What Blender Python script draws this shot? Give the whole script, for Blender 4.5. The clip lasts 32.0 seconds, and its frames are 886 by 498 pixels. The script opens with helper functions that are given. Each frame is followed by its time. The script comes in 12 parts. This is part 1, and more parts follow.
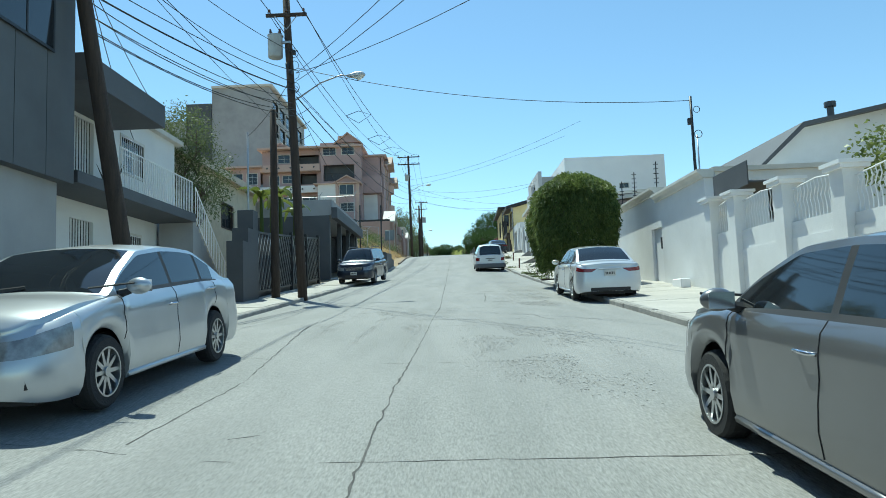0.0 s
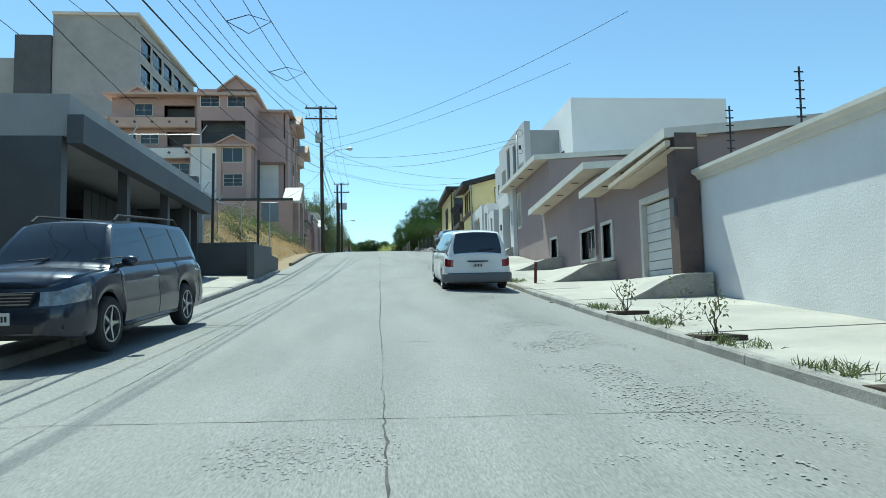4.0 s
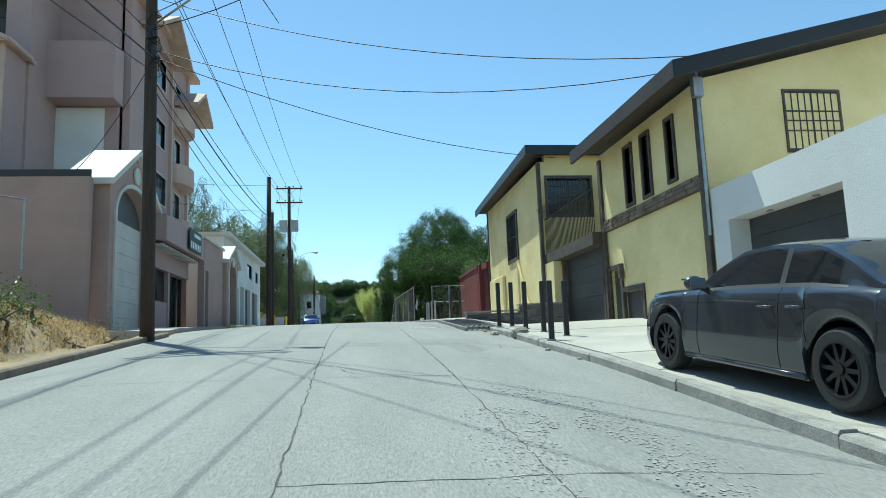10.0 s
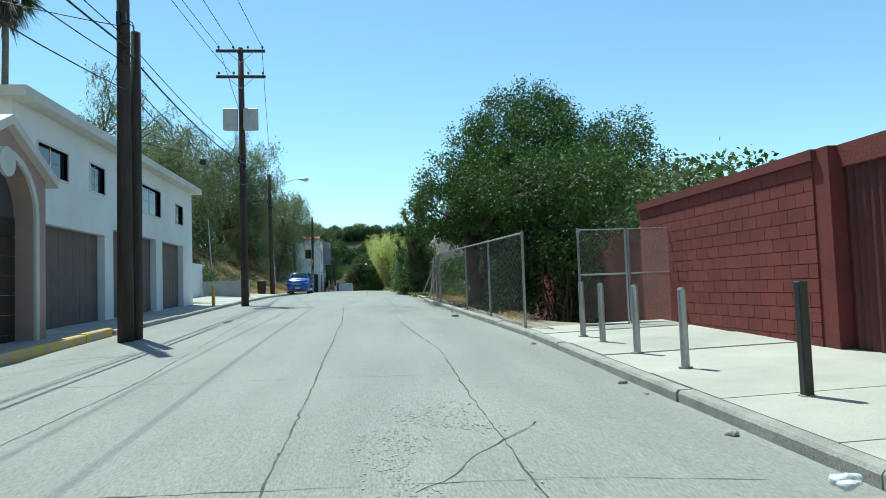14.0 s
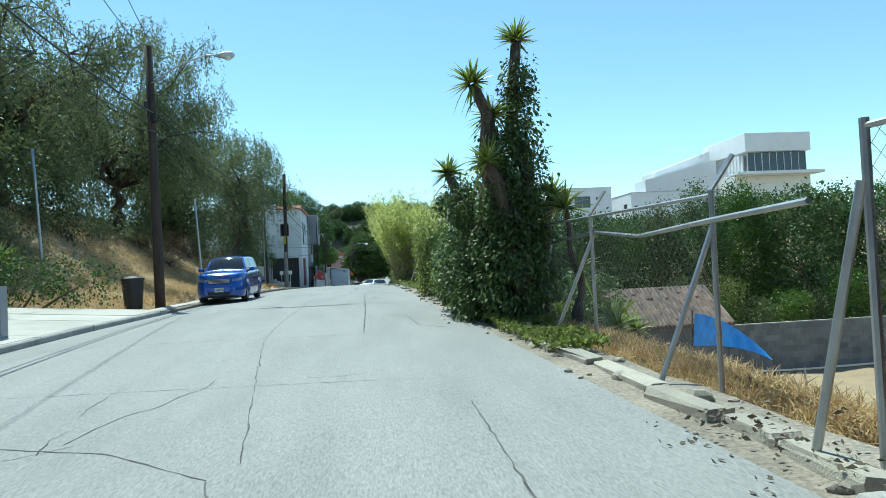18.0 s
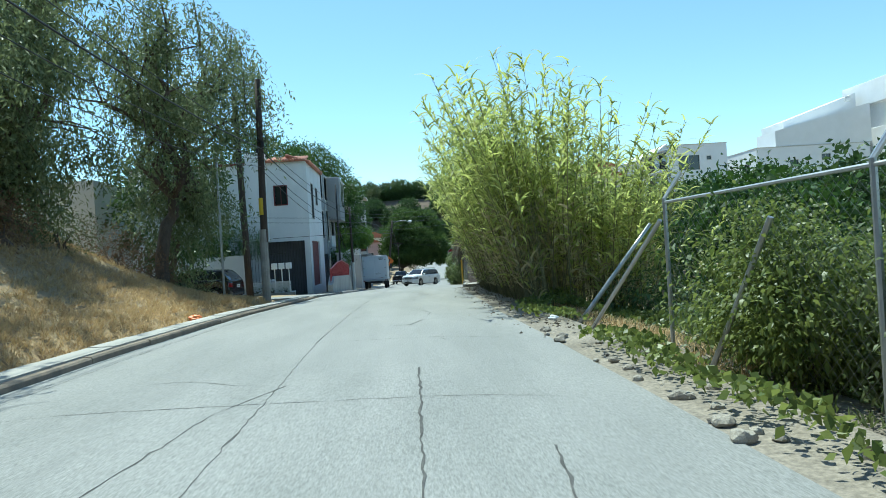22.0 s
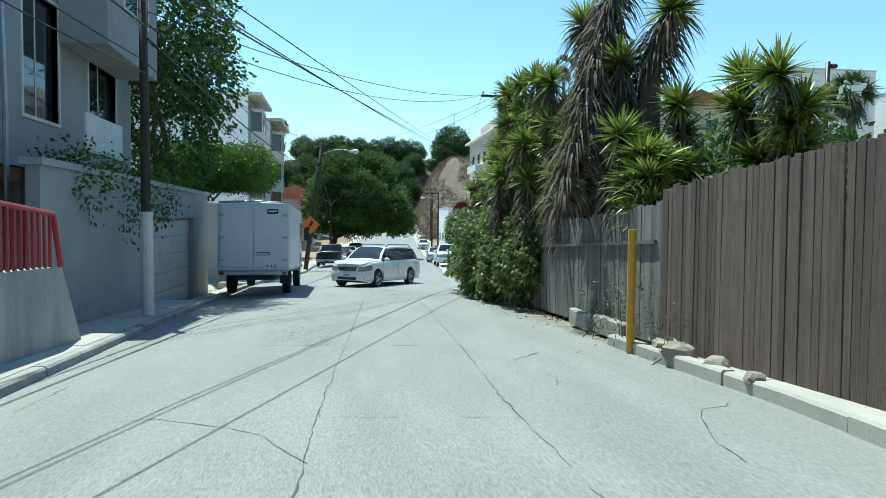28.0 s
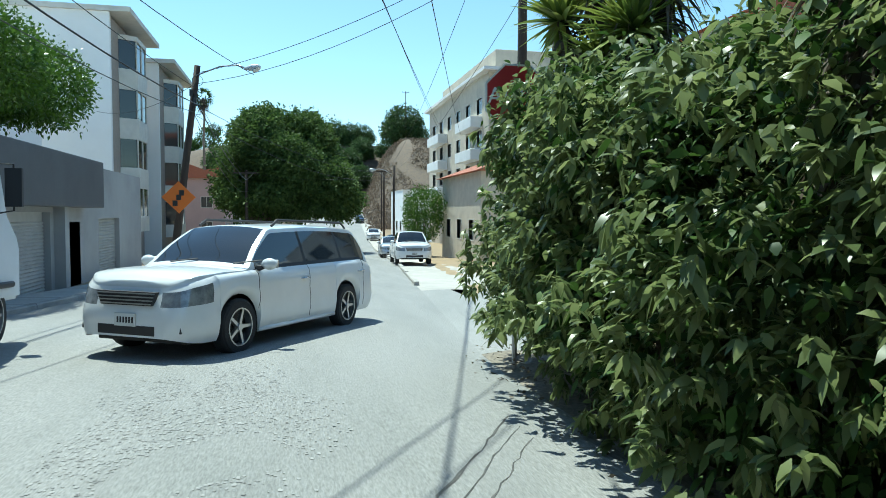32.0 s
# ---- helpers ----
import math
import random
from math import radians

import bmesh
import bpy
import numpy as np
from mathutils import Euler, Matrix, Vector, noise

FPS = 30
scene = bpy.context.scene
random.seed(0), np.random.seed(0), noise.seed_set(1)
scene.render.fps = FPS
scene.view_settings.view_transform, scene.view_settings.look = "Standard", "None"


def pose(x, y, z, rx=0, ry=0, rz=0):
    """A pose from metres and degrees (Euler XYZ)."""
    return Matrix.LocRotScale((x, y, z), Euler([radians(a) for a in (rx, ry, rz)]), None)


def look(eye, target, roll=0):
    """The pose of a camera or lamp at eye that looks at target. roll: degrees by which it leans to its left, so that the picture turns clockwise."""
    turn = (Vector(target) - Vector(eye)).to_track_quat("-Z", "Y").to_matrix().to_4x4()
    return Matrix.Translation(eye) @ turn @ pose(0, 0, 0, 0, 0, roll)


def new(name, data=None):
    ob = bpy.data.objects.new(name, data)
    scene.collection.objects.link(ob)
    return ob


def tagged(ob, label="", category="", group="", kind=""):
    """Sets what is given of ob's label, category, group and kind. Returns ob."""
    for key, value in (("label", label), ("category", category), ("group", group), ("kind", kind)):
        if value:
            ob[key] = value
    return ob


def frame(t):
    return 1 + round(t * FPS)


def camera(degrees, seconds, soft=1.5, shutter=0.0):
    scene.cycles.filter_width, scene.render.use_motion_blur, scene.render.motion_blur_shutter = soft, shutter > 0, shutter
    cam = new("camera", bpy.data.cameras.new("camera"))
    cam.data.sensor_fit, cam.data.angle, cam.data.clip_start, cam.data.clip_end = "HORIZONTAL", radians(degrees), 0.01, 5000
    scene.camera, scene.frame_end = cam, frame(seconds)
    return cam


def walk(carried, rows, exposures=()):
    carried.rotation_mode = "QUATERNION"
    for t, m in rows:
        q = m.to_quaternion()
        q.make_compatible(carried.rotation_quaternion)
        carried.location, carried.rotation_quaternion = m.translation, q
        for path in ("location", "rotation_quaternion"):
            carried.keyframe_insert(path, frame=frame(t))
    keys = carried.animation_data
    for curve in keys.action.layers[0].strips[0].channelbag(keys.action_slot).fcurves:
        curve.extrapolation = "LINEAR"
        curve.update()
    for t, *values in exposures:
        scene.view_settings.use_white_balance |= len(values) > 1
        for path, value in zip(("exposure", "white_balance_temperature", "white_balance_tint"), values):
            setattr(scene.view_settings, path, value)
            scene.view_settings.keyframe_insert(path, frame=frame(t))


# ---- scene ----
cam = camera(66.12, 32.0, 0.9)
ROWS = [
    (0.0, -0.000, -0.000, 1.350, 0.818, 5.135, 2.184),
    (0.5, -0.167, 3.275, 1.602, -0.056, 5.205, 2.610),
    (1.0, -0.216, 6.538, 1.835, -1.545, 5.170, 2.746),
    (1.5, -0.215, 9.864, 2.085, -3.256, 5.060, 2.794),
    (2.0, -0.141, 13.067, 2.368, -4.446, 4.918, 2.750),
    (2.5, -0.119, 16.324, 2.649, -5.436, 4.688, 2.386),
    (4.5, -0.375, 27.799, 3.599, -5.478, 4.692, 1.199),
    (5.0, -0.367, 30.807, 3.847, -4.994, 4.987, 1.527),
    (5.5, -0.364, 33.779, 4.097, -4.596, 5.232, 1.733),
    (6.0, -0.448, 36.998, 4.391, -4.313, 5.452, 1.730),
    (6.5, -0.493, 40.157, 4.704, -4.194, 5.774, 1.665),
    (7.0, -0.540, 43.793, 5.091, -4.467, 6.112, 1.234),
    (7.5, -0.513, 47.219, 5.427, -5.010, 6.462, 0.908),
    (8.0, -0.406, 50.850, 5.812, -5.904, 6.887, 0.659),
    (8.5, -0.207, 54.344, 6.163, -6.682, 7.396, 0.769),
    (9.0, -0.023, 58.094, 6.694, -7.281, 7.797, 1.146),
    (9.5, 0.168, 61.812, 7.197, -7.442, 7.992, 1.701),
    (10.0, 0.297, 65.077, 7.601, -7.263, 7.847, 2.105),
    (10.5, 0.421, 68.446, 8.038, -6.879, 7.395, 2.488),
    (11.0, 0.468, 71.699, 8.404, -6.351, 6.803, 2.494),
    (11.5, 0.449, 74.973, 8.712, -5.731, 6.126, 2.309),
    (12.0, 0.467, 77.987, 8.950, -5.350, 5.596, 2.141),
    (12.5, 0.451, 81.149, 9.225, -5.376, 5.017, 1.856),
    (13.0, 0.477, 84.177, 9.459, -5.566, 4.428, 2.017),
    (13.5, 0.499, 87.486, 9.649, -5.901, 3.836, 1.891),
    (14.0, 0.522, 90.779, 9.801, -6.254, 3.213, 1.997),
    (14.5, 0.486, 94.206, 9.924, -6.720, 2.488, 2.350),
    (16.5, 0.291, 107.722, 10.291, -8.568, 1.889, 1.926),
    (17.0, 0.422, 111.167, 10.363, -7.962, 1.785, 2.238),
    (17.5, 0.558, 114.443, 10.462, -7.013, 1.685, 2.573),
    (18.0, 0.612, 117.804, 10.555, -6.115, 1.565, 2.722),
    (18.5, 0.540, 121.167, 10.607, -5.185, 1.470, 2.805),
    (19.0, 0.518, 124.637, 10.713, -4.384, 1.359, 2.868),
    (19.5, 0.453, 128.079, 10.754, -3.836, 1.254, 3.143),
    (20.0, 0.389, 131.539, 10.856, -3.481, 1.027, 3.575),
    (20.5, 0.320, 134.966, 10.949, -3.392, 0.806, 3.868),
    (21.0, 0.239, 138.279, 10.988, -3.147, 0.666, 3.661),
    (21.5, 0.079, 141.566, 11.037, -2.987, 0.372, 3.559),
    (22.0, -0.079, 144.826, 11.067, -2.819, 0.161, 3.537),
    (22.5, -0.224, 148.058, 11.102, -2.633, 0.062, 3.346),
    (23.0, -0.363, 151.227, 11.104, -2.371, -0.001, 3.564),
    (23.5, -0.546, 154.402, 11.092, -2.239, 0.014, 2.989),
    (24.0, -0.668, 157.504, 11.083, -2.201, -0.028, 2.931),
    (24.5, -0.772, 160.646, 11.061, -2.556, -0.128, 2.458),
    (25.0, -0.868, 163.910, 11.028, -3.113, -0.320, 2.005),
    (25.5, -0.918, 167.436, 10.986, -3.982, -0.885, 1.707),
    (27.5, -0.670, 181.083, 10.564, -7.637, -2.001, -0.145),
    (28.0, -0.490, 184.284, 10.426, -8.263, -2.237, -0.459),
    (28.5, -0.307, 187.067, 10.268, -8.749, -2.325, -0.747),
    (29.0, -0.104, 189.813, 10.156, -9.291, -2.449, -0.863),
    (29.5, 0.120, 192.564, 10.050, -9.894, -2.516, -0.738),
    (30.0, 0.372, 194.738, 9.943, -10.825, -2.655, -0.693),
    (30.5, 0.686, 196.891, 9.836, -11.665, -2.650, -0.731),
    (31.0, 1.003, 198.908, 9.732, -12.342, -2.725, -0.549),
    (31.5, 1.302, 200.776, 9.652, -12.616, -2.775, -0.444),
    (32.0, 1.517, 202.642, 9.567, -12.530, -2.901, -0.174),
]
walk(cam, [(t, pose(x, y, z, 90 + pitch, roll, yaw)) for t, x, y, z, yaw, pitch, roll in ROWS], [(0.0, 0.26, 6050, -14), (13.0, 0.3, 6050, -14), (17.0, 0.44, 5850, -13), (21.0, 0.44, 5830, -13), (25.0, 0.46, 5880, -13), (32.0, 0.54, 5930, -12)])

# ---- light ----
SUN_EL, SUN_AZ = 66.0, -27.0          # degrees above the horizon; degrees from +y, negative to the left
sun_dir = Vector((math.sin(radians(SUN_AZ)) * math.cos(radians(SUN_EL)), math.cos(radians(SUN_AZ)) * math.cos(radians(SUN_EL)), math.sin(radians(SUN_EL))))
world = bpy.data.worlds.new("world")
scene.world = world
world.use_nodes = True
wn = world.node_tree.nodes
wn.clear()
sky = wn.new("ShaderNodeTexSky")
sky.sky_type, sky.sun_disc = "NISHITA", False
sky.sun_elevation, sky.sun_rotation = radians(SUN_EL), radians(SUN_AZ)
sky.air_density, sky.dust_density, sky.ozone_density = 1.0, 0.15, 3.0
bg = wn.new("ShaderNodeBackground")
bg.inputs["Strength"].default_value = 0.15
wo = wn.new("ShaderNodeOutputWorld")
world.node_tree.links.new(sky.outputs[0], bg.inputs[0])
world.node_tree.links.new(bg.outputs[0], wo.inputs[0])
sun = new("sun", bpy.data.lights.new("sun", "SUN"))
sun.data.energy, sun.data.angle, sun.data.color = 5.0, radians(0.55), (1.0, 0.955, 0.89)
sun.matrix_world = look(sun_dir * 50, (0, 0, 0))

# ---- materials ----
MATS = {}


def mat(name, color, rough=0.7, metal=0.0, color2=None, scale=3.0, detail=6.0, fine=0.0, bump=0.0, bump_scale=40.0, vary=0.0, stain=0.0, stain_color=None, stretch=(1, 1, 1), spec=0.5, trans=0.0, coat=0.0, isl=0.0, emit=0.0):
    """A surface: base colour with broad patches of color2, fine grain, darker stains, relief, and a shift of tone per object or per island."""
    if name in MATS:
        return MATS[name]
    m = bpy.data.materials.new(name)
    m.use_nodes = True
    nt = m.node_tree
    b = nt.nodes["Principled BSDF"]
    L = nt.links.new
    b.inputs["Roughness"].default_value, b.inputs["Metallic"].default_value = rough, metal
    b.inputs["Specular IOR Level"].default_value = spec
    b.inputs["Transmission Weight"].default_value = trans
    b.inputs["Coat Weight"].default_value = coat
    b.inputs["Coat Roughness"].default_value = 0.05
    geo = nt.nodes.new("ShaderNodeNewGeometry")
    mp = nt.nodes.new("ShaderNodeMapping")
    mp.inputs["Scale"].default_value = stretch
    L(geo.outputs["Position"], mp.inputs[0])

    def tex(s, d=6.0, r=0.6):
        n = nt.nodes.new("ShaderNodeTexNoise")
        n.inputs["Scale"].default_value, n.inputs["Detail"].default_value, n.inputs["Roughness"].default_value = s, d, r
        L(mp.outputs[0], n.inputs["Vector"])
        return n.outputs["Fac"]

    def ramp(src, lo, hi):
        n = nt.nodes.new("ShaderNodeMapRange")
        n.inputs[1].default_value, n.inputs[2].default_value = lo, hi
        L(src, n.inputs[0])
        return n.outputs[0]

    def mix(fac, a, c, mode="MIX"):
        n = nt.nodes.new("ShaderNodeMix")
        n.data_type, n.blend_type = "RGBA", mode
        for sock, val in ((0, fac), (6, a), (7, c)):
            if hasattr(val, "is_linked"):
                L(val, n.inputs[sock])
            else:
                n.inputs[sock].default_value = val if sock == 0 else (*val, 1)
        return n.outputs[2]

    col = mix(0.0, color, color)
    if color2:
        col = mix(ramp(tex(scale, detail), 0.38, 0.64), color, color2)
    if fine:
        k = 1 - fine
        col = mix(fine, col, mix(ramp(tex(bump_scale * 2, 3), 0.3, 0.7), (k * 0.3, k * 0.3, k * 0.3), (1.0, 1.0, 1.0)), "MULTIPLY")
    if stain:
        sc = stain_color or tuple(c * 0.45 for c in color)
        f = nt.nodes.new("ShaderNodeMath")
        f.operation = "MULTIPLY"
        f.inputs[1].default_value = stain
        L(ramp(tex(scale * 0.37 + 0.05, 8, 0.7), 0.52, 0.72), f.inputs[0])
        col = mix(f.outputs[0], col, sc)
    if vary or isl:
        src = geo.outputs["Random Per Island"]
        if vary:
            src = nt.nodes.new("ShaderNodeObjectInfo").outputs["Random"]
        hs = nt.nodes.new("ShaderNodeHueSaturation")
        v = nt.nodes.new("ShaderNodeMapRange")
        a = vary or isl
        v.inputs[3].default_value, v.inputs[4].default_value = 1 - a, 1 + a
        L(src, v.inputs[0])
        L(v.outputs[0], hs.inputs["Value"])
        L(col, hs.inputs["Color"])
        col = hs.outputs[0]
    L(col, b.inputs["Base Color"])
    if bump:
        n = nt.nodes.new("ShaderNodeBump")
        n.inputs["Strength"].default_value, n.inputs["Distance"].default_value = min(1.0, bump), 0.02
        L(tex(bump_scale, 5, 0.65), n.inputs["Height"])
        L(n.outputs[0], b.inputs["Normal"])
    if emit:
        b.inputs["Emission Color"].default_value = (*color, 1)
        b.inputs["Emission Strength"].default_value = emit
    MATS[name] = m
    return m


def leaf_mat(name, a, c, gloss=0.45, trans=0.35):
    """Leaves: two greens by island, light shining through."""
    if name in MATS:
        return MATS[name]
    m = bpy.data.materials.new(name)
    m.use_nodes = True
    nt = m.node_tree
    b = nt.nodes["Principled BSDF"]
    geo = nt.nodes.new("ShaderNodeNewGeometry")
    r = nt.nodes.new("ShaderNodeValToRGB")
    r.color_ramp.elements[0].color, r.color_ramp.elements[1].color = (*a, 1), (*c, 1)
    tx = nt.nodes.new("ShaderNodeTexNoise")
    tx.inputs["Scale"].default_value, tx.inputs["Detail"].default_value = 0.9, 3.0
    nt.links.new(geo.outputs["Position"], tx.inputs["Vector"])
    ad = nt.nodes.new("ShaderNodeMath")
    ad.operation, ad.inputs[2].default_value = "MULTIPLY_ADD", -0.45
    ad.inputs[1].default_value = 0.9
    nt.links.new(tx.outputs["Fac"], ad.inputs[0])
    a2 = nt.nodes.new("ShaderNodeMath")
    a2.operation = "ADD"
    nt.links.new(geo.outputs["Random Per Island"], a2.inputs[0])
    nt.links.new(ad.outputs[0], a2.inputs[1])
    nt.links.new(a2.outputs[0], r.inputs[0])
    nt.links.new(r.outputs[0], b.inputs["Base Color"])
    b.inputs["Roughness"].default_value, b.inputs["Specular IOR Level"].default_value = gloss, 0.3
    t = nt.nodes.new("ShaderNodeBsdfTranslucent")
    nt.links.new(r.outputs[0], t.inputs[0])
    mx = nt.nodes.new("ShaderNodeMixShader")
    mx.inputs[0].default_value = trans
    nt.links.new(b.outputs[0], mx.inputs[1])
    nt.links.new(t.outputs[0], mx.inputs[2])
    nt.links.new(mx.outputs[0], nt.nodes["Material Output"].inputs[0])
    MATS[name] = m
    return m


M_ROAD = mat("road_concrete", (0.345, 0.34, 0.326), 0.85, color2=(0.285, 0.285, 0.272), scale=0.7, stretch=(1.5, 0.32, 1), fine=0.5, bump=0.6, bump_scale=24, stain=0.7, stain_color=(0.225, 0.222, 0.214), vary=0.05)
M_WALK = mat("sidewalk_concrete", (0.49, 0.46, 0.415), 0.85, color2=(0.40, 0.38, 0.345), scale=0.7, fine=0.3, bump=0.3, bump_scale=35, stain=0.3, vary=0.05)
M_KERB = mat("kerb_concrete", (0.42, 0.40, 0.37), 0.9, color2=(0.30, 0.29, 0.27), scale=2.5, fine=0.4, bump=0.6, bump_scale=25, stain=0.5)
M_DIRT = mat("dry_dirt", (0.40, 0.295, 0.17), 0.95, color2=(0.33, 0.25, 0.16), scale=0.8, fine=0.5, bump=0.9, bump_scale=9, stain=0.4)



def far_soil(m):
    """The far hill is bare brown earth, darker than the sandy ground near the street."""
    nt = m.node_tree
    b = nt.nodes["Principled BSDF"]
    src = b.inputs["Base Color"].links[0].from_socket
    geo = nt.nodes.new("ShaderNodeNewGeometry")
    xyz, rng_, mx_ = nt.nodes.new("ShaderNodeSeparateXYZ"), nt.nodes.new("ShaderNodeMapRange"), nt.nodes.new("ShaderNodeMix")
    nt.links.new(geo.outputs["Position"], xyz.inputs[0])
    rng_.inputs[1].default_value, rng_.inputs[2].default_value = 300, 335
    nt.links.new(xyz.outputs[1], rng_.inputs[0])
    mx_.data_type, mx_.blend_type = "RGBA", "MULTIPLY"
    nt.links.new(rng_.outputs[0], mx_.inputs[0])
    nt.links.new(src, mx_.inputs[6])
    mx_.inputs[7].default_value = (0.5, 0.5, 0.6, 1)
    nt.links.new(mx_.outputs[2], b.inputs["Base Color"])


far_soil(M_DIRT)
M_WHITE = mat("white_plaster", (0.76, 0.76, 0.75), 0.8, color2=(0.68, 0.68, 0.67), scale=0.5, bump=0.35, bump_scale=25, stain=0.18, fine=0.1)
M_WHITE2 = mat("clean_white_paint", (0.80, 0.80, 0.80), 0.75, color2=(0.75, 0.75, 0.75), scale=0.4, bump=0.2, bump_scale=30, stain=0.08)
M_GREYP = mat("grey_plaster", (0.36, 0.36, 0.36), 0.85, color2=(0.31, 0.31, 0.31), scale=0.5, bump=0.3, bump_scale=25, stain=0.3)
M_DGREY = mat("dark_grey_paint_and_shade", (0.085, 0.088, 0.095), 0.6, color2=(0.07, 0.072, 0.078), scale=0.8, bump=0.2, bump_scale=20, stain=0.2)
M_MAUVE = mat("mauve_plaster", (0.33, 0.255, 0.245), 0.85, color2=(0.29, 0.23, 0.225), scale=0.45, bump=0.5, bump_scale=40, stain=0.2, fine=0.12)
M_PINK = mat("pink_plaster", (0.45, 0.32, 0.305), 0.85, color2=(0.40, 0.29, 0.28), scale=0.4, bump=0.3, bump_scale=30, stain=0.25, fine=0.1)
M_YELLOW = mat("yellow_stucco", (0.80, 0.68, 0.37), 0.85, color2=(0.69, 0.57, 0.28), scale=0.6, bump=0.6, bump_scale=14, stain=0.12, fine=0.1)
M_YELLOW_R = mat("yellow_stucco_rough", (0.80, 0.68, 0.37), 0.9, color2=(0.67, 0.55, 0.27), scale=0.6, bump=1.0, bump_scale=6, stain=0.12, fine=0.1)
M_BROWN = mat("dark_brown_wood", (0.045, 0.03, 0.022), 0.6, color2=(0.03, 0.022, 0.018), scale=2, bump=0.4, bump_scale=20)
M_GLASS = mat("dark_window_glass", (0.02, 0.024, 0.028), 0.05, spec=0.8)
M_BLACK = mat("black_painted_metal", (0.018, 0.018, 0.02), 0.45, bump=0.1, bump_scale=50)
M_IRON = mat("wrought_iron", (0.03, 0.028, 0.027), 0.5)
M_STEEL = mat("galvanised_steel", (0.42, 0.43, 0.44), 0.4, 0.85, color2=(0.34, 0.35, 0.36), scale=4, bump=0.1)
M_POLE = mat("weathered_pole_wood", (0.075, 0.052, 0.038), 0.85, color2=(0.045, 0.033, 0.026), scale=2.5, stretch=(6, 6, 0.5), bump=0.8, bump_scale=12, fine=0.4)
M_WIRE = mat("black_cable", (0.012, 0.012, 0.013), 0.6)
M_BARK = mat("grey_brown_bark", (0.14, 0.105, 0.08), 0.9, color2=(0.09, 0.07, 0.055), scale=4, stretch=(3, 3, 0.6), bump=1.0, bump_scale=10, fine=0.4)
M_TRIM = mat("cream_trim_paint", (0.62, 0.60, 0.55), 0.7, color2=(0.55, 0.53, 0.48), scale=1.5, stain=0.25, bump=0.15)
M_EAVE = mat("weathered_cream_eave", (0.55, 0.48, 0.38), 0.8, color2=(0.46, 0.40, 0.32), scale=1.0, stain=0.35, bump=0.2)
M_CRACK = mat("joint_filler_and_shadow", (0.06, 0.058, 0.055), 0.95, color2=(0.12, 0.115, 0.11), scale=5, bump=0.6)


# ---- mesh helpers ----
def vbox(bm, x0, x1, y0, y1, z0, z1):
    """A box; z0 and z1 may be one number, or a pair for its two ends along y."""
    za, zb = z0 if isinstance(z0, tuple) else (z0, z0)
    zc, zd = z1 if isinstance(z1, tuple) else (z1, z1)
    v = [bm.verts.new(p) for p in ((x0, y0, za), (x1, y0, za), (x1, y1, zb), (x0, y1, zb), (x0, y0, zc), (x1, y0, zc), (x1, y1, zd), (x0, y1, zd))]
    for f in ((3, 2, 1, 0), (4, 5, 6, 7), (0, 1, 5, 4), (1, 2, 6, 5), (2, 3, 7, 6), (3, 0, 4, 7)):
        bm.faces.new([v[i] for i in f])
    return v


def bx(x0, x1, y0, y1, z0, z1, bevel=0.0):
    bm = bmesh.new()
    vbox(bm, x0, x1, y0, y1, z0, z1)
    if bevel:
        bmesh.ops.bevel(bm, geom=bm.edges[:], offset=bevel, segments=1, affect="EDGES")
    return bm


def prism(bm, poly, axis, a0, a1):
    """Extrudes a polygon along an axis: poly holds (y, z) for axis x, (x, z) for y, (x, y) for z."""
    def at(p, a):
        return {"x": (a, p[0], p[1]), "y": (p[0], a, p[1]), "z": (p[0], p[1], a)}[axis]
    lo, hi = [bm.verts.new(at(p, a0)) for p in poly], [bm.verts.new(at(p, a1)) for p in poly]
    n = len(poly)
    bm.faces.new(lo)
    bm.faces.new(hi[::-1])
    for i in range(n):
        bm.faces.new((lo[i], hi[i], hi[(i + 1) % n], lo[(i + 1) % n]))
    return bm


def tube(bm, pts, radii, seg=8, caps=True):
    """A round bar along points; radii: one or a list."""
    pts = [Vector(p) for p in pts]
    rs = radii if isinstance(radii, (list, tuple)) else [radii] * len(pts)
    rings, side = [], None
    for i, p in enumerate(pts):
        d = (pts[min(i + 1, len(pts) - 1)] - pts[max(i - 1, 0)]).normalized()
        if side is None:
            side = d.orthogonal().normalized()
        side = (side - d * side.dot(d)).normalized()
        up = d.cross(side)
        rings.append([bm.verts.new(p + (side * math.cos(2 * math.pi * k / seg) + up * math.sin(2 * math.pi * k / seg)) * rs[i]) for k in range(seg)])
    for r, q in zip(rings, rings[1:]):
        for k in range(seg):
            bm.faces.new((r[k], r[(k + 1) % seg], q[(k + 1) % seg], q[k]))
    if caps:
        bm.faces.new(rings[0][::-1])
        bm.faces.new(rings[-1])
    return bm


def part(name, bm, material, parent=None, label="", smooth=False):
    """Links a bmesh, given in world places, as one mesh object under its thing."""
    me = bpy.data.meshes.new(name)
    bmesh.ops.recalc_face_normals(bm, faces=bm.faces[:])
    bm.to_mesh(me)
    bm.free()
    return link(name, me, material, parent, label, smooth)


def link(name, me, material, parent=None, label="", smooth=False):
    if material and not me.materials:
        me.materials.append(material)
    if smooth:
        me.polygons.foreach_set("use_smooth", [True] * len(me.polygons))
    ob = new(name, me)
    if parent:
        ob.parent = parent
        base = parent.matrix_basis
        if parent.parent:
            base = parent.parent.matrix_basis @ parent.matrix_parent_inverse @ base
        ob.matrix_parent_inverse = base.inverted()
    if label:
        ob["label"] = label
    return ob


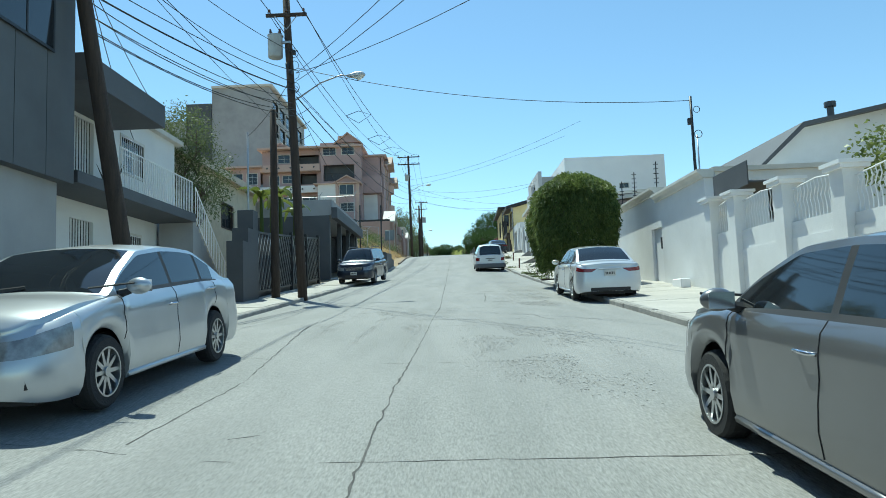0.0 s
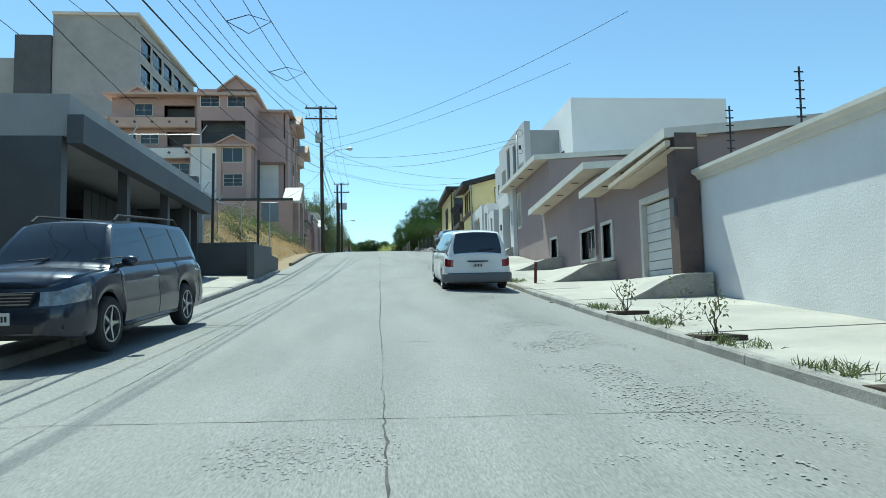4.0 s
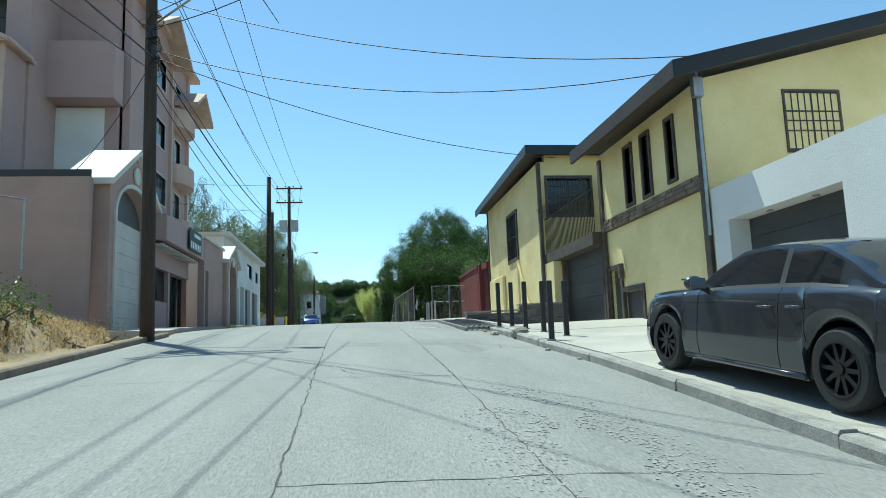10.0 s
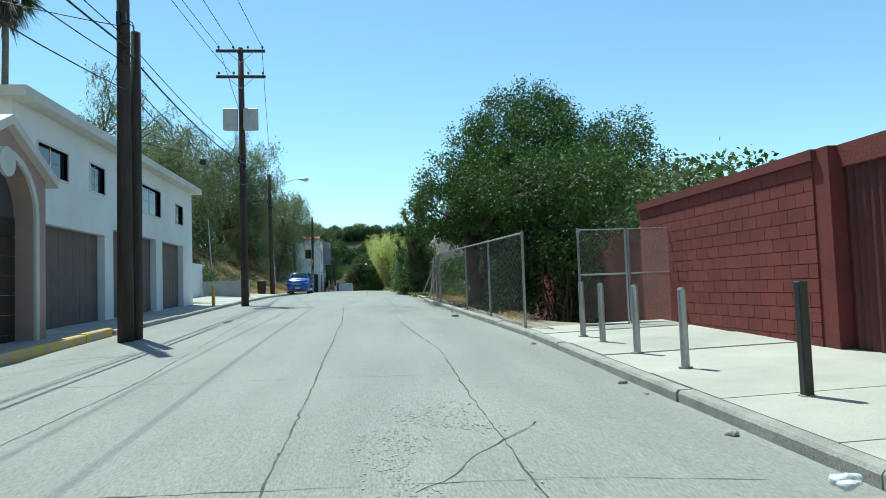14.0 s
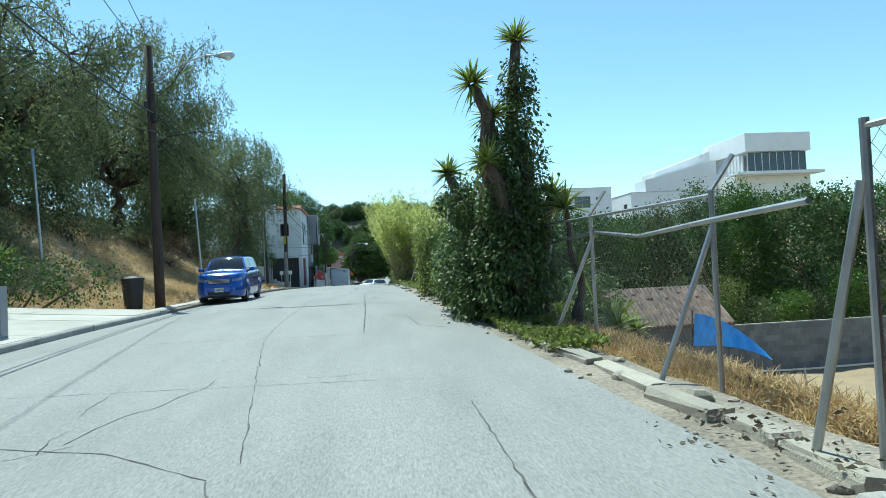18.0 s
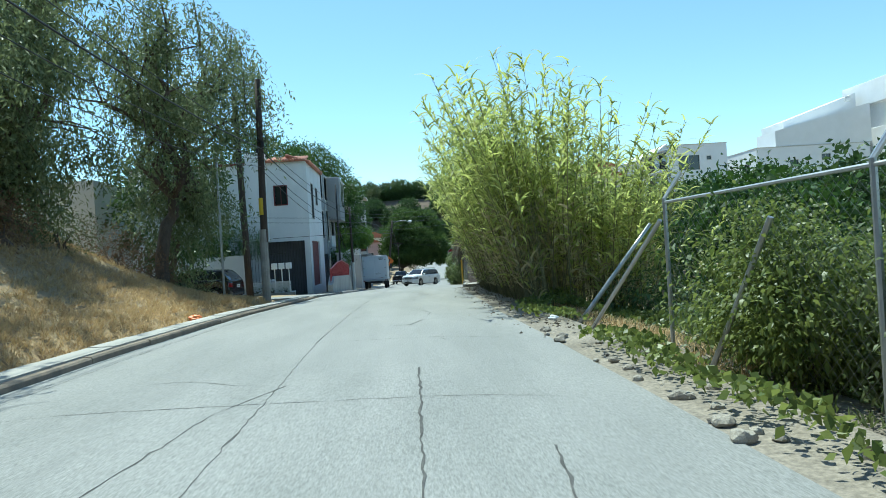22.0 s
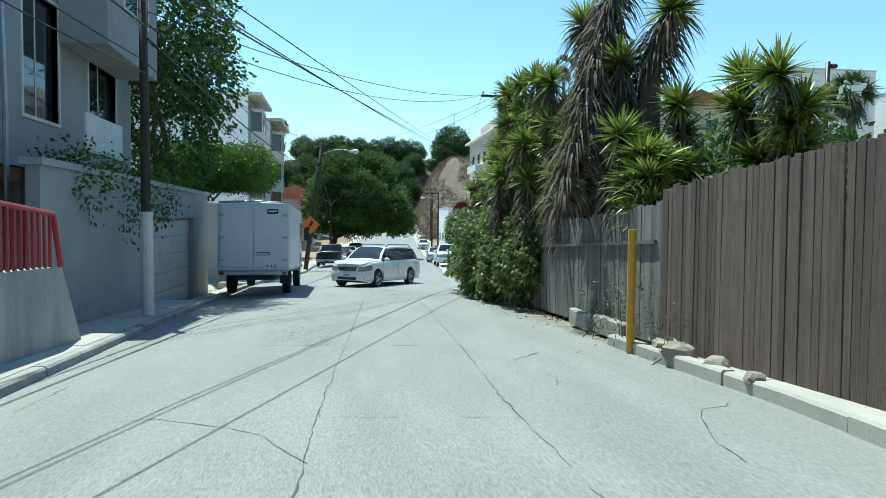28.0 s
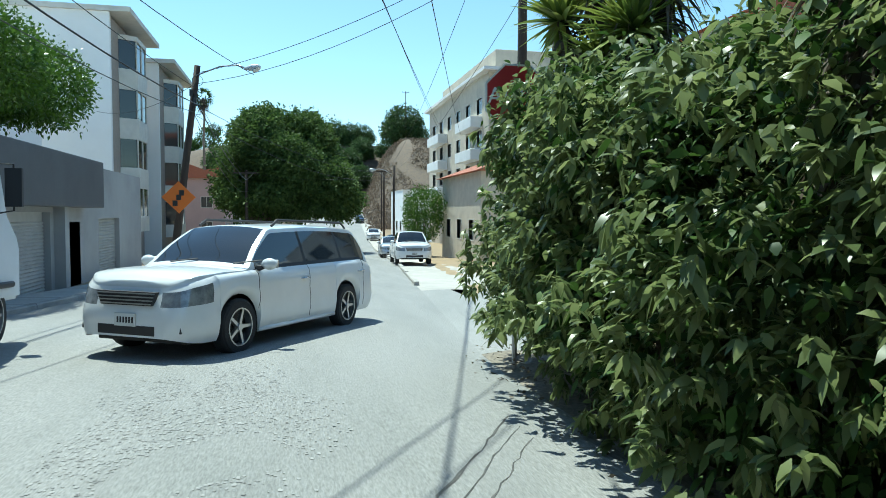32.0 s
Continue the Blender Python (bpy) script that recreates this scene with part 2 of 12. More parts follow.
def thing(name, at, label, category, group="", kind=""):
    ob = new(name)
    ob.empty_display_size = 0.2
    ob.matrix_basis = Matrix.Translation(at)
    return tagged(ob, label, category, group, kind)


def solid(name, bm, material, label, category, group="", kind="", smooth=False):
    return tagged(part(name, bm, material, None, "", smooth), label, category, group, kind)


def interp(pairs, y):
    return float(np.interp(y, [p[0] for p in pairs], [p[1] for p in pairs]))


# ---- the lie of the road ----
PROFILE = [(-80, -6.2), (-10, -0.8), (8, 0.61), (20, 1.59), (32, 2.6), (38, 3.15), (44, 3.74), (50, 4.37), (56, 5.08), (62, 5.86), (68, 6.64), (74, 7.28), (80, 7.79), (86, 8.25), (92, 8.5),
           (104, 8.85), (122, 9.3), (134, 9.58), (146, 9.73), (156, 9.75), (164, 9.68), (176, 9.4), (188, 8.89), (200, 8.33), (212, 7.82), (226, 7.3), (245, 6.7), (270, 6.1), (300, 6.3), (340, 7.6), (410, 11.5), (450, 13.0), (520, 13.5)]
LEFT = [(-80, -6), (10, -5.8), (25, -5.2), (38, -4.8), (62, -4.5), (84, -4.6), (92, -5.3), (112, -5.85), (128, -5.9), (142, -5.35), (160, -4.9), (176, -4.2), (190, -3.8), (200, -4.2), (214, -4.4), (228, -2.9), (240, -2.8), (285, -0.2), (410, 11), (520, 22)]
RIGHT = [(-80, 4.8), (12, 4.2), (26, 4), (44, 3.85), (62, 3.8), (77, 3.6), (90, 3.5), (104, 3.6), (118, 3.1), (129, 2.6), (140, 2.2), (160, 1.8), (170, 1.9), (178, 2.4), (190, 3.6), (210, 3.7), (240, 7.2), (285, 10.7), (410, 20.7), (520, 31.2)]


def zr(y):
    return interp(PROFILE, y)


def lx(y):
    return interp(LEFT, y)


def rx(y):
    return interp(RIGHT, y)


def steps(a, b, d):
    n = max(1, round((b - a) / d))
    return [a + (b - a) * i / n for i in range(n + 1)]


# ---- ground, road, kerbs ----
def smooth(a, b, v):
    t = min(1.0, max(0.0, (v - a) / (b - a)))
    return t * t * (3 - 2 * t)


def bump2(y, a, b, c, d):
    return smooth(a, b, y) * (1 - smooth(c, d, y))


def ground_z(x, y):
    z = zr(y)
    l, r = lx(y) - x, x - rx(y)
    off = max(l, r)
    h = z - 0.6 + 0.6 * smooth(0.9, 2.0, off)
    if l > 0:
        h += bump2(y, 52, 58, 80, 86) * (0.25 + 2.6 * smooth(0.6, 7.0, l)) * smooth(0.2, 0.8, l)
        h += bump2(y, 139, 147, 167, 177) * (0.15 + 5.0 * smooth(1.2, 13.0, l) + 7.0 * smooth(10, 42, l)) * smooth(0.3, 1.4, l)
        h += bump2(y, 105, 140, 142, 150) * 7.0 * smooth(20, 40, l)
        h += bump2(y, 240, 300, 420, 520) * 14.0 * smooth(30, 120, l)
    if r > 0:
        h -= bump2(y, 104, 112, 172, 184) * (3.2 * smooth(1.3, 5.0, r) + 4.0 * smooth(7, 19, r)) * smooth(0.5, 1.5, r)
        h += bump2(y, 170, 215, 290, 330) * 6.0 * smooth(24, 60, r)
        h -= bump2(y, 78, 81, 88, 91) * 1.0 * smooth(0.4, 1.5, r) * (1 - smooth(8, 11, r))
        h += bump2(y, 330, 385, 480, 560) * 19.5 * smooth(0.8, 13, r)
    return h if y < 440 else max(h, z - 0.6 + 26.0 * smooth(440, 492, y) * (1 - smooth(600, 1200, y)) * smooth(-120, -10, x) * (1 - smooth(120, 260, x)))


def build_ground():
    gx = sorted(set([-1500, -900, -500, -300, -200, -140] + list(np.arange(-100, -40, 5.0)) + list(np.arange(-40, 40, 1.0)) + list(np.arange(40, 121, 6.0)) + [150, 220, 320, 520, 900, 1500]))
    gy = sorted(set([-1200, -600, -300, -150] + list(np.arange(-100, 0, 8.0)) + list(np.arange(0, 230, 2.0)) + list(np.arange(230, 560, 8.0)) + [600, 700, 900, 1300, 2200]))
    vs, n = [], len(gx)
    for y in gy:
        for x in gx:
            l, r = lx(y) - x, x - rx(y)
            off = max(l, r)
            z = ground_z(x, y)
            if off > 1.2:
                z += noise.noise(Vector((x * 0.35, y * 0.35, 0))) * 0.25 * smooth(1.2, 5, off) + noise.noise(Vector((x * 0.9, y * 0.9, 3))) * 0.08
            vs.append((x, y, z))
    fs = [(j * n + i, j * n + i + 1, j * n + n + i + 1, j * n + n + i) for j in range(len(gy) - 1) for i in range(n - 1)]
    me = bpy.data.meshes.new("ground")
    me.from_pydata(vs, [], fs)
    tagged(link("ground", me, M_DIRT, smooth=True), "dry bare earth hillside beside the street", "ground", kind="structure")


build_ground()


def surf(x, y):
    """Height of the cambered road surface."""
    l, r = x - lx(y), rx(y) - x
    return zr(y) - 0.08 * (1 - smooth(0.0, 2.0, min(l, r))) + 0.18 * smooth(1.2, 3.6, -x) * (1 - smooth(11.5, 16.5, y))


def build_road():
    """Cast concrete: one base sheet, cambered to the gutters."""
    ys, n = steps(-80, 520, 1.5), 13
    vs = []
    for y in ys:
        for i in range(n):
            f = i / (n - 1)
            x = lx(y) - 0.06 + (rx(y) - lx(y) + 0.12) * f
            vs.append((x, y, surf(x, y)))
    fs = [(j * n + i, j * n + i + 1, j * n + n + i + 1, j * n + n + i) for j in range(len(ys) - 1) for i in range(n - 1)]
    me = bpy.data.meshes.new("road")
    me.from_pydata(vs, [], fs)
    return tagged(link("road", me, M_ROAD, smooth=True), "pale worn concrete street with cracked slabs", "road", kind="structure")


road = build_road()


def verge(side, y0, y1, width, m):
    """Loose dirt from the road's edge up to the open ground."""
    edge = lx if side < 0 else rx
    bm = bmesh.new()
    rows = []
    for y in steps(y0, y1, 0.8):
        row = []
        for k in range(6):
            d = width * k / 5
            x = edge(y) + side * (d - 0.10 + (0.3 * noise.noise(Vector((y * 0.5, side, 0))) + 0.12 * noise.noise(Vector((y * 1.9, side, 4)))) * (1 if k == 0 else 0))
            z = max(ground_z(x, y), zr(y) - 0.07) if k < 3 else ground_z(x, y)
            row.append(bm.verts.new((x, y, z + (0.0 if k else -0.03) + 0.05 * noise.noise(Vector((x * 1.5, y * 1.5, 7))) * min(1, k))))
        rows.append(row)
    for a, b in zip(rows, rows[1:]):
        for k in range(5):
            bm.faces.new((a[k], a[k + 1], b[k + 1], b[k]))
    tagged(part("verge", bm, m, smooth=True), "dusty verge of loose dirt along the road edge", "ground", kind="structure")


M_SAND = mat("pale_gritty_dust", (0.37, 0.32, 0.255), 0.95, color2=(0.25, 0.215, 0.17), scale=1.2, fine=0.6, bump=0.9, bump_scale=12, stain=0.4)
verge(1, 104.3, 180, 2.6, M_SAND)
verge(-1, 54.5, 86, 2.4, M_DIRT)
verge(-1, 139, 175, 2.4, mat("straw_covered_bank", (0.47, 0.34, 0.18), 0.95, color2=(0.36, 0.25, 0.13), scale=1.1, fine=0.6, bump=0.9, bump_scale=14, stain=0.4))
verge(1, 193, 211, 2.6, M_SAND)
verge(1, 211, 222, 2.6, M_ROAD)
verge(1, 222, 432, 3.0, M_WALK)
verge(-1, 200, 216, 2.4, M_WALK)
verge(-1, 246, 432, 3.0, M_WALK)


# ---- kerbs, pavements, slab joints ----
M_KYEL = mat("worn_yellow_kerb", (0.55, 0.38, 0.06), 0.8, color2=(0.42, 0.36, 0.25), scale=3, stain=0.5, bump=0.3)


def kerb_run(side, y0, y1, width=0.16, m=None, rise=0.05, piece=2.4):
    """Kerb stones laid end to end along one edge of the road."""
    edge = lx if side < 0 else rx
    kb = tagged(new("kerb"), "worn concrete kerb along the street", "kerb", kind="structure")
    kb.matrix_basis = Matrix.Translation((edge(y0), y0, zr(y0)))
    rng = random.Random(int(y0 * 7) + side)
    y = y0
    while y < y1 - 0.2:
        b = min(y1, y + piece * rng.uniform(0.8, 1.15))
        ys = steps(y + 0.012, b - 0.012, 1.2)
        bm = bmesh.new()
        dz, dx = rng.uniform(-0.015, 0.015), rng.uniform(-0.012, 0.012)
        rows = []
        for q in ys:
            e, z = edge(q) + dx, zr(q) + rise + dz
            o = side * width
            rows.append([bm.verts.new(p) for p in ((e, q, z - 0.4), (e, q, z - 0.03), (e + side * 0.025, q, z), (e + o, q, z), (e + o, q, z - 0.4))])
        for r, s in zip(rows, rows[1:]):
            for k in range(4):
                bm.faces.new((r[k], r[k + 1], s[k + 1], s[k]))
        bm.faces.new(rows[0])
        bm.faces.new(rows[-1][::-1])
        part("kerb_stone", bm, m or M_KERB, kb)
        y = b
    return kb


def pavement(side, y0, y1, width, label, m=None, rise=0.05, tilt=0.02, slab=1.6):
    """Pavement flags cast one after another behind the kerb."""
    edge = lx if side < 0 else rx
    pv = tagged(new("pavement"), label, "pavement", kind="structure")
    pv.matrix_basis = Matrix.Translation((edge(y0) + side, y0, zr(y0)))
    rng = random.Random(int(y0 * 3) + 5 * side)
    y = y0
    while y < y1 - 0.1:
        b = min(y1, y + slab)
        w = width(y + slab / 2) if callable(width) else width
        bm = bmesh.new()
        dz = rng.uniform(-0.008, 0.008)
        a0, a1 = edge(y) + side * 0.17, edge(b) + side * 0.17
        g = 0.007
        v = [bm.verts.new(p) for p in ((a0, y + g, zr(y) + rise + dz), (a0 + side * w, y + g, zr(y) + rise + dz + w * tilt), (a1 + side * w, b - g, zr(b) + rise + dz + w * tilt), (a1, b - g, zr(b) + rise + dz))]
        u = [bm.verts.new((q.co.x, q.co.y, q.co.z - 0.25)) for q in v]
        bm.faces.new(v)
        bm.faces.new(u[::-1])
        for k in range(4):
            bm.faces.new((v[k], v[(k + 1) % 4], u[(k + 1) % 4], u[k]))
        part("paving_slab", bm, m or M_WALK, pv)
        y = b
    return pv


kerb_run(1, -20, 81.6)
kerb_run(1, 87.2, 121.0)
kerb_run(1, 177, 194.5, m=M_WALK, rise=0.09)
kerb_run(1, 224, 300, m=M_WALK)
kerb_run(-1, -20, 56)
kerb_run(-1, 60, 84, m=mat("dirty_kerb", (0.25, 0.20, 0.15), 0.95, color2=(0.17, 0.14, 0.11), bump=0.6, stain=0.4))
kerb_run(-1, 98, 108.4, m=M_KYEL, rise=0.12)
kerb_run(-1, 108.6, 139)
kerb_run(-1, 139, 174.5, m=mat("dirty_kerb", (0.25, 0.20, 0.15)), rise=0.02)
kerb_run(-1, 183.6, 200)
kerb_run(-1, 200, 246)
pavement(1, -20, 40, 3.6, "pale concrete pavement below the garden wall")
pavement(1, 40, 60, 3.5, "pale concrete pavement and driveways by the mauve house")
pavement(1, 60, 77.4, 3.5, "pale concrete pavement before the white gates")
pavement(1, 77.4, 81.6, 3.8, "raised grey pavement with bollards", M_WALK)
pavement(1, 87.2, 104.5, 3.3, "grey pavement along the yellow house")
pavement(1, 178, 193.5, 0.9, "narrow pavement below the board fence")
pavement(-1, -20, 40, 1.7, "broken pale pavement on the left bank")
pavement(-1, 40, 55, 2.2, "concrete apron before the carport")
pavement(-1, 85, 98, 1.9, "sloping concrete apron before the gateways")
pavement(-1, 98, 124, 1.7, "pale pavement before the garages")
pavement(-1, 124, 139, 6.5, "broad pale concrete driveway", tilt=0.07)
pavement(-1, 139, 174, 0.45, "narrow gutter strip under the embankment")
pavement(-1, 174.5, 183.4, 9.5, "pale concrete forecourt before the white house", M_ROAD, tilt=0.004, rise=0.0)
pavement(-1, 183.4, 204, 1.0, "pale pavement by the ramp wall")
pavement(-1, 214, 246, 1.2, "pale pavement beyond the truck")
# level driveway slabs on the slope
for a, b, x1 in ((39.6, 45.2, 7.25), (45.6, 51.2, 7.25), (51.6, 56.0, 7.5), (62.0, 66.2, 7.8), (69.2, 72.0, 7.4)):
    x0, n, q = rx(a) + (0.9 if b < 60 else 2.2), 8, 8
    bm = bmesh.new()

    def dz(f, g):
        return (zr(a + (b - a) * g) + 0.06) * (1 - smooth(0.1, 0.75, f)) + (zr(b) + 0.08) * smooth(0.1, 0.75, f)
    top = [[bm.verts.new((x0 + (x1 - x0) * f / n, a + (b - a) * g / q, dz(f / n, g / q))) for f in range(n + 1)] for g in range(q + 1)]
    bot = [[bm.verts.new((x0 + (x1 - x0) * f / n, a + (b - a) * g / q, zr(a) - 0.3)) for f in range(n + 1)] for g in (0, q)]
    for g in range(q):
        for f in range(n):
            bm.faces.new((top[g][f], top[g][f + 1], top[g + 1][f + 1], top[g + 1][f]))
    for f in range(n):
        bm.faces.new((bot[0][f], bot[0][f + 1], top[0][f + 1], top[0][f]))
        bm.faces.new((bot[1][f], bot[1][f + 1], top[q][f + 1], top[q][f]))
    dw = tagged(part("driveway", bm, M_WALK), "level concrete driveway slab cut into the slope", "driveway", kind="structure")
    bm = bmesh.new()
    for f in range(n):
        u, v = x0 + (x1 - x0) * f / n, x0 + (x1 - x0) * (f + 1) / n
        vv = [bm.verts.new(c) for c in ((u, a - 0.006, zr(a) - 0.3), (v, a - 0.006, zr(a) - 0.3), (v, a - 0.006, dz((f + 1) / n, 0) - 0.03), (u, a - 0.006, dz(f / n, 0) - 0.03))]
        bm.faces.new(vv)
    part("riser", bm, M_KERB, dw, "grimy concrete riser")

bm = bmesh.new()
hull = [bm.verts.new((x, y, z)) for x, dz in ((4.0, 0), (7.6, 1)) for y in (81.62, 87.25) for z in (7.2, (zr(y) + 0.06) * (1 - dz) + 7.8 * dz)]
for q in ((0, 1, 3, 2), (4, 6, 7, 5), (0, 4, 5, 1), (2, 3, 7, 6), (1, 5, 7, 3), (0, 2, 6, 4)):
    bm.faces.new([hull[i] for i in q])
tagged(part("driveway", bm, M_WALK), "grey concrete driveway behind the drain grating", "driveway", kind="structure")

# joints and cracks: thin dark fillings let into the surface
random.seed(11)


def crack(pts, w, parent, broken=0.35):
    """A ragged, broken crack along plan points, lying just proud of the slabs."""
    bm = bmesh.new()
    fine, seed = [], random.uniform(0, 90)
    for p, q in zip(pts, pts[1:]):
        n = max(1, int(math.dist(p, q) / 0.13))
        for i in range(n):
            f = i / n
            fine.append((p[0] + (q[0] - p[0]) * f + random.gauss(0, 0.008), p[1] + (q[1] - p[1]) * f + random.gauss(0, 0.008)))
    fine.append(pts[-1])
    last, run = None, 0.0
    for i, p in enumerate(fine):
        q, o = fine[min(i + 1, len(fine) - 1)], fine[max(i - 1, 0)]
        run += math.dist(p, o)
        d = Vector((q[0] - o[0], q[1] - o[1]))
        d = d.normalized() if d.length > 0 else Vector((0, 1))
        k = 0.5 + 0.5 * noise.noise(Vector((run * 0.45, seed, 0))) + 0.35 * noise.noise(Vector((run * 2.2, seed, 5)))
        if k < broken * 0.9:
            last = None
            continue
        n = Vector((-d.y, d.x)) * w * min(1.0, k) * random.uniform(0.2, 0.75)
        row = [bm.verts.new((p[0] + s * n.x, p[1] + s * n.y, surf(p[0] + s * n.x, p[1] + s * n.y) + 0.003)) for s in (-1, 1)]
        if last:
            bm.faces.new((last[0], last[1], row[1], row[0]))
        last = row
    if bm.faces:
        part("joint", bm, M_CRACK, parent)
    else:
        bm.free()


def jx(y):
    """The long joint between the two lanes."""
    return interp([(-10, -0.7), (7, -0.66), (13, -0.48), (18, -0.34), (30, -0.28), (38, -0.26), (44, -0.21), (52, -0.16), (64, -0.05), (70, -0.2), (82, -0.28), (90, -0.13), (110, -0.2), (117, -0.44), (122, -0.25), (130, -1.28), (144, -1.4), (157, -1.64), (169, -1.4), (175, -1.29), (184, -0.9), (190, -0.7), (202, -0.05), (210, 0.4)], y)


def right_joint(y):
    """The joint of the narrow strip cast along the right kerb."""
    return interp([(-10, 1.5), (40, 1.45), (60, 1.5), (82, 1.45), (96, 1.51), (102, 1.65), (109, 1.25), (116, 1.52), (122, 1.45), (130, 1.5), (150, 1.2), (165, 1.25), (180, 0.9), (189, 0.93), (195, 1.28), (203, 1.64)], y)


for k, y in enumerate(steps(-8.3, 203.0, 4.3)):
    a, b = lx(y) + 0.35, (right_joint(y) if k % 3 else rx(y) - 0.4)
    if k % 4 == 2:
        a = jx(y)
    j = random.uniform(-0.1, 0.1)
    crack([(a, y + 0.3 + j), (jx(y), y + j + random.uniform(-0.04, 0.04)), (b, y - 0.25 + j)], 0.017, road, 0.12 if k % 2 else 0.3)
for y0, y1 in ((-8, 20), (20, 47), (47, 70), (70, 96), (96, 119)):
    crack([(jx(y) + random.uniform(-0.02, 0.02), y) for y in steps(y0, y1, 2.5)], 0.026, road, 0.05)
for y0, y1 in ((122.5, 144), (144, 168), (168, 190), (190, 206)):
    crack([(jx(y) + random.uniform(-0.02, 0.02), y) for y in steps(y0, y1, 2.5)], 0.018, road, 0.2)
for y0, y1 in ((64, 84), (86, 110), (114, 124), (186, 204)):
    crack([(right_joint(y) + random.uniform(-0.03, 0.03), y) for y in steps(y0, y1, 2.0)], 0.022, road, 0.12)
for run, w in (([(-2.9, 14.6), (-2.6, 11), (-2.3, 7.5), (-2.4, 5)], 0.03), ([(-2.8, 21), (-2.9, 30), (-2.7, 40)], 0.014), ([(-2.5, 96), (-2.4, 100), (-2.9, 109), (-3.2, 118)], 0.022),
               ([(-0.43, 16.5), (0.6, 15.8), (1.75, 14.9), (1.9, 14.0), (4.0, 13.6)], 0.03), ([(-3.5, 15.6), (-1.0, 14.8), (1.5, 14.1)], 0.026),
               ([(-5.6, 124.5), (-3.4, 123.8), (-1.36, 123.0), (-0.46, 122.2), (-0.23, 121.3), (-0.3, 118.8)], 0.03), ([(0.67, 121.4), (1.6, 121.0), (2.2, 121.2)], 0.03),
               ([(0.36, 143.4), (0.45, 135.4), (0.46, 129.8)], 0.035), ([(-0.05, 152.7), (-0.08, 148.5), (-0.18, 145.4), (-0.18, 144.3)], 0.04), ([(0.83, 149.4), (0.52, 146.5), (0.61, 144.9), (0.88, 144.0)], 0.04),
               ([(-2.78, 149.0), (-2.15, 148.8), (-1.9, 151.0), (-1.47, 152.1)], 0.025), ([(0.26, 143.7), (0.42, 143.8), (0.43, 142.8)], 0.045), ([(-0.9, 144.6), (-0.2, 144.3), (0.2, 144.2)], 0.03),
               ([(-0.52, 157.5), (-0.16, 157.5), (0.12, 158.4)], 0.04), ([(0.1, 161.0), (0.3, 160.2), (0.2, 159.3)], 0.03), ([(-4.9, 140), (-4.5, 160), (-3.7, 178), (-3.4, 192)], 0.03),
               ([(0.0, 138.2), (0.45, 137.9), (1.2, 137.6), (1.5, 138.4)], 0.03), ([(0.5, 133.2), (1.4, 133.0), (1.5, 131.0), (2.0, 130.6)], 0.025)):
    crack(run, w, road, 0.08)
# a cable bundle's shadow crossing the road askew, drawn as dark crack lines
shadow_run = [(-4.0, 193.7), (-3.6, 195.2), (-2.2, 197.6), (-0.2, 200.2), (0.4, 201.5), (1.8, 204.7), (3.4, 207.6)]
for d, w in ((0.0, 0.03), (0.16, 0.02), (0.3, 0.03)):
    crack([(x - 0.5 * d, y + d) for x, y in shadow_run], w, road, 0.05)
for run, w in (([(-2.1, 24.9), (-0.6, 24.6), (0.3, 24.4), (1.7, 24.2)], 0.05), ([(-1.4, 23.4), (1.1, 23.3), (1.7, 23.2), (1.8, 20.8), (3.3, 20.5)], 0.03), ([(2.6, 19.3), (2.6, 17.7)], 0.05), ([(1.8, 19.5), (2.7, 19.5)], 0.035),
               ([(1.1, 23.1), (1.0, 20.4), (0.9, 19.4), (1.8, 19.1)], 0.03), ([(0.0, 57.9), (0.7, 57.2), (1.6, 56.4), (3.0, 56.2)], 0.035), ([(0.0, 60.4), (1.3, 60.2), (3.3, 60.0)], 0.03), ([(2.4, 57.0), (2.4, 55.7)], 0.05),
               ([(0.1, 64.2), (0.7, 63.9), (1.6, 63.4), (1.6, 62.1)], 0.03), ([(0.2, 69.0), (2.4, 67.7), (2.4, 64.8)], 0.02), ([(-1.2, 85.3), (-0.2, 85.1), (1.4, 84.4)], 0.05), ([(-1.2, 84.5), (-0.1, 84.2), (1.4, 83.5)], 0.05), ([(-1.7, 90.0), (-0.6, 89.5), (0.4, 89.1)], 0.03)):
    crack(run, w, road, 0.12)
for k in range(70):
    y = random.uniform(0, 205)
    x = random.uniform(lx(y) + 0.6, rx(y) - 0.6)
    pts = [(x, y)]
    a = random.uniform(0, 6.28)
    for i in range(random.randint(2, 6)):
        a += random.uniform(-0.7, 0.7)
        pts.append((pts[-1][0] + 0.35 * math.cos(a), pts[-1][1] + 0.45 * math.sin(a)))
    crack(pts, random.uniform(0.006, 0.02), road)


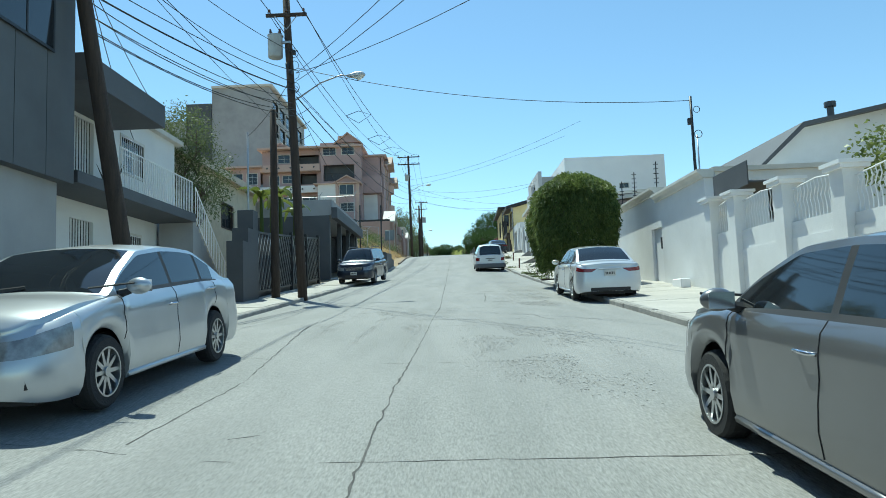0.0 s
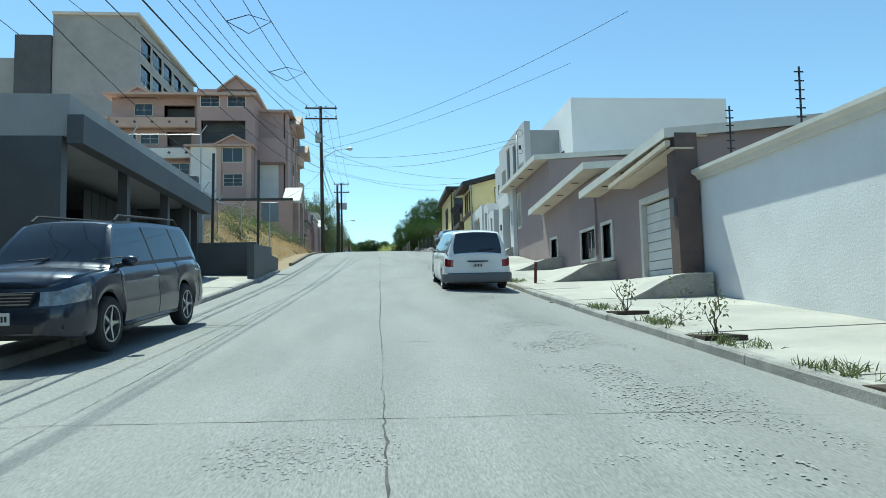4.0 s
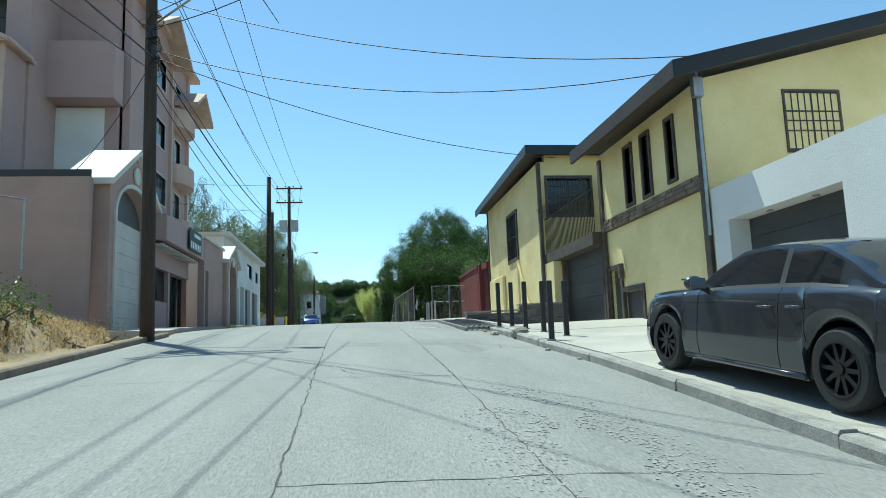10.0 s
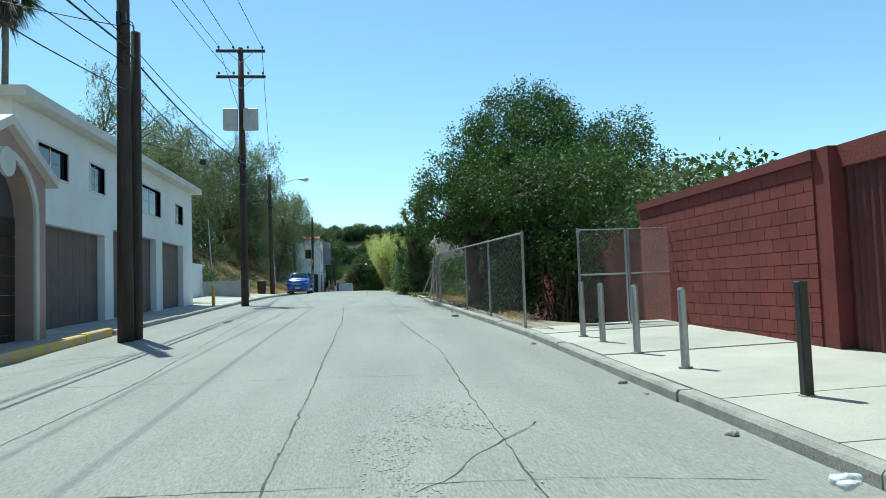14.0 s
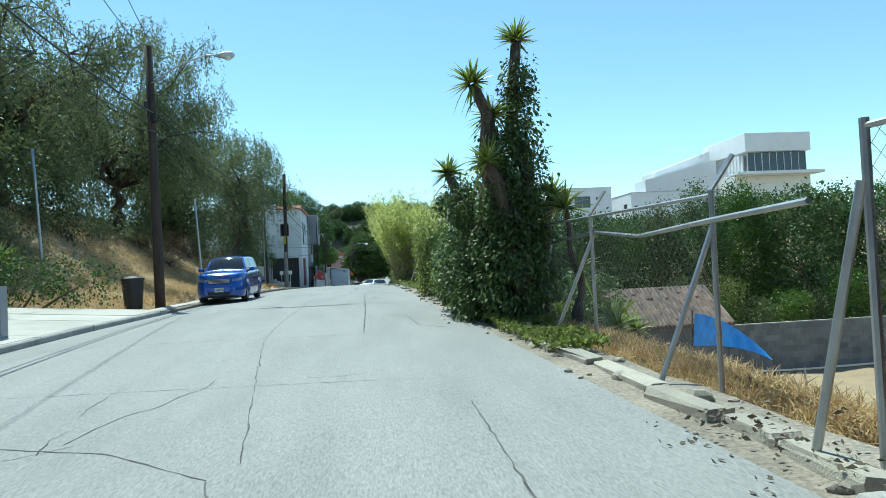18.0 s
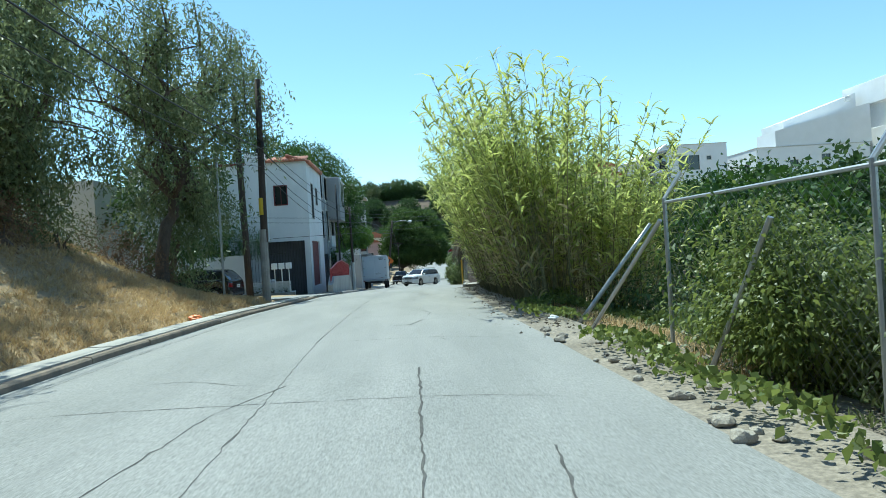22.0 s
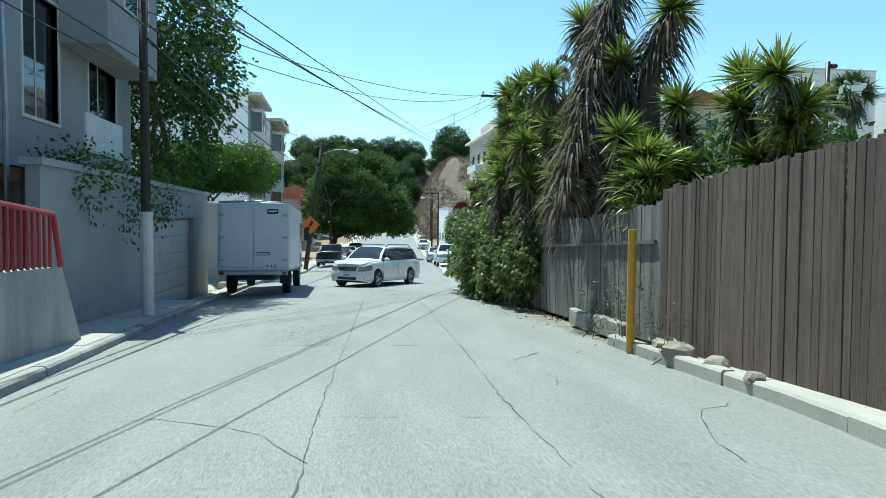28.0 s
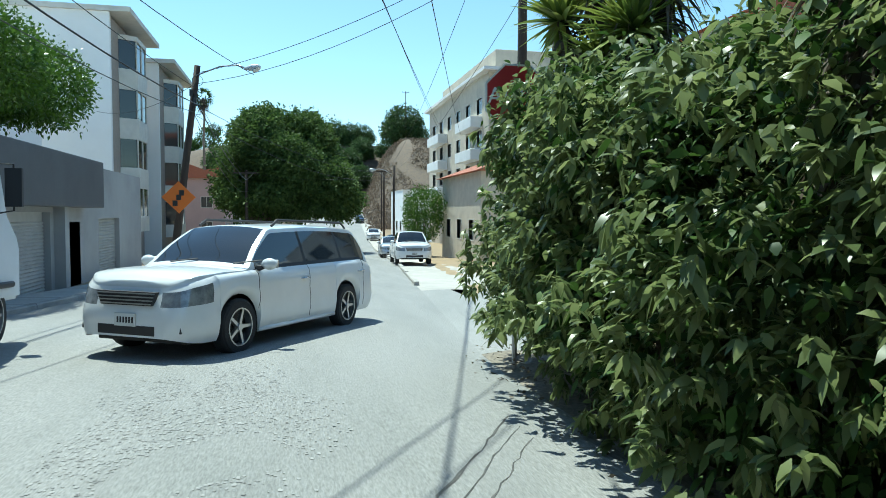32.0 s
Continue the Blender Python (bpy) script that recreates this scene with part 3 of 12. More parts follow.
def patch(cx, cy, rx_, ry_, seed, m, name="patch"):
    """An uneven worn patch, thinly laid."""
    bm = bmesh.new()
    n = 28
    rim = []
    for k in range(n):
        a = 2 * math.pi * k / n
        s = 1 + 0.45 * noise.noise(Vector((math.cos(a) * 1.6, math.sin(a) * 1.6, seed)))
        x, y = cx + rx_ * s * math.cos(a), cy + ry_ * s * math.sin(a)
        rim.append((min(x, rx(y) - 0.1), y))
    c = bm.verts.new((cx, cy, surf(cx, cy) + 0.004))
    inner = [bm.verts.new((cx + (x - cx) * 0.55, cy + (y - cy) * 0.55, surf(cx + (x - cx) * 0.55, cy + (y - cy) * 0.55) + 0.005)) for x, y in rim]
    outer = [bm.verts.new((x, y, surf(x, y) + 0.003)) for x, y in rim]
    for k in range(n):
        j = (k + 1) % n
        bm.faces.new((c, inner[k], inner[j]))
        bm.faces.new((inner[k], outer[k], outer[j], inner[j]))
    part(name, bm, m, road)


def worn(cx, cy, ax, ay, seed, n, m_=None):
    """Exposed aggregate: many small flat chips and pits, thinning out to the rim."""
    rg = random.Random(seed)
    vs, fs = [], []
    for k in range(n):
        a, q = rg.uniform(0, 6.283), math.sqrt(rg.random()) * (0.55 + 0.45 * rg.random())
        x, y = cx + ax * q * math.cos(a), cy + ay * q * math.sin(a)
        if x > rx(y) - 0.12 or noise.noise(Vector((x * 1.3, y * 0.8, seed))) < -0.12:
            continue
        r0, m = rg.uniform(0.005, 0.017), rg.randint(4, 6)
        b = len(vs)
        t0 = rg.uniform(0, 6.28)
        for j in range(m):
            rr = r0 * rg.uniform(0.6, 1.3)
            px, py = x + rr * math.cos(t0 + 6.283 * j / m), y + 1.3 * rr * math.sin(t0 + 6.283 * j / m)
            vs.append((px, py, surf(px, py) + 0.0035))
        fs.append(tuple(range(b, b + m)))
    me = bpy.data.meshes.new("worn_patch")
    me.from_pydata(vs, [], fs)
    link("worn_patch", me, m_ or M_CHIP, road)


M_CHIP = mat("exposed_aggregate", (0.31, 0.305, 0.295), 0.95, color2=(0.265, 0.26, 0.25), scale=6, bump=0.5, bump_scale=20, isl=0.2)
for k, (x, y, a, b) in enumerate(((2.4, 22, 1.0, 5.0), (2.3, 34, 1.1, 6.5), (2.2, 44, 1.0, 5.5), (2.4, 58, 0.9, 5.5), (1.9, 70, 0.9, 3.0), (2.2, 77.5, 0.9, 3.0), (2.4, 84.5, 0.6, 1.6), (1.0, 96, 0.7, 2.2), (1.6, 115, 0.8, 4.0), (0.6, 141, 0.6, 1.8), (-0.8, 29.6, 0.8, 0.6), (1.1, 29.4, 0.9, 0.4), (-1.6, 14, 1.6, 5.0), (1.2, 10, 1.4, 4.5), (-3.4, 62, 0.6, 3.5), (-2.6, 58.5, 0.5, 0.6), (0.2, 170, 0.6, 2.5), (-1.0, 196, 0.9, 3.0), (0.8, 208, 1.2, 3.0))):
    worn(x, y, a, b, k, int(a * b * 850))
M_PALECHIP = mat("pale_broken_concrete", (0.50, 0.49, 0.47), 0.95, color2=(0.40, 0.39, 0.37), scale=6, bump=0.8, isl=0.3)
worn(2.45, 83.6, 0.6, 1.8, 90, 900, M_PALECHIP)
worn(2.2, 83.2, 0.55, 0.65, 92, 1800, M_PALECHIP)
worn(3.4, 58.6, 0.4, 3.8, 91, 2600, M_PALECHIP)
worn(3.3, 58.6, 0.4, 3.8, 94, 1500)
worn(2.3, 18.3, 0.7, 1.5, 93, 2600)
worn(2.1, 56.6, 0.6, 1.4, 95, 2000)
patch(-0.9, 137.6, 1.1, 0.22, 41, mat("tar_patch", (0.10, 0.10, 0.10), 0.9, color2=(0.16, 0.155, 0.15), scale=8, bump=0.8))


# ---- building helpers ----
def abox(bm, axis, plane, out, a0, a1, d0, d1, z0, z1):
    """A box on a wall: a along the wall, d outwards from its plane."""
    p, q = sorted((plane + out * d0, plane + out * d1))
    if axis == "x":
        vbox(bm, p, q, a0, a1, z0, z1)
    else:
        vbox(bm, a0, a1, p, q, z0, z1)


def pierced(axis, plane, out, thick, a0, a1, z0, z1, holes=()):
    """A wall with real openings (a0, a1, z0, z1); its face lies at plane and looks along out."""
    bm = bmesh.new()
    As = sorted({a0, a1, *[h[0] for h in holes], *[h[1] for h in holes]})
    Zs = sorted({z0, z1, *[h[2] for h in holes], *[h[3] for h in holes]})
    As, Zs = [a for a in As if a0 <= a <= a1], [z for z in Zs if z0 <= z <= z1]
    for a, b in zip(As, As[1:]):
        run = None
        for c, d in [*zip(Zs, Zs[1:]), (None, None)]:
            inside = c is None or any(h[0] < (a + b) / 2 < h[1] and h[2] < (c + d) / 2 < h[3] for h in holes)
            if inside:
                if run:
                    abox(bm, axis, plane, out, a, b, -thick, 0, *run)
                run = None
            else:
                run = (run[0] if run else c, d)
    bmesh.ops.remove_doubles(bm, verts=bm.verts[:], dist=0.0005)
    return bm


def window(parent, axis, plane, out, a0, a1, z0, z1, fm, fw=0.07, proud=0.03, depth=0.12, mull=1, rows=0, bars=0, bar_mat=None, name="window", glass=None):
    bm = bmesh.new()
    for r in ((a0 - fw, a0, z0 - fw, z1 + fw), (a1, a1 + fw, z0 - fw, z1 + fw), (a0, a1, z1, z1 + fw), (a0, a1, z0 - fw, z0)):
        abox(bm, axis, plane, out, r[0], r[1], -depth, proud, r[2], r[3])
    n = mull + 1
    w = part(name, bm, fm, parent)
    for i in range(1, n):
        a = a0 + (a1 - a0) * i / n
        bm = bmesh.new()
        abox(bm, axis, plane, out, a - 0.02, a + 0.02, -depth + 0.02, -depth + 0.05, z0, z1)
        part("mullion", bm, fm, w)
    for i in range(1, rows + 1):
        z = z0 + (z1 - z0) * i / (rows + 1)
        bm = bmesh.new()
        abox(bm, axis, plane, out, a0, a1, -depth + 0.025, -depth + 0.055, z - 0.015, z + 0.015)
        part("transom", bm, fm, w)
    for i in range(n):
        bm = bmesh.new()
        g = 0.021 if n > 1 else 0
        abox(bm, axis, plane, out, a0 + (a1 - a0) * i / n + (g if i else 0), a0 + (a1 - a0) * (i + 1) / n - (g if i < n - 1 else 0), -depth + 0.03, -depth + 0.038, z0, z1)
        part("pane", bm, glass or M_GLASS, w)
    if bars:
        bm = bmesh.new()
        k = max(2, round((a1 - a0) / bars))
        for i in range(1, k):
            a = a0 + (a1 - a0) * i / k
            abox(bm, axis, plane, out, a - 0.009, a + 0.009, 0.0, 0.018, z0, z1)
        for f in (0.0, 0.5, 1.0):
            z = z0 + 0.02 + (z1 - z0 - 0.04) * f
            abox(bm, axis, plane, out, a0, a1, 0.018, 0.03, z - 0.012, z + 0.012)
        part("grille", bm, bar_mat or M_IRON, w, "iron bars over the window")
    return w


def shell(parent, x0, x1, y0, y1, z0, z1, m, front=-1, holes=(), near=(), roof=None, thick=0.25):
    """Four walls and a flat roof; front is the street side (-1: faces -x)."""
    fx, bxx = (x0, x1) if front < 0 else (x1, x0)
    part("front_wall", pierced("x", fx, front, thick, y0, y1, z0, z1, holes), m, parent)
    part("back_wall", pierced("x", bxx, -front, thick, y0, y1, z0, z1), m, parent)
    part("side_wall", pierced("y", y0, -1, thick, x0 + thick, x1 - thick, z0, z1, near), m, parent)
    part("side_wall", pierced("y", y1, 1, thick, x0 + thick, x1 - thick, z0, z1), m, parent)
    part("roof", bx(x0 + thick, x1 - thick, y0 + thick, y1 - thick, z1 - 0.35, z1 - 0.15), roof or m, parent)


def rail(parent, name, axis, plane, a0, a1, z0, z1, m, gap=0.12, r=0.01, top=0.02, curl=0.0, out=-1, split=False):
    """A railing of upright bars between two rails; z0, z1 may be pairs for a sloping rail; curl bends the tops outwards."""
    za, zb = z0 if isinstance(z0, tuple) else (z0, z0)
    zc, zd = z1 if isinstance(z1, tuple) else (z1, z1)
    bm = bmesh.new()
    n = max(1, round((a1 - a0) / gap))

    def at(a, d, z):
        return (plane + out * d, a, z) if axis == "x" else (a, plane + out * d, z)
    for i in range(n + 1):
        f = i / n
        a, lo, hi = a0 + (a1 - a0) * f, za + (zb - za) * f, zc + (zd - zc) * f
        if curl:
            tube(bm, [at(a, 0, lo), at(a, 0, hi - 0.35), at(a, curl * 0.5, hi - 0.12), at(a, curl, hi)], r, 5)
        else:
            tube(bm, [at(a, 0, lo), at(a, 0, hi)], r, 5)
        if split:
            part("bar", bm, m, parent)
            bm = bmesh.new()
    for lo, hi, rr in ((za, zb, top * 0.8), (zc - (0.35 if curl else 0), zd - (0.35 if curl else 0), top)):
        tube(bm, [at(a0, 0, lo), at(a1, 0, hi)], rr, 6)
    return part(name, bm, m, parent)


# ---- right side: white garden wall and house ----
gw = thing("garden_wall", (7.5, 22, 1.8), "white plastered garden wall with cornice and pilasters", "wall")
part("wall", pierced("x", 7.35, -1, 0.25, 19.4, 23.9, 1.2, 4.85, [(23.55, 23.9, 1.2, 3.95)]), M_WHITE, gw)
part("wall", pierced("x", 7.35, -1, 0.25, 23.9, 31.0, 1.2, 5.15, [(23.9, 24.75, 1.2, 3.95)]), M_WHITE, gw)
part("wall", pierced("x", 7.35, -1, 0.25, 31.0, 40.6, 2.0, 6.15), M_WHITE, gw)
part("wall", pierced("x", 7.35, -1, 0.2, -6, 19.4, -1.0, 2.6), M_WHITE, gw)
for a, b, z in ((19.3, 23.9, 4.85), (23.85, 31.0, 5.15), (31.0, 40.7, 6.15)):
    bm = bmesh.new()
    prism(bm, [(7.62, z), (7.27, z), (7.22, z + 0.1), (7.12, z + 0.16), (7.12, z + 0.24), (7.62, z + 0.24)], "y", a, b)
    part("cornice", bm, M_TRIM, gw, "moulded plaster cornice")
door = part("gate_door", bx(7.45, 7.5, 23.55, 24.75, 2.05, 3.95), M_WHITE2, gw, "white metal gate door")
part("letter_box", bx(7.38, 7.45, 23.7, 23.85, 3.2, 3.6, 0.01), M_BLACK, door)
for i, y in enumerate((19.0, 17.4, 14.9, 12.6, 10.2, 7.8, 5.4, 3.0, 0.6, -1.8)):
    zt = 4.05 - 0.06 * (19 - y) if y > 10 else 3.5 - 0.08 * (10.2 - y)
    p = part("pilaster", bx(7.22, 7.62, y - 0.22, y + 0.22, zr(y) - 0.2, zt), M_WHITE, gw)
    bm = bx(7.14, 7.70, y - 0.30, y + 0.30, zt, zt + 0.08)
    vbox(bm, 7.10, 7.74, y - 0.34, y + 0.34, zt + 0.08, zt + 0.15)
    part("cap", bm, M_WHITE2, p)
    y2 = (17.4, 14.9, 12.6, 10.2, 7.8, 5.4, 3.0, 0.6, -1.8, -4.0)[i]
    if i < 9:
        lo = 3.15 - 0.05 * (19 - y) if y > 10 else 2.6
        part("low_wall", bx(7.38, 7.56, y2 + 0.22, y - 0.22, 2.55 if lo > 2.6 else 1.0, lo), M_WHITE, gw)
        bm = bmesh.new()
        n = max(4, round((y - y2 - 0.5) / 0.14))
        for k in range(n + 1):
            yy = y2 + 0.26 + (y - y2 - 0.52) * k / n
            tube(bm, [(7.46, yy, lo), (7.46, yy, lo + 0.25), (7.46, yy + 0.05, lo + 0.42), (7.46, yy - 0.04, lo + 0.6), (7.46, yy, zt - 0.12 + 0.04 * math.sin(math.pi * k / n))], 0.011, 5)
        tube(bm, [(7.46, y2 + 0.22, zt - 0.14), (7.46, (y + y2) / 2, zt - 0.06), (7.46, y - 0.22, zt - 0.14)], 0.014, 5)
        part("iron_panel", bm, M_WHITE2, gw, "white scrolled iron panel")
for y, z in ((24.3, 5.15), (27.2, 5.35), (29.2, 5.35), (39.0, 6.35), (33.5, 6.35), (36.5, 6.35)):
    bm = bmesh.new()
    tube(bm, [(7.5, y, z - 0.1), (7.52, y, z + 1.25)], 0.02, 6)
    for k in range(6):
        tube(bm, [(7.42, y, z + 0.3 + 0.17 * k), (7.6, y, z + 0.3 + 0.17 * k)], 0.014, 5)
    tagged(part("fence_mast", bm, M_BLACK), "thin black electric fence mast on the wall", "mast", "masts on the garden wall")
hs = thing("house", (12, 24, 2), "white bungalow with low pitched roof behind garden wall", "house")
shell(hs, 8.4, 15, 21.2, 29, 1.6, 5.35, M_WHITE, near=[(10.0, 11.0, 3.8, 4.8)])
part("roof_edge", bx(8.3, 15.1, 21.1, 21.5, 5.35, 5.5), M_TRIM, hs)
bm = bmesh.new()
prism(bm, [(11.6, 5.2), (11.6, 6.1), (13.2, 7.6), (17.0, 8.3), (21, 7.6), (21, 5.2)], "y", 25, 33)
part("gable_wall", bm, M_WHITE, hs)
bm = bmesh.new()
prism(bm, [(11.3, 5.9), (11.3, 6.05), (13.1, 7.72), (17.0, 8.45), (21.3, 7.72), (21.3, 7.6), (17.0, 8.3), (13.2, 7.58)], "y", 24.6, 33.4)
part("gable_roof", bm, M_DGREY, hs, "dark tiled roof edge")
bm = bmesh.new()
tube(bm, [(15.5, 27, 8.0), (15.5, 27, 8.9)], 0.13, 10)
tube(bm, [(15.5, 27, 8.9), (15.5, 27, 9.1)], 0.22, 10)
part("chimney", bm, M_DGREY, hs)
bm = bmesh.new()
for k in range(14):
    y = 16.9 + 2.2 * k / 14
    vbox(bm, 7.5, 8.6, y, y + 0.1, (4.25, 4.29), (4.28, 4.32))
    vbox(bm, 7.5, 8.6, y + 0.1, y + 0.157, (4.29, 4.25), (4.32, 4.28))
vbox(bm, 7.49, 7.52, 16.9, 19.1, 4.2, 4.8)
solid("awning", bm, M_DGREY, "dark corrugated sheet awning above the wall", "awning")

# ---- right side: mauve house ----
mh = thing("house", (9, 48, 3.8), "mauve plastered house stepping up the slope with cream eaves", "house")
part("front_wall", pierced("x", 7.2, -1, 0.25, 40.6, 47.0, 3.0, 6.95, [(40.95, 43.35, 3.0, 6.05), (45.85, 46.75, 4.75, 5.85)]), M_MAUVE, mh)
part("front_wall", pierced("x", 7.2, -1, 0.25, 47.0, 54.8, 3.6, 7.6, [(47.5, 49.1, 4.85, 5.85), (52.4, 53.4, 5.05, 6.0)]), M_MAUVE, mh)
part("front_wall", pierced("x", 7.5, -1, 0.25, 54.8, 62.4, 4.6, 9.75, [(60.55, 61.15, 7.45, 9.2)]), M_MAUVE, mh)
part("side_wall", bx(7.5, 18, 54.55, 54.8, 5, 9.9), M_MAUVE, mh)
part("side_wall", bx(7.2, 16, 40.3, 40.6, 2.8, 7.45), M_MAUVE, mh)
part("corner_pier", bx(6.75, 7.3, 40.15, 40.6, 2.6, 7.3), mat("dark_brown_plaster", (0.13, 0.09, 0.08), 0.85, color2=(0.1, 0.075, 0.07), bump=0.3), mh, "dark brown pier beside the garage")
for a, b, c, d in ((46.85 - 1.0, 46.75, 4.75, 5.85), (47.5, 49.1, 4.85, 5.85), (52.4, 53.4, 5.05, 6.0)):
    window(mh, "x", 7.2, -1, a, b, c, d, M_TRIM, fw=0.1, proud=0.05, depth=0.14, mull=1)
window(mh, "x", 7.5, -1, 60.55, 61.15, 7.45, 9.2, M_TRIM, fw=0.09, proud=0.05, depth=0.12, mull=0, bars=0.12, bar_mat=M_TRIM)
gd = part("garage_frame", pierced("x", 7.2, -1, 0.2, 40.82, 43.5, 3.85, 6.2, [(40.98, 43.34, 3.85, 6.04)]), M_TRIM, mh, "cream garage door frame")
gd.location.x -= 0.04
for k in range(8):
    z = 3.9 + 0.262 * k
    part("door_panel", bx(7.3, 7.36, 41.0, 43.32, z + 0.008, z + 0.254, 0.012), mat("white_garage_panel", (0.66, 0.66, 0.63), 0.55, color2=(0.60, 0.60, 0.57), scale=1.5, stain=0.2), gd)
M_ROOFT = mat("flat_roof_felt", (0.42, 0.40, 0.37), 0.9, color2=(0.35, 0.33, 0.31), scale=0.6, bump=0.3, stain=0.3)
for a, b, za, zb, xf, lift in ((40.2, 47.0, 7.38, 7.0, 6.55, 0.9), (46.5, 54.6, 7.9, 7.45, 6.55, 0.6), (54.5, 63.2, 9.95, 9.85, 6.85, 0.5)):
    bm = bmesh.new()
    v = [bm.verts.new(p) for p in ((xf, a, za), (16, a, za + lift), (16, b, zb + lift), (xf, b, zb), (xf, a, za - 0.1), (16, a, za + lift - 0.1), (16, b, zb + lift - 0.1), (xf, b, zb - 0.1))]
    for f in ((0, 1, 2, 3), (7, 6, 5, 4), (0, 4, 5, 1), (1, 5, 6, 2), (2, 6, 7, 3), (3, 7, 4, 0)):
        bm.faces.new([v[i] for i in f])
    r = part("roof", bm, M_ROOFT, mh)
    bm = bmesh.new()
    vbox(bm, xf - 0.04, xf, a - 0.04, b + 0.04, (za - 0.2, zb - 0.2), (za + 0.03, zb + 0.03))
    v = vbox(bm, xf, 16, a - 0.04, a, za - 0.2, za + 0.03)
    for q in v:
        if q.co.x > 15:
            q.co.z += lift
    part("fascia", bm, M_TRIM, r, "cream painted fascia board")
    bm = bmesh.new()
    vbox(bm, xf + 0.01, 7.6, a, b, (za - 0.16, zb - 0.16), (za - 0.12, zb - 0.12))
    so = part("soffit", bm, M_EAVE, r)
    for k in range(3):
        y = a + (b - a) * (0.25 + 0.25 * k)
        z = za + (zb - za) * (0.25 + 0.25 * k)
        bm = bmesh.new()
        for j in range(4):
            vbox(bm, xf + 0.2, xf + 0.45, y + 0.05 * j, y + 0.05 * j + 0.025, z - 0.172, z - 0.162)
        part("vent", bm, M_BROWN, r)
bm = bmesh.new()
vbox(bm, 6.5, 6.62, 40.1, 44.1, (6.98, 6.62), (7.1, 6.74))
vbox(bm, 6.62, 7.2, 40.1, 44.1, (6.9, 6.62), (6.94, 6.66))
part("canopy", bm, M_EAVE, mh, "weathered boards above the garage")
bm = bmesh.new()
tube(bm, [(7.14, 47.35, 4.9), (7.15, 47.3, 7.3)], 0.03, 6)
part("pipe", bm, M_MAUVE, mh)
part("meter_box", bx(6.68, 6.76, 40.2, 40.42, 5.3, 5.75, 0.01), M_DGREY, mh, "grey electric meter box")

# ---- right side: white modern house ----
M_LGREY = mat("pale_grey_render", (0.50, 0.50, 0.51), 0.8, color2=(0.45, 0.45, 0.46), scale=0.5, bump=0.25, bump_scale=30, stain=0.15)
M_OFFW = mat("off_white_render", (0.66, 0.66, 0.66), 0.8, color2=(0.60, 0.60, 0.60), scale=0.5, bump=0.25, bump_scale=30, stain=0.15)
wh = thing("house", (10, 69, 6.5), "white modern house with dark gates and louvred windows", "house")
M_GATE = mat("charcoal_gate_panel", (0.035, 0.037, 0.04), 0.5, color2=(0.05, 0.052, 0.055), scale=1.2, bump=0.15, stain=0.2)
M_SLATE = mat("dark_slate_wall", (0.06, 0.062, 0.066), 0.75, color2=(0.10, 0.10, 0.105), scale=1.5, bump=0.5, bump_scale=9, stain=0.4)
for a, b, zt, oa, ob, oz in ((61.75, 66.1, 9.75, 62.65, 64.85, 9.0), (67.9, 69.95, 9.4, 68.45, 69.15, 8.95), (70.15, 71.85, 10.15, 70.6, 71.45, 9.6), (72.6, 77.45, 10.4, 73.85, 76.9, 9.7)):
    lo = zr(a) - 0.3
    p = part("portal", pierced("x", 7.3, -1, 0.75, a, b, lo, zt, [(oa, ob, lo, oz)]), M_OFFW, wh, "white plastered gate portal")
    z0 = zr((a + b) / 2) + 0.2
    if ob - oa > 1.5:
        n = 6
        for k in range(n):
            h = (oz - z0) / n
            part("gate_panel", bx(7.72, 7.78, oa, ob, z0 + h * k + 0.004, z0 + h * (k + 1) - 0.004), M_GATE, p)
    else:
        bm = bmesh.new()
        k = 0
        while z0 + 0.15 * k < oz - 0.1:
            vbox(bm, 7.7, 7.74, oa, ob, z0 + 0.15 * k, z0 + 0.15 * k + 0.12)
            k += 1
        vbox(bm, 7.75, 7.78, oa, ob, z0, oz)
        part("gate", bm, M_GATE, p, "charcoal slatted gate")
    for y in (oa + (ob - oa) * 0.3, oa + (ob - oa) * 0.7):
        bm = bmesh.new()
        tube(bm, [(7.55, y, oz - 0.02), (7.55, y, oz + 0.01)], 0.06, 10)
        part("spot_light", bm, M_STEEL, p)
part("intercom", bx(7.24, 7.32, 65.2, 65.45, 7.75, 8.1, 0.01), M_BLACK, wh)
part("niche", bx(7.29, 7.31, 62.0, 62.25, 7.7, 8.5), M_GREYP, wh)
part("gate_wall", bx(7.62, 7.85, 66.1, 67.9, 6.2, 9.55), M_SLATE, wh, "dark slate boundary wall")
part("coping", bx(7.58, 7.89, 66.1, 67.9, 9.55, 9.65), M_EAVE, wh)
sw = part("gate_wall", bx(7.62, 7.85, 71.85, 72.6, 6.9, 10.05), M_SLATE, wh, "dark slate boundary wall")
part("plate", bx(7.57, 7.62, 71.95, 72.5, 8.6, 9.05), M_WHITE2, sw)
up = [(68.55, 69.55, 10.25, 13.65), (66.6, 67.55, 10.5, 13.4), (70.05, 71.5, 11.35, 12.5), (64.45, 66.2, 10.8, 11.85)]
part("upper_wall", pierced("x", 8.6, -1, 0.35, 64.0, 72.25, 9.6, 14.15, up), M_LGREY, wh)
part("upper_wall", bx(8.6, 8.9, 72.25, 74.0, 9.6, 13.2), M_LGREY, wh)
# this side faces away from the sun; its shade is put in as grey
part("upper_side", bx(8.95, 10.7, 64.0, 64.3, 9.6, 13.6), M_GREYP, wh, "plastered upper storey side coloured grey for its shade")
part("upper_side", bx(8.9, 12, 73.7, 74.0, 9.6, 13.2), M_WHITE2, wh)
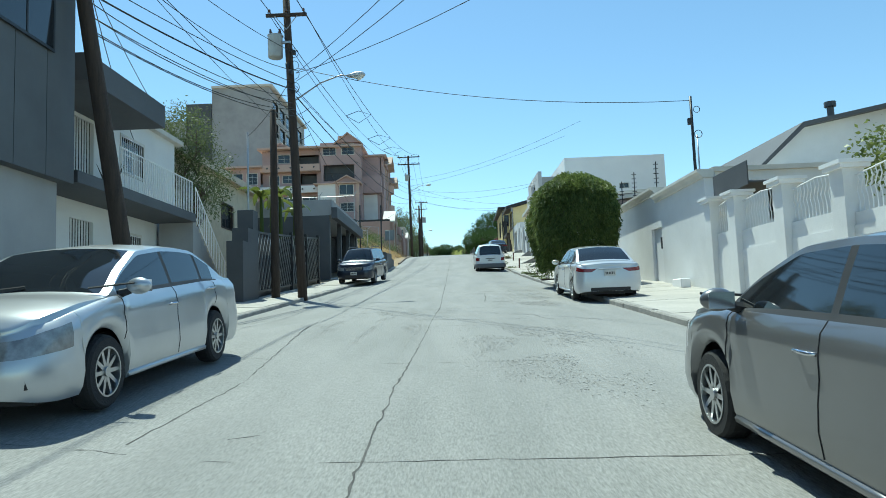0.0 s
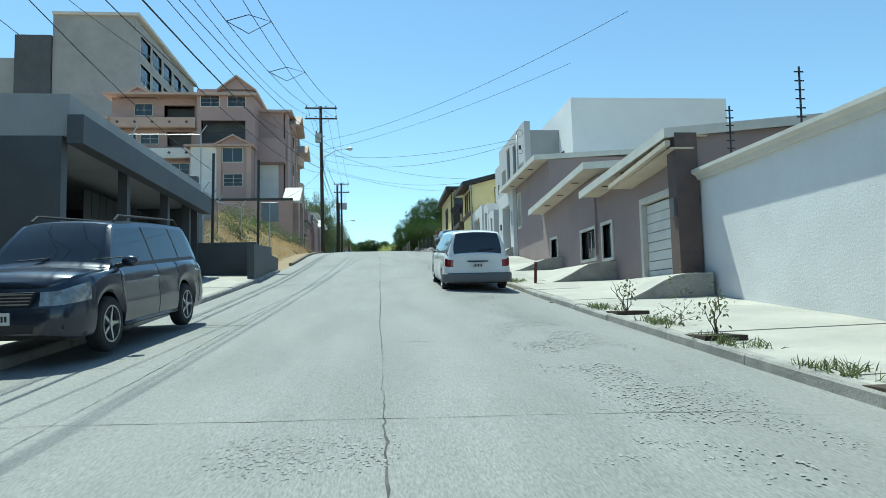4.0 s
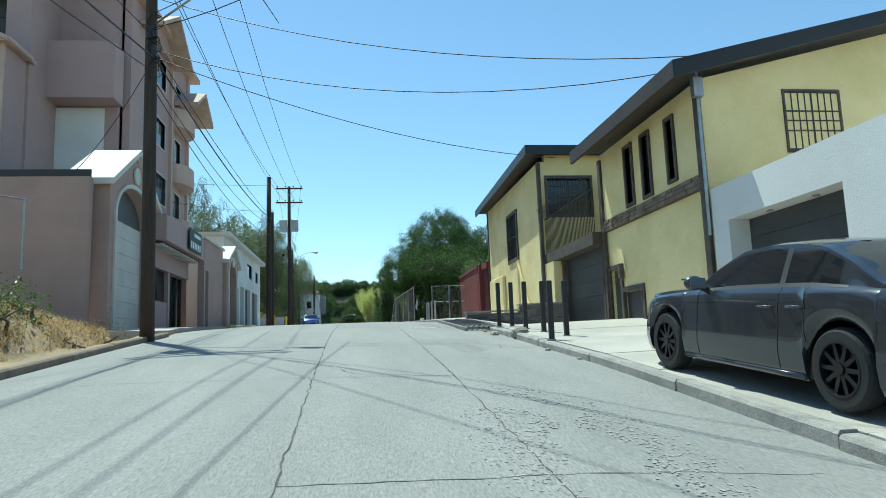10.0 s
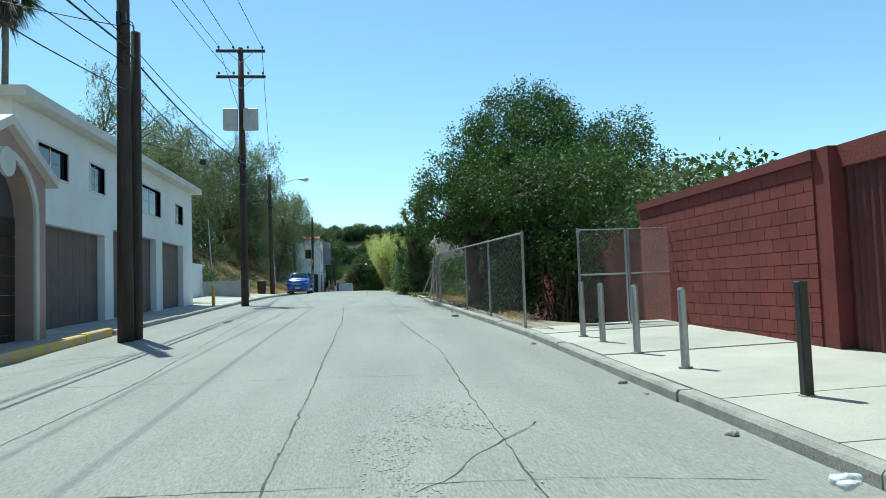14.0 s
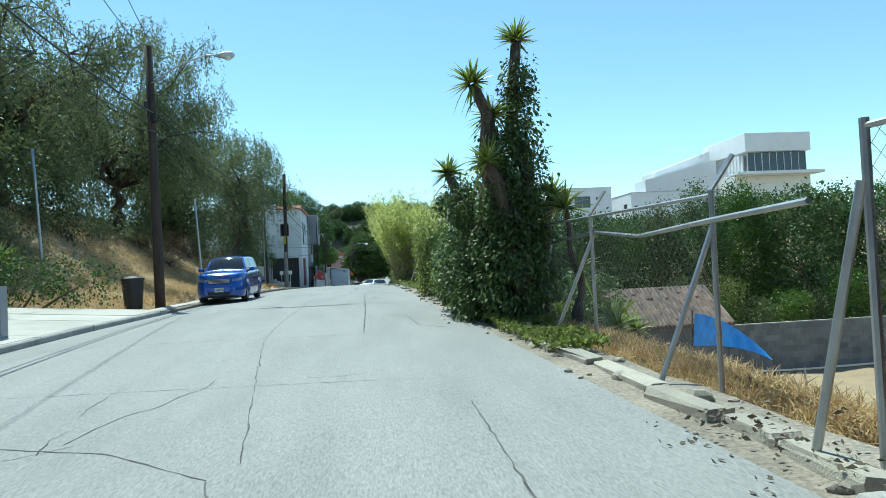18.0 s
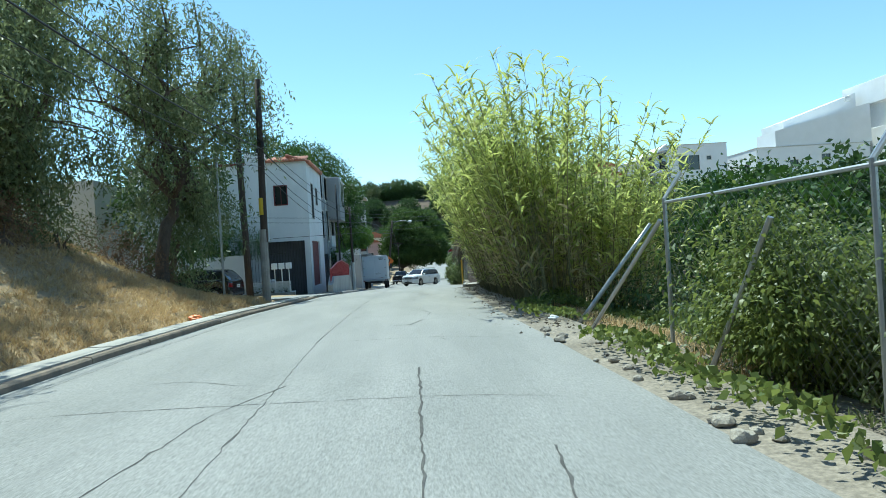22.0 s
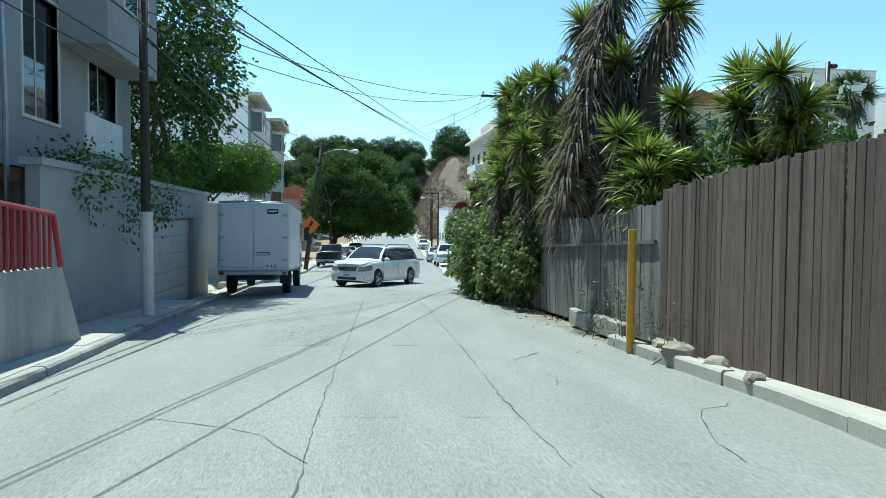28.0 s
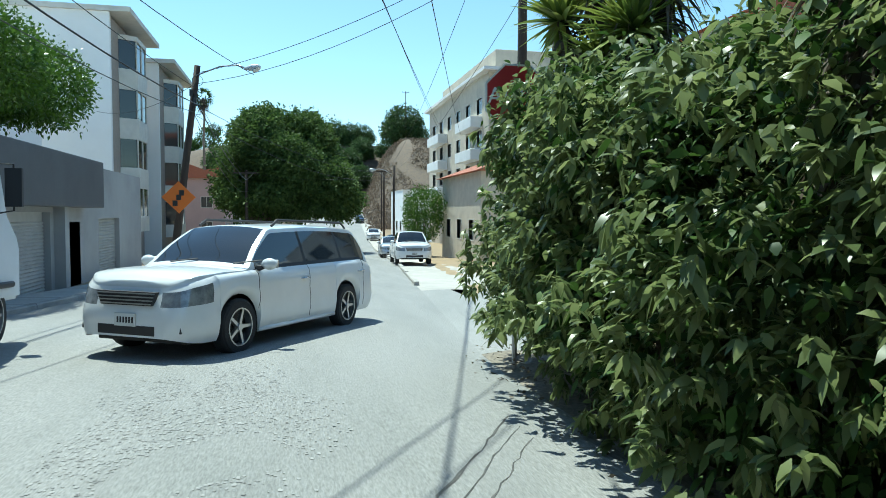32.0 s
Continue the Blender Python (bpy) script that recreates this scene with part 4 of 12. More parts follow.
part("terrace", bx(7.85, 14, 61.9, 77.4, 9.3, 9.6), M_WHITE2, wh)
part("base_wall", bx(8.2, 8.4, 61.8, 77.4, 5.5, 9.3), M_WHITE2, wh)
for a, b, c, d in up[:2]:
    bm = bmesh.new()
    z = c + 0.05
    while z < d - 0.06:
        prism(bm, [(8.72, z), (8.75, z), (8.86, z + 0.09), (8.83, z + 0.09)], "y", a, b)
        z += 0.1
    vbox(bm, 8.88, 8.92, a, b, c, d)
    part("louvre", bm, M_BLACK, wh, "tall black louvred window")
for a, b, c, d in up[2:]:
    window(wh, "x", 8.9, -1, a + 0.15, b - 0.15, c + 0.12, d - 0.05, M_BLACK, fw=0.06, depth=0.1, proud=0.0, mull=1)
    part("reveal", bx(8.95, 9.0, a, b, c, d), M_WHITE2, wh)
window(wh, "x", 8.6, -1, 72.55, 72.95, 11.2, 11.8, M_BLACK, fw=0.04, depth=0.02, proud=0.01, mull=0)
bb = thing("house", (15, 64, 6), "tall white block with small windows behind the mauve house", "house")
shell(bb, 10.7, 19.8, 61.3, 73, 6, 14.75, M_WHITE2, near=[(15.6, 16.4, 11.8, 12.2)])
window(bb, "y", 61.3, -1, 15.6, 16.4, 11.8, 12.2, M_TRIM, fw=0.05, mull=1)
window(bb, "x", 10.7, -1, 63.0, 63.5, 11.5, 12.1, M_BLACK, fw=0.04, depth=0.02, proud=0.02, mull=0)
solid("roof_parapet", bx(13, 18, 66, 72, 14.6, 15.3), M_WHITE2, "low white parapet block on the flat roof", "parapet")

# ---- right side: yellow houses ----
M_STONE = mat("brown_ledge_stone", (0.13, 0.095, 0.07), 0.85, color2=(0.21, 0.16, 0.12), scale=3, bump=0.7, bump_scale=12, vary=0.25)
M_RAFTER = mat("dark_brown_trim", (0.05, 0.042, 0.038), 0.7, color2=(0.11, 0.085, 0.065), scale=3, bump=0.4, stain=0.3)


def ledge(parent, x, y0, y1, z0, z1, rows, length=0.35, proud=0.05):
    """Rows of thin ledge stones on a wall that faces the street."""
    rng = random.Random(int(y0 * 10))
    h = (z1 - z0) / rows
    for r in range(rows):
        y = y0
        while y < y1 - 0.05:
            w = min(y1 - y, length * rng.uniform(0.6, 1.4))
            part("stone", bx(x - proud * rng.uniform(0.5, 1.2), x + 0.05, y + 0.006, y + w - 0.006, z0 + h * r + 0.005, z0 + h * (r + 1) - 0.005), M_STONE, parent)
            y += w


ya = thing("house", (10, 81, 7.8), "yellow stucco house with brown trim and barred windows", "house")
up = [(78.85, 79.15, 11.0, 12.35), (80.1, 80.5, 10.95, 12.4), (81.15, 81.55, 10.95, 12.4)]
part("upper_wall", pierced("x", 7.35, -1, 0.25, 77.65, 83.4, 10.8, 12.75, up), M_YELLOW, ya)
part("lower_wall", pierced("x", 7.4, -1, 0.25, 77.65, 83.4, 7.0, 10.5, [(82.45, 83.2, 7.0, 9.4), (81.15, 82.35, 7.0, 8.75)]), M_YELLOW_R, ya)
bm = bmesh.new()
prism(bm, [(7.35, 7.0), (7.35, 12.75), (14.0, 14.4), (14.0, 7.0)], "y", 77.6, 77.66)
part("gable_wall", bm, M_YELLOW, ya)
part("back_wall", bx(13.8, 14, 77.7, 87, 7, 13), M_YELLOW, ya)
part("side_wall", bx(7.6, 14, 83.2, 83.4, 7, 12.7), M_YELLOW, ya)
for a, b, c, d in up:
    window(ya, "x", 7.35, -1, a, b, c, d, M_RAFTER, fw=0.08, proud=0.05, depth=0.12, mull=0)
w = window(ya, "y", 77.6, -1, 9.2, 10.4, 11.25, 12.5, M_RAFTER, fw=0.05, proud=0.03, depth=0.04, mull=1, rows=2, bars=0.16)
bm = bmesh.new()
prism(bm, [(6.6, 12.72), (6.6, 12.86), (14.2, 14.75), (14.2, 14.6)], "y", 77.1, 83.5)
rf = part("roof", bm, M_BROWN, ya, "dark brown sloping roof")
bm = bmesh.new()
prism(bm, [(6.52, 12.55), (6.52, 12.9), (14.2, 14.8), (14.2, 14.55)], "y", 77.02, 77.1)
part("barge_board", bm, M_BLACK, rf)
part("fascia", bx(6.52, 6.6, 77.1, 83.5, 12.55, 12.9), M_BROWN, rf)
ledge(part("stone_band", bx(7.33, 7.42, 77.66, 83.4, 10.5, 10.82), M_RAFTER, ya), 7.33, 77.66, 83.4, 10.51, 10.81, 3)
for y in (77.66, 83.32):
    part("corner_post", bx(7.28, 7.36, y - 0.06, y + 0.14, 7.3, 12.6), M_RAFTER, ya, "rough brown corner board")
dr = part("side_door", bx(7.5, 7.55, 82.45, 83.2, 7.6, 9.4), M_GATE, ya, "dark metal door")
part("door_frame", pierced("x", 7.34, -1, 0.08, 82.33, 83.32, 7.6, 9.52, [(82.45, 83.2, 7.6, 9.4)]), M_RAFTER, ya)
part("lantern", bx(7.22, 7.34, 82.12, 82.3, 9.1, 9.5, 0.02), M_RAFTER, ya)
part("bin_door", bx(7.48, 7.52, 81.15, 82.35, 7.6, 8.75), M_GATE, ya, "low dark metal hatch")
part("hatch_frame", pierced("x", 7.35, -1, 0.08, 81.03, 82.33, 7.6, 8.88, [(81.15, 82.3, 7.6, 8.75)]), M_RAFTER, ya)
for k in range(5):
    h = (10.2 - 7.9) / 5
    part("garage_panel", bx(7.42, 7.47, 83.6, 87.05, 7.9 + h * k + 0.004, 7.9 + h * (k + 1) - 0.004), M_GATE, ya)
part("pier_wall", bx(6.98, 7.25, 87.25, 88.38, 7.9, 10.2), M_YELLOW_R, ya)
for y in (83.4, 87.08):
    part("garage_post", bx(7.28, 7.48, y, y + 0.16, 7.7, 10.2), M_RAFTER, ya)
part("balcony_beam", bx(7.0, 9.2, 83.4, 88.35, 10.2, 10.55), M_RAFTER, ya, "rough brown balcony beam")
rail(ya, "balcony_rail", "x", 7.08, 83.4, 88.3, 10.55, 12.15, M_BLACK, gap=0.13, r=0.012, curl=0.3, split=True)
part("porch_wall", bx(9.3, 9.5, 83.4, 88.4, 10.2, 13.3), M_YELLOW, ya)
bm = bmesh.new()
tube(bm, [(7.25, 77.5, 9.5), (7.25, 77.5, 13.2)], 0.035, 8)
vbox(bm, 7.1, 7.3, 77.35, 77.5, 12.3, 12.7)
tube(bm, [(7.05, 77.45, 12.95), (7.45, 77.45, 12.95)], 0.02, 6)
part("service_mast", bm, M_STEEL, ya, "steel electric service mast")

yb = thing("house", (10, 93, 8.5), "yellow stucco house with black eaves and barred window", "house")
part("front_wall", pierced("x", 6.95, -1, 0.25, 88.4, 97.85, 7.6, 13.95, [(91.95, 93.55, 10.95, 12.8)]), M_YELLOW_R, yb)
part("side_wall", pierced("y", 88.4, -1, 0.25, 7.2, 13, 7.8, 14.2, [(7.25, 8.85, 12.0, 13.35)]), M_YELLOW, yb)
part("side_wall", bx(7.2, 13, 97.6, 97.85, 7.8, 14.2), M_YELLOW, yb)
part("back_wall", bx(12.8, 13, 88.6, 97.6, 7.8, 14.2), M_YELLOW, yb)
window(yb, "x", 6.95, -1, 91.95, 93.55, 10.95, 12.8, M_RAFTER, fw=0.12, proud=0.06, depth=0.14, mull=1, bars=0.13)
window(yb, "y", 88.4, -1, 7.25, 8.85, 12.0, 13.35, M_RAFTER, fw=0.09, proud=0.05, depth=0.14, mull=1, rows=4, bars=0.14)
part("corner_board", bx(6.88, 7.0, 88.28, 88.45, 8.3, 13.9), M_RAFTER, yb)
part("corner_board", bx(6.9, 7.0, 97.78, 97.92, 8.6, 13.9), M_RAFTER, yb)
bm = bmesh.new()
v = vbox(bm, 6.45, 13.3, 88.0, 98.3, (14.28, 13.95), (14.42, 14.09))
rf = part("roof", bm, M_BROWN, yb, "dark brown roof with deep eaves")
bm = bmesh.new()
vbox(bm, 6.4, 6.45, 87.95, 98.3, (14.12, 13.8), (14.46, 14.13))
vbox(bm, 6.45, 13.3, 87.95, 88.0, 14.12, 14.46)
part("fascia", bm, M_BLACK, rf)
part("buttress", bx(6.8, 6.95, 94.5, 97.4, 8.3, 10.45, 0.04), M_YELLOW_R, yb, "thickened rough stucco base")
bm = bmesh.new()
tube(bm, [(6.86, 91.75, 8.6), (6.86, 91.75, 10.8)], 0.045, 8)
tube(bm, [(6.86, 91.8, 10.75), (6.86, 90.2, 8.75)], 0.05, 8)
part("drain_pipe", bm, M_YELLOW, yb, "yellow painted drain pipes")
part("base_trim", bx(6.88, 6.98, 88.6, 97.8, 8.3, 8.62), M_RAFTER, yb)
pl = thing("stone_wall", (5.4, 87.0, 7.9), "low stepped wall faced with dark ledge stone beside a garage", "wall")
M_LEDGE = mat("dark_ledge_stone", (0.16, 0.135, 0.12), 0.85, color2=(0.10, 0.09, 0.085), scale=4, bump=0.7, bump_scale=18, vary=0.35)


def on_wall(x):
    return 87.32 - 0.266 * (x - 3.97)


def slant(x0, x1, d0, d1, z0, z1):
    """Block that follows the slanting wall line, from d0 to d1 behind its face."""
    bm = bmesh.new()
    v = [bm.verts.new((x, on_wall(x) + d, z)) for z in (z0, z1) for x, d in ((x0, d0), (x1, d0), (x1, d1), (x0, d1))]
    for q in ((3, 2, 1, 0), (4, 5, 6, 7), (0, 1, 5, 4), (1, 2, 6, 5), (2, 3, 7, 6), (3, 0, 4, 7)):
        bm.faces.new([v[i] for i in q])
    return bm


part("core", slant(3.97, 5.62, 0.0, 0.22, 7.4, 8.5), M_WALK, pl)
part("core", slant(5.62, 7.0, 0.0, 0.22, 7.4, 8.68), M_WALK, pl)
rg = random.Random(17)
z = 7.62
while z < 8.66:
    hgt = rg.uniform(0.055, 0.1)
    a = 3.97 if z < 8.45 else 5.62
    while a < 6.98:
        b = min(7.0, a + rg.uniform(0.18, 0.5))
        part("stone", slant(a + 0.004, b - 0.004, -0.06 - rg.uniform(0.0, 0.035), -0.001, z + 0.003, z + hgt - 0.003), M_LEDGE, pl)
        a = b
    z += hgt
part("cap", slant(3.9, 5.62, -0.1, 0.26, 8.545, 8.59), M_KERB, pl)
part("cap", slant(5.6, 7.0, -0.1, 0.26, 8.725, 8.77), M_KERB, pl)
part("end_strip", slant(3.93, 3.968, -0.08, 0.22, 7.6, 8.545), M_KERB, pl)

# ---- right side: red block wall, gate ----
M_RED = mat("red_painted_block", (0.17, 0.032, 0.028), 0.8, color2=(0.13, 0.027, 0.024), scale=1.2, bump=0.4, bump_scale=30, vary=0.12, stain=0.2)
rw = tagged(part("wall_red", bx(6.62, 6.8, 99.4, 105.4, 8.2, 11.35), mat("red_mortar", (0.10, 0.024, 0.021), 0.9, bump=0.3)), "dark red painted concrete block wall", "wall", kind="structure")
for r in range(13):
    z = 8.75 + 0.2 * r
    y = 99.42 + (0.2 if r % 2 else 0)
    if r % 2:
        part("block", bx(6.6, 6.64, 99.42, 99.61, z, z + 0.19), M_RED, rw)
    while y < 105.3:
        part("block", bx(6.6, 6.64, y, min(y + 0.39, 105.38), z, z + 0.19), M_RED, rw)
        y += 0.4
part("cap", bx(6.55, 6.86, 99.35, 105.4, 11.35, 11.5), M_RED, rw)
part("return_wall", bx(6.62, 7.0, 99.1, 99.4, 8.4, 11.5), M_RED, rw)
part("lintel", bx(6.75, 6.95, 97.9, 99.1, 11.2, 11.5), M_RED, rw)
bm = bmesh.new()
for k in range(8):
    prism(bm, [(6.86, 97.95 + 0.145 * k), (6.82, 98.0 + 0.145 * k), (6.82, 98.05 + 0.145 * k), (6.86, 98.09 + 0.145 * k)], "z", 8.7, 11.2)
vbox(bm, 6.86, 6.88, 97.9, 99.1, 8.7, 11.2)
solid("sheet_gate", bm, mat("dark_red_sheet", (0.10, 0.03, 0.028), 0.5, 0.3, stain=0.3), "dark corrugated sheet metal gate in red wall", "gate")
part("back_wall", bx(8.3, 8.5, 105.4, 121.5, 4.5, 11.3), M_RED, rw, "dark red wall along the lower lot")
part("back_return", bx(6.82, 8.3, 105.2, 105.4, 5.5, 11.35), M_RED, rw)


# ---- left side: grey clad house and white house with balcony ----
M_CLAD = mat("dark_grey_cladding", (0.10, 0.105, 0.11), 0.6, color2=(0.085, 0.088, 0.092), scale=1.0, bump=0.1, stain=0.2)
gh = thing("house", (-12, 6, 1), "dark grey clad house over a pale plastered ground floor", "house")
shell(gh, -18, -8.15, -10, 13.9, -1.5, 4.3, M_GREYP, front=1)
part("upper_core", bx(-18, -7.95, -10, 13.9, 4.3, 11), M_CLAD, gh)
for k in range(24):
    y = -9.9 + k
    part("clad_panel", bx(-7.95, -7.9, y + 0.008, y + 0.99, 4.3, 11), M_CLAD, gh)
window(gh, "x", -7.9, 1, 11.5, 13.2, 6.9, 8.4, M_BLACK, fw=0.06, depth=-0.02, proud=0.06, mull=1)
wb = thing("house", (-10, 19, 2), "white two-storey house with balcony and outside stair", "house")
hl = [(16.6, 17.7, 4.75, 6.65), (19.2, 20.6, 5.7, 6.75), (16.6, 17.7, 1.5, 4.0), (19.0, 20.4, 2.6, 3.9)]
shell(wb, -18, -9.4, 14.6, 23.0, 1.0, 7.4, M_WHITE, front=1, holes=hl)
for a, b, c, d in (hl[1], hl[3]):
    window(wb, "x", -9.4, 1, a, b, c, d, M_TRIM, fw=0.06, mull=1, bars=0.13, bar_mat=M_WHITE2)
for a, b, c, d in (hl[0], hl[2]):
    dr = part("door", bx(-9.55, -9.5, a, b, c, d), M_WHITE2, wb, "white screen door with bars")
    bm = bmesh.new()
    for k in range(8):
        tube(bm, [(-9.46, a + 0.1 + (b - a - 0.2) * k / 7, c), (-9.46, a + 0.1 + (b - a - 0.2) * k / 7, d)], 0.012, 5)
    part("door_bars", bm, M_IRON, dr)
part("balcony", bx(-9.4, -8.1, 14.6, 21.5, 4.45, 4.72), M_DGREY, wb, "dark grey balcony slab")
part("canopy", bx(-10, -7.9, 14.6, 18.7, 6.75, 7.38), M_DGREY, wb, "dark flat canopy above the balcony")
part("roof_edge", bx(-18.1, -9.2, 14.4, 23.3, 7.4, 7.55), M_TRIM, wb)
rail(wb, "balcony_rail", "x", -8.2, 16.7, 21.5, 4.72, 5.75, M_WHITE2, gap=0.13, r=0.012)
bm = bmesh.new()
for k in range(13):
    vbox(bm, -9.3, -8.2, 21.5 + 0.24 * k, 21.77 + 0.24 * k, 1.9, 4.55 - 0.185 * k)
part("stair", bm, M_GREYP, wb, "concrete outside stair")
rail(wb, "stair_rail", "x", -8.15, 21.6, 24.5, (4.6, 2.3), (5.6, 3.3), M_WHITE2, gap=0.16, r=0.012)
bm = bmesh.new()
for k in range(9):
    tube(bm, [(-8.6 + 0.16 * math.cos(k), 17.0 + 0.12 * math.sin(k), 4.95), (-8.6 + 0.35 * math.cos(k), 17.0 + 0.3 * math.sin(k), 5.35)], [0.02, 0.004], 4)
vbox(bm, -8.8, -8.4, 16.8, 17.2, 4.72, 4.98)
solid("flower_pot", bm, M_BROWN, "dark plant pot on the balcony slab", "pot")

# ---- left side: dark slatted fence ----
fn = thing("fence", (-7, 30, 2.5), "dark fence with pale diagonal slats", "fence")
for i, (y, h) in enumerate(((22.6, 3.9), (23.2, 4.4), (23.8, 5.1))):
    part("pier", bx(-7.4, -6.85, y - 0.3, y + 0.3, 1.4, h), M_DGREY, fn, "stepped dark grey pier")
for y in (26.8, 29.8, 32.8, 35.8):
    part("post", bx(-7.08, -6.94, y - 0.07, y + 0.07, zr(y), zr(y) + 2.6), M_BLACK, fn)
for k in range(4):
    a, b = 24.1 + 3.0 * k - (0.3 if k == 0 else 0), 26.75 + 3.0 * k
    bm = bmesh.new()
    for zz in (0.25, 2.4):
        vbox(bm, -7.05, -6.99, a, b, (zr(a) + zz, zr(b) + zz), (zr(a) + zz + 0.08, zr(b) + zz + 0.08))
    pn = part("panel_frame", bm, M_BLACK, fn)
    n = 22
    up = 1 if k % 2 == 0 else -1
    for j in range(-8, n):
        y0 = a + (b - a) * j / (n - 8)
        y1 = y0 + 1.3
        z0, z1 = (0.33, 2.4) if up > 0 else (2.4, 0.33)
        ca, cb = max(y0, a), min(y1, b)
        if cb - ca < 0.15:
            continue
        s = (z1 - z0) / 1.3
        bm = bmesh.new()
        vbox(bm, -7.03, -7.01, ca, cb, (zr(ca) + z0 + s * (ca - y0) - 0.03, zr(cb) + z0 + s * (cb - y0) - 0.03), (zr(ca) + z0 + s * (ca - y0) + 0.03, zr(cb) + z0 + s * (cb - y0) + 0.03))
        part("slat", bm, M_STEEL if j % 2 else M_BLACK, pn)
solid("backing_wall", bx(-7.35, -7.2, 24.2, 36.2, 2.0, 4.6), M_BLACK, "black sheet backing behind the slatted fence", "fence")
cr = thing("house", (-14, 34, 3), "cream flat-roofed house behind the slatted fence", "house")
shell(cr, -22, -11.5, 27, 40, 2.5, 8.4, mat("cream_plaster", (0.56, 0.50, 0.38), 0.85, color2=(0.5, 0.45, 0.34), bump=0.3, stain=0.3), front=1, holes=[(29, 30.6, 6.0, 7.2), (34, 36, 6.0, 7.2)])
for a in (29, 34):
    window(cr, "x", -11.5, 1, a, a + 1.6, 6.0, 7.2, M_BROWN, mull=1)
part("roof_edge", bx(-22.3, -11.1, 26.6, 40.4, 8.4, 8.75), M_EAVE, cr)

# ---- left side: dark carport ----
cp = thing("carport", (-10, 47, 4), "dark grey carport with deep flat roof", "carport")
bm = bmesh.new()
vbox(bm, -17, -7.05, 40.5, 51.9, 7.3, 8.25)
part("roof", bm, M_GREYP, cp, "grey plastered roof slab")
part("roof_lip", bx(-7.05, -6.7, 40.4, 52.1, 7.1, 7.75), M_DGREY, cp)
part("back_wall", bx(-13.2, -13, 40.5, 54, 3.0, 7.3), M_DGREY, cp)
part("side_wall", bx(-13, -7.2, 52.0, 52.3, 3.4, 8.6), M_DGREY, cp)
part("side_wall", bx(-13, -7.2, 40.5, 40.8, 2.6, 7.3), M_DGREY, cp)
for y in (44.5, 48.2, 50.8):
    part("post", bx(-7.4, -7.15, y - 0.12, y + 0.12, 3.2, 7.3), M_DGREY, cp)
for k in range(10):
    part("gate_board", bx(-8.6, -8.55, 45.0 + 0.55 * k, 45.52 + 0.55 * k, zr(45 + 0.55 * k) + 0.1, 6.9), M_BLACK, cp)
gb = thing("boundary_wall", (-9, 54.3, 5), "grey block wall topped by chain-link fence", "wall")
part("wall", bx(-16, -7.5, 54.0, 54.3, 4.2, 8.2), M_GREYP, gb)
part("wall", bx(-9.75, -9.5, 54.3, 64.2, 4.6, 9.0), M_GREYP, gb)
part("coping", bx(-9.8, -9.45, 54.3, 64.25, 9.0, 9.12), M_GREYP, gb)
lw = thing("planter_wall", (-5.2, 52.5, 4.3), "low dark grey planter wall beside the pavement", "wall")
part("wall", bx(-7.4, -5.0, 52.2, 52.6, 4.2, 6.0), M_DGREY, lw)
bm = bmesh.new()
vbox(bm, -5.0, -4.75, 50.4, 54.6, 4.0, (5.75, 6.0))
part("wall", bm, M_DGREY, lw)
part("wall", bx(-5.0, -4.75, 54.6, 56.6, 4.4, 5.65), M_DGREY, lw)

M_MESH = bpy.data.materials.new("chain_link")
M_MESH.use_nodes = True
M_MESH.node_tree.nodes["Principled BSDF"].inputs["Base Color"].default_value = (0.16, 0.155, 0.15, 1)
M_MESH.node_tree.nodes["Principled BSDF"].inputs["Metallic"].default_value = 0.7
M_MESH.node_tree.nodes["Principled BSDF"].inputs["Roughness"].default_value = 0.45


def chain_link(parent, a, b, za, zb, h, step=0.12, r=0.0021, m=None):
    """Real crossing wires between two plan points; za, zb: the foot's heights."""
    a, b = Vector((*a, za)), Vector((*b, zb))
    d = b - a
    L = Vector((d.x, d.y)).length
    vs, es = [], []
    fs = []
    u = d / L
    side = Vector((-u.y, u.x, 0)).normalized()

    def wire(s0, h0, s1, h1):
        p, q = a + u * s0 + Vector((0, 0, h0)), a + u * s1 + Vector((0, 0, h1))
        k = len(vs)
        n = Vector((0, 0, 1))
        vs.extend([p - side * r, p + side * r * 0.5 + n * r, p + side * r * 0.5 - n * r, q - side * r, q + side * r * 0.5 + n * r, q + side * r * 0.5 - n * r])
        fs.extend([(k, k + 1, k + 4, k + 3), (k + 1, k + 2, k + 5, k + 4), (k + 2, k, k + 3, k + 5)])
    n = int((L + h) / step)
    for i in range(n + 1):
        s = -h + i * step
        lo, hi = max(0, -s), min(h, L - s)
        if hi > lo:
            wire(s + lo, lo, s + hi, hi)
            wire(s + lo, h - lo, s + hi, h - hi)
    me = bpy.data.meshes.new("mesh_wire")
    me.from_pydata([tuple(v) for v in vs], [], fs)
    ob = link("mesh_wire", me, m or M_MESH, parent)
    ob["kind"] = "stuff"
    return ob


def link_fence(name, pts, h, label, barb=False, step=0.12, lean=0.0, group=""):
    f = thing(name, pts[0], label, "fence", group)
    for (p, q) in zip(pts, pts[1:]):
        chain_link(f, p[:2], q[:2], p[2], q[2], h, step)
        bm = bmesh.new()
        tube(bm, [(p[0], p[1], p[2] + h), (q[0], q[1], q[2] + h)], 0.022, 6)
        part("top_rail", bm, M_STEEL, f)
    for p in pts:
        bm = bmesh.new()
        tube(bm, [(p[0], p[1], p[2] - 0.3), (p[0] + lean, p[1], p[2] + h + 0.05)] + ([(p[0] + lean + 0.25, p[1], p[2] + h + 0.4)] if barb else []), 0.03, 7)
        part("post", bm, M_STEEL, f)
    return f


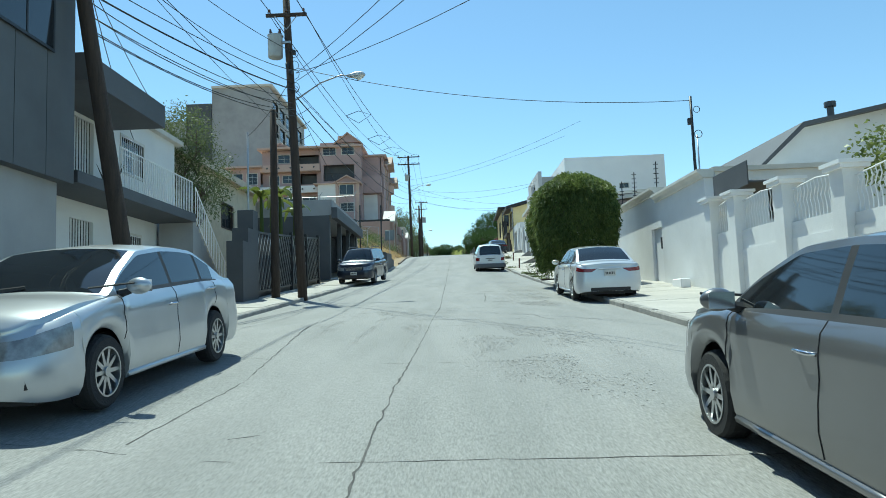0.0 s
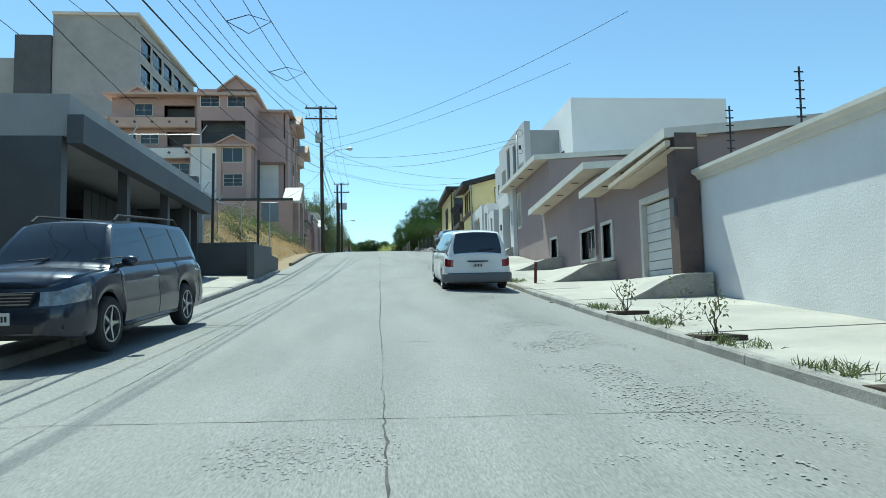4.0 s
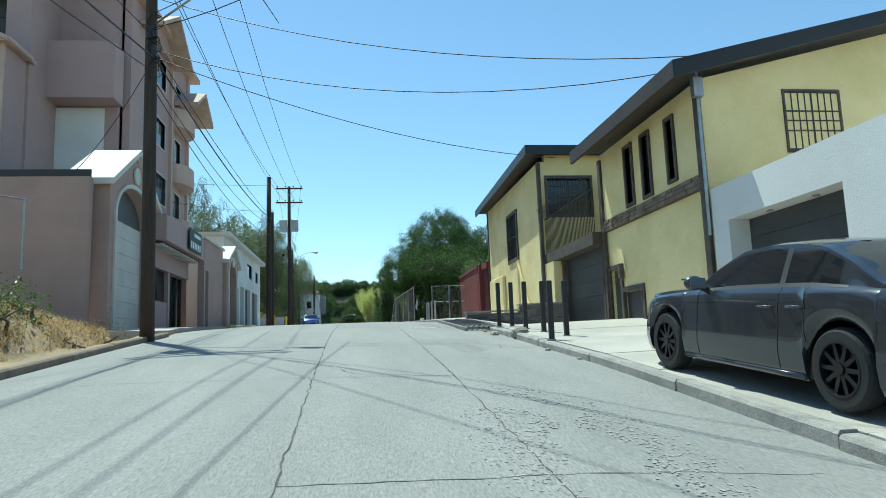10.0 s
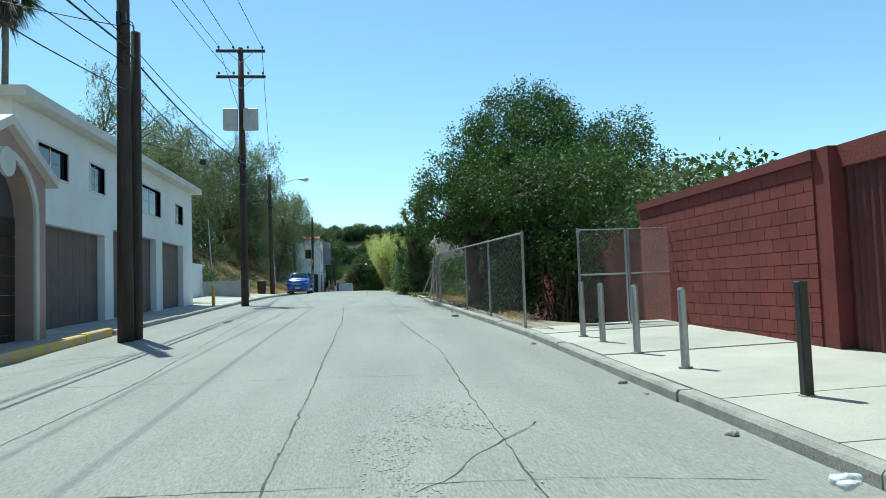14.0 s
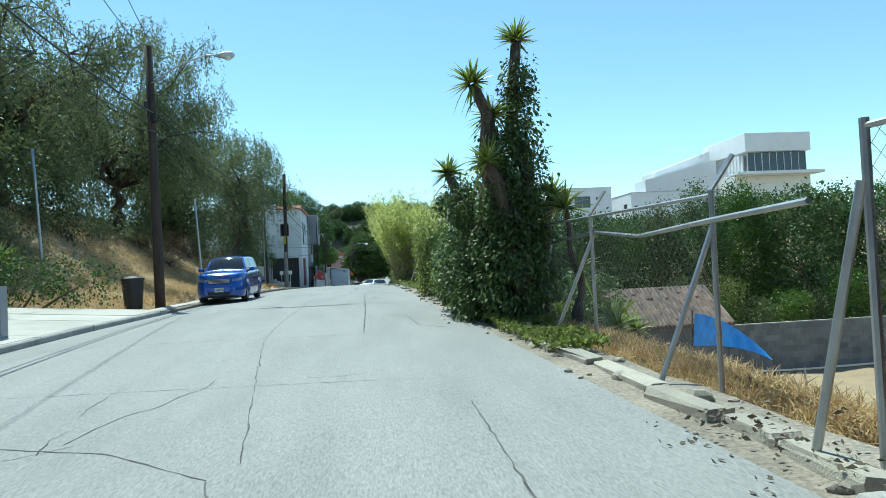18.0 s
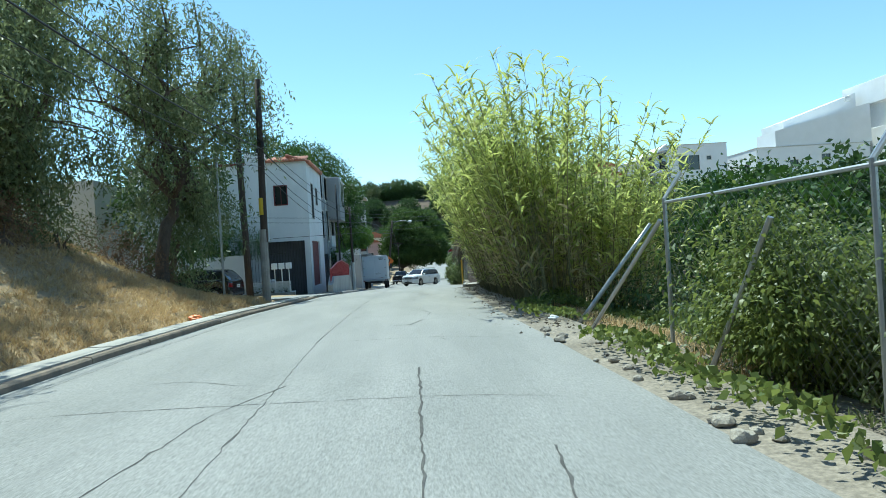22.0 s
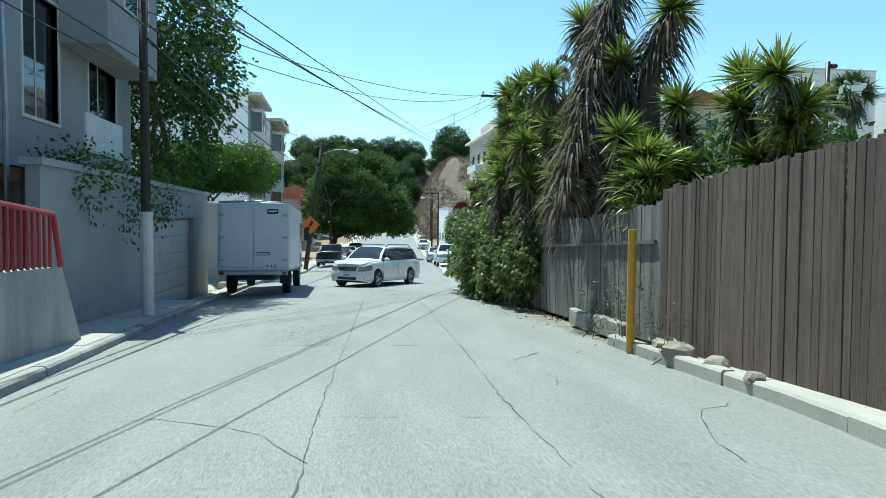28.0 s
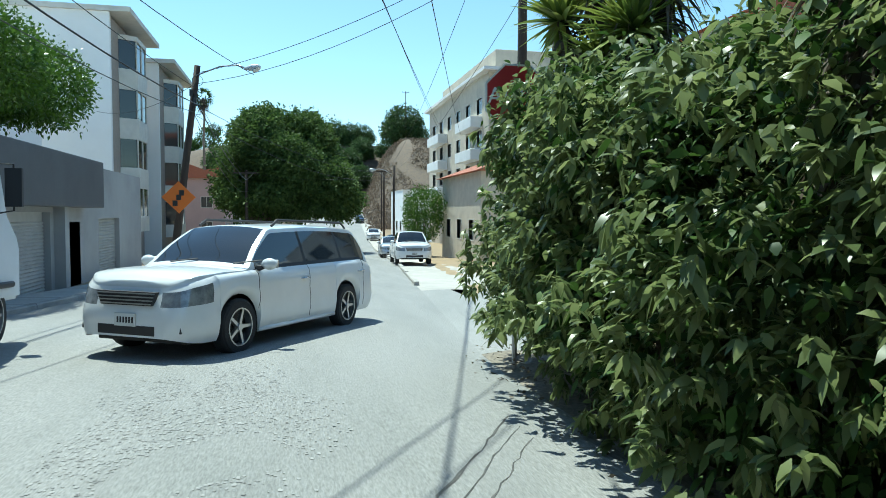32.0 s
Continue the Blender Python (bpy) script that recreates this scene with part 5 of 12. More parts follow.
link_fence("chain_link_fence", [(-13, 54.15, 8.2), (-10.4, 54.15, 8.2), (-7.6, 54.15, 8.2)], 2.6, "tall chain-link fence on the grey block wall", True)
link_fence("chain_link_fence", [(-7.6, 54.6, 6.2), (-7.9, 57.5, 6.45), (-8.3, 60.4, 6.6), (-7.75, 63.6, 6.8)], 2.25, "chain-link fence along the slope", True)
link_fence("chain_link_fence", [(-13.5, 72, 9.2), (-12.5, 77, 9.8), (-11.0, 81.5, 10.2), (-9, 85.5, 10.4)], 1.7, "sagging chain-link fence above the dry slope", False, 0.16)
sg = thing("road_sign", (-4.95, 55.3, 5.1), "back of a grey metal road sign on post", "sign")
bm = bmesh.new()
tube(bm, [(-4.95, 55.3, 4.9), (-4.93, 55.3, 8.0)], 0.035, 8)
part("post", bm, M_STEEL, sg)
part("plate", bx(-5.3, -4.55, 55.34, 55.37, 7.2, 8.05, 0.01), mat("dull_aluminium", (0.25, 0.26, 0.26), 0.5, 0.6, color2=(0.2, 0.21, 0.21), stain=0.3), sg)
for xx in (-5.9, -7.3):
    bm = bmesh.new()
    y = 58.0 if xx > -6.5 else 54.9
    tube(bm, [(xx, y, zr(y)), (xx + 0.05, y, zr(y) + 5.2)], 0.06, 7)
    solid("service_post", bm, M_BLACK, "slim black service post beside the slope", "post", "service posts")

# ---- left side: pink apartment building ----
ap = thing("apartment_building", (-15, 95, 9), "pink four-storey apartment building with gabled roofs", "building")
M_PINKT = mat("pale_pink_trim", (0.53, 0.39, 0.33), 0.8, color2=(0.48, 0.35, 0.30), scale=0.8, bump=0.2, stain=0.2)
tw = [(-16.9, -15.2, 23.1, 24.35), (-14.35, -12.7, 23.1, 24.5), (-16.9, -12.7, 19.5, 21.7)]
lf = [(-23.3, -21.7, 22.4, 23.5), (-20.6, -17.7, 21.9, 23.4), (-22.7, -21.1, 19.6, 20.6), (-20.3, -18.0, 19.3, 20.8), (-24.5, -23.2, 19.3, 20.6), (-22.6, -21.0, 16.6, 17.6), (-20.0, -18.2, 16.6, 17.6), (-24.3, -23.4, 16.4, 17.6), (-22.6, -21.0, 13.8, 14.8), (-20.0, -18.2, 13.8, 14.8)]
part("tower_wall", pierced("y", 91.5, -1, 0.3, -17.3, -11.8, 9, 24.8, tw), M_PINK, ap)
part("wing_wall", pierced("y", 92.3, -1, 0.3, -25.5, -17.3, 9, 24.2, lf), M_PINK, ap)
part("side_wall", bx(-12.1, -11.8, 91.8, 96, 9, 24.8), M_PINK, ap)
part("back_wall", bx(-25.5, -11.8, 104, 104.3, 9, 24), M_PINK, ap)
part("side_wall", bx(-25.5, -25.2, 92.6, 104, 9, 24.2), M_PINK, ap)
# dark sheet behind the opening, its colour standing for the loggia's shade
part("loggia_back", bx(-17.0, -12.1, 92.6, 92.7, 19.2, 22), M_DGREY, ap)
part("loggia_floor", bx(-17.2, -12.1, 91.55, 93, 19.25, 19.45), M_PINKT, ap)
rail(ap, "loggia_rail", "y", 91.42, -16.9, -12.7, 19.5, 20.5, M_IRON, gap=0.14)
for a, b, c, d in tw[:2]:
    window(ap, "y", 91.5, -1, a, b, c, d, M_TRIM, fw=0.08, mull=1, rows=2, bars=0.3)
for a, b, c, d in lf:
    if b - a > 2:
        # open loggias get the same dark sheet in place of inner shade
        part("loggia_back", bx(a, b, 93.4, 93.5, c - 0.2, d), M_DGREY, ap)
    else:
        window(ap, "y", 92.3, -1, a, b, c, d, M_TRIM, fw=0.06, mull=1, rows=1)
for z in (21.0, 18.0, 15.2):
    part("balcony_front", bx(-25.6, -17.4, 91.3, 91.45, z, z + 0.95), M_WHITE if z < 19 else M_PINKT, ap, "plastered balcony front")
    part("balcony_floor", bx(-25.6, -17.4, 91.45, 92.3, z - 0.05, z + 0.12), M_PINKT, ap)
    bm = bmesh.new()
    for k in range(5):
        cx = -24.6 + 1.6 * k
        prism(bm, [(cx - 0.16, z + 0.5), (cx, z + 0.34), (cx + 0.16, z + 0.5), (cx, z + 0.66)], "y", 91.27, 91.31)
    part("ornament", bm, M_DGREY, ap)


def gable(parent, x0, x1, y0, y1, ze, zp, m, rm, over=0.35):
    bm = bmesh.new()
    xm = (x0 + x1) / 2
    prism(bm, [(x0, ze), (xm, zp), (x1, ze)], "y", y0, y1)
    g = part("gable", bm, m, parent)
    s = (zp - ze) / (xm - x0)
    bm = bmesh.new()
    prism(bm, [(x0 - over, ze - s * over), (xm, zp), (x1 + over, ze - s * over), (x1 + over, ze - s * over + 0.16), (xm, zp + 0.16), (x0 - over, ze - s * over + 0.16)], "y", y0 - over, y1 + over)
    part("gable_roof", bm, rm, g)
    return g


M_TILEP = mat("faded_roof_tile", (0.42, 0.30, 0.24), 0.8, color2=(0.5, 0.40, 0.33), scale=2, bump=0.6, bump_scale=8, stain=0.3)
gable(ap, -15.0, -11.9, 91.2, 100, 24.7, 25.9, M_PINK, M_PINKT)
gable(ap, -24.6, -21.2, 92.0, 100, 24.1, 25.0, M_PINK, M_PINKT, 0.3)
part("roof_edge", bx(-25.9, -11.4, 91.0, 104.6, 24.1, 24.35), M_PINKT, ap)
part("roof_box", bx(-15.6, -13.8, 96, 99, 24.3, 26.9), M_PINKT, ap)
# lower gabled bay
ex = thing("apartment_building", (-30, 92, 9), "lower pink wing with white balcony fronts and tiled eave", "building")
xw_ = [(-33.6, -31.2, 19.4, 20.9), (-30.4, -28.0, 19.4, 20.9), (-27.4, -26.0, 19.4, 20.9), (-33.6, -31.2, 16.5, 17.8), (-30.4, -28.0, 16.5, 17.8), (-27.4, -26.0, 16.5, 17.8), (-33.6, -31.2, 13.6, 14.9), (-30.4, -28.0, 13.6, 14.9)]
part("front_wall", pierced("y", 91.4, -1, 0.3, -35, -25.55, 9, 21.6, xw_), M_PINK, ex)
part("side_wall", bx(-35, -34.7, 91.7, 103, 9, 21.6), M_PINK, ex)
part("roof_edge", bx(-35.5, -25.2, 90.6, 103, 21.6, 21.85), M_PINKT, ex)
for w_ in xw_:
    window(ex, "y", 91.4, -1, *w_, M_TRIM, fw=0.06, mull=1, rows=2, bars=0.3)
for z in (18.0, 15.2):
    part("balcony_front", bx(-34.8, -25.65, 90.5, 90.65, z, z + 0.95), M_WHITE, ex, "white plastered balcony front")
    part("balcony_floor", bx(-34.8, -25.65, 90.65, 91.4, z - 0.05, z + 0.12), M_PINKT, ex)
bay = thing("building_bay", (-14.8, 90, 9), "lower gabled bay of the pink apartment building", "building")
part("front_wall", pierced("y", 90.0, -1, 0.3, -17.5, -11.9, 9, 18.9, [(-14.5, -12.7, 17.3, 18.6), (-14.4, -12.7, 15.0, 16.1)]), M_PINK, bay)
part("white_panel", bx(-17.45, -14.9, 89.94, 89.99, 13.5, 18.8), M_WHITE, bay, "white painted wall panel")
part("side_wall", bx(-12.2, -11.9, 90.3, 91.5, 9, 18.9), M_PINK, bay)
part("side_wall", bx(-17.5, -17.2, 90.3, 92, 9, 18.9), M_PINK, bay)
window(bay, "y", 90.0, -1, -14.5, -12.7, 17.3, 18.6, M_TRIM, fw=0.08, mull=1)
window(bay, "y", 90.0, -1, -14.4, -12.7, 15.0, 16.1, M_TRIM, fw=0.06, mull=1, rows=2, bars=0.2)
for xx in (-14.85, -12.1):
    part("pilaster", bx(xx - 0.2, xx + 0.2, 89.85, 89.98, 10, 18.9), M_PINKT, bay)
gable(bay, -15.0, -12.0, 89.8, 91.4, 18.9, 19.7, M_PINK, M_PINKT)
part("roof_edge", bx(-18.0, -11.6, 89.6, 91.4, 18.75, 18.9), M_PINKT, bay)
# second volume towards the street
v2 = thing("apartment_building", (-12, 99, 9), "pink apartment block with curved balconies and window stack", "building")
st = [(98.0, 99.6, 20.6, 22.0), (98.0, 99.6, 17.6, 18.9), (98.0, 99.9, 14.8, 16.2), (101.4, 102.6, 20.4, 21.8), (101.4, 102.6, 17.5, 18.8), (101.4, 102.6, 14.6, 15.9)]
part("side_wall", pierced("y", 94.0, -1, 0.3, -16, -9.4, 9, 23.2), M_PINK, v2)
part("white_base", bx(-15.5, -9.9, 93.93, 93.99, 14.2, 17.8), M_WHITE, v2)
part("ledge", bx(-13.9, -9.2, 92.9, 94.0, 17.9, 20.3), M_PINK, v2, "projecting pink upper storey")
part("front_wall", pierced("x", -9.0, 1, 0.3, 94.3, 104.5, 9, 23.2, st), M_PINK, v2)
part("side_wall", bx(-16, -9.3, 104.2, 104.5, 9, 23.2), M_PINK, v2)
for a, b, c, d in st:
    window(v2, "x", -9.0, 1, a, b, c, d, M_TRIM, fw=0.06, mull=1, bars=0.16 if d < 17 else 0)
for y in (97.4, 100.5, 103.9):
    part("pilaster", bx(-9.0, -8.85, y - 0.15, y + 0.15, 12.5, 23.3), M_PINKT, v2)
for z in (19.3, 16.3, 13.4):
    bm = bmesh.new()
    pts = [(-9.0, 100.7)] + [(-9.0 + 0.8 * math.sin(math.pi * k / 8), 102.2 - 1.5 * math.cos(math.pi * k / 8)) for k in range(9)] + [(-9.0, 103.7)]
    prism(bm, pts, "z", z, z + 1.0)
    part("balcony", bm, M_PINKT, v2, "curved plastered balcony")
part("roof", bx(-16.4, -8.5, 93.6, 105.0, 23.2, 23.42), M_PINKT, v2, "flat pink roof edge")
for y0, y1, ze, zp, xf in ((95.2, 100.6, 22.3, 23.75, -7.9), (100.9, 104.9, 20.6, 21.7, -7.7)):
    ym = (y0 + y1) / 2
    bm = bmesh.new()
    prism(bm, [(y0 + 0.3, ze), (ym, zp - 0.12), (y1 - 0.3, ze)], "x", -8.98, -8.75)
    g_ = part("gable", bm, M_PINK, v2)
    bm = bmesh.new()
    prism(bm, [(y0, ze - 0.12), (ym, zp), (y1, ze - 0.12), (y1, ze + 0.06), (ym, zp + 0.18), (y0, ze + 0.06)], "x", -9.6, xf)
    part("gable_roof", bm, M_TILEP, g_, "faded tiled gable roof")
# grey tower far behind
gt = thing("apartment_tower", (-33, 112, 12), "grey concrete apartment tower behind the pink building", "building")
tw_ = [(107.0 + 4.4 * k, 110.6 + 4.4 * k, z, z + 2.3) for z in (34.0, 30.6, 27.2) for k in range(5)]
part("front_wall", pierced("y", 105.3, -1, 0.3, -37.0, -27.8, 10, 37.9), M_GREYP, gt)
part("side_wall", pierced("x", -27.8, 1, 0.3, 105.6, 130.5, 10, 37.7, tw_), M_GREYP, gt)
part("back_wall", bx(-37, -27.8, 130.5, 130.8, 10, 37.7), M_GREYP, gt)
part("side_wall", bx(-37, -36.7, 105.6, 130.5, 10, 37.7), M_GREYP, gt)
part("roof", bx(-37, -27.3, 105.0, 131.2, 37.9, 38.25), M_TRIM, gt, "pale roof slab with a narrow eave")
for w_ in tw_:
    window(gt, "x", -27.8, 1, *w_, M_TRIM, fw=0.08, depth=0.2, proud=0.04, mull=2)
    part("window_rail", bx(-27.78, -27.7, w_[0], w_[1], w_[2] + 0.75, w_[2] + 0.82), M_STEEL, gt)
part("side_block", bx(-41, -37.05, 105, 120, 10, 35.4), M_DGREY, gt, "darker lower wing of the tower")
part("side_block", bx(-47, -41.1, 106, 122, 10, 33.0), M_GREYP, gt, "stepped grey lower wing")

# ---- left side: entrances and garages ----
M_ARCHW = mat("rosy_boundary_plaster", (0.42, 0.29, 0.25), 0.85, color2=(0.37, 0.26, 0.225), scale=0.7, bump=0.35, stain=0.3)
pw = tagged(part("wall_pink", bx(-20, -7.6, 86.4, 86.7, 8.5, 13.0), M_ARCHW), "rosy plastered boundary wall above the dry slope", "wall", kind="structure")
part("fence_spikes", bx(-20, -7.6, 86.52, 86.56, 13.0, 13.25), M_IRON, pw)


def portal(name, x, y0, y1, z0, zeave, zpeak, label, door):
    """A gabled gateway with a round arch, facing the street (+x)."""
    t = thing(name, (x, (y0 + y1) / 2, z0), label, "gateway")
    ym = (y0 + y1) / 2
    hw = (y1 - y0) / 2 - 0.55
    zs = zeave - 0.9
    bm = bmesh.new()
    arc = [(ym + hw * math.cos(a), zs + min(hw, 1.15) * math.sin(a)) for a in [math.pi * k / 12 for k in range(13)]]
    top = [(y1, zeave)] + [(ym + (y1 - ym) * (1 - k / 12) if k < 6 else ym - (y1 - ym) * ((k - 6) / 6), 0) for k in ()]
    outer = [(y1, z0), (y1, zeave), (ym, zpeak), (y0, zeave), (y0, z0)]
    # left leg, right leg and the arch above, as quads between the arch and the gable line
    for x0, x1 in ((x - 0.5, x),):
        prism(bm, [(y1, z0), (y1, zs), (ym + hw, zs), (ym + hw, z0)], "x", x0, x1)
        prism(bm, [(ym - hw, z0), (ym - hw, zs), (y0, zs), (y0, z0)], "x", x0, x1)

        def edge(yy):
            return zeave + (zpeak - zeave) * (1 - abs(yy - ym) / (y1 - ym))
        ys = [y1] + [p[0] for p in arc] + [y0]
        zl = [zs] + [p[1] for p in arc] + [zs]
        for i in range(len(ys) - 1):
            prism(bm, [(ys[i], zl[i]), (ys[i], edge(ys[i])), (ys[i + 1], edge(ys[i + 1])), (ys[i + 1], zl[i + 1])], "x", x0, x1)
    bmesh.ops.remove_doubles(bm, verts=bm.verts, dist=0.001)
    part("arch", bm, M_ARCHW, t)
    bm = bmesh.new()
    prism(bm, [(y0 - 0.25, zeave - 0.15), (ym, zpeak), (y1 + 0.25, zeave - 0.15), (y1 + 0.25, zeave + 0.05), (ym, zpeak + 0.2), (y0 - 0.25, zeave + 0.05)], "x", x - 1.4, x + 0.18)
    part("roof", bm, M_TRIM, t, "pale gable roof edge")
    bm = bmesh.new()
    tube(bm, [(x + 0.02, ym, zpeak - 0.75), (x + 0.08, ym, zpeak - 0.75)], 0.3, 20)
    part("roundel", bm, M_TRIM, t)
    bm = bmesh.new()
    for i in range(len(arc) - 1):
        p, q = arc[i], arc[i + 1]
        c = Vector((ym, zs))
        po, qo = [Vector(v) + (Vector(v) - c).normalized() * 0.14 for v in (p, q)]
        prism(bm, [p, tuple(po), tuple(qo), q], "x", x, x + 0.06)
    for s in (-1, 1):
        vbox(bm, x, x + 0.06, *sorted((ym + s * hw, ym + s * (hw + 0.14))), z0, zs)
    part("moulding", bm, M_TRIM, t)
    n = 7
    h = (zs - z0) / n
    for k in range(n):
        part("door_panel", bx(x - 0.45, x - 0.38, ym - hw, ym + hw, z0 + h * k + 0.006, z0 + h * (k + 1) - 0.006), door, t)
    part("tympanum", bx(x - 0.46, x - 0.4, ym - hw, ym + hw, zs, zs + 1.15), M_DGREY, t)
    return t


portal("gateway", -7.2, 87.0, 91.9, 8.3, 13.0, 14.5, "rosy gabled gateway with arched white garage door", M_TRIM)
og = thing("overhang", (-7.5, 95, 9), "pink overhanging storey above dark parking bays", "building")
part("slab", bx(-9.0, -6.8, 91.95, 98.5, 11.9, 12.9), M_PINK, og)
part("soffit_grille", bx(-9.0, -7.0, 92.0, 98.4, 11.8, 11.88), M_IRON, og)
# back of the bays is coloured dark for the shade under the storey
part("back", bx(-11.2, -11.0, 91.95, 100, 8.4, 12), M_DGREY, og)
part("beam", bx(-8.2, -7.5, 91.95, 98.5, 11.0, 11.78), M_PINK, og, "lower pink beam over the bays")
part("bay_wall", bx(-7.85, -7.6, 91.95, 95.2, 8.3, 9.7), M_PINK, og, "solid pink wall below a barred window")
part("pier", bx(-7.85, -7.55, 95.2, 95.45, 8.3, 11.0), M_PINK, og)
for k in range(20):
    part("window_bar", bx(-7.74, -7.715, 92.1 + 0.16 * k, 92.125 + 0.16 * k, 9.7, 11.0), M_IRON, og)
part("glazing", bx(-7.9, -7.86, 95.5, 98.4, 8.5, 11.0), M_GLASS, og, "dark glazed shopfront")
for y in (96.4, 97.4, 98.35):
    part("mullion", bx(-7.85, -7.78, y - 0.04, y + 0.04, 8.5, 11.0), M_IRON, og)
for k in range(14):
    part("soffit_slat", bx(-8.9, -6.95, 92.1 + 0.44 * k, 92.28 + 0.44 * k, 11.72, 11.79), M_TRIM, og)
bm = bx(-6.72, -6.68, 95.2, 97.4, 12.0, 12.95)
bn = solid("banner", bm, mat("dark_green_banner", (0.02, 0.05, 0.045), 0.6), "dark green rent banner hung on the overhang", "banner")
for k in range(6):
    part("character_bar", bx(-6.679, -6.676, 95.4 + 0.32 * k, 95.6 + 0.32 * k, 12.1, 12.4), M_WHITE2, bn)
part("character_bar", bx(-6.679, -6.676, 96.0, 97.2, 12.65, 12.8), M_WHITE2, bn)
nw = tagged(part("wall_name", pierced("x", -6.8, 1, 0.3, 98.6, 103.2, 8.4, 13.0, [(98.9, 99.6, 8.4, 11.5)]), M_ARCHW), "rosy plastered wall with raised white lettering", "wall", kind="structure")
part("coping", bx(-7.2, -6.7, 98.5, 103.3, 13.0, 13.12), M_TRIM, nw)
part("dark_doorway", bx(-7.1, -7.05, 98.9, 99.6, 8.4, 11.5), M_DGREY, nw)
portal("gateway", -6.6, 103.3, 106.8, 8.7, 12.5, 13.35, "small rosy gabled gateway with tall arched door", M_BROWN)

# ---- left side: white garage house ----
wg = thing("house", (-9, 115, 9), "white two-storey house above a row of brown garage doors", "house")
gd_h = [(108.3, 112.7, 9.0, 11.75), (113.4, 114.9, 9.0, 12.0), (115.4, 117.8, 9.0, 12.0), (118.6, 121.6, 9.0, 12.0)]
up = [(108.4, 110.1, 13.0, 13.75), (111.6, 112.7, 13.0, 13.8), (116.2, 118.4, 12.9, 13.9), (120.5, 121.6, 12.9, 13.7)]
shell(wg, -17, -7.5, 107.2, 123.2, 8.6, 14.5, M_WHITE, front=1, holes=gd_h + up)
for a, b, c, d in up:
    window(wg, "x", -7.5, 1, a, b, c, d, M_TRIM, fw=0.05, mull=1)
M_GARB = mat("brown_garage_board", (0.14, 0.10, 0.085), 0.7, color2=(0.11, 0.08, 0.07), scale=2, bump=0.2, stain=0.2)
for a, b, c, d in gd_h:
    n = max(3, round((b - a) / 0.45))
    for k in range(n):
        part("door_board", bx(-7.78, -7.72, a + (b - a) * k / n + 0.006, a + (b - a) * (k + 1) / n - 0.006, c, d), M_GARB, wg)
part("roof_edge", bx(-17.3, -7.1, 107.0, 123.5, 14.5, 14.75), M_TRIM, wg)
part("step_block", bx(-7.5, -7.1, 107.2, 107.9, 8.7, 10.2), M_WHITE, wg)
rear = thing("house", (-11, 128, 9), "low white outbuilding beside the concrete driveway", "house")
shell(rear, -16, -9.0, 124.5, 131.5, 8.8, 11.6, M_WHITE, front=1)
part("fence_wall", bx(-9.0, -6.4, 131.6, 131.85, 9, 10.6), M_GREYP, rear)

# ---- left side: second half ----
vh = thing("house", (-11, 190, 9), "white two-storey house with red tile roof edge", "house")
part("side_wall", pierced("y", 186.2, -1, 0.25, -16.5, -6.0, 8.4, 17.0, [(-7.95, -7.25, 14.45, 15.55), (-12.1, -11.4, 14.3, 15.4), (-9.0, -6.35, 9.0, 12.2)]), M_WHITE, vh)
part("front_wall", pierced("x", -6.0, 1, 0.25, 186.45, 192.6, 8.0, 17.0, [(187.0, 190.4, 9.4, 12.2), (187.6, 188.6, 13.6, 15.8), (189.6, 190.6, 14.6, 15.7)]), M_WHITE, vh)
part("back_wall", bx(-16.5, -6.25, 192.4, 192.6, 8, 17), M_WHITE, vh)
M_MAROON = mat("maroon_paint", (0.14, 0.025, 0.028), 0.6, color2=(0.11, 0.02, 0.024), stain=0.2)
for a, b, c, d in ((-7.95, -7.25, 14.45, 15.55), (-12.1, -11.4, 14.3, 15.4)):
    window(vh, "y", 186.2, -1, a, b, c, d, M_MAROON, fw=0.06, mull=1)
for a, b, c, d in ((187.6, 188.6, 13.6, 15.8), (189.6, 190.6, 14.6, 15.7)):
    window(vh, "x", -6.0, 1, a, b, c, d, M_TRIM, fw=0.05, mull=1, bars=0.14)
for k in range(11):
    part("shutter_board", bx(-6.16, -6.1, 187.0 + 0.309 * k, 187.3 + 0.309 * k, 9.4, 12.2), M_MAROON, vh)
part("carport_back", bx(-9, -6.35, 186.9, 187.0, 8.6, 12.2), M_DGREY, vh)
rail(vh, "carport_grille", "y", 186.15, -9.0, -6.35, 9.0, 12.2, M_IRON, gap=0.17, r=0.014)
part("chimney", bx(-9.6, -8.4, 186.0, 186.6, 12.3, 17.6), M_WHITE, vh)
rt = part("roof", bx(-16.5, -6.1, 186.4, 192.5, 16.7, 16.95), M_TILEP, vh)
M_TILER = mat("red_clay_tile", (0.36, 0.12, 0.07), 0.8, color2=(0.46, 0.24, 0.16), scale=5, bump=0.4, vary=0.25)
for k in range(14):
    bm = bmesh.new()
    x = -8.3 + 0.17 * k
    tube(bm, [(x, 186.0, 17.05), (x, 187.6, 17.45)], 0.09, 8)
    part("roof_tile", bm, M_TILER, rt)
for k in range(30):
    bm = bmesh.new()
    y = 186.3 + 0.21 * k
    tube(bm, [(-5.8, y, 16.95), (-7.2, y, 17.4)], 0.1, 8)
    part("roof_tile", bm, M_TILER, rt)
part("cornice_trim", bx(-16.5, -9.6, 186.1, 186.2, 16.9, 17.05), M_MAROON, vh)
low = thing("house", (-16, 180, 10), "white single-storey house with tiled eave in tree shade", "house")
shell(low, -26, -14, 176, 186, 10, 15.2, M_WHITE, front=1, near=[(-23, -21.6, 12.6, 13.8), (-19.5, -18.2, 12.4, 14)])
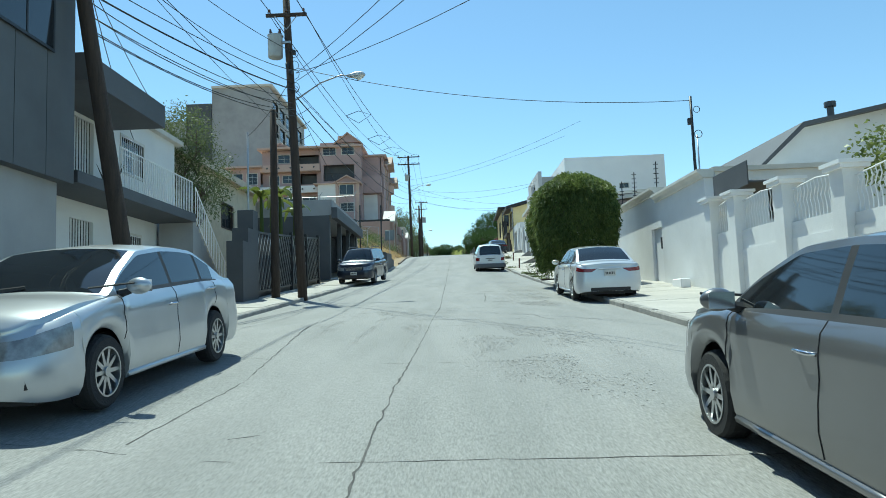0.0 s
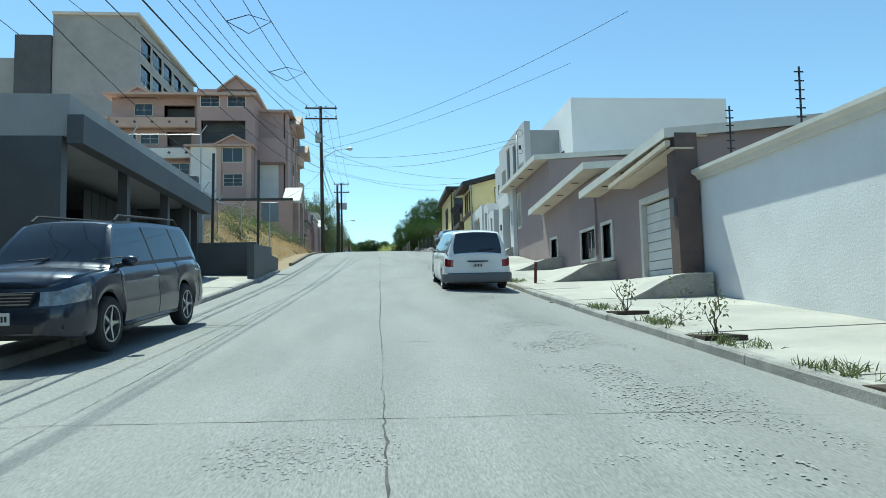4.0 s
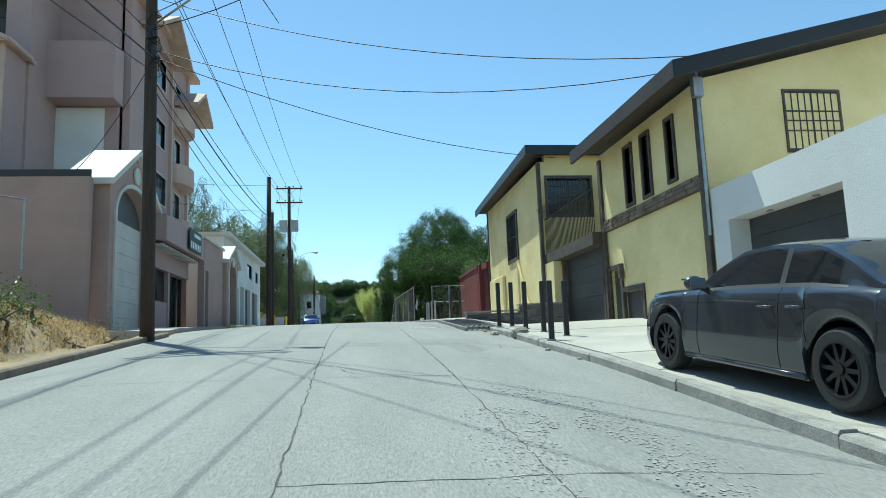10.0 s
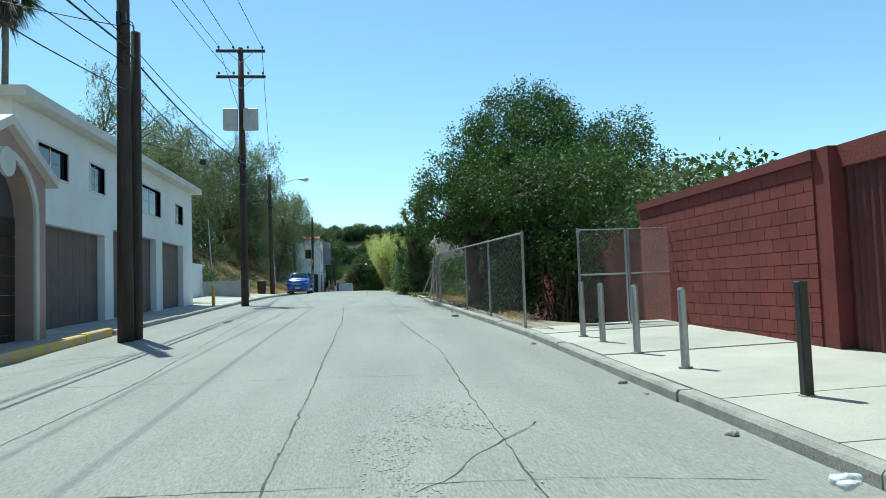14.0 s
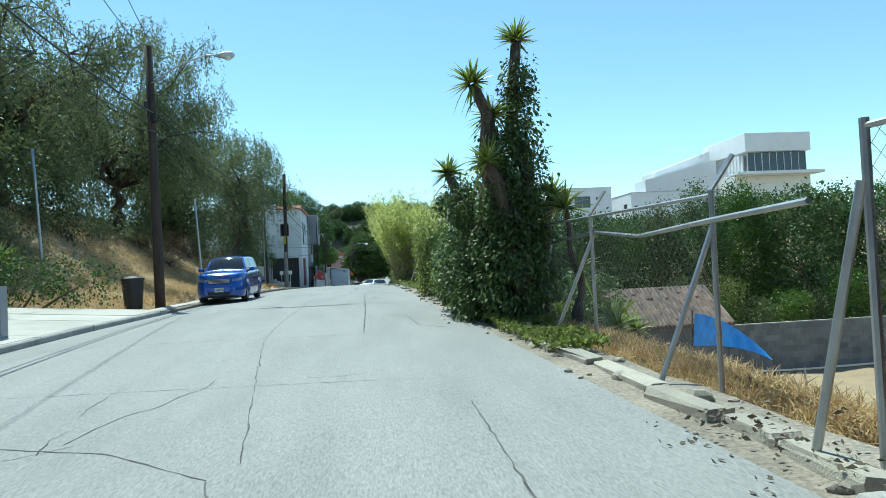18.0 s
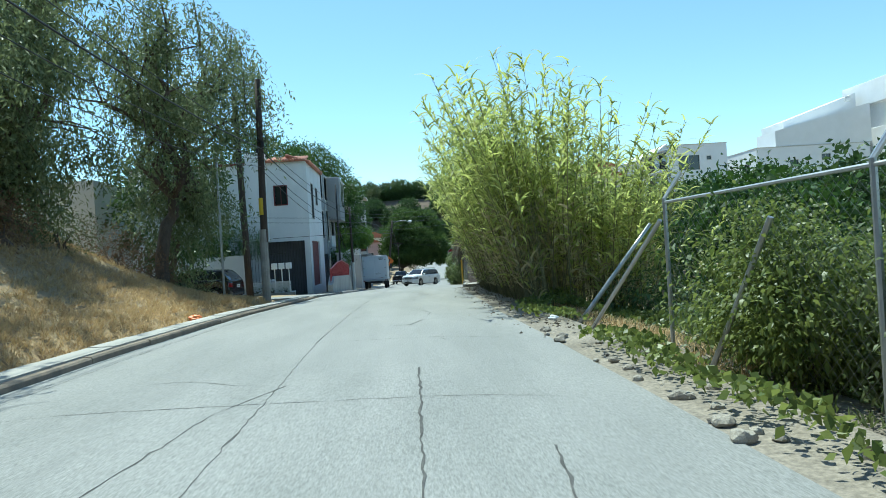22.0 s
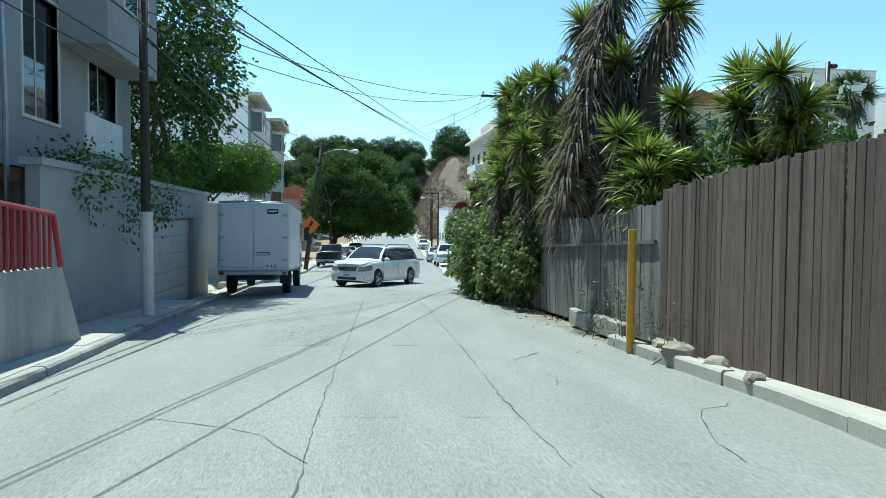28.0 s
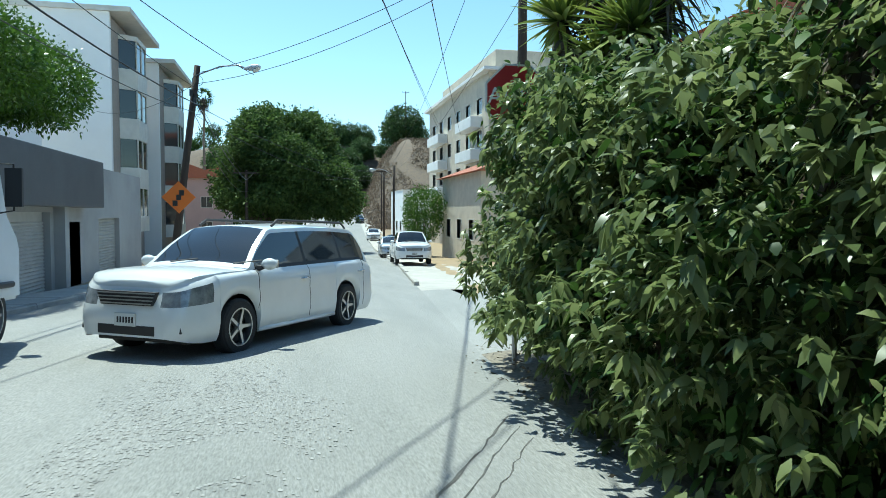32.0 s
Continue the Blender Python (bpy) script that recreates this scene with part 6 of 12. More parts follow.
for k in range(24):
    bm = bmesh.new()
    tube(bm, [(-25.8 + 0.22 * k, 175.2, 14.3), (-25.8 + 0.22 * k, 176.2, 14.7)], 0.1, 8)
    part("roof_tile", bm, M_TILER, low)
fw = thing("garden_fence", (-9, 184.5, 9.3), "black iron spiked fence on white base wall", "fence")
part("base_wall", bx(-14.6, -9.3, 184.3, 184.55, 8.6, 11.5), M_WHITE, fw, "tall white retaining wall")
part("low_wall", bx(-9.3, -7.0, 184.3, 184.5, 8.6, 9.9), M_WHITE, fw)
rail(fw, "iron_rail", "y", 184.4, -9.3, -7.2, 9.9, 11.5, M_IRON, gap=0.18)
part("planter_kerb", bx(-12.5, -6.6, 183.3, 183.45, 8.6, 9.3, 0.02), M_KERB, fw)
st_ = thing("entrance_stair", (-7.6, 185.4, 9.0), "white concrete steps beside the iron fence", "stairs")
for k in range(6):
    part("step", bx(-8.8 + 0.3 * k, -8.5 + 0.3 * k, 184.7, 185.9, 8.6, 10.2 - 0.19 * k, 0.01), M_WHITE, st_)
for k in range(3):
    bm = bx(-7.9 + 0.4 * k, -7.6 + 0.4 * k, 183.6, 183.9, 10.6, 10.95, 0.02)
    tube(bm, [(-7.75 + 0.4 * k, 183.75, 9.2), (-7.75 + 0.4 * k, 183.75, 10.62)], 0.03, 6)
    solid("mailbox", bm, M_WHITE2, "white metal mailbox on a thin post", "mailbox", "mailboxes at the white house")
# ramp wall with red rail
rp = thing("ramp_wall", (-4.5, 188, 9), "concrete ramp wall with a red railing", "wall")
bm = bmesh.new()
prism(bm, [(183.2, 8.6), (183.2, 9.55), (184.2, 10.0), (194.6, 9.75), (195.4, 8.4)], "x", -4.75, -4.45)
part("wall", bm, mat("streaked_concrete", (0.40, 0.40, 0.37), 0.85, color2=(0.30, 0.30, 0.28), scale=1.5, stretch=(2, 2, 0.4), bump=0.4, stain=0.5), rp)
M_REDR = mat("red_rail_paint", (0.34, 0.03, 0.035), 0.5, color2=(0.28, 0.028, 0.03), stain=0.15)
bm = bmesh.new()
for k in range(64):
    y = 183.5 + 0.176 * k
    z0 = interp([(183.2, 9.6), (184.2, 10.0), (194.6, 9.75)], y) - 0.05
    zt = interp([(183.5, 10.4), (187, 10.75), (190, 10.85), (194.7, 10.5)], y)
    vbox(bm, -4.615, -4.585, y - 0.03, y + 0.03, z0, zt)
part("pickets", bm, M_REDR, rp)["kind"] = "stuff"
bm = bmesh.new()
tube(bm, [(-4.6, 183.5, 10.4), (-4.6, 187, 10.75), (-4.6, 190, 10.85), (-4.6, 194.7, 10.5), (-4.6, 195.3, 8.6)], 0.04, 8)
part("handrail", bm, M_REDR, rp)
# grey building with overhang
M_GREY2 = mat("mid_grey_plaster", (0.32, 0.32, 0.32), 0.85, color2=(0.26, 0.26, 0.26), scale=0.6, bump=0.3, bump_scale=25, stain=0.35)
gb2 = thing("apartment_building", (-9, 199, 8.5), "dark grey apartment building with overhanging bays", "building")
hb = [(195.2, 196.6, 12.6, 14.6), (198.0, 199.6, 12.4, 14.8), (195.2, 196.6, 15.6, 17.4), (198.0, 199.6, 15.6, 17.4), (201.3, 203.2, 12.2, 14.8)]
shell(gb2, -18, -6.4, 193.0, 204.5, 11.4, 17.6, M_GREY2, front=1, holes=hb, near=[(-9.5, -8, 15.6, 17.2)])
for a, b, c, d in hb:
    window(gb2, "x", -6.4, 1, a, b, c, d, M_TRIM, fw=0.07, mull=1, depth=0.15)
part("bay", bx(-6.39, -5.4, 199.6, 203.4, 14.1, 17.5, 0.02), M_GREY2, gb2, "overhanging grey bay")
window(gb2, "x", -5.4, 1, 200.6, 202.4, 15.2, 17.2, M_TRIM, fw=0.07, mull=1, depth=-0.01, proud=0.05)
# recessed wall coloured darker than the building to paint the overhang's shade
part("ground_wall", bx(-9.2, -9.0, 193.2, 204.5, 8, 11.4), M_DGREY, gb2)
for y in (195.5, 199.0, 203.5):
    part("column", bx(-6.8, -6.4, y - 0.2, y + 0.2, 7.8, 11.4), M_GREY2, gb2)
part("balcony_rail", bx(-6.45, -6.35, 201.0, 203.6, 12.0, 12.9), M_WHITE, gb2)
bm = bmesh.new()
tube(bm, [(-6.2, 196.9, 8.6), (-6.2, 196.9, 12.2), (-6.3, 196.95, 15.5)], 0.05, 7)
part("pipe", bm, M_STEEL, gb2)
# beyond the truck
wl = thing("house", (-9, 226, 7), "grey garage building with roller shutter behind the truck", "house")
shell(wl, -18, -5.2, 216, 236, 5.5, 11.2, M_GREYP, front=1, holes=[(220, 224, 6.5, 9.6), (229, 232, 6.5, 9.4)])
M_SHUT = mat("pale_shutter_paint", (0.48, 0.48, 0.47), 0.5, 0.2, color2=(0.42, 0.42, 0.41), scale=2, stain=0.3)
for a, b in ((220, 224), (229, 232)):
    sh = part("shutter", bx(-5.44, -5.40, a, b, 6.5, 9.6 if a < 225 else 9.4), M_SHUT, wl, "ribbed roller shutter")
    z = 6.6
    while z < 9.35:
        bm = bmesh.new()
        tube(bm, [(-5.39, a + 0.03, z), (-5.39, b - 0.03, z)], 0.035, 6)
        part("slat", bm, M_SHUT, sh)
        z += 0.1
part("fascia", bx(-5.2, -4.55, 217.4, 227.2, 9.75, 11.25, 0.03), M_DGREY, wl, "dark grey projecting fascia")
part("pier", bx(-5.2, -4.9, 224.3, 224.7, 6.4, 9.75), M_GREYP, wl)
part("entrance", bx(-5.215, -5.2, 225.2, 226.8, 6.6, 9.3), M_BLACK, wl, "dark doorway")
dwl = thing("boundary_wall", (-5.4, 202, zr(202)), "grey wall with a pale garage door below the apartments", "wall")
part("wall", pierced("x", -5.3, 1, 0.22, 196.0, 209.5, 7.6, 11.3, [(202.2, 207.2, 7.9, 10.5)]), M_GREY2, dwl)
part("coping", bx(-5.6, -5.24, 195.95, 209.55, 11.3, 11.42), M_GREYP, dwl)
gt = part("gate", bx(-5.5, -5.46, 202.2, 207.2, 7.9, 10.5), M_SHUT, dwl, "pale grey panelled garage door")
for k in range(5):
    part("door_panel", bx(-5.46, -5.43, 202.25, 207.15, 7.95 + 0.51 * k, 8.42 + 0.51 * k, 0.012), M_SHUT, gt)
wx = thing("house", (-14, 236, 7), "bright white modern house with narrow dark windows", "house")
shell(wx, -24, -10.5, 222, 240, 8, 17.6, M_WHITE2, front=1, holes=[(229, 230.4, 13.8, 17.0), (229, 230.6, 11.6, 13.2)], near=[(-13, -11, 14.6, 15.2)])
window(wx, "x", -10.5, 1, 229, 230.4, 13.8, 17.0, M_BLACK, fw=0.06, mull=1, rows=1)
window(wx, "x", -10.5, 1, 229, 230.6, 11.6, 13.2, M_BLACK, fw=0.06, mull=1)
for i, (x, y0, y1, zt) in enumerate(((-9.0, 247.2, 256, 21.6), (-8.2, 258, 268, 20.9))):
    a4 = thing("apartment_building", (x - 4, y0, 7), "beige four-storey apartment block with window bays", "building")
    part("white_side", bx(x - 14, x, y0, y0 + 0.3, 5, zt), M_WHITE2, a4)
    part("body", bx(x - 14, x - 0.01, y0 + 0.3, y1, 5, zt - 0.2), mat("beige_plaster", (0.34, 0.29, 0.25), 0.85, color2=(0.3, 0.26, 0.225), bump=0.3, stain=0.2), a4)
    part("roof_edge", bx(x - 14.2, x + 1.2, y0 - 0.2, y1 + 0.3, zt, zt + 0.3), M_TRIM, a4)
    for z in (zt - 3.0, zt - 6.1, zt - 9.2, zt - 12.3):
        bm = bmesh.new()
        prism(bm, [(x, y0 + 2.0), (x + 1.0, y0 + 2.6), (x + 1.0, y0 + 5.4), (x, y0 + 6.0)], "z", z - 0.9, z + 0.1)
        prism(bm, [(x, y0 + 2.0), (x + 1.0, y0 + 2.6), (x + 1.0, y0 + 5.4), (x, y0 + 6.0)], "z", z + 1.9, z + 2.2)
        b4 = part("window_bay", bm, M_TRIM, a4, "angled window bay")
        bm = bmesh.new()
        prism(bm, [(x, y0 + 2.1), (x + 0.92, y0 + 2.66), (x + 0.92, y0 + 5.34), (x, y0 + 5.9)], "z", z + 0.1, z + 1.9)
        part("pane", bm, M_GLASS, b4)
        for y in (y0 + 2.62, y0 + 4.0, y0 + 5.38):
            part("mullion", bx(x + 0.9, x + 0.97, y - 0.05, y + 0.05, z + 0.1, z + 1.9), M_TRIM, b4)


# ---- utility poles, lamps, cables ----
M_TANK = mat("grey_transformer_paint", (0.40, 0.42, 0.42), 0.5, 0.2, color2=(0.33, 0.34, 0.34), scale=4, stain=0.3)
M_CERAM = mat("brown_porcelain", (0.09, 0.045, 0.03), 0.25)
M_LAMPHEAD = mat("lamp_head_aluminium", (0.52, 0.53, 0.53), 0.45, 0.5, stain=0.2)
M_LENS = mat("lamp_glass_cover", (0.65, 0.65, 0.6), 0.15, spec=0.7)
POLES = "utility poles along the street"


def pole(x, y, top, label, lean=(0.0, 0.0), r=0.15, z0=None, m=None, name="utility_pole"):
    z0 = surf(max(lx(y), min(rx(y), x)), y) if z0 is None else z0
    p = thing(name, (x, y, z0), label, "pole", POLES)
    bm = bmesh.new()
    pts = [(x + lean[0] * f, y + lean[1] * f, z0 - 0.4 + (top - z0 + 0.4) * f) for f in (0, 0.25, 0.5, 0.75, 1)]
    tube(bm, pts, [r, r * 0.94, r * 0.87, r * 0.8, r * 0.72], 12)
    part("shaft", bm, m or M_POLE, p, smooth=True)
    return p


def arm(p, x, y, z, half, n=4, thick=0.05):
    """Crossarm with pin insulators and two braces."""
    bx0 = bx(x - half, x + half, y - 0.22, y - 0.22 + 2 * thick, z - 0.06, z + 0.06, 0.008)
    a = part("crossarm", bx0, M_POLE, p)
    for k in range(n):
        q = x - half + 0.12 + (2 * half - 0.24) * k / max(1, n - 1)
        bm = bmesh.new()
        tube(bm, [(q, y - 0.17, z + 0.05), (q, y - 0.17, z + 0.12), (q, y - 0.17, z + 0.14), (q, y - 0.17, z + 0.2), (q, y - 0.17, z + 0.24)], [0.014, 0.014, 0.05, 0.055, 0.025], 8)
        part("insulator", bm, M_CERAM, a)
    for s in (-1, 1):
        bm = bmesh.new()
        tube(bm, [(x + s * half * 0.55, y - 0.22, z - 0.05), (x, y - 0.18, z - 0.55)], 0.015, 5)
        part("brace", bm, M_STEEL, p)


def can(p, x, y, z, r=0.27, h=0.85):
    """Oil-filled transformer with bushings."""
    bm = bmesh.new()
    tube(bm, [(x, y, z - h / 2), (x, y, z - h / 2 + 0.05), (x, y, z + h / 2 - 0.08), (x, y, z + h / 2 - 0.02), (x, y, z + h / 2)], [r * 0.93, r, r, r * 1.06, r * 0.6], 18)
    t = part("transformer", bm, M_TANK, p, "round grey transformer tank", True)
    for s in (-1, 1):
        bm = bmesh.new()
        tube(bm, [(x + s * r * 0.5, y, z + h / 2 - 0.03), (x + s * r * 0.6, y, z + h / 2 + 0.1), (x + s * r * 0.66, y, z + h / 2 + 0.24)], [0.05, 0.06, 0.03], 8)
        part("bushing", bm, M_CERAM, t)
    part("bracket", bx(x + r * 0.6, x + r + 0.3, y - 0.05, y + 0.05, z + 0.1, z + 0.18), M_STEEL, p)


def street_lamp(p, a, b, head):
    """Bracket arm and a cobra-head lamp."""
    a, b = Vector(a), Vector(b)
    bm = bmesh.new()
    tube(bm, [a, a.lerp(b, 0.5) + Vector((0, 0, 0.22)), a.lerp(b, 0.85) + Vector((0, 0, 0.16)), b], 0.028, 8)
    part("lamp_arm", bm, M_STEEL, p, smooth=True)
    d = Vector((b.x - a.x, b.y - a.y, 0)).normalized()
    bm = bmesh.new()
    tube(bm, [b - d * 0.05, b + d * 0.1, b + d * head * 0.5, b + d * head * 0.85, b + d * head], [0.05, 0.085, 0.14, 0.12, 0.03], 12)
    h = part("lamp_head", bm, M_LAMPHEAD, p, "grey cobra-head street lamp", True)
    bm = bmesh.new()
    c = b + d * head * 0.62
    bmesh.ops.create_uvsphere(bm, u_segments=12, v_segments=6, radius=1.0, matrix=Matrix.Translation((c.x, c.y, c.z - 0.09)) @ Matrix.Diagonal((0.13, 0.13, 0.09, 1)))
    part("lens", bm, M_LENS, h, smooth=True)


def cable(a, b, sag=0.5, r=0.012, label="thin black overhead cable", n=12):
    bm = bmesh.new()
    a, b = Vector(a), Vector(b)
    tube(bm, [a.lerp(b, i / n) - Vector((0, 0, sag * 4 * (i / n) * (1 - i / n))) for i in range(n + 1)], r, 5)
    return solid("cable", bm, M_WIRE, label, "cable", "overhead cables", smooth=True)


def clutter(p, x, y, z, n, seed):
    """Coils, clamps and small boxes of the telephone lines."""
    rg = random.Random(seed)
    for k in range(n):
        zz = z + rg.uniform(-0.7, 0.7)
        a = rg.uniform(0, 6.28)
        if k % 3 == 0:
            part("junction_box", bx(x + 0.14 * math.cos(a) - 0.06, x + 0.14 * math.cos(a) + 0.06, y - 0.22, y - 0.1, zz, zz + rg.uniform(0.15, 0.35), 0.01), M_BLACK, p)
        else:
            bm = bmesh.new()
            rr = rg.uniform(0.1, 0.22)
            tube(bm, [(x + 0.12 + rr * math.cos(t), y - 0.16, zz + rr * math.sin(t)) for t in [i * 0.7 for i in range(10)]], 0.012, 4)
            part("cable_coil", bm, M_WIRE, p)


wl = "dark wooden utility pole"
PA = (-6.55, 14.2)
p = pole(*PA, 11.6, "leaning dark wooden utility pole by the pavement", (-1.5, -0.5), 0.19, zr(14))
clutter(p, -7.75, 13.8, 9.0, 7, 1)
p = pole(-5.3, 24.2, 13.9, wl + " with transformer and lamp", (-0.45, 0), 0.17, zr(24))
arm(p, -5.68, 24.2, 12.35, 0.75, n=3)
can(p, -6.12, 24.1, 11.2)
clutter(p, -5.55, 24.2, 10.2, 8, 2)
street_lamp(p, (-5.5, 24.2, 9.15), (-3.45, 24.0, 9.95), 0.62)
p = pole(-6.35, 24.5, 8.95, "shorter dark wooden stub pole", (0, 0), 0.16, zr(24))
pole(-8.2, 27.5, 9.0, "thin grey steel service mast between the houses", (0, 0), 0.05, zr(27), M_STEEL, "service_mast")
p = pole(8.2, 22.3, 8.15, "slim dark service mast behind the garden wall", (0.0, 0), 0.06, zr(22), M_BLACK, "service_mast")
clutter(p, 8.2, 22.3, 7.5, 3, 3)
pole(8.45, 22.6, 6.9, "thin steel conduit mast behind the garden wall", (0.0, 0), 0.035, zr(22), M_STEEL, "service_mast")
p = pole(8.0, 63.3, 13.1, "steel service mast on the white house", (0, 0), 0.05, zr(63), M_STEEL, "service_mast")
clutter(p, 8.0, 63.3, 12.6, 3, 4)
p = pole(-4.65, 82.3, 20.4, wl + " with two crossarms and a lamp", (-0.1, 0), 0.17)
arm(p, -4.7, 82.3, 20.2, 1.35, n=4)
arm(p, -4.7, 82.3, 19.3, 1.35, n=4)
can(p, -4.95, 82.0, 17.6, 0.24, 0.75)
clutter(p, -4.7, 82.3, 15.3, 9, 5)
street_lamp(p, (-4.6, 82.2, 15.9), (-2.6, 81.4, 16.5), 0.6)
p = pole(-4.7, 106.2, 17.9, wl + " leaning slightly", (0.0, 0), 0.17)
clutter(p, -4.7, 106.2, 15.4, 6, 6)
pole(-4.6, 106.55, 15.8, "second dark pole beside the first", (0.05, 0), 0.14)
p = pole(-5.0, 122.3, 21.1, wl + " with two crossarms and boxes", (0.0, 0), 0.17)
arm(p, -4.97, 122.3, 20.9, 1.1, n=4)
arm(p, -4.97, 122.3, 19.7, 1.1, n=4)
for s in (-0.45, 0.45):
    part("transformer_box", bx(-5.0 + s - 0.32, -5.0 + s + 0.32, 121.9, 122.15, 17.2, 18.2, 0.03), M_TANK, p, "square grey equipment box")
clutter(p, -5.0, 122.3, 15.6, 7, 7)
p = pole(-6.4, 141.5, 18.5, wl + " with a lamp below the bank", (-0.1, 0), 0.17)
clutter(p, -6.45, 141.5, 16.4, 6, 8)
street_lamp(p, (-6.45, 141.4, 17.2), (-4.2, 141.2, 18.05), 0.6)
pole(-11.8, 122.6, 17.9, "slim mast on the garage roof", (0, 0), 0.06, 12, M_BLACK, "service_mast")
for x, y, t in ((-11.2, 144.0, 15.6), (-7.6, 152.5, 14.5)):
    pole(x, y, t, "thin pale leaning post on the bank", (-0.25, 0), 0.06, ground_z(x, y), M_STEEL, "service_mast")
pole(3.0, 157.98, 11.35, "pale leaning steel post at the cane thicket", (1.67, 0), 0.05, 9.71, M_STEEL, "leaning_post")
p = pole(10.45, 198.7, 14.2, "dark steel post with insulators above the fence", (0.1, 0), 0.07, ground_z(10.45, 198.7), M_BLACK, "insulator_post")
for z in (12.3, 12.9, 13.5, 14.1):
    part("insulator", bx(10.58, 10.76, 198.62, 198.74, z - 0.05, z + 0.05, 0.03), M_BLACK, p)
p = pole(-6.05, 173.2, 18.6, wl + " with a yellow band", (0.15, 0), 0.16)
bm = bmesh.new()
tube(bm, [(-6.0, 173.2, 13.0), (-6.0, 173.2, 13.7)], 0.148, 12)
part("yellow_band", bm, mat("yellow_band_paint", (0.6, 0.42, 0.03), 0.6), p, "yellow painted band")
bm = bmesh.new()
tube(bm, [(-6.05, 173.2, 9.3), (-6.02, 173.2, 12.4)], [0.172, 0.165], 12)
part("pale_base", bm, M_KERB, p, "pale concrete sleeve on the pole foot")
clutter(p, -5.95, 173.2, 15.6, 6, 9)
p = pole(-9.0, 183.0, 20.3, "leaning dark wooden pole by the white house", (-0.25, 0), 0.2, zr(183))
bm = bmesh.new()
tube(bm, [(-7.6, 172.6, 9.4), (-7.6, 172.6, 15.2)], 0.05, 7)
solid("service_mast", bm, M_STEEL, "thin pale steel mast by the bank", "pole", POLES)
p = pole(-4.6, 199.4, 15.0, "slim pole with pale base before the grey building", (-0.05, 0), 0.11)
bm = bmesh.new()
tube(bm, [(-4.6, 199.4, zr(199) - 0.1), (-4.61, 199.4, 10.6)], 0.125, 12)
part("pale_base", bm, M_TRIM, p, "pale painted pole base")
pole(-5.0, 193.2, 16.2, "dark service mast before the grey building", (0, 0), 0.08, zr(193), M_BLACK, "service_mast")
p = pole(8.2, 222.0, 17.6, wl + " with one crossarm at the corner", (0, 0), 0.17, zr(222))
arm(p, 8.2, 222.0, 17.5, 1.15, n=4)
p = pole(-3.1, 230.8, 15.3, "leaning wooden pole with a lamp beyond the truck", (1.1, 0), 0.16, zr(230))
clutter(p, -2.1, 230.8, 14.0, 5, 10)
street_lamp(p, (-2.05, 230.7, 14.9), (-0.1, 229.4, 15.0), 0.65)
for x, y, t in ((-1.9, 258, 13.0), (12.6, 286, 15.0), (16.2, 316, 17.0), (33.5, 396, 44.5)):
    p = pole(x, y, t, "distant wooden utility pole", (0, 0), 0.14, ground_z(x, y) if x < lx(y) or x > rx(y) else zr(y))
    arm(p, x, y, t - 0.25, 1.0, n=3)
p = pole(9.4, 256, 13.4, "distant wooden pole with a street lamp", (0, 0), 0.1, zr(256) - 0.1)
street_lamp(p, (9.4, 256, 12.6), (7.9, 255.6, 13.0), 0.5)

# power lines on the crossarms
TOPS = [(-8.0, 13.6, 11.3), (-5.7, 24.1, 12.55), (-4.7, 82.1, 20.4), (-4.97, 122.1, 21.1), (-6.5, 141.5, 18.3), (-5.95, 173.2, 18.4), (-9.2, 183.0, 20.0)]
for dx in (-0.62, 0.62):
    cable((TOPS[1][0] + dx, TOPS[1][1], TOPS[1][2]), (-4.7 + dx * 1.9, 82.1, 20.45), 1.5, 0.016)
    cable((-4.7 + dx * 1.9, 82.1, 20.45), (-4.97 + dx * 1.55, 122.1, 21.1), 0.8, 0.013)
    cable((-4.7 + dx * 0.9, 82.1, 19.5), (-4.97 + dx * 0.75, 122.1, 19.9), 0.9, 0.012)
    cable((-4.97 + dx * 1.55, 122.1, 21.1), (-6.5 + dx * 0.3, 141.5, 18.35), 0.5, 0.012)
    cable((TOPS[1][0] + dx, TOPS[1][1], TOPS[1][2]), (-5.2 + dx, -18, 10.6), 0.7, 0.016)
    cable((TOPS[1][0] + dx * 1.1, 24.1, 12.5), (-4.7 + dx * 1.5, 82.1, 19.55), 1.9, 0.013)
# spacers that hold the pairs apart
for f in (0.3, 0.48, 0.66):
    bm = bmesh.new()
    zc = 12.55 + (20.45 - 12.55) * f - 1.5 * 4 * f * (1 - f)
    yc, xc, w = 24.1 + 58 * f, -5.7 + 1.0 * f, 0.62 * (1 + 0.9 * f)
    tube(bm, [(xc - w, yc, zc), (xc, yc, zc - 0.5), (xc + w, yc, zc), (xc, yc, zc + 0.28), (xc - w, yc, zc)], 0.02, 5)
    solid("cable_spacer", bm, M_WIRE, "black cable spacer on the power lines", "spacer", "cable spacers")
# telephone bundles, pole to pole
LOW = [((-4.9, -20, 7.2), (-7.6, 13.9, 8.8)), ((-7.6, 13.9, 8.8), (-5.5, 24.1, 9.7)), ((-5.5, 24.1, 9.7), (-4.7, 82.2, 15.4)), ((-4.7, 82.2, 15.4), (-4.7, 106.1, 15.6)), ((-4.7, 106.1, 15.6), (-5.0, 122.2, 15.9)), ((-5.0, 122.2, 15.9), (-6.45, 141.4, 16.6)), ((-6.45, 141.4, 16.6), (-5.95, 173.1, 16.0)), ((-5.95, 173.1, 16.0), (-4.65, 199.3, 14.6)), ((-4.65, 199.3, 14.6), (-2.1, 230.6, 14.2)), ((-2.1, 230.6, 14.2), (-1.9, 258, 12.6))]
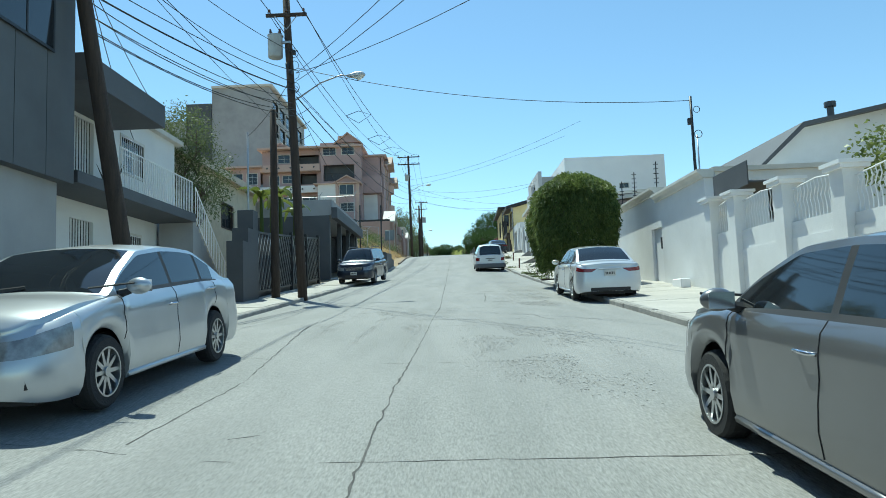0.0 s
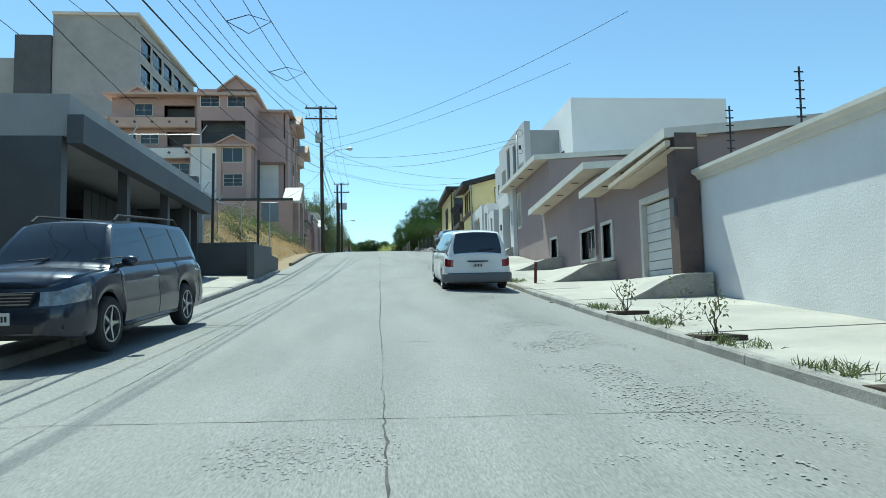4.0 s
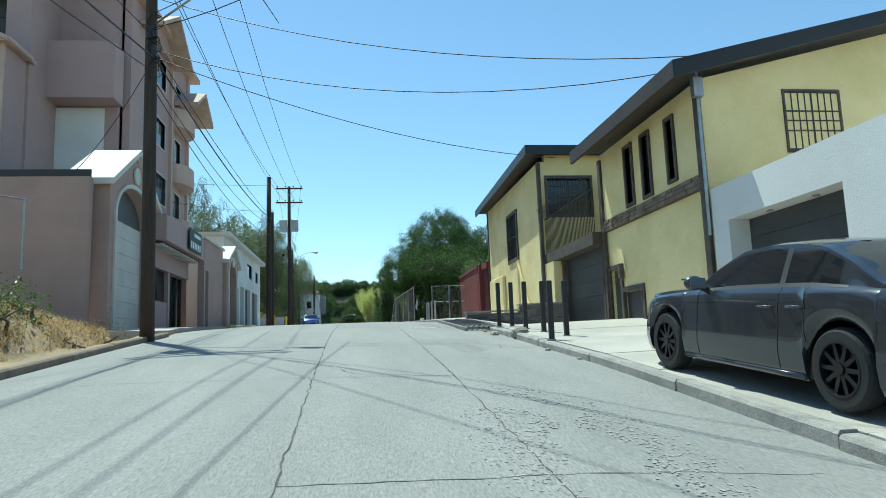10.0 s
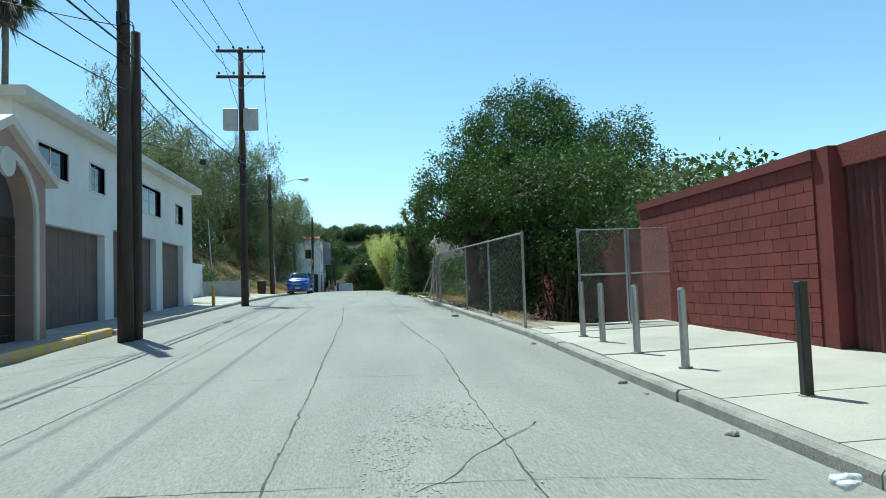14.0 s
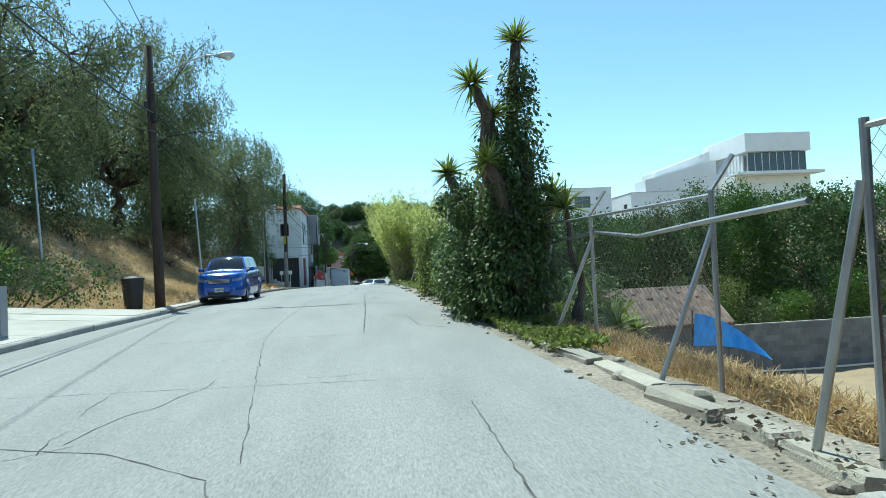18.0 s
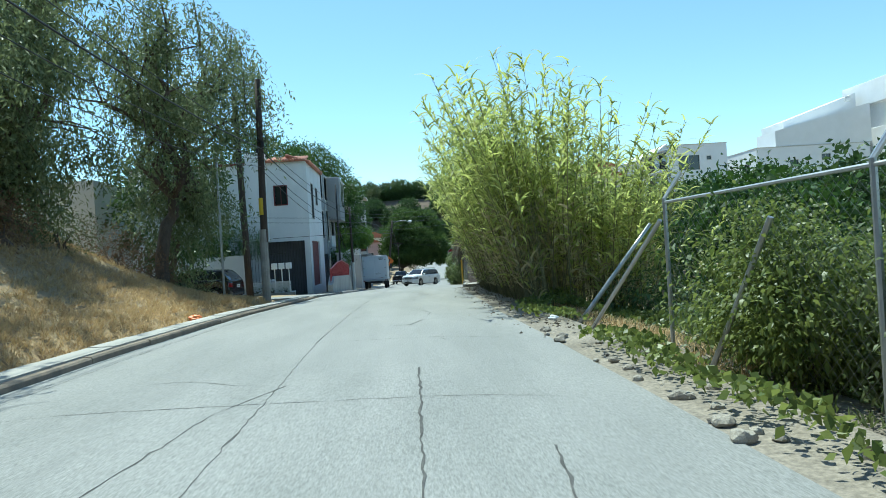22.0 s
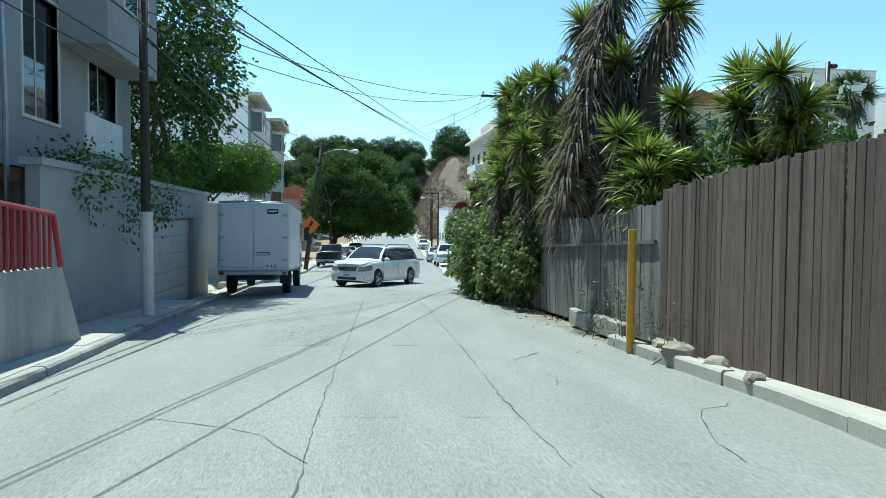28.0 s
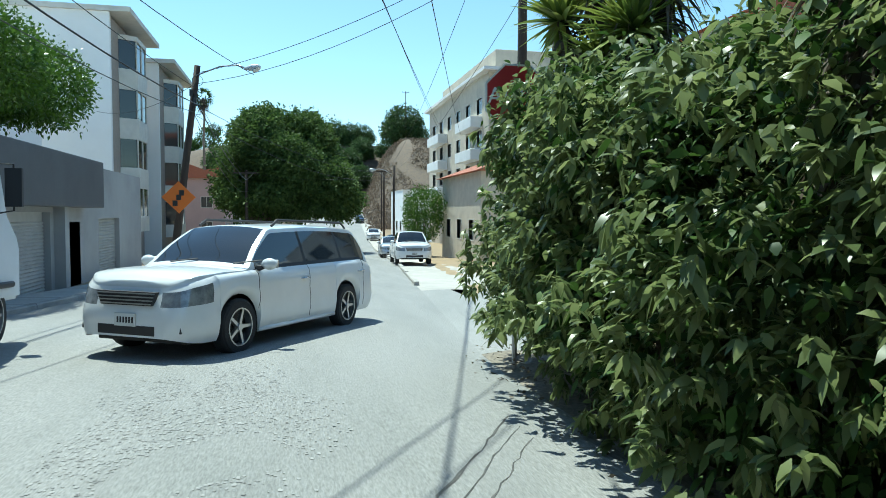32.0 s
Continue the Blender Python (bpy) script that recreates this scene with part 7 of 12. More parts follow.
for k, (a, b) in enumerate(LOW):
    L = math.dist(a, b)
    for q in range(3 if L > 30 else 4):
        cable((a[0] + 0.12 * (q % 2), a[1], a[2] - 0.42 * q), (b[0] + 0.1 * (q % 2), b[1], b[2] - 0.42 * q + 0.12 * ((k + q) % 3)), L * (0.012 + 0.006 * q), 0.012 + 0.01 * (q == 1), "sagging black telephone cable")
# the splice box on the bundle
solid("splice_case", bx(-4.62, -4.42, 112.6, 113.2, 13.9, 14.1, 0.03), M_BLACK, "black splice case hanging from the cables", "splice case")
# drops across the street and to the houses
for a, b, s in (((-5.4, 24.2, 10.4), (8.2, 22.3, 8.0), 0.5), ((-5.4, 24.2, 10.2), (9.6, 8.0, 10.8), 0.9), ((-5.4, 24.2, 10.2), (7.8, 3.0, 11.6), 0.7), ((-5.4, 24.2, 9.9), (9.8, -2.0, 9.9), 0.9), ((-5.5, 24.3, 9.6), (-1.5, 82.0, 15.9), 1.6),
                ((-4.6, 82.2, 16.2), (8.0, 63.3, 12.9), 0.6), ((-4.6, 82.2, 15.8), (8.0, 63.4, 12.7), 1.0), ((-4.6, 82.2, 16.6), (7.25, 77.5, 13.2), 0.6), ((-4.6, 82.2, 15.2), (7.3, 77.6, 13.0), 0.8), ((-4.6, 82.2, 17.4), (10.5, 52.0, 15.6), 0.8), ((-4.6, 82.2, 16.6), (11.0, 62.0, 17.0), 0.5), ((-4.6, 82.2, 15.0), (7.5, 88.0, 14.0), 0.5),
                ((-5.6, 24.2, 10.0), (-8.2, 27.5, 8.8), 0.2), ((-7.7, 13.8, 9.6), (-9.4, 20.0, 6.8), 0.3), ((-7.7, 13.8, 9.8), (-10.8, 8.5, 8.5), 0.3), ((-7.7, 13.8, 9.2), (-12.0, 32.0, 8.8), 0.6), ((-5.6, 24.2, 9.8), (-10.4, 46.0, 11.4), 0.7), ((-5.6, 24.2, 9.5), (-7.3, 54.9, 9.4), 0.6), ((-7.7, 13.8, 10.2), (-10.2, 58.0, 15.0), 1.0), ((-7.8, 13.7, 10.6), (-5.5, 24.2, 11.0), 0.3), ((-7.8, 13.7, 10.4), (-5.4, 24.2, 8.6), 0.3), ((-7.8, 13.7, 9.9), (-5.4, 24.2, 10.3), 0.6), ((-4.7, 82.2, 14.8), (-9.0, 88.0, 13.2), 0.3), ((-4.7, 82.2, 16.8), (-10.0, 70.0, 17.5), 0.3),
                ((-4.7, 106.2, 15.4), (-11.8, 122.6, 17.6), 0.4), ((-4.7, 106.2, 15.8), (-12.5, 96.0, 15.5), 0.4), ((-4.7, 106.2, 17.4), (-22.0, 110.0, 20.5), 0.6), ((-5.0, 122.3, 15.2), (-11.4, 126.0, 14.2), 0.3), ((-6.45, 141.5, 15.8), (-11.2, 144.0, 15.2), 0.3), ((-6.45, 141.5, 17.6), (-5.95, 173.2, 18.2), 0.8), ((-6.45, 141.5, 15.4), (-5.95, 173.2, 15.0), 1.0),
                ((-5.95, 173.2, 15.4), (-9.2, 183.0, 17.5), 0.3), ((-7.6, 173.6, 13.0), (18.3, 279.0, 18.6), 0.5), ((-7.7, 173.6, 12.8), (18.3, 277.0, 18.3), 0.7), ((-6.2, 176.0, 12.1), (18.3, 270.0, 17.6), 0.6), ((-4.65, 199.4, 14.8), (8.0, 222.0, 17.7), 0.7), ((-4.65, 199.4, 14.5), (7.2, 222.0, 17.6), 0.9), ((-4.65, 199.4, 14.2), (0.2, 229, 14.7), 0.5), ((8.2, 222, 17.7), (-2.1, 230.8, 15.0), 0.5), ((8.2, 222, 17.4), (-2.1, 230.8, 14.6), 0.7), ((7.2, 222, 17.7), (12.6, 286, 14.9), 1.4), ((9.2, 222, 17.7), (13.2, 286, 14.9), 1.6), ((8.2, 222, 16.8), (20.0, 205, 15.5), 0.6), ((8.2, 222, 17.3), (32.0, 232, 17.8), 0.9), ((-2.1, 230.8, 14.6), (-9.5, 246, 15.5), 0.5), ((-2.1, 230.8, 13.8), (9.4, 256, 12.9), 0.8), ((-2.1, 230.8, 13.4), (9.4, 256, 12.5), 1.1), ((-4.65, 199.4, 13.6), (-7.2, 214, 13.4), 0.3), ((12.6, 286, 14.8), (16.2, 316, 16.8), 0.6), ((-1.9, 258, 12.8), (9.4, 256, 12.9), 0.6)):
    cable(a, b, s, 0.011)
for k in range(3):
    cable((-5.6 + 0.1 * k, 24.1, 9.3 - 0.25 * k), (-7.5, 13.9, 8.2 - 0.3 * k), 0.4, 0.012)
    cable((-4.9, 24.2, 8.9 - 0.5 * k), (-6.35, 24.5, 8.6 - 0.5 * k), 0.15, 0.01)


# ---- fences on the right ----
for k, pts in enumerate(([(3.72, 104.6), (3.68, 108.4), (3.64, 112.3), (3.62, 120.4), (3.62, 121.6)], [(4.05, 124.3), (4.1, 128.2), (4.15, 134.5), (4.1, 138.6), (3.95, 142.4), (3.75, 146.2), (3.6, 150.0), (3.45, 154.0)])):
    link_fence("mesh_fence", [(x, y, zr(y) + (0.1 if y < 123 else -0.1)) for x, y in pts], 1.9, "rusty chain-link fence with leaning posts beside the road", k == 1, 0.14)
for x, y, zt, dx, dy in ((3.58, 121.2, 11.7, 0.0, 0.0), (3.7, 120.7, 11.3, 0.0, 0.0), (3.3, 153.8, 11.3, 0.6, -1.9), (3.4, 151.2, 11.2, 0.3, -0.9), (4.13, 128.2, 10.95, 0.72, -0.15), (4.05, 124.3, 10.85, 0.65, -0.1), (3.5, 121.5, 10.95, 0.2, -0.35), (4.2, 131.0, 10.9, 0.3, 0.0)):
    bm = bmesh.new()
    tube(bm, [(x - dx, y - dy, zr(y) - 0.2), (x, y, zt)], 0.03, 8)
    solid("fence_post", bm, M_STEEL, "old steel fence post leaning by the road", "post", "leaning fence posts")
bm = bmesh.new()
tube(bm, [(3.85, 122.5, 10.92), (4.02, 124.3, 10.9), (4.1, 126.3, 10.84), (4.15, 128.2, 11.0), (4.25, 131.0, 10.95)], 0.028, 6)
solid("fence_rail", bm, M_STEEL, "loose steel rail across the shrubs", "rail")
part("mesh_gate_plate", bx(3.58, 3.61, 147.6, 147.95, 10.6, 11.05, 0.01), mat("white_sign_plate", (0.6, 0.58, 0.5), 0.5, stain=0.3)).name = "sign_plate"
tagged(bpy.data.objects["sign_plate"], "small blank pale sign plate on the mesh fence", "sign")
gate = thing("mesh_gate", (5.75, 104.0, 8.9), "chain-link gate between the red wall and kerb", "gate")
for a, b in ((4.72, 5.7), (5.76, 6.8)):
    bm = bmesh.new()
    tube(bm, [(a, 104.0, 8.95), (a, 104.0, 10.85), (b, 104.0, 10.85), (b, 104.0, 8.95), (a, 104.0, 8.95)], 0.026, 7)
    tube(bm, [(a, 104.0, 9.95), (b, 104.0, 9.95)], 0.02, 6)
    part("gate_frame", bm, M_STEEL, gate)
    chain_link(gate, (a, 104.0), (b, 104.0), 8.98, 8.98, 1.85, 0.09)

M_BOARD = mat("brown_fence_board", (0.15, 0.11, 0.09), 0.8, color2=(0.105, 0.078, 0.066), scale=3, stretch=(6, 6, 0.5), bump=0.7, bump_scale=14, fine=0.35, vary=0.28, stain=0.3)
M_GBOARD = mat("grey_weathered_board", (0.15, 0.147, 0.14), 0.9, color2=(0.24, 0.235, 0.225), scale=2.0, stretch=(5, 5, 0.4), bump=0.9, bump_scale=12, fine=0.45, vary=0.3, stain=0.6, stain_color=(0.08, 0.077, 0.073))


def board_mesh(w, h, t, cut):
    bm = bmesh.new()
    prism(bm, [(-w / 2, 0), (w / 2, 0), (w / 2, h - cut), (w / 2 - 0.012, h), (-w / 2 + 0.012, h - 0.3 * cut), (-w / 2, h - 0.3 * cut - 0.012)], "x", -t / 2, t / 2)
    me = bpy.data.meshes.new("board")
    bmesh.ops.recalc_face_normals(bm, faces=bm.faces[:])
    bm.to_mesh(me)
    bm.free()
    return me


def board_fence(label, y0, y1, xf, zb, zt, w, m, seed, gap=0.008, tilt=0.012):
    rg = random.Random(seed)
    f = thing("board_fence", (xf(y0), y0, zb(y0)), label, "fence")
    meshes = [board_mesh(w * s, 2.2, 0.022, c) for s, c in ((1.0, 0.02), (0.96, 0.05), (1.0, -0.03), (0.92, 0.0))]
    y = y0
    while y < y1:
        h = zt(y) - zb(y) + rg.uniform(-0.03, 0.03)
        b = link("board", rg.choice(meshes), m, f)
        b.matrix_basis = Matrix.Translation((xf(y) + rg.uniform(-0.006, 0.006), y, zb(y))) @ Matrix.Rotation(rg.gauss(0, tilt), 4, "X") @ Matrix.Rotation(math.atan2(xf(y) - xf(y + 0.5), 0.5), 4, "Z") @ Matrix.Diagonal((1, 1, h / 2.2, 1))
        y += w + gap
    for fz in (0.25, 0.8):
        ys = steps(y0, y1, 2.4)
        bm = bmesh.new()
        tube(bm, [(xf(q) + 0.07, q, zb(q) + (zt(q) - zb(q)) * fz) for q in ys], 0.045, 4)
        part("rail", bm, m, f)
    for q in steps(y0 + 0.2, y1, 2.4):
        bm = bx(xf(q) + 0.1, xf(q) + 0.2, q - 0.05, q + 0.05, zb(q) - 0.4, zt(q) - 0.1)
        part("post", bm, m, f)
    return f


board_fence("tall fence of upright brown stained boards", 176.4, 193.4, lambda y: 4.0 - max(0, 182 - y) * 0.09, lambda y: zr(y) + 0.0, lambda y: interp([(176, 11.5), (186.6, 11.4), (193.6, 10.92)], y), 0.1, M_BOARD, 1, 0.003, 0.006)
board_fence("weathered grey board fence with gaps and stains", 193.7, 203.4, lambda y: 4.15 + 0.012 * (y - 193), lambda y: zr(y) + 0.02, lambda y: interp([(193.7, 10.75), (197, 10.55), (203.4, 10.45)], y), 0.17, M_GBOARD, 2, 0.004, 0.007)
bm = bmesh.new()
tube(bm, [(4.11 + 0.012 * (q - 193), q, zr(q) + 1.55) for q in (193.9, 197, 200, 203.2)], 0.04, 4)
solid("fence_rail", bm, M_GBOARD, "grey weathered rail nailed across the boards", "rail")
bm = bmesh.new()
tube(bm, [(3.62, 193.6, zr(193.6) - 0.2), (3.6, 193.55, 10.35)], 0.06, 10)
solid("yellow_post", bm, mat("yellow_post_paint", (0.55, 0.33, 0.03), 0.55, color2=(0.45, 0.28, 0.04), stain=0.4), "faded yellow steel post before the board fence", "post")
for k, (x, y, a) in enumerate(((3.98, 195.2, 0.05), (4.0, 196.7, -0.04))):
    bm = bx(-0.08, 0.08, -0.6, 0.6, -0.05, 0.27, 0.03)
    ob = solid("concrete_block", bm, M_KERB, "weathered concrete block against the fence foot", "block", "concrete blocks")
    ob.matrix_basis = Matrix.Translation((x, y, zr(y))) @ Matrix.Rotation(a, 4, "Z")


# ---- small things along the street ----
def post(x, y, h, r, m, name, label, group, round_=False, z=None, taper=1.0):
    z = zr(y) + 0.06 if z is None else z
    t = thing(name, (x, y, z), label, "bollard", group)
    if round_:
        bm = bmesh.new()
        tube(bm, [(x, y, z - 0.2), (x, y, z + h - 0.03), (x, y, z + h)], [r, r * taper, r * taper * 0.7], 14)
        part("shaft", bm, m, t, smooth=False)
    else:
        part("shaft", bx(x - r, x + r, y - r, y + r, z - 0.2, z + h, 0.012), m, t)
    bm = bmesh.new()
    tube(bm, [(x, y, z - 0.02), (x, y, z + 0.012)], r * 1.7, 12)
    part("footing", bm, M_KERB, t)
    return t


for x, y in ((3.75, 76.9), (4.25, 77.6), (4.15, 78.8), (4.05, 79.9), (4.0, 81.0), (3.72, 81.15), (4.4, 91.5), (4.4, 94.0), (4.47, 96.65)):
    post(x, y, 1.05, 0.046, M_BLACK, "bollard", "square black steel bollard on the pavement", "black bollards")
for y in (98.55, 100.0, 101.4, 102.4):
    post(4.23, y, 0.95, 0.05, M_STEEL, "bollard", "round grey steel bollard on the pavement", "steel bollards", True)
M_CHAINP = mat("brown_post_paint", (0.10, 0.035, 0.025), 0.6, stain=0.3, bump=0.2)
cp = [(4.35, 57.3), (4.3, 59.2), (5.2, 56.7), (4.55, 45.5)]
for x, y in cp:
    z = zr(y) + 0.1
    t = thing("chain_post", (x, y, z), "dark red-brown steel post at the driveway edge", "bollard", "chain posts")
    bm = bmesh.new()
    tube(bm, [(x, y, z - 0.2), (x + 0.04, y, z + 0.58)], 0.05, 10)
    part("shaft", bm, M_CHAINP, t)
    bm = bmesh.new()
    tube(bm, [(x + 0.04, y, z + 0.57), (x + 0.042, y, z + 0.61)], 0.06, 10)
    part("cap", bm, M_CHAINP, t)
bm = bmesh.new()
for (a, b) in ((cp[1], cp[0]), (cp[0], cp[2])):
    n = 26
    for i in range(n):
        f0, f1 = i / n, (i + 0.8) / n
        q = [(a[0] + 0.05 + (b[0] - a[0]) * f, a[1] + (b[1] - a[1]) * f, zr(a[1] + (b[1] - a[1]) * f) + 0.62 - 0.9 * f * (1 - f)) for f in (f0, f1)]
        tube(bm, q, 0.013, 4)
solid("chain", bm, M_IRON, "dark steel chain hung between two posts", "chain")
# drain grating across the driveway
gr = thing("drain_grating", (3.45, 84.5, zr(84.5)), "worn steel bar grating over the roadside drain", "grating")
M_GRATE = mat("worn_steel_grating", (0.30, 0.30, 0.295), 0.55, 0.6, color2=(0.20, 0.18, 0.165), scale=6, stain=0.4)
for k in range(8):
    x = 3.08 + 0.118 * k
    part("bar", bx(x - 0.016, x + 0.016, 81.85, 87.15, (zr(81.85) - 0.04, zr(87.15) - 0.04), (zr(81.85) + 0.03, zr(87.15) + 0.03)), M_GRATE, gr)
for y in steps(82.05, 86.95, 0.35):
    part("cross_bar", bx(3.05, 3.95, y - 0.018, y + 0.018, zr(y) - 0.03, zr(y) + 0.026), M_GRATE, gr)
part("pit", bx(3.0, 4.0, 81.8, 87.2, (zr(81.8) - 0.55, zr(87.2) - 0.55), (zr(81.8) - 0.09, zr(87.2) - 0.09)), M_BLACK, gr)
for x in (3.02, 3.97):
    part("frame_rail", bx(x - 0.03, x + 0.03, 81.8, 87.2, (zr(81.8) - 0.05, zr(87.2) - 0.05), (zr(81.8) + 0.03, zr(87.2) + 0.03)), M_GRATE, gr)
M_ROCK = mat("pale_rubble", (0.40, 0.36, 0.30), 0.95, color2=(0.30, 0.27, 0.23), scale=5, bump=0.8, fine=0.4, vary=0.2)


def rock_mesh(seed):
    rg = random.Random(seed)
    bm = bmesh.new()
    bmesh.ops.create_icosphere(bm, subdivisions=2, radius=1.0)
    for v in bm.verts:
        v.co *= 1 + 0.35 * noise.noise(v.co * 1.6 + Vector((seed * 3.1, 0, 0)))
        v.co.z *= 0.6
    me = bpy.data.meshes.new("rock")
    bm.to_mesh(me)
    bm.free()
    return me


ROCKS = [rock_mesh(k) for k in range(5)]
rg = random.Random(44)
spots = [(3.7, 79.0, 0.22), (3.4, 80.2, 0.12), (3.75, 94.2, 0.1), (3.0, 110.4, 0.1), (3.45, 123.6, 0.14), (3.2, 124.8, 0.1), (3.75, 192.4, 0.22), (3.8, 191.6, 0.16), (3.9, 193.0, 0.2), (3.7, 190.7, 0.12)]
for k in range(70):
    y = rg.uniform(121, 178)
    spots.append((rx(y) + rg.uniform(-0.05, 0.9), y, rg.choice([0.025, 0.03, 0.035, 0.04, 0.05, 0.06, 0.08])))
for k in range(46):
    y = rg.uniform(136, 156)
    spots.append((rx(y) + rg.gauss(0.25, 0.12), y, rg.uniform(0.03, 0.1)))
for k in range(14):
    y = rg.uniform(40, 104)
    spots.append((rx(y) - rg.uniform(0.05, 0.3), y, rg.uniform(0.025, 0.06)))
for x, y, s in spots:
    z = surf(x, y) if x < rx(y) else zr(y) - 0.02
    if 120 < y < 178 and x > rx(y):
        z = zr(y) - 0.08
    if 178 < y < 194 and x > rx(y):
        z = zr(y) + 0.05
    ob = tagged(link("rock", rg.choice(ROCKS), M_ROCK, smooth=False), "pale broken rock lying at the road edge", "rock", "rocks along the verge")
    ob.matrix_basis = Matrix.Translation((x, y, z + s * 0.25)) @ Matrix.Rotation(rg.uniform(0, 6.28), 4, "Z") @ Matrix.Diagonal((s, s * rg.uniform(0.7, 1.3), s, 1))
# low broken kerb pieces along the verge
M_OLDK = mat("broken_old_kerb", (0.46, 0.42, 0.35), 0.95, color2=(0.36, 0.33, 0.28), scale=2, bump=0.8, fine=0.4, vary=0.15, stain=0.4)
y = 121.2
while y < 150:
    L = rg.uniform(0.7, 1.7)
    if rg.random() < (0.85 if y < 127 else 0.28):
        bm = bx(-0.12, 0.12, -L / 2, L / 2, -0.25, 0.05 if y < 127 else 0.025, 0.02)
        for v in bm.verts:
            v.co += Vector((rg.uniform(-0.03, 0.03), rg.uniform(-0.04, 0.04), rg.uniform(-0.03, 0.02)))
        ob = solid("kerb_fragment", bm, M_OLDK, "broken length of old concrete kerb half buried", "kerb", "broken kerb pieces")
        ob.matrix_basis = Matrix.Translation((rx(y) + (0.42 if y < 127 else 0.75) + rg.uniform(-0.06, 0.06), y + L / 2, zr(y) - 0.02)) @ Matrix.Rotation(0.035 + rg.uniform(-0.06, 0.06), 4, "Z")
    y += L + 0.05
M_YBOL = mat("yellow_bollard_paint", (0.62, 0.40, 0.03), 0.55, color2=(0.5, 0.33, 0.04), scale=3, stain=0.35)
for x, y in ((-5.75, 127.1), (-6.1, 121.0)):
    post(x, y, 0.95, 0.075, M_YBOL, "yellow_bollard", "yellow painted steel bollard at the driveway", "yellow bollards", True)
# bin beside the lamp pole
tb = thing("waste_bin", (-7.1, 141.0, zr(141)), "dark plastic waste bin beside the wooden pole", "bin")
bm = bmesh.new()
tube(bm, [(-7.1, 141.0, zr(141)), (-7.1, 141.0, zr(141) + 0.95)], [0.27, 0.34], 14)
part("body", bm, M_BLACK, tb)
bm = bmesh.new()
tube(bm, [(-7.1, 141.0, zr(141) + 0.95), (-7.1, 141.0, zr(141) + 1.02), (-7.1, 141.0, zr(141) + 1.1)], [0.37, 0.36, 0.12], 14)
part("lid", bm, M_BLACK, tb)
# scrap of orange plastic at the foot of the bank
bm = bmesh.new()
bmesh.ops.create_icosphere(bm, subdivisions=3, radius=0.16)
for v in bm.verts:
    v.co *= 1 + 0.5 * noise.noise(v.co * 9)
    v.co.z *= 0.55
    v.co += Vector((-5.55, 162.3, zr(162.3) + 0.06))
solid("plastic_bag", bm, mat("orange_plastic", (0.75, 0.20, 0.05), 0.5), "crumpled orange plastic bag at the bank foot", "bag")


def letters(text, size, m, parent, mw, name="lettering"):
    cu = bpy.data.curves.new(name, "FONT")
    cu.body, cu.size, cu.extrude, cu.align_x, cu.align_y = text, size, 0.004, "CENTER", "CENTER"
    ob = new(name, cu)
    dg = bpy.context.evaluated_depsgraph_get()
    me = bpy.data.meshes.new_from_object(ob.evaluated_get(dg))
    bpy.data.objects.remove(ob)
    me.materials.clear()
    o = link(name, me, m, parent)
    o.matrix_basis = mw
    return o


M_RED = mat("stop_sign_red", (0.42, 0.02, 0.025), 0.45, color2=(0.36, 0.02, 0.025), stain=0.1)
M_SIGNW = mat("sign_white", (0.75, 0.75, 0.74), 0.5)
sx, sy, sz = 3.97, 209.9, 10.86
st = thing("stop_sign", (sx, sy, zr(sy)), "red octagonal stop sign above the hedge", "sign")
bm = bmesh.new()
tube(bm, [(sx, sy + 0.03, zr(sy) - 0.2), (sx, sy + 0.03, sz + 0.3)], 0.03, 8)
part("post", bm, M_STEEL, st)
for nm, r0, ya, yb, m in (("rim", 0.40, 0.0, 0.006, M_SIGNW), ("plate", 0.375, -0.006, -0.002, M_RED)):
    bm = bmesh.new()
    prism(bm, [(sx + r0 * math.cos(math.radians(22.5 + 45 * k)), sz + r0 * math.sin(math.radians(22.5 + 45 * k))) for k in range(8)], "y", sy + ya, sy + yb)
    part(nm, bm, m, st)
letters("ALTO", 0.27, M_SIGNW, st, Matrix.Translation((sx, sy - 0.012, sz)) @ Matrix.Rotation(math.pi / 2, 4, "X"))
rw = thing("roadwork_sign", (-2.75, 230.2, zr(230)), "orange diamond road-work sign on the leaning pole", "sign")
bm = bmesh.new()
q, cxs, czs = 0.62, -2.72, 10.2
prism(bm, [(cxs - q, czs), (cxs, czs - q), (cxs + q, czs), (cxs, czs + q)], "y", 230.5, 230.52)
part("plate", bm, mat("orange_sign", (0.7, 0.17, 0.02), 0.5), rw)
bm = bmesh.new()
for a in (-0.45, 0.0, 0.35):
    vbox(bm, cxs + a * 0.3 - 0.09, cxs + a * 0.3 + 0.09, 230.49, 230.497, czs + a * 0.5 - 0.11, czs + a * 0.5 + 0.1)
part("symbol", bm, M_BLACK, rw, "black symbol")
# sunken lot: blue sheet on a pole, tiled shed, block wall, rail, broken slabs
sheet = thing("tarpaulin", (17.6, 152.5, ground_z(17.6, 152.5)), "blue tarpaulin stretched from a pole over the lot", "tarpaulin")
bm = bmesh.new()
ring = [[bm.verts.new((0, 0, 0)) for j in range(9)] for i in range(25)]
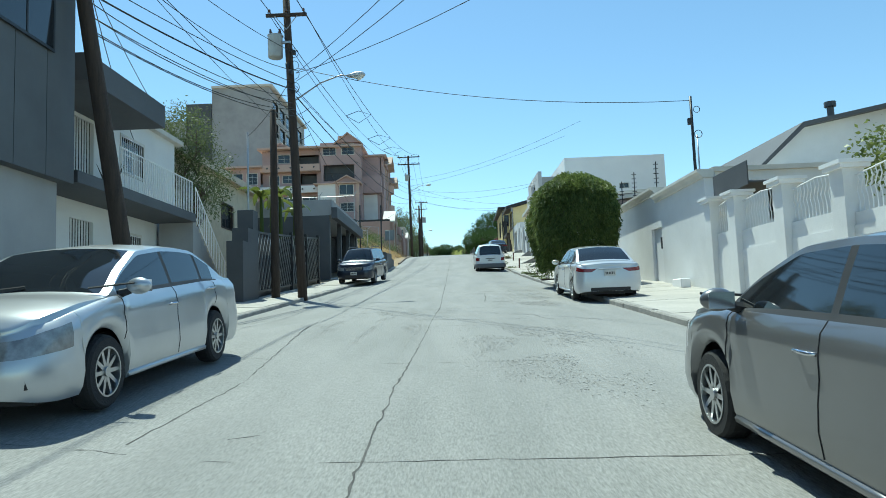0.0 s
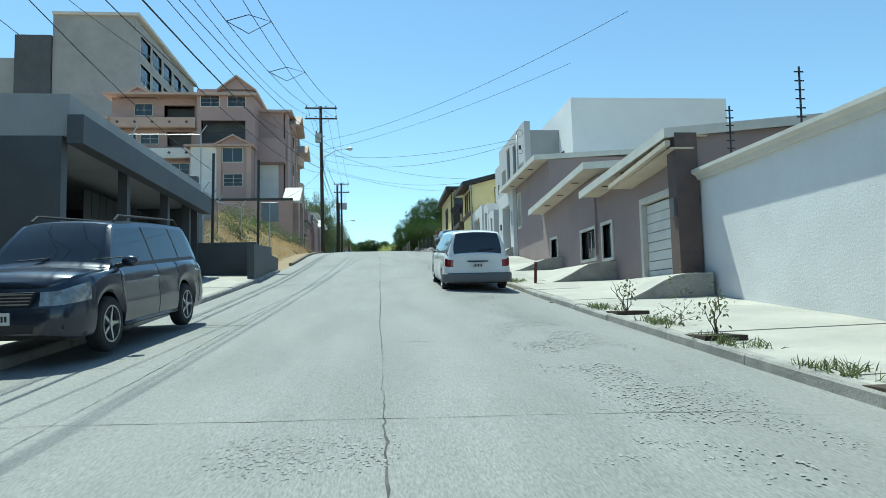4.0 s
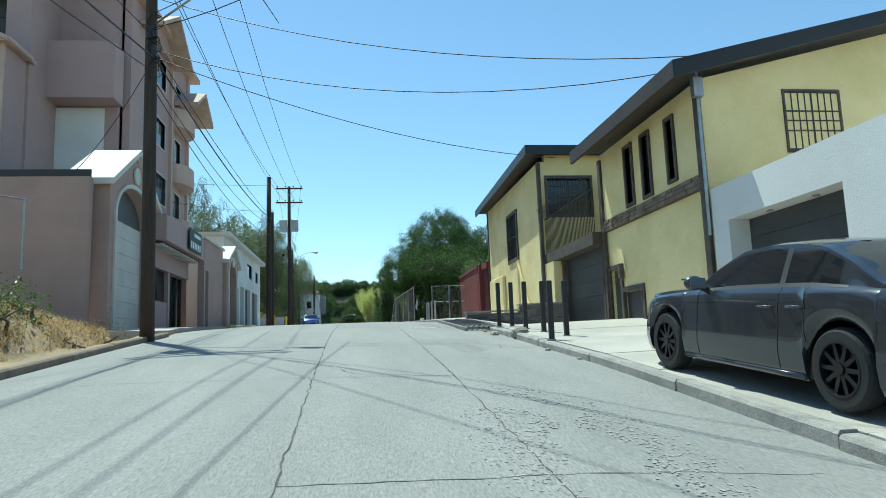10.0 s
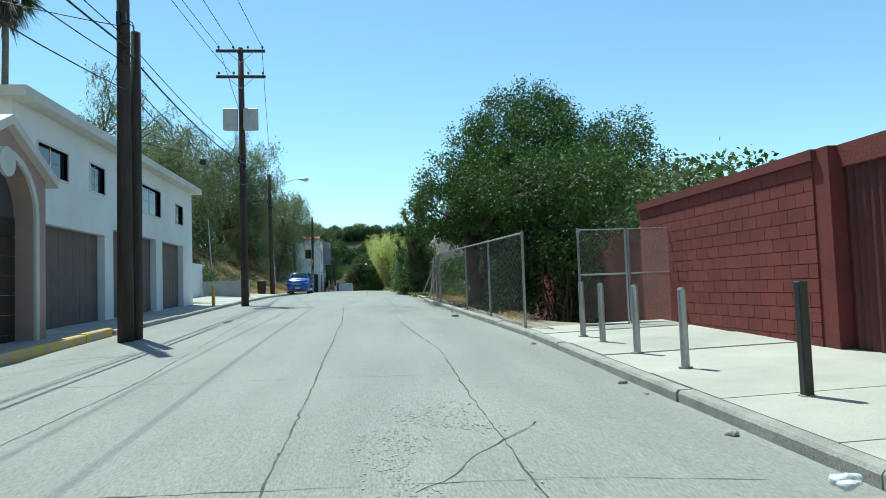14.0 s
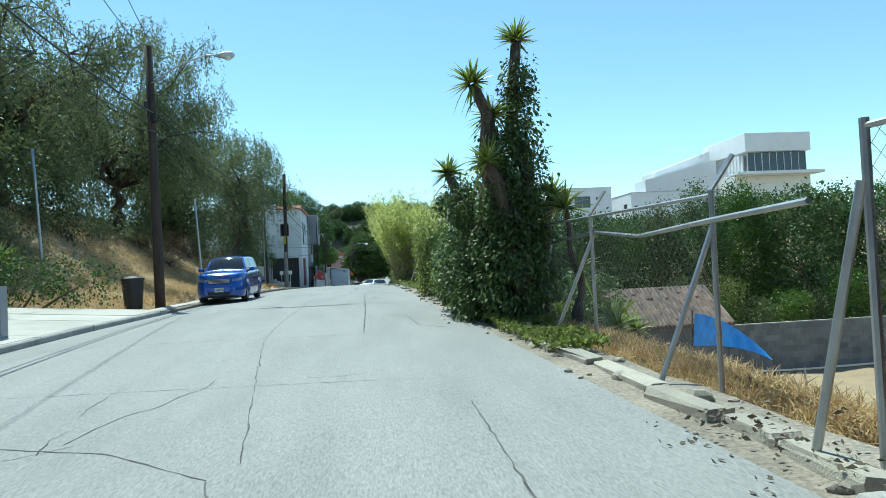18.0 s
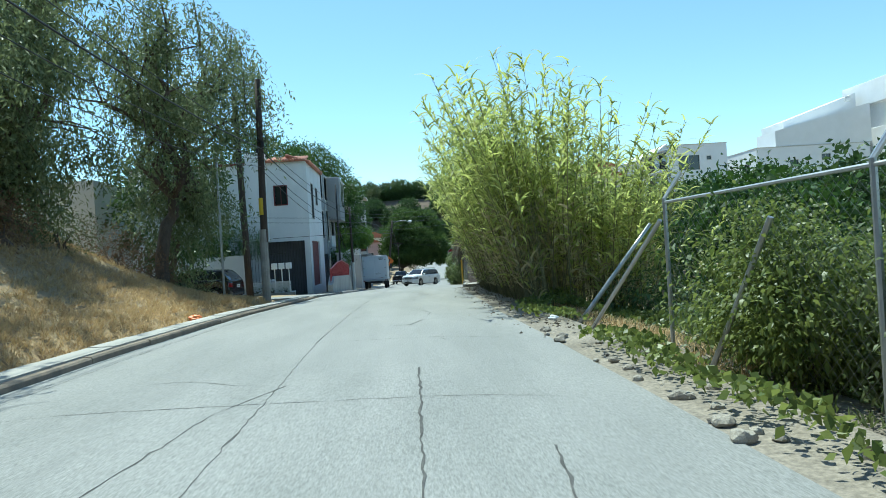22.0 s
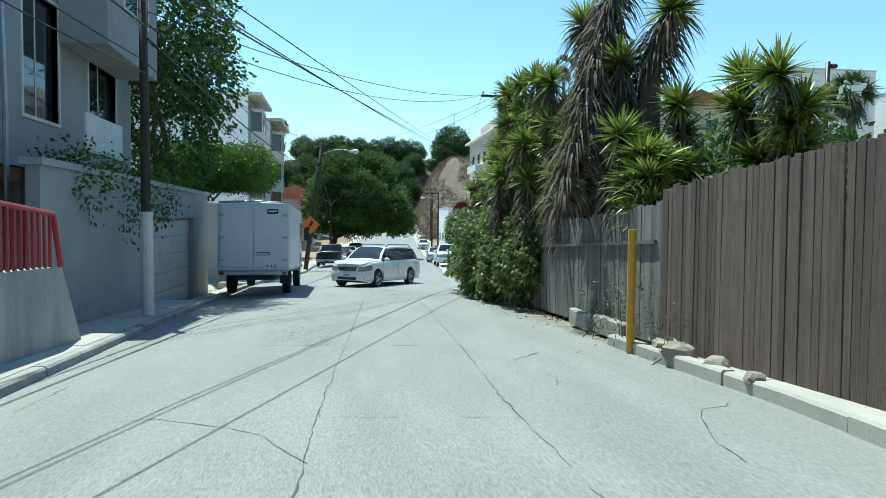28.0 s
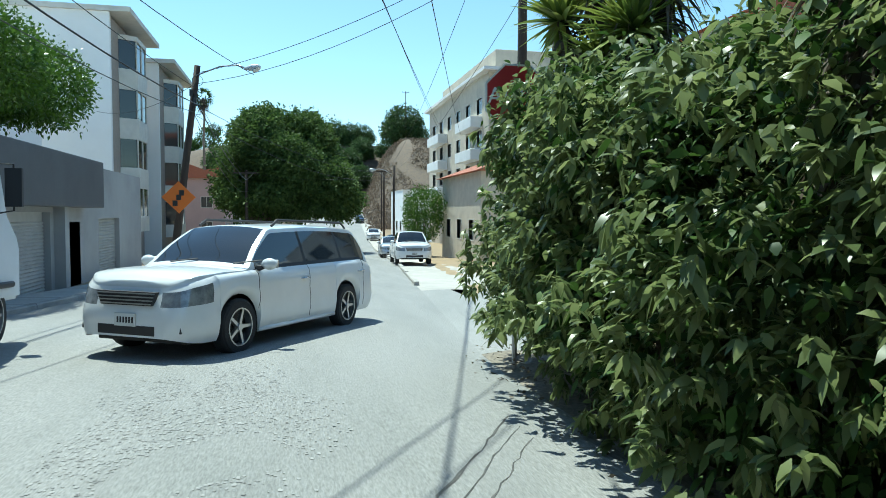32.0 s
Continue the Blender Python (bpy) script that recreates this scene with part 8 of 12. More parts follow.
for i in range(25):
    u = i / 24
    top = Vector((17.7 + 4.2 * u, 152.5, 7.5 - 0.75 * u - 1.95 * u ** 2.2))
    low = Vector((17.4 + 4.5 * u, 152.3, 5.8 - 0.25 * u - 0.82 * u ** 3))
    for j in range(9):
        q = top.lerp(low, j / 8)
        q.y += 0.16 * noise.noise(Vector((q.x * 2.2, q.z * 1.1 - q.x, 2))) + 0.25 * math.sin(u * 3.1)
        ring[i][j].co = q
for i in range(24):
    for j in range(8):
        bm.faces.new((ring[i][j], ring[i + 1][j], ring[i + 1][j + 1], ring[i][j + 1]))
part("sheet", bm, mat("blue_tarpaulin", (0.05, 0.26, 0.75), 0.45, color2=(0.08, 0.33, 0.8), scale=2, bump=0.4, bump_scale=8), sheet, "", True)
for x0, zt, x1 in ((17.55, 7.7, 17.4), (21.95, 5.0, 22.1)):
    bm = bmesh.new()
    tube(bm, [(x1, 152.6, ground_z(x1, 152.6) - 0.3), (x0, 152.5, zt)], 0.05, 7)
    part("pole", bm, M_BARK, sheet)
M_SHEDT = mat("old_brown_roof_tile", (0.21, 0.14, 0.11), 0.9, color2=(0.13, 0.10, 0.085), scale=1.2, bump=0.6, bump_scale=9, stain=0.4, vary=0.3)
M_LOTWALL = mat("raw_grey_block", (0.20, 0.195, 0.185), 0.95, color2=(0.15, 0.147, 0.14), scale=0.8, bump=0.7, bump_scale=7, stain=0.4, vary=0.2)
shed = thing("shed", (19, 158.5, 2.5), "low grey block shed with an old brown tiled roof", "shed")
for x0, x1, y0, y1 in ((15.8, 22.0, 157.4, 157.6), (15.8, 16.0, 157.6, 163.4), (21.8, 22.0, 157.6, 163.4), (15.8, 22.0, 163.4, 163.6)):
    part("wall", bx(x0, x1, y0, y1, 1.6, 6.45), M_LOTWALL, shed)
part("door", bx(18.2, 19.1, 157.36, 157.399, 2.6, 4.7), M_DGREY, shed)
bm = bmesh.new()
prism(bm, [(157.0, 6.25), (160.5, 8.35), (164.0, 6.25), (164.0, 6.4), (160.5, 8.5), (157.0, 6.4)], "x", 15.4, 22.4)
rf = part("roof", bm, M_SHEDT, shed)
bm = bmesh.new()
tube(bm, [(15.4, 160.5, 8.5), (22.4, 160.5, 8.52)], 0.1, 6)
part("ridge", bm, M_SHEDT, rf)
rt = random.Random(91)
tm = bmesh.new()
tube(tm, [(0, 0, 0), (0, 0.30, 0.185), (0, 0.60, 0.36)], [0.11, 0.12, 0.1], 6)
tile_me = bpy.data.meshes.new("tile")
tm.to_mesh(tile_me)
tm.free()
for j in range(7):
    for i in range(28):
        if rt.random() < 0.06:
            continue
        b_ = link("tile", tile_me, M_SHEDT, rf)
        b_.matrix_basis = Matrix.Translation((15.55 + i * 0.25 + rt.uniform(-0.02, 0.02), 157.0 + j * 0.5, 6.4 + j * 0.3)) @ Matrix.Rotation(rt.gauss(0, 0.05), 4, "Z")
lw = thing("block_wall", (30, 161, 2.5), "long raw grey block wall across the sunken lot", "wall", kind="structure")
part("core", bx(22.3, 38, 161.03, 161.17, 0.8, 5.74), M_LOTWALL, lw)
part("cap", bx(22.3, 38, 160.98, 161.22, 5.745, 5.82), M_KERB, lw)
wb = bmesh.new()
vbox(wb, 0.005, 0.60, 0, 0.2, 0.004, 0.38)
blk = bpy.data.meshes.new("block")
wb.to_mesh(blk)
wb.free()
for j in range(9):
    for i in range(26):
        b_ = link("block", blk, M_LOTWALL, lw)
        b_.matrix_basis = Matrix.Translation((22.3 + i * 0.605 - (0.3 if j % 2 else 0) * (i > 0), 161.0 + rt.uniform(-0.006, 0.006), 2.3 + j * 0.382))
rl = thing("pipe_rail", (15, 140, ground_z(15, 140)), "thin pale pipe rail on posts in the lot", "rail")
bm = bmesh.new()
tube(bm, [(12.2, 140, 6.5), (15.5, 140, 6.46), (19.5, 140, 6.52)], 0.035, 6)
part("rail", bm, M_STEEL, rl)
for x in (12.3, 15.4, 19.0):
    bm = bmesh.new()
    tube(bm, [(x, 140, ground_z(x, 140) - 0.3), (x, 140, 6.5)], 0.035, 6)
    part("post", bm, M_STEEL, rl)
for k in range(9):
    x, y = rt.uniform(7.5, 17), rt.uniform(127, 142)
    bm = bx(-rt.uniform(0.5, 1.4), rt.uniform(0.5, 1.4), -0.6, rt.uniform(0.2, 0.7), -0.25, 0.14, 0.03)
    ob = solid("broken_slab", bm, M_WALK, "broken pale concrete slab lying in the lot", "slab", "broken slabs")
    ob.matrix_basis = Matrix.Translation((x, y, ground_z(x, y) + 0.1)) @ Matrix.Rotation(rt.uniform(0, 3), 4, "Z") @ Matrix.Rotation(-0.25, 4, "Y")
for k in range(12):
    x, y = 6.5 + rg.uniform(0, 6), rg.uniform(122, 134)
    bm = bmesh.new()
    a = rg.uniform(0, 3.1)
    L = rg.uniform(0.5, 1.4)
    z = ground_z(x, y) + 0.1
    tube(bm, [(x, y, z), (x + L * math.cos(a), y + L * math.sin(a), z + rg.uniform(0, 0.5))], 0.04, 5)
    solid("plank_scrap", bm, M_POLE, "old timber scrap lying in the lot", "timber", "scrap in the lot")


# ---- plants ----
def quads(name, V, k, material, parent=None, label="", strip=None):
    """A mesh of n separate strips; V is n x k x 3, in rows of two points from base to tip."""
    n = V.shape[0]
    me = bpy.data.meshes.new(name)
    me.vertices.add(n * k)
    me.vertices.foreach_set("co", V.reshape(-1).astype(np.float32))
    q = k // 2 - 1
    base = (np.arange(n) * k)[:, None, None] + (np.arange(q) * 2)[None, :, None] + np.array([0, 1, 3, 2])[None, None, :]
    me.loops.add(n * q * 4)
    me.loops.foreach_set("vertex_index", base.reshape(-1).astype(np.int32))
    me.polygons.add(n * q)
    me.polygons.foreach_set("loop_start", (np.arange(n * q) * 4).astype(np.int32))
    me.update(calc_edges=True)
    return link(name, me, material, parent, label)


def unit(a):
    return a / np.maximum(np.linalg.norm(a, axis=-1, keepdims=True), 1e-6)


def leaf_set(rng, P, D, length, ratio=0.45):
    """Diamond leaves at P along D: n x 4 x 3."""
    n = len(P)
    D = unit(D)
    S = unit(np.cross(D, rng.normal(size=(n, 3))))
    N = np.cross(D, S)
    L = (length * rng.uniform(0.65, 1.25, n))[:, None]
    W = L * ratio * 0.5
    mid = P + D * L * 0.45
    return np.stack([P, mid + S * W + N * W * 0.35, mid - S * W + N * W * 0.35, P + D * L - np.array([0, 0, 1]) * L * 0.12], 1)


def blade_set(rng, P, D, length, width, droop=0.4, seg=3):
    """Long narrow blades that bend over: n x 2(seg+1) x 3."""
    n = len(P)
    D = unit(D)
    L = (length * rng.uniform(0.6, 1.15, n))[:, None]
    S = unit(np.cross(D, rng.normal(size=(n, 3)) * 0.35 + np.array([0, 0, 1.0])))
    rows = []
    for i in range(seg + 1):
        f = i / seg
        c = P + D * L * f - np.array([0, 0, 1]) * L * droop * f * f
        w = width * (1.0 - f) ** 0.7 * 0.5 + 0.002
        rows += [c + S * w, c - S * w]
    return np.stack(rows, 1)


def broad_set(rng, P, D, length, width):
    """Folded broad leaves with a rounded middle: n x 6 x 3 in rows of two."""
    n = len(P)
    D = unit(D)
    S = unit(np.cross(D, rng.normal(size=(n, 3)) * 0.5 + np.array([0, 0, 1.0])))
    L = (length * rng.uniform(0.6, 1.2, n))[:, None]
    dn = np.array([0, 0, 1.0])
    rows = []
    for f, w, dr in ((0.0, 0.12, 0), (0.35, 1.0, 0.03), (0.72, 0.72, 0.16), (1.0, 0.03, 0.38)):
        c = P + D * L * f - dn * L * dr
        rows += [c + S * width * w * 0.5 * L / length, c - S * width * w * 0.5 * L / length]
    return np.stack(rows, 1)


def blob_points(rng, blobs, per_m2, seed=0.0, lump=0.28, clump=9, spread=0.2, inner=0.55):
    """Twig ends over lumpy ellipsoids, each with a few leaves; returns places and outward ways."""
    Ps, Ds = [], []
    for b, (cx, cy, cz, ax, ay, az) in enumerate(blobs):
        area = 4 * math.pi * ((ax * ay) ** 1.6 / 3 + (ax * az) ** 1.6 / 3 + (ay * az) ** 1.6 / 3) ** (1 / 1.6)
        n = max(6, int(area * per_m2 / clump))
        u = unit(rng.normal(size=(n, 3)))
        k = np.array([noise.noise(Vector((p[0] * 2.1 + seed + b, p[1] * 2.1, p[2] * 2.1))) + 0.5 * noise.noise(Vector((p[0] * 5 + seed, p[1] * 5 + b, p[2] * 5))) for p in u])
        r = (inner + (1 - inner) * np.sqrt(rng.uniform(0, 1, n))) * (1 + lump * k)
        c = np.array([cx, cy, cz]) + u * r[:, None] * np.array([ax, ay, az])
        P = np.repeat(c, clump, 0) + rng.normal(size=(n * clump, 3)) * spread
        Ps.append(P)
        Ds.append(np.repeat(u, clump, 0) * 0.7 + rng.normal(size=(n * clump, 3)) * 0.75)
    return np.concatenate(Ps), np.concatenate(Ds)


def limb(rng, a, b, ra, rb, wob=0.08, n=6):
    a, b = Vector(a), Vector(b)
    d = (b - a).length * wob
    pts = [a.lerp(b, i / n) + (Vector((rng.normal() * d, rng.normal() * d, rng.normal() * d * 0.5 + d * math.sin(math.pi * i / n))) if 0 < i < n else Vector((0, 0, 0))) for i in range(n + 1)]
    bm = bmesh.new()
    tube(bm, pts, [ra + (rb - ra) * i / n for i in range(n + 1)], 7)
    return bm, pts


def tree(name, base, blobs, r, label, leafm, per_m2=45, leaf=0.2, ratio=0.45, fork=0.45, droop=0.25, seed=1, category="tree", trunks=1, bark=None, twigs=0, group="", spread=0.2, clump=9, inner=0.55, lump=0.28, head=None):
    """Trunk, limbs to each part of the crown, and a crown of single leaves."""
    rng = np.random.default_rng(seed)
    t = thing(name, base, label, category, group)
    base = Vector(base)
    cen = Vector((sum(b[0] for b in blobs) / len(blobs), sum(b[1] for b in blobs) / len(blobs), sum(b[2] for b in blobs) / len(blobs)))
    forks = []
    for k in range(trunks):
        off = Vector((rng.normal() * r * 1.3, rng.normal() * r * 1.3, 0)) if k else Vector((0, 0, 0))
        top = (Vector(head) if head else base.lerp(cen, fork)) + off * 2.2
        bm, pts = limb(rng, base + off - Vector((0, 0, 0.3)), top, r / (1 + 0.5 * k), r * 0.68 / (1 + 0.5 * k), 0.035)
        part("trunk", bm, bark or M_BARK, t, smooth=True)
        forks.append(top)
    for i, b in enumerate(blobs):
        f = forks[i % len(forks)]
        c = Vector(b[:3])
        bm, pts = limb(rng, f, c, r * 0.5, r * 0.1, 0.07)
        for q in range(2 + twigs):
            u = unit(rng.normal(size=3))
            e = c + Vector((u[0] * b[3], u[1] * b[4], u[2] * b[5] * 0.8)) * 0.8
            tube(bm, [pts[3 + q % 3], pts[3 + q % 3].lerp(e, 0.5) + Vector((0, 0, 0.15)), e], [r * 0.2, r * 0.11, r * 0.03], 5)
        part("branch", bm, bark or M_BARK, t, smooth=True)
    P, D = blob_points(rng, blobs, per_m2, seed * 3.7, spread=spread, clump=clump, inner=inner, lump=lump)
    D[:, 2] -= droop
    quads("crown", leaf_set(rng, P, D, leaf, ratio), 4, leafm, t)
    return t


def shrub(name, base, blobs, label, leafm, per_m2=60, leaf=0.14, ratio=0.5, seed=1, category="shrub", stems=5, droop=0.2, group="", inner=0.5, spread=0.16, lump=0.3, broad=False):
    rng = np.random.default_rng(seed)
    t = thing(name, base, label, category, group)
    q = 0.18 if category == "weed" else 1.0
    for k in range(stems):
        b = blobs[k % len(blobs)]
        bm = bmesh.new()
        tube(bm, [(base[0] + rng.normal() * 0.15, base[1] + rng.normal() * 0.3, base[2] - 0.1), (base[0] * 0.4 + b[0] * 0.6 + rng.normal() * 0.1, base[1] * 0.3 + b[1] * 0.7, base[2] * 0.5 + b[2] * 0.5), (b[0] + rng.normal() * 0.2, b[1] + rng.normal() * 0.2, b[2])], [0.05 * q, 0.035 * q, 0.012 * q], 5)
        part("stem", bm, M_BARK, t)
    P, D = blob_points(rng, blobs, per_m2, seed * 1.9, spread=spread, inner=inner, lump=lump)
    D[:, 2] -= droop
    quads("foliage", broad_set(rng, P, D, leaf, leaf * ratio) if broad else leaf_set(rng, P, D, leaf, ratio), 8 if broad else 4, leafm, t)
    return t


L_FICUS = leaf_mat("ficus_leaf", (0.044, 0.094, 0.013), (0.106, 0.188, 0.025), 0.38, 0.35)
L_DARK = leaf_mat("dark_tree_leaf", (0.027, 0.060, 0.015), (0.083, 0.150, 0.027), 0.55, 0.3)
L_IVY = leaf_mat("ivy_leaf", (0.048, 0.085, 0.028), (0.145, 0.20, 0.07), 0.55, 0.3)
L_BRIGHT = leaf_mat("bright_shrub_leaf", (0.09, 0.125, 0.03), (0.25, 0.285, 0.075), 0.4, 0.45)
L_HEDGE = leaf_mat("broad_hedge_leaf", (0.10, 0.14, 0.05), (0.27, 0.31, 0.12), 0.33, 0.45)
L_CANE = leaf_mat("cane_leaf", (0.24, 0.29, 0.075), (0.58, 0.60, 0.20), 0.45, 0.68)
L_CANE_DRY = leaf_mat("dry_cane_leaf", (0.32, 0.27, 0.14), (0.48, 0.42, 0.24), 0.7, 0.3)
L_PEPPER = leaf_mat("pepper_leaf", (0.105, 0.135, 0.06), (0.24, 0.275, 0.135), 0.5, 0.4)
L_YUCCA = leaf_mat("yucca_leaf", (0.11, 0.165, 0.035), (0.34, 0.39, 0.09), 0.35, 0.25)
L_DEAD = leaf_mat("dead_leaf", (0.085, 0.07, 0.05), (0.18, 0.15, 0.11), 0.8, 0.2)
L_STRAW = leaf_mat("straw_grass", (0.43, 0.30, 0.145), (0.62, 0.47, 0.26), 0.7, 0.3)
L_OLIVE = leaf_mat("olive_leaf", (0.075, 0.10, 0.035), (0.17, 0.20, 0.085), 0.5, 0.35)
L_BANANA = leaf_mat("banana_leaf", (0.06, 0.095, 0.02), (0.15, 0.17, 0.04), 0.35, 0.45)
L_FAR = leaf_mat("far_tree_leaf", (0.036, 0.072, 0.022), (0.090, 0.144, 0.042), 0.5, 0.3)
M_CANE = mat("cane_stalk", (0.19, 0.18, 0.08), 0.6, color2=(0.12, 0.115, 0.055), scale=3, isl=0.3)
M_PALM = mat("palm_trunk", (0.20, 0.17, 0.13), 0.9, color2=(0.14, 0.115, 0.09), scale=3, stretch=(1, 1, 6), bump=0.8, bump_scale=9)

# clipped weeping fig on the pavement: flat-cut top, hanging curtain
rng = np.random.default_rng(5)
fig = thing("fig_tree", (4.75, 25.9, zr(26) + 0.05), "clipped weeping fig with a dense box crown on the pavement", "tree")
part("trunk", limb(rng, (4.75, 25.9, zr(26) - 0.2), (4.75, 25.8, 4.4), 0.2, 0.14, 0.02)[0], M_BARK, fig, smooth=True)
for e in ((3.9, 25.0, 5.4), (5.7, 25.2, 5.7), (4.9, 27.0, 5.7), (4.1, 26.7, 5.3)):
    part("branch", limb(rng, (4.75, 25.8, 3.9), e, 0.09, 0.03, 0.05)[0], M_BARK, fig, smooth=True)
n = 72000
f = rng.uniform(-math.pi, math.pi, n)
hz = rng.uniform(0, 1, n) ** 0.85
se = (np.abs(np.cos(f)) ** 3.2 + np.abs(np.sin(f)) ** 3.2) ** (-1 / 3.2)
wid = np.interp(hz, [0, 0.25, 0.6, 0.8, 0.92, 1.0], [0.82, 0.95, 1.0, 0.93, 0.78, 0.5]) * (1 - 0.16 * rng.uniform(0, 1, n) ** 2) * se
lum = np.array([noise.noise(Vector((math.cos(a) * 2.4, math.sin(a) * 2.4, h * 2.6))) for a, h in zip(f, hz)])
wid = wid * (1 + 0.17 * lum + 0.035 * rng.normal(size=n))
top = n // 5
wid[:top] *= rng.uniform(0, 1, top) ** 0.5
zz = 3.05 + hz * 4.05 + 0.3 * lum
zz[:top] = 7.3 + 0.4 * lum[:top] - 0.95 * wid[:top] ** 2
zz = 2.85 + (zz - 3.05) * 0.79 - 0.35 * rng.uniform(0, 1, n) ** 6 * (hz < 0.15) + 0.22 * wid * np.cos(f) * hz
P = np.stack([4.72 + 1.52 * wid * np.cos(f), 25.9 + 1.65 * wid * np.sin(f), zz], 1)
D = np.stack([np.cos(f), np.sin(f), np.full(n, -1.5)], 1) + rng.normal(size=(n, 3)) * 0.55
D[:top, 2] += 1.9
quads("crown", leaf_set(rng, P, D, 0.12, 0.4), 4, leaf_mat("weeping_fig_leaf", (0.075, 0.115, 0.03), (0.21, 0.25, 0.075), 0.5, 0.45), fig)

# dark spreading tree behind the mesh fence, over the end of the red wall
DT = [(x - 0.2, y - 0.8, z, a, b, c) for x, y, z, a, b, c in ((4.6, 119.0, 13.4, 2.0, 2.2, 1.7), (6.6, 118.2, 14.9, 2.6, 2.6, 2.2), (8.9, 119.0, 14.2, 2.3, 2.4, 1.9), (7.2, 119.4, 16.2, 2.3, 2.2, 1.7), (5.8, 116.6, 13.2, 1.9, 1.8, 1.5), (8.2, 116.4, 13.2, 2.2, 1.8, 1.5), (4.0, 119.6, 12.9, 1.5, 1.5, 1.3), (10.2, 117.2, 12.6, 1.7, 1.7, 1.3), (6.4, 120.2, 13.6, 1.9, 1.4, 1.5), (6.6, 118.6, 12.0, 1.6, 1.5, 1.0), (11.2, 119.4, 14.9, 1.9, 1.8, 1.5), (12.0, 118.4, 13.5, 1.3, 1.5, 1.1), (8.2, 119.2, 16.7, 1.5, 1.5, 1.1), (5.2, 120.4, 12.3, 1.2, 1.2, 0.9), (10.6, 117.2, 15.4, 1.2, 1.3, 1.0), (6.0, 115.6, 13.6, 1.8, 1.6, 1.2), (8.0, 114.6, 13.4, 1.9, 1.7, 1.2), (5.9, 113.0, 12.9, 1.6, 1.8, 0.9), (7.2, 110.8, 12.7, 1.4, 1.7, 0.8))]
tree("dark_tree", (4.75, 118.0, ground_z(4.75, 118.0)), DT, 0.36, "spreading dark green tree behind a mesh fence", L_DARK, 215, 0.11, 0.55, 0.42, 0.2, 21, trunks=2, twigs=4, clump=30, spread=0.15, inner=0.7, lump=0.42, head=(4.7, 118.0, 11.9))
tree("small_tree", (6.4, 117.2, ground_z(6.4, 117.2)), [(6.6, 117.2, 11.8, 1.7, 1.8, 1.2), (8.3, 114.4, 11.7, 1.5, 1.3, 1.0), (5.6, 118.2, 11.9, 1.0, 1.2, 0.8)], 0.14, "many-stemmed small tree in the lot behind the red wall", L_DARK, 80, 0.13, 0.5, 0.4, 0.2, 22, trunks=3, twigs=4)
shrub("vine", (8.8, 107.6, ground_z(8.8, 107.6)), [(8.0, 106.8, 11.9, 0.9, 1.6, 0.7), (8.8, 110.4, 11.9, 1.0, 1.8, 0.9), (7.5, 104.7, 11.75, 0.6, 1.1, 0.55), (9.0, 105.6, 12.0, 0.8, 1.0, 0.6)], "leafy vine climbing over the red block wall", L_IVY, 70, 0.16, 0.6, 23, "vine")
shrub("vine", (6.6, 111.5, ground_z(6.6, 111.5)), [(6.9, 111.6, 11.0, 0.9, 1.6, 1.1), (6.3, 113.6, 11.4, 1.0, 1.5, 1.3)], "leafy shrub growing at the wall end by the fence", L_DARK, 70, 0.16, 0.6, 24, "shrub")


def rosette(rng, at, way, n, length, width, m, parent, droop=0.25, wide=1.0, name="leaves"):
    """Sword leaves round a stem's end."""
    u = unit(rng.normal(size=(n, 3)) * np.array([wide, wide, 0.75]) + np.array(way) * 0.75)
    return quads(name, blade_set(rng, np.array(at) + u * 0.06, u, length, width, droop, 3), 8, m, parent)


def yucca(base, heads, label, seed, r=0.11, length=0.75, n=95, skirt=60, group="", drop=2.2):
    """Bare or skirted stems, each ending in a ball of stiff sword leaves."""
    rng = np.random.default_rng(seed)
    t = thing("yucca", base, label, "yucca", group)
    for h in heads:
        bm, pts = limb(rng, (base[0], base[1], base[2] - 0.2), h, r * 1.25, r * 0.7, 0.025)
        part("stem", bm, M_BARK, t, smooth=True)
        w = unit(np.array(h) - np.array(pts[-2]))
        rosette(rng, h, w, n, length, 0.065, L_YUCCA, t, 0.18)
        if skirt:
            u = unit(rng.normal(size=(skirt, 3)) * np.array([1, 1, 0.3]) + np.array([0, 0, -0.25]))
            f = rng.uniform(0.0, 1.0, skirt)[:, None]
            P = np.array(h) - w * f * min(drop, 0.75 * (h[2] - base[2])) + u * r
            quads("dead_leaves", blade_set(rng, P, u, length * 0.7, 0.05, 0.95, 3), 8, L_DEAD, t, "hanging dry brown leaves")
    return t


# ivy-grown yucca on the road edge
g = zr(131) - 0.1
yucca((3.75, 131.2, g), [(3.7, 131.0, 15.0), (2.75, 130.8, 14.1), (3.1, 131.0, 13.5), (2.9, 130.4, 12.5), (4.35, 131.3, 11.9), (2.4, 132.5, 12.6)], "tall yucca with several crowns, overgrown with ivy", 31, 0.15, 0.5, 90, 25)
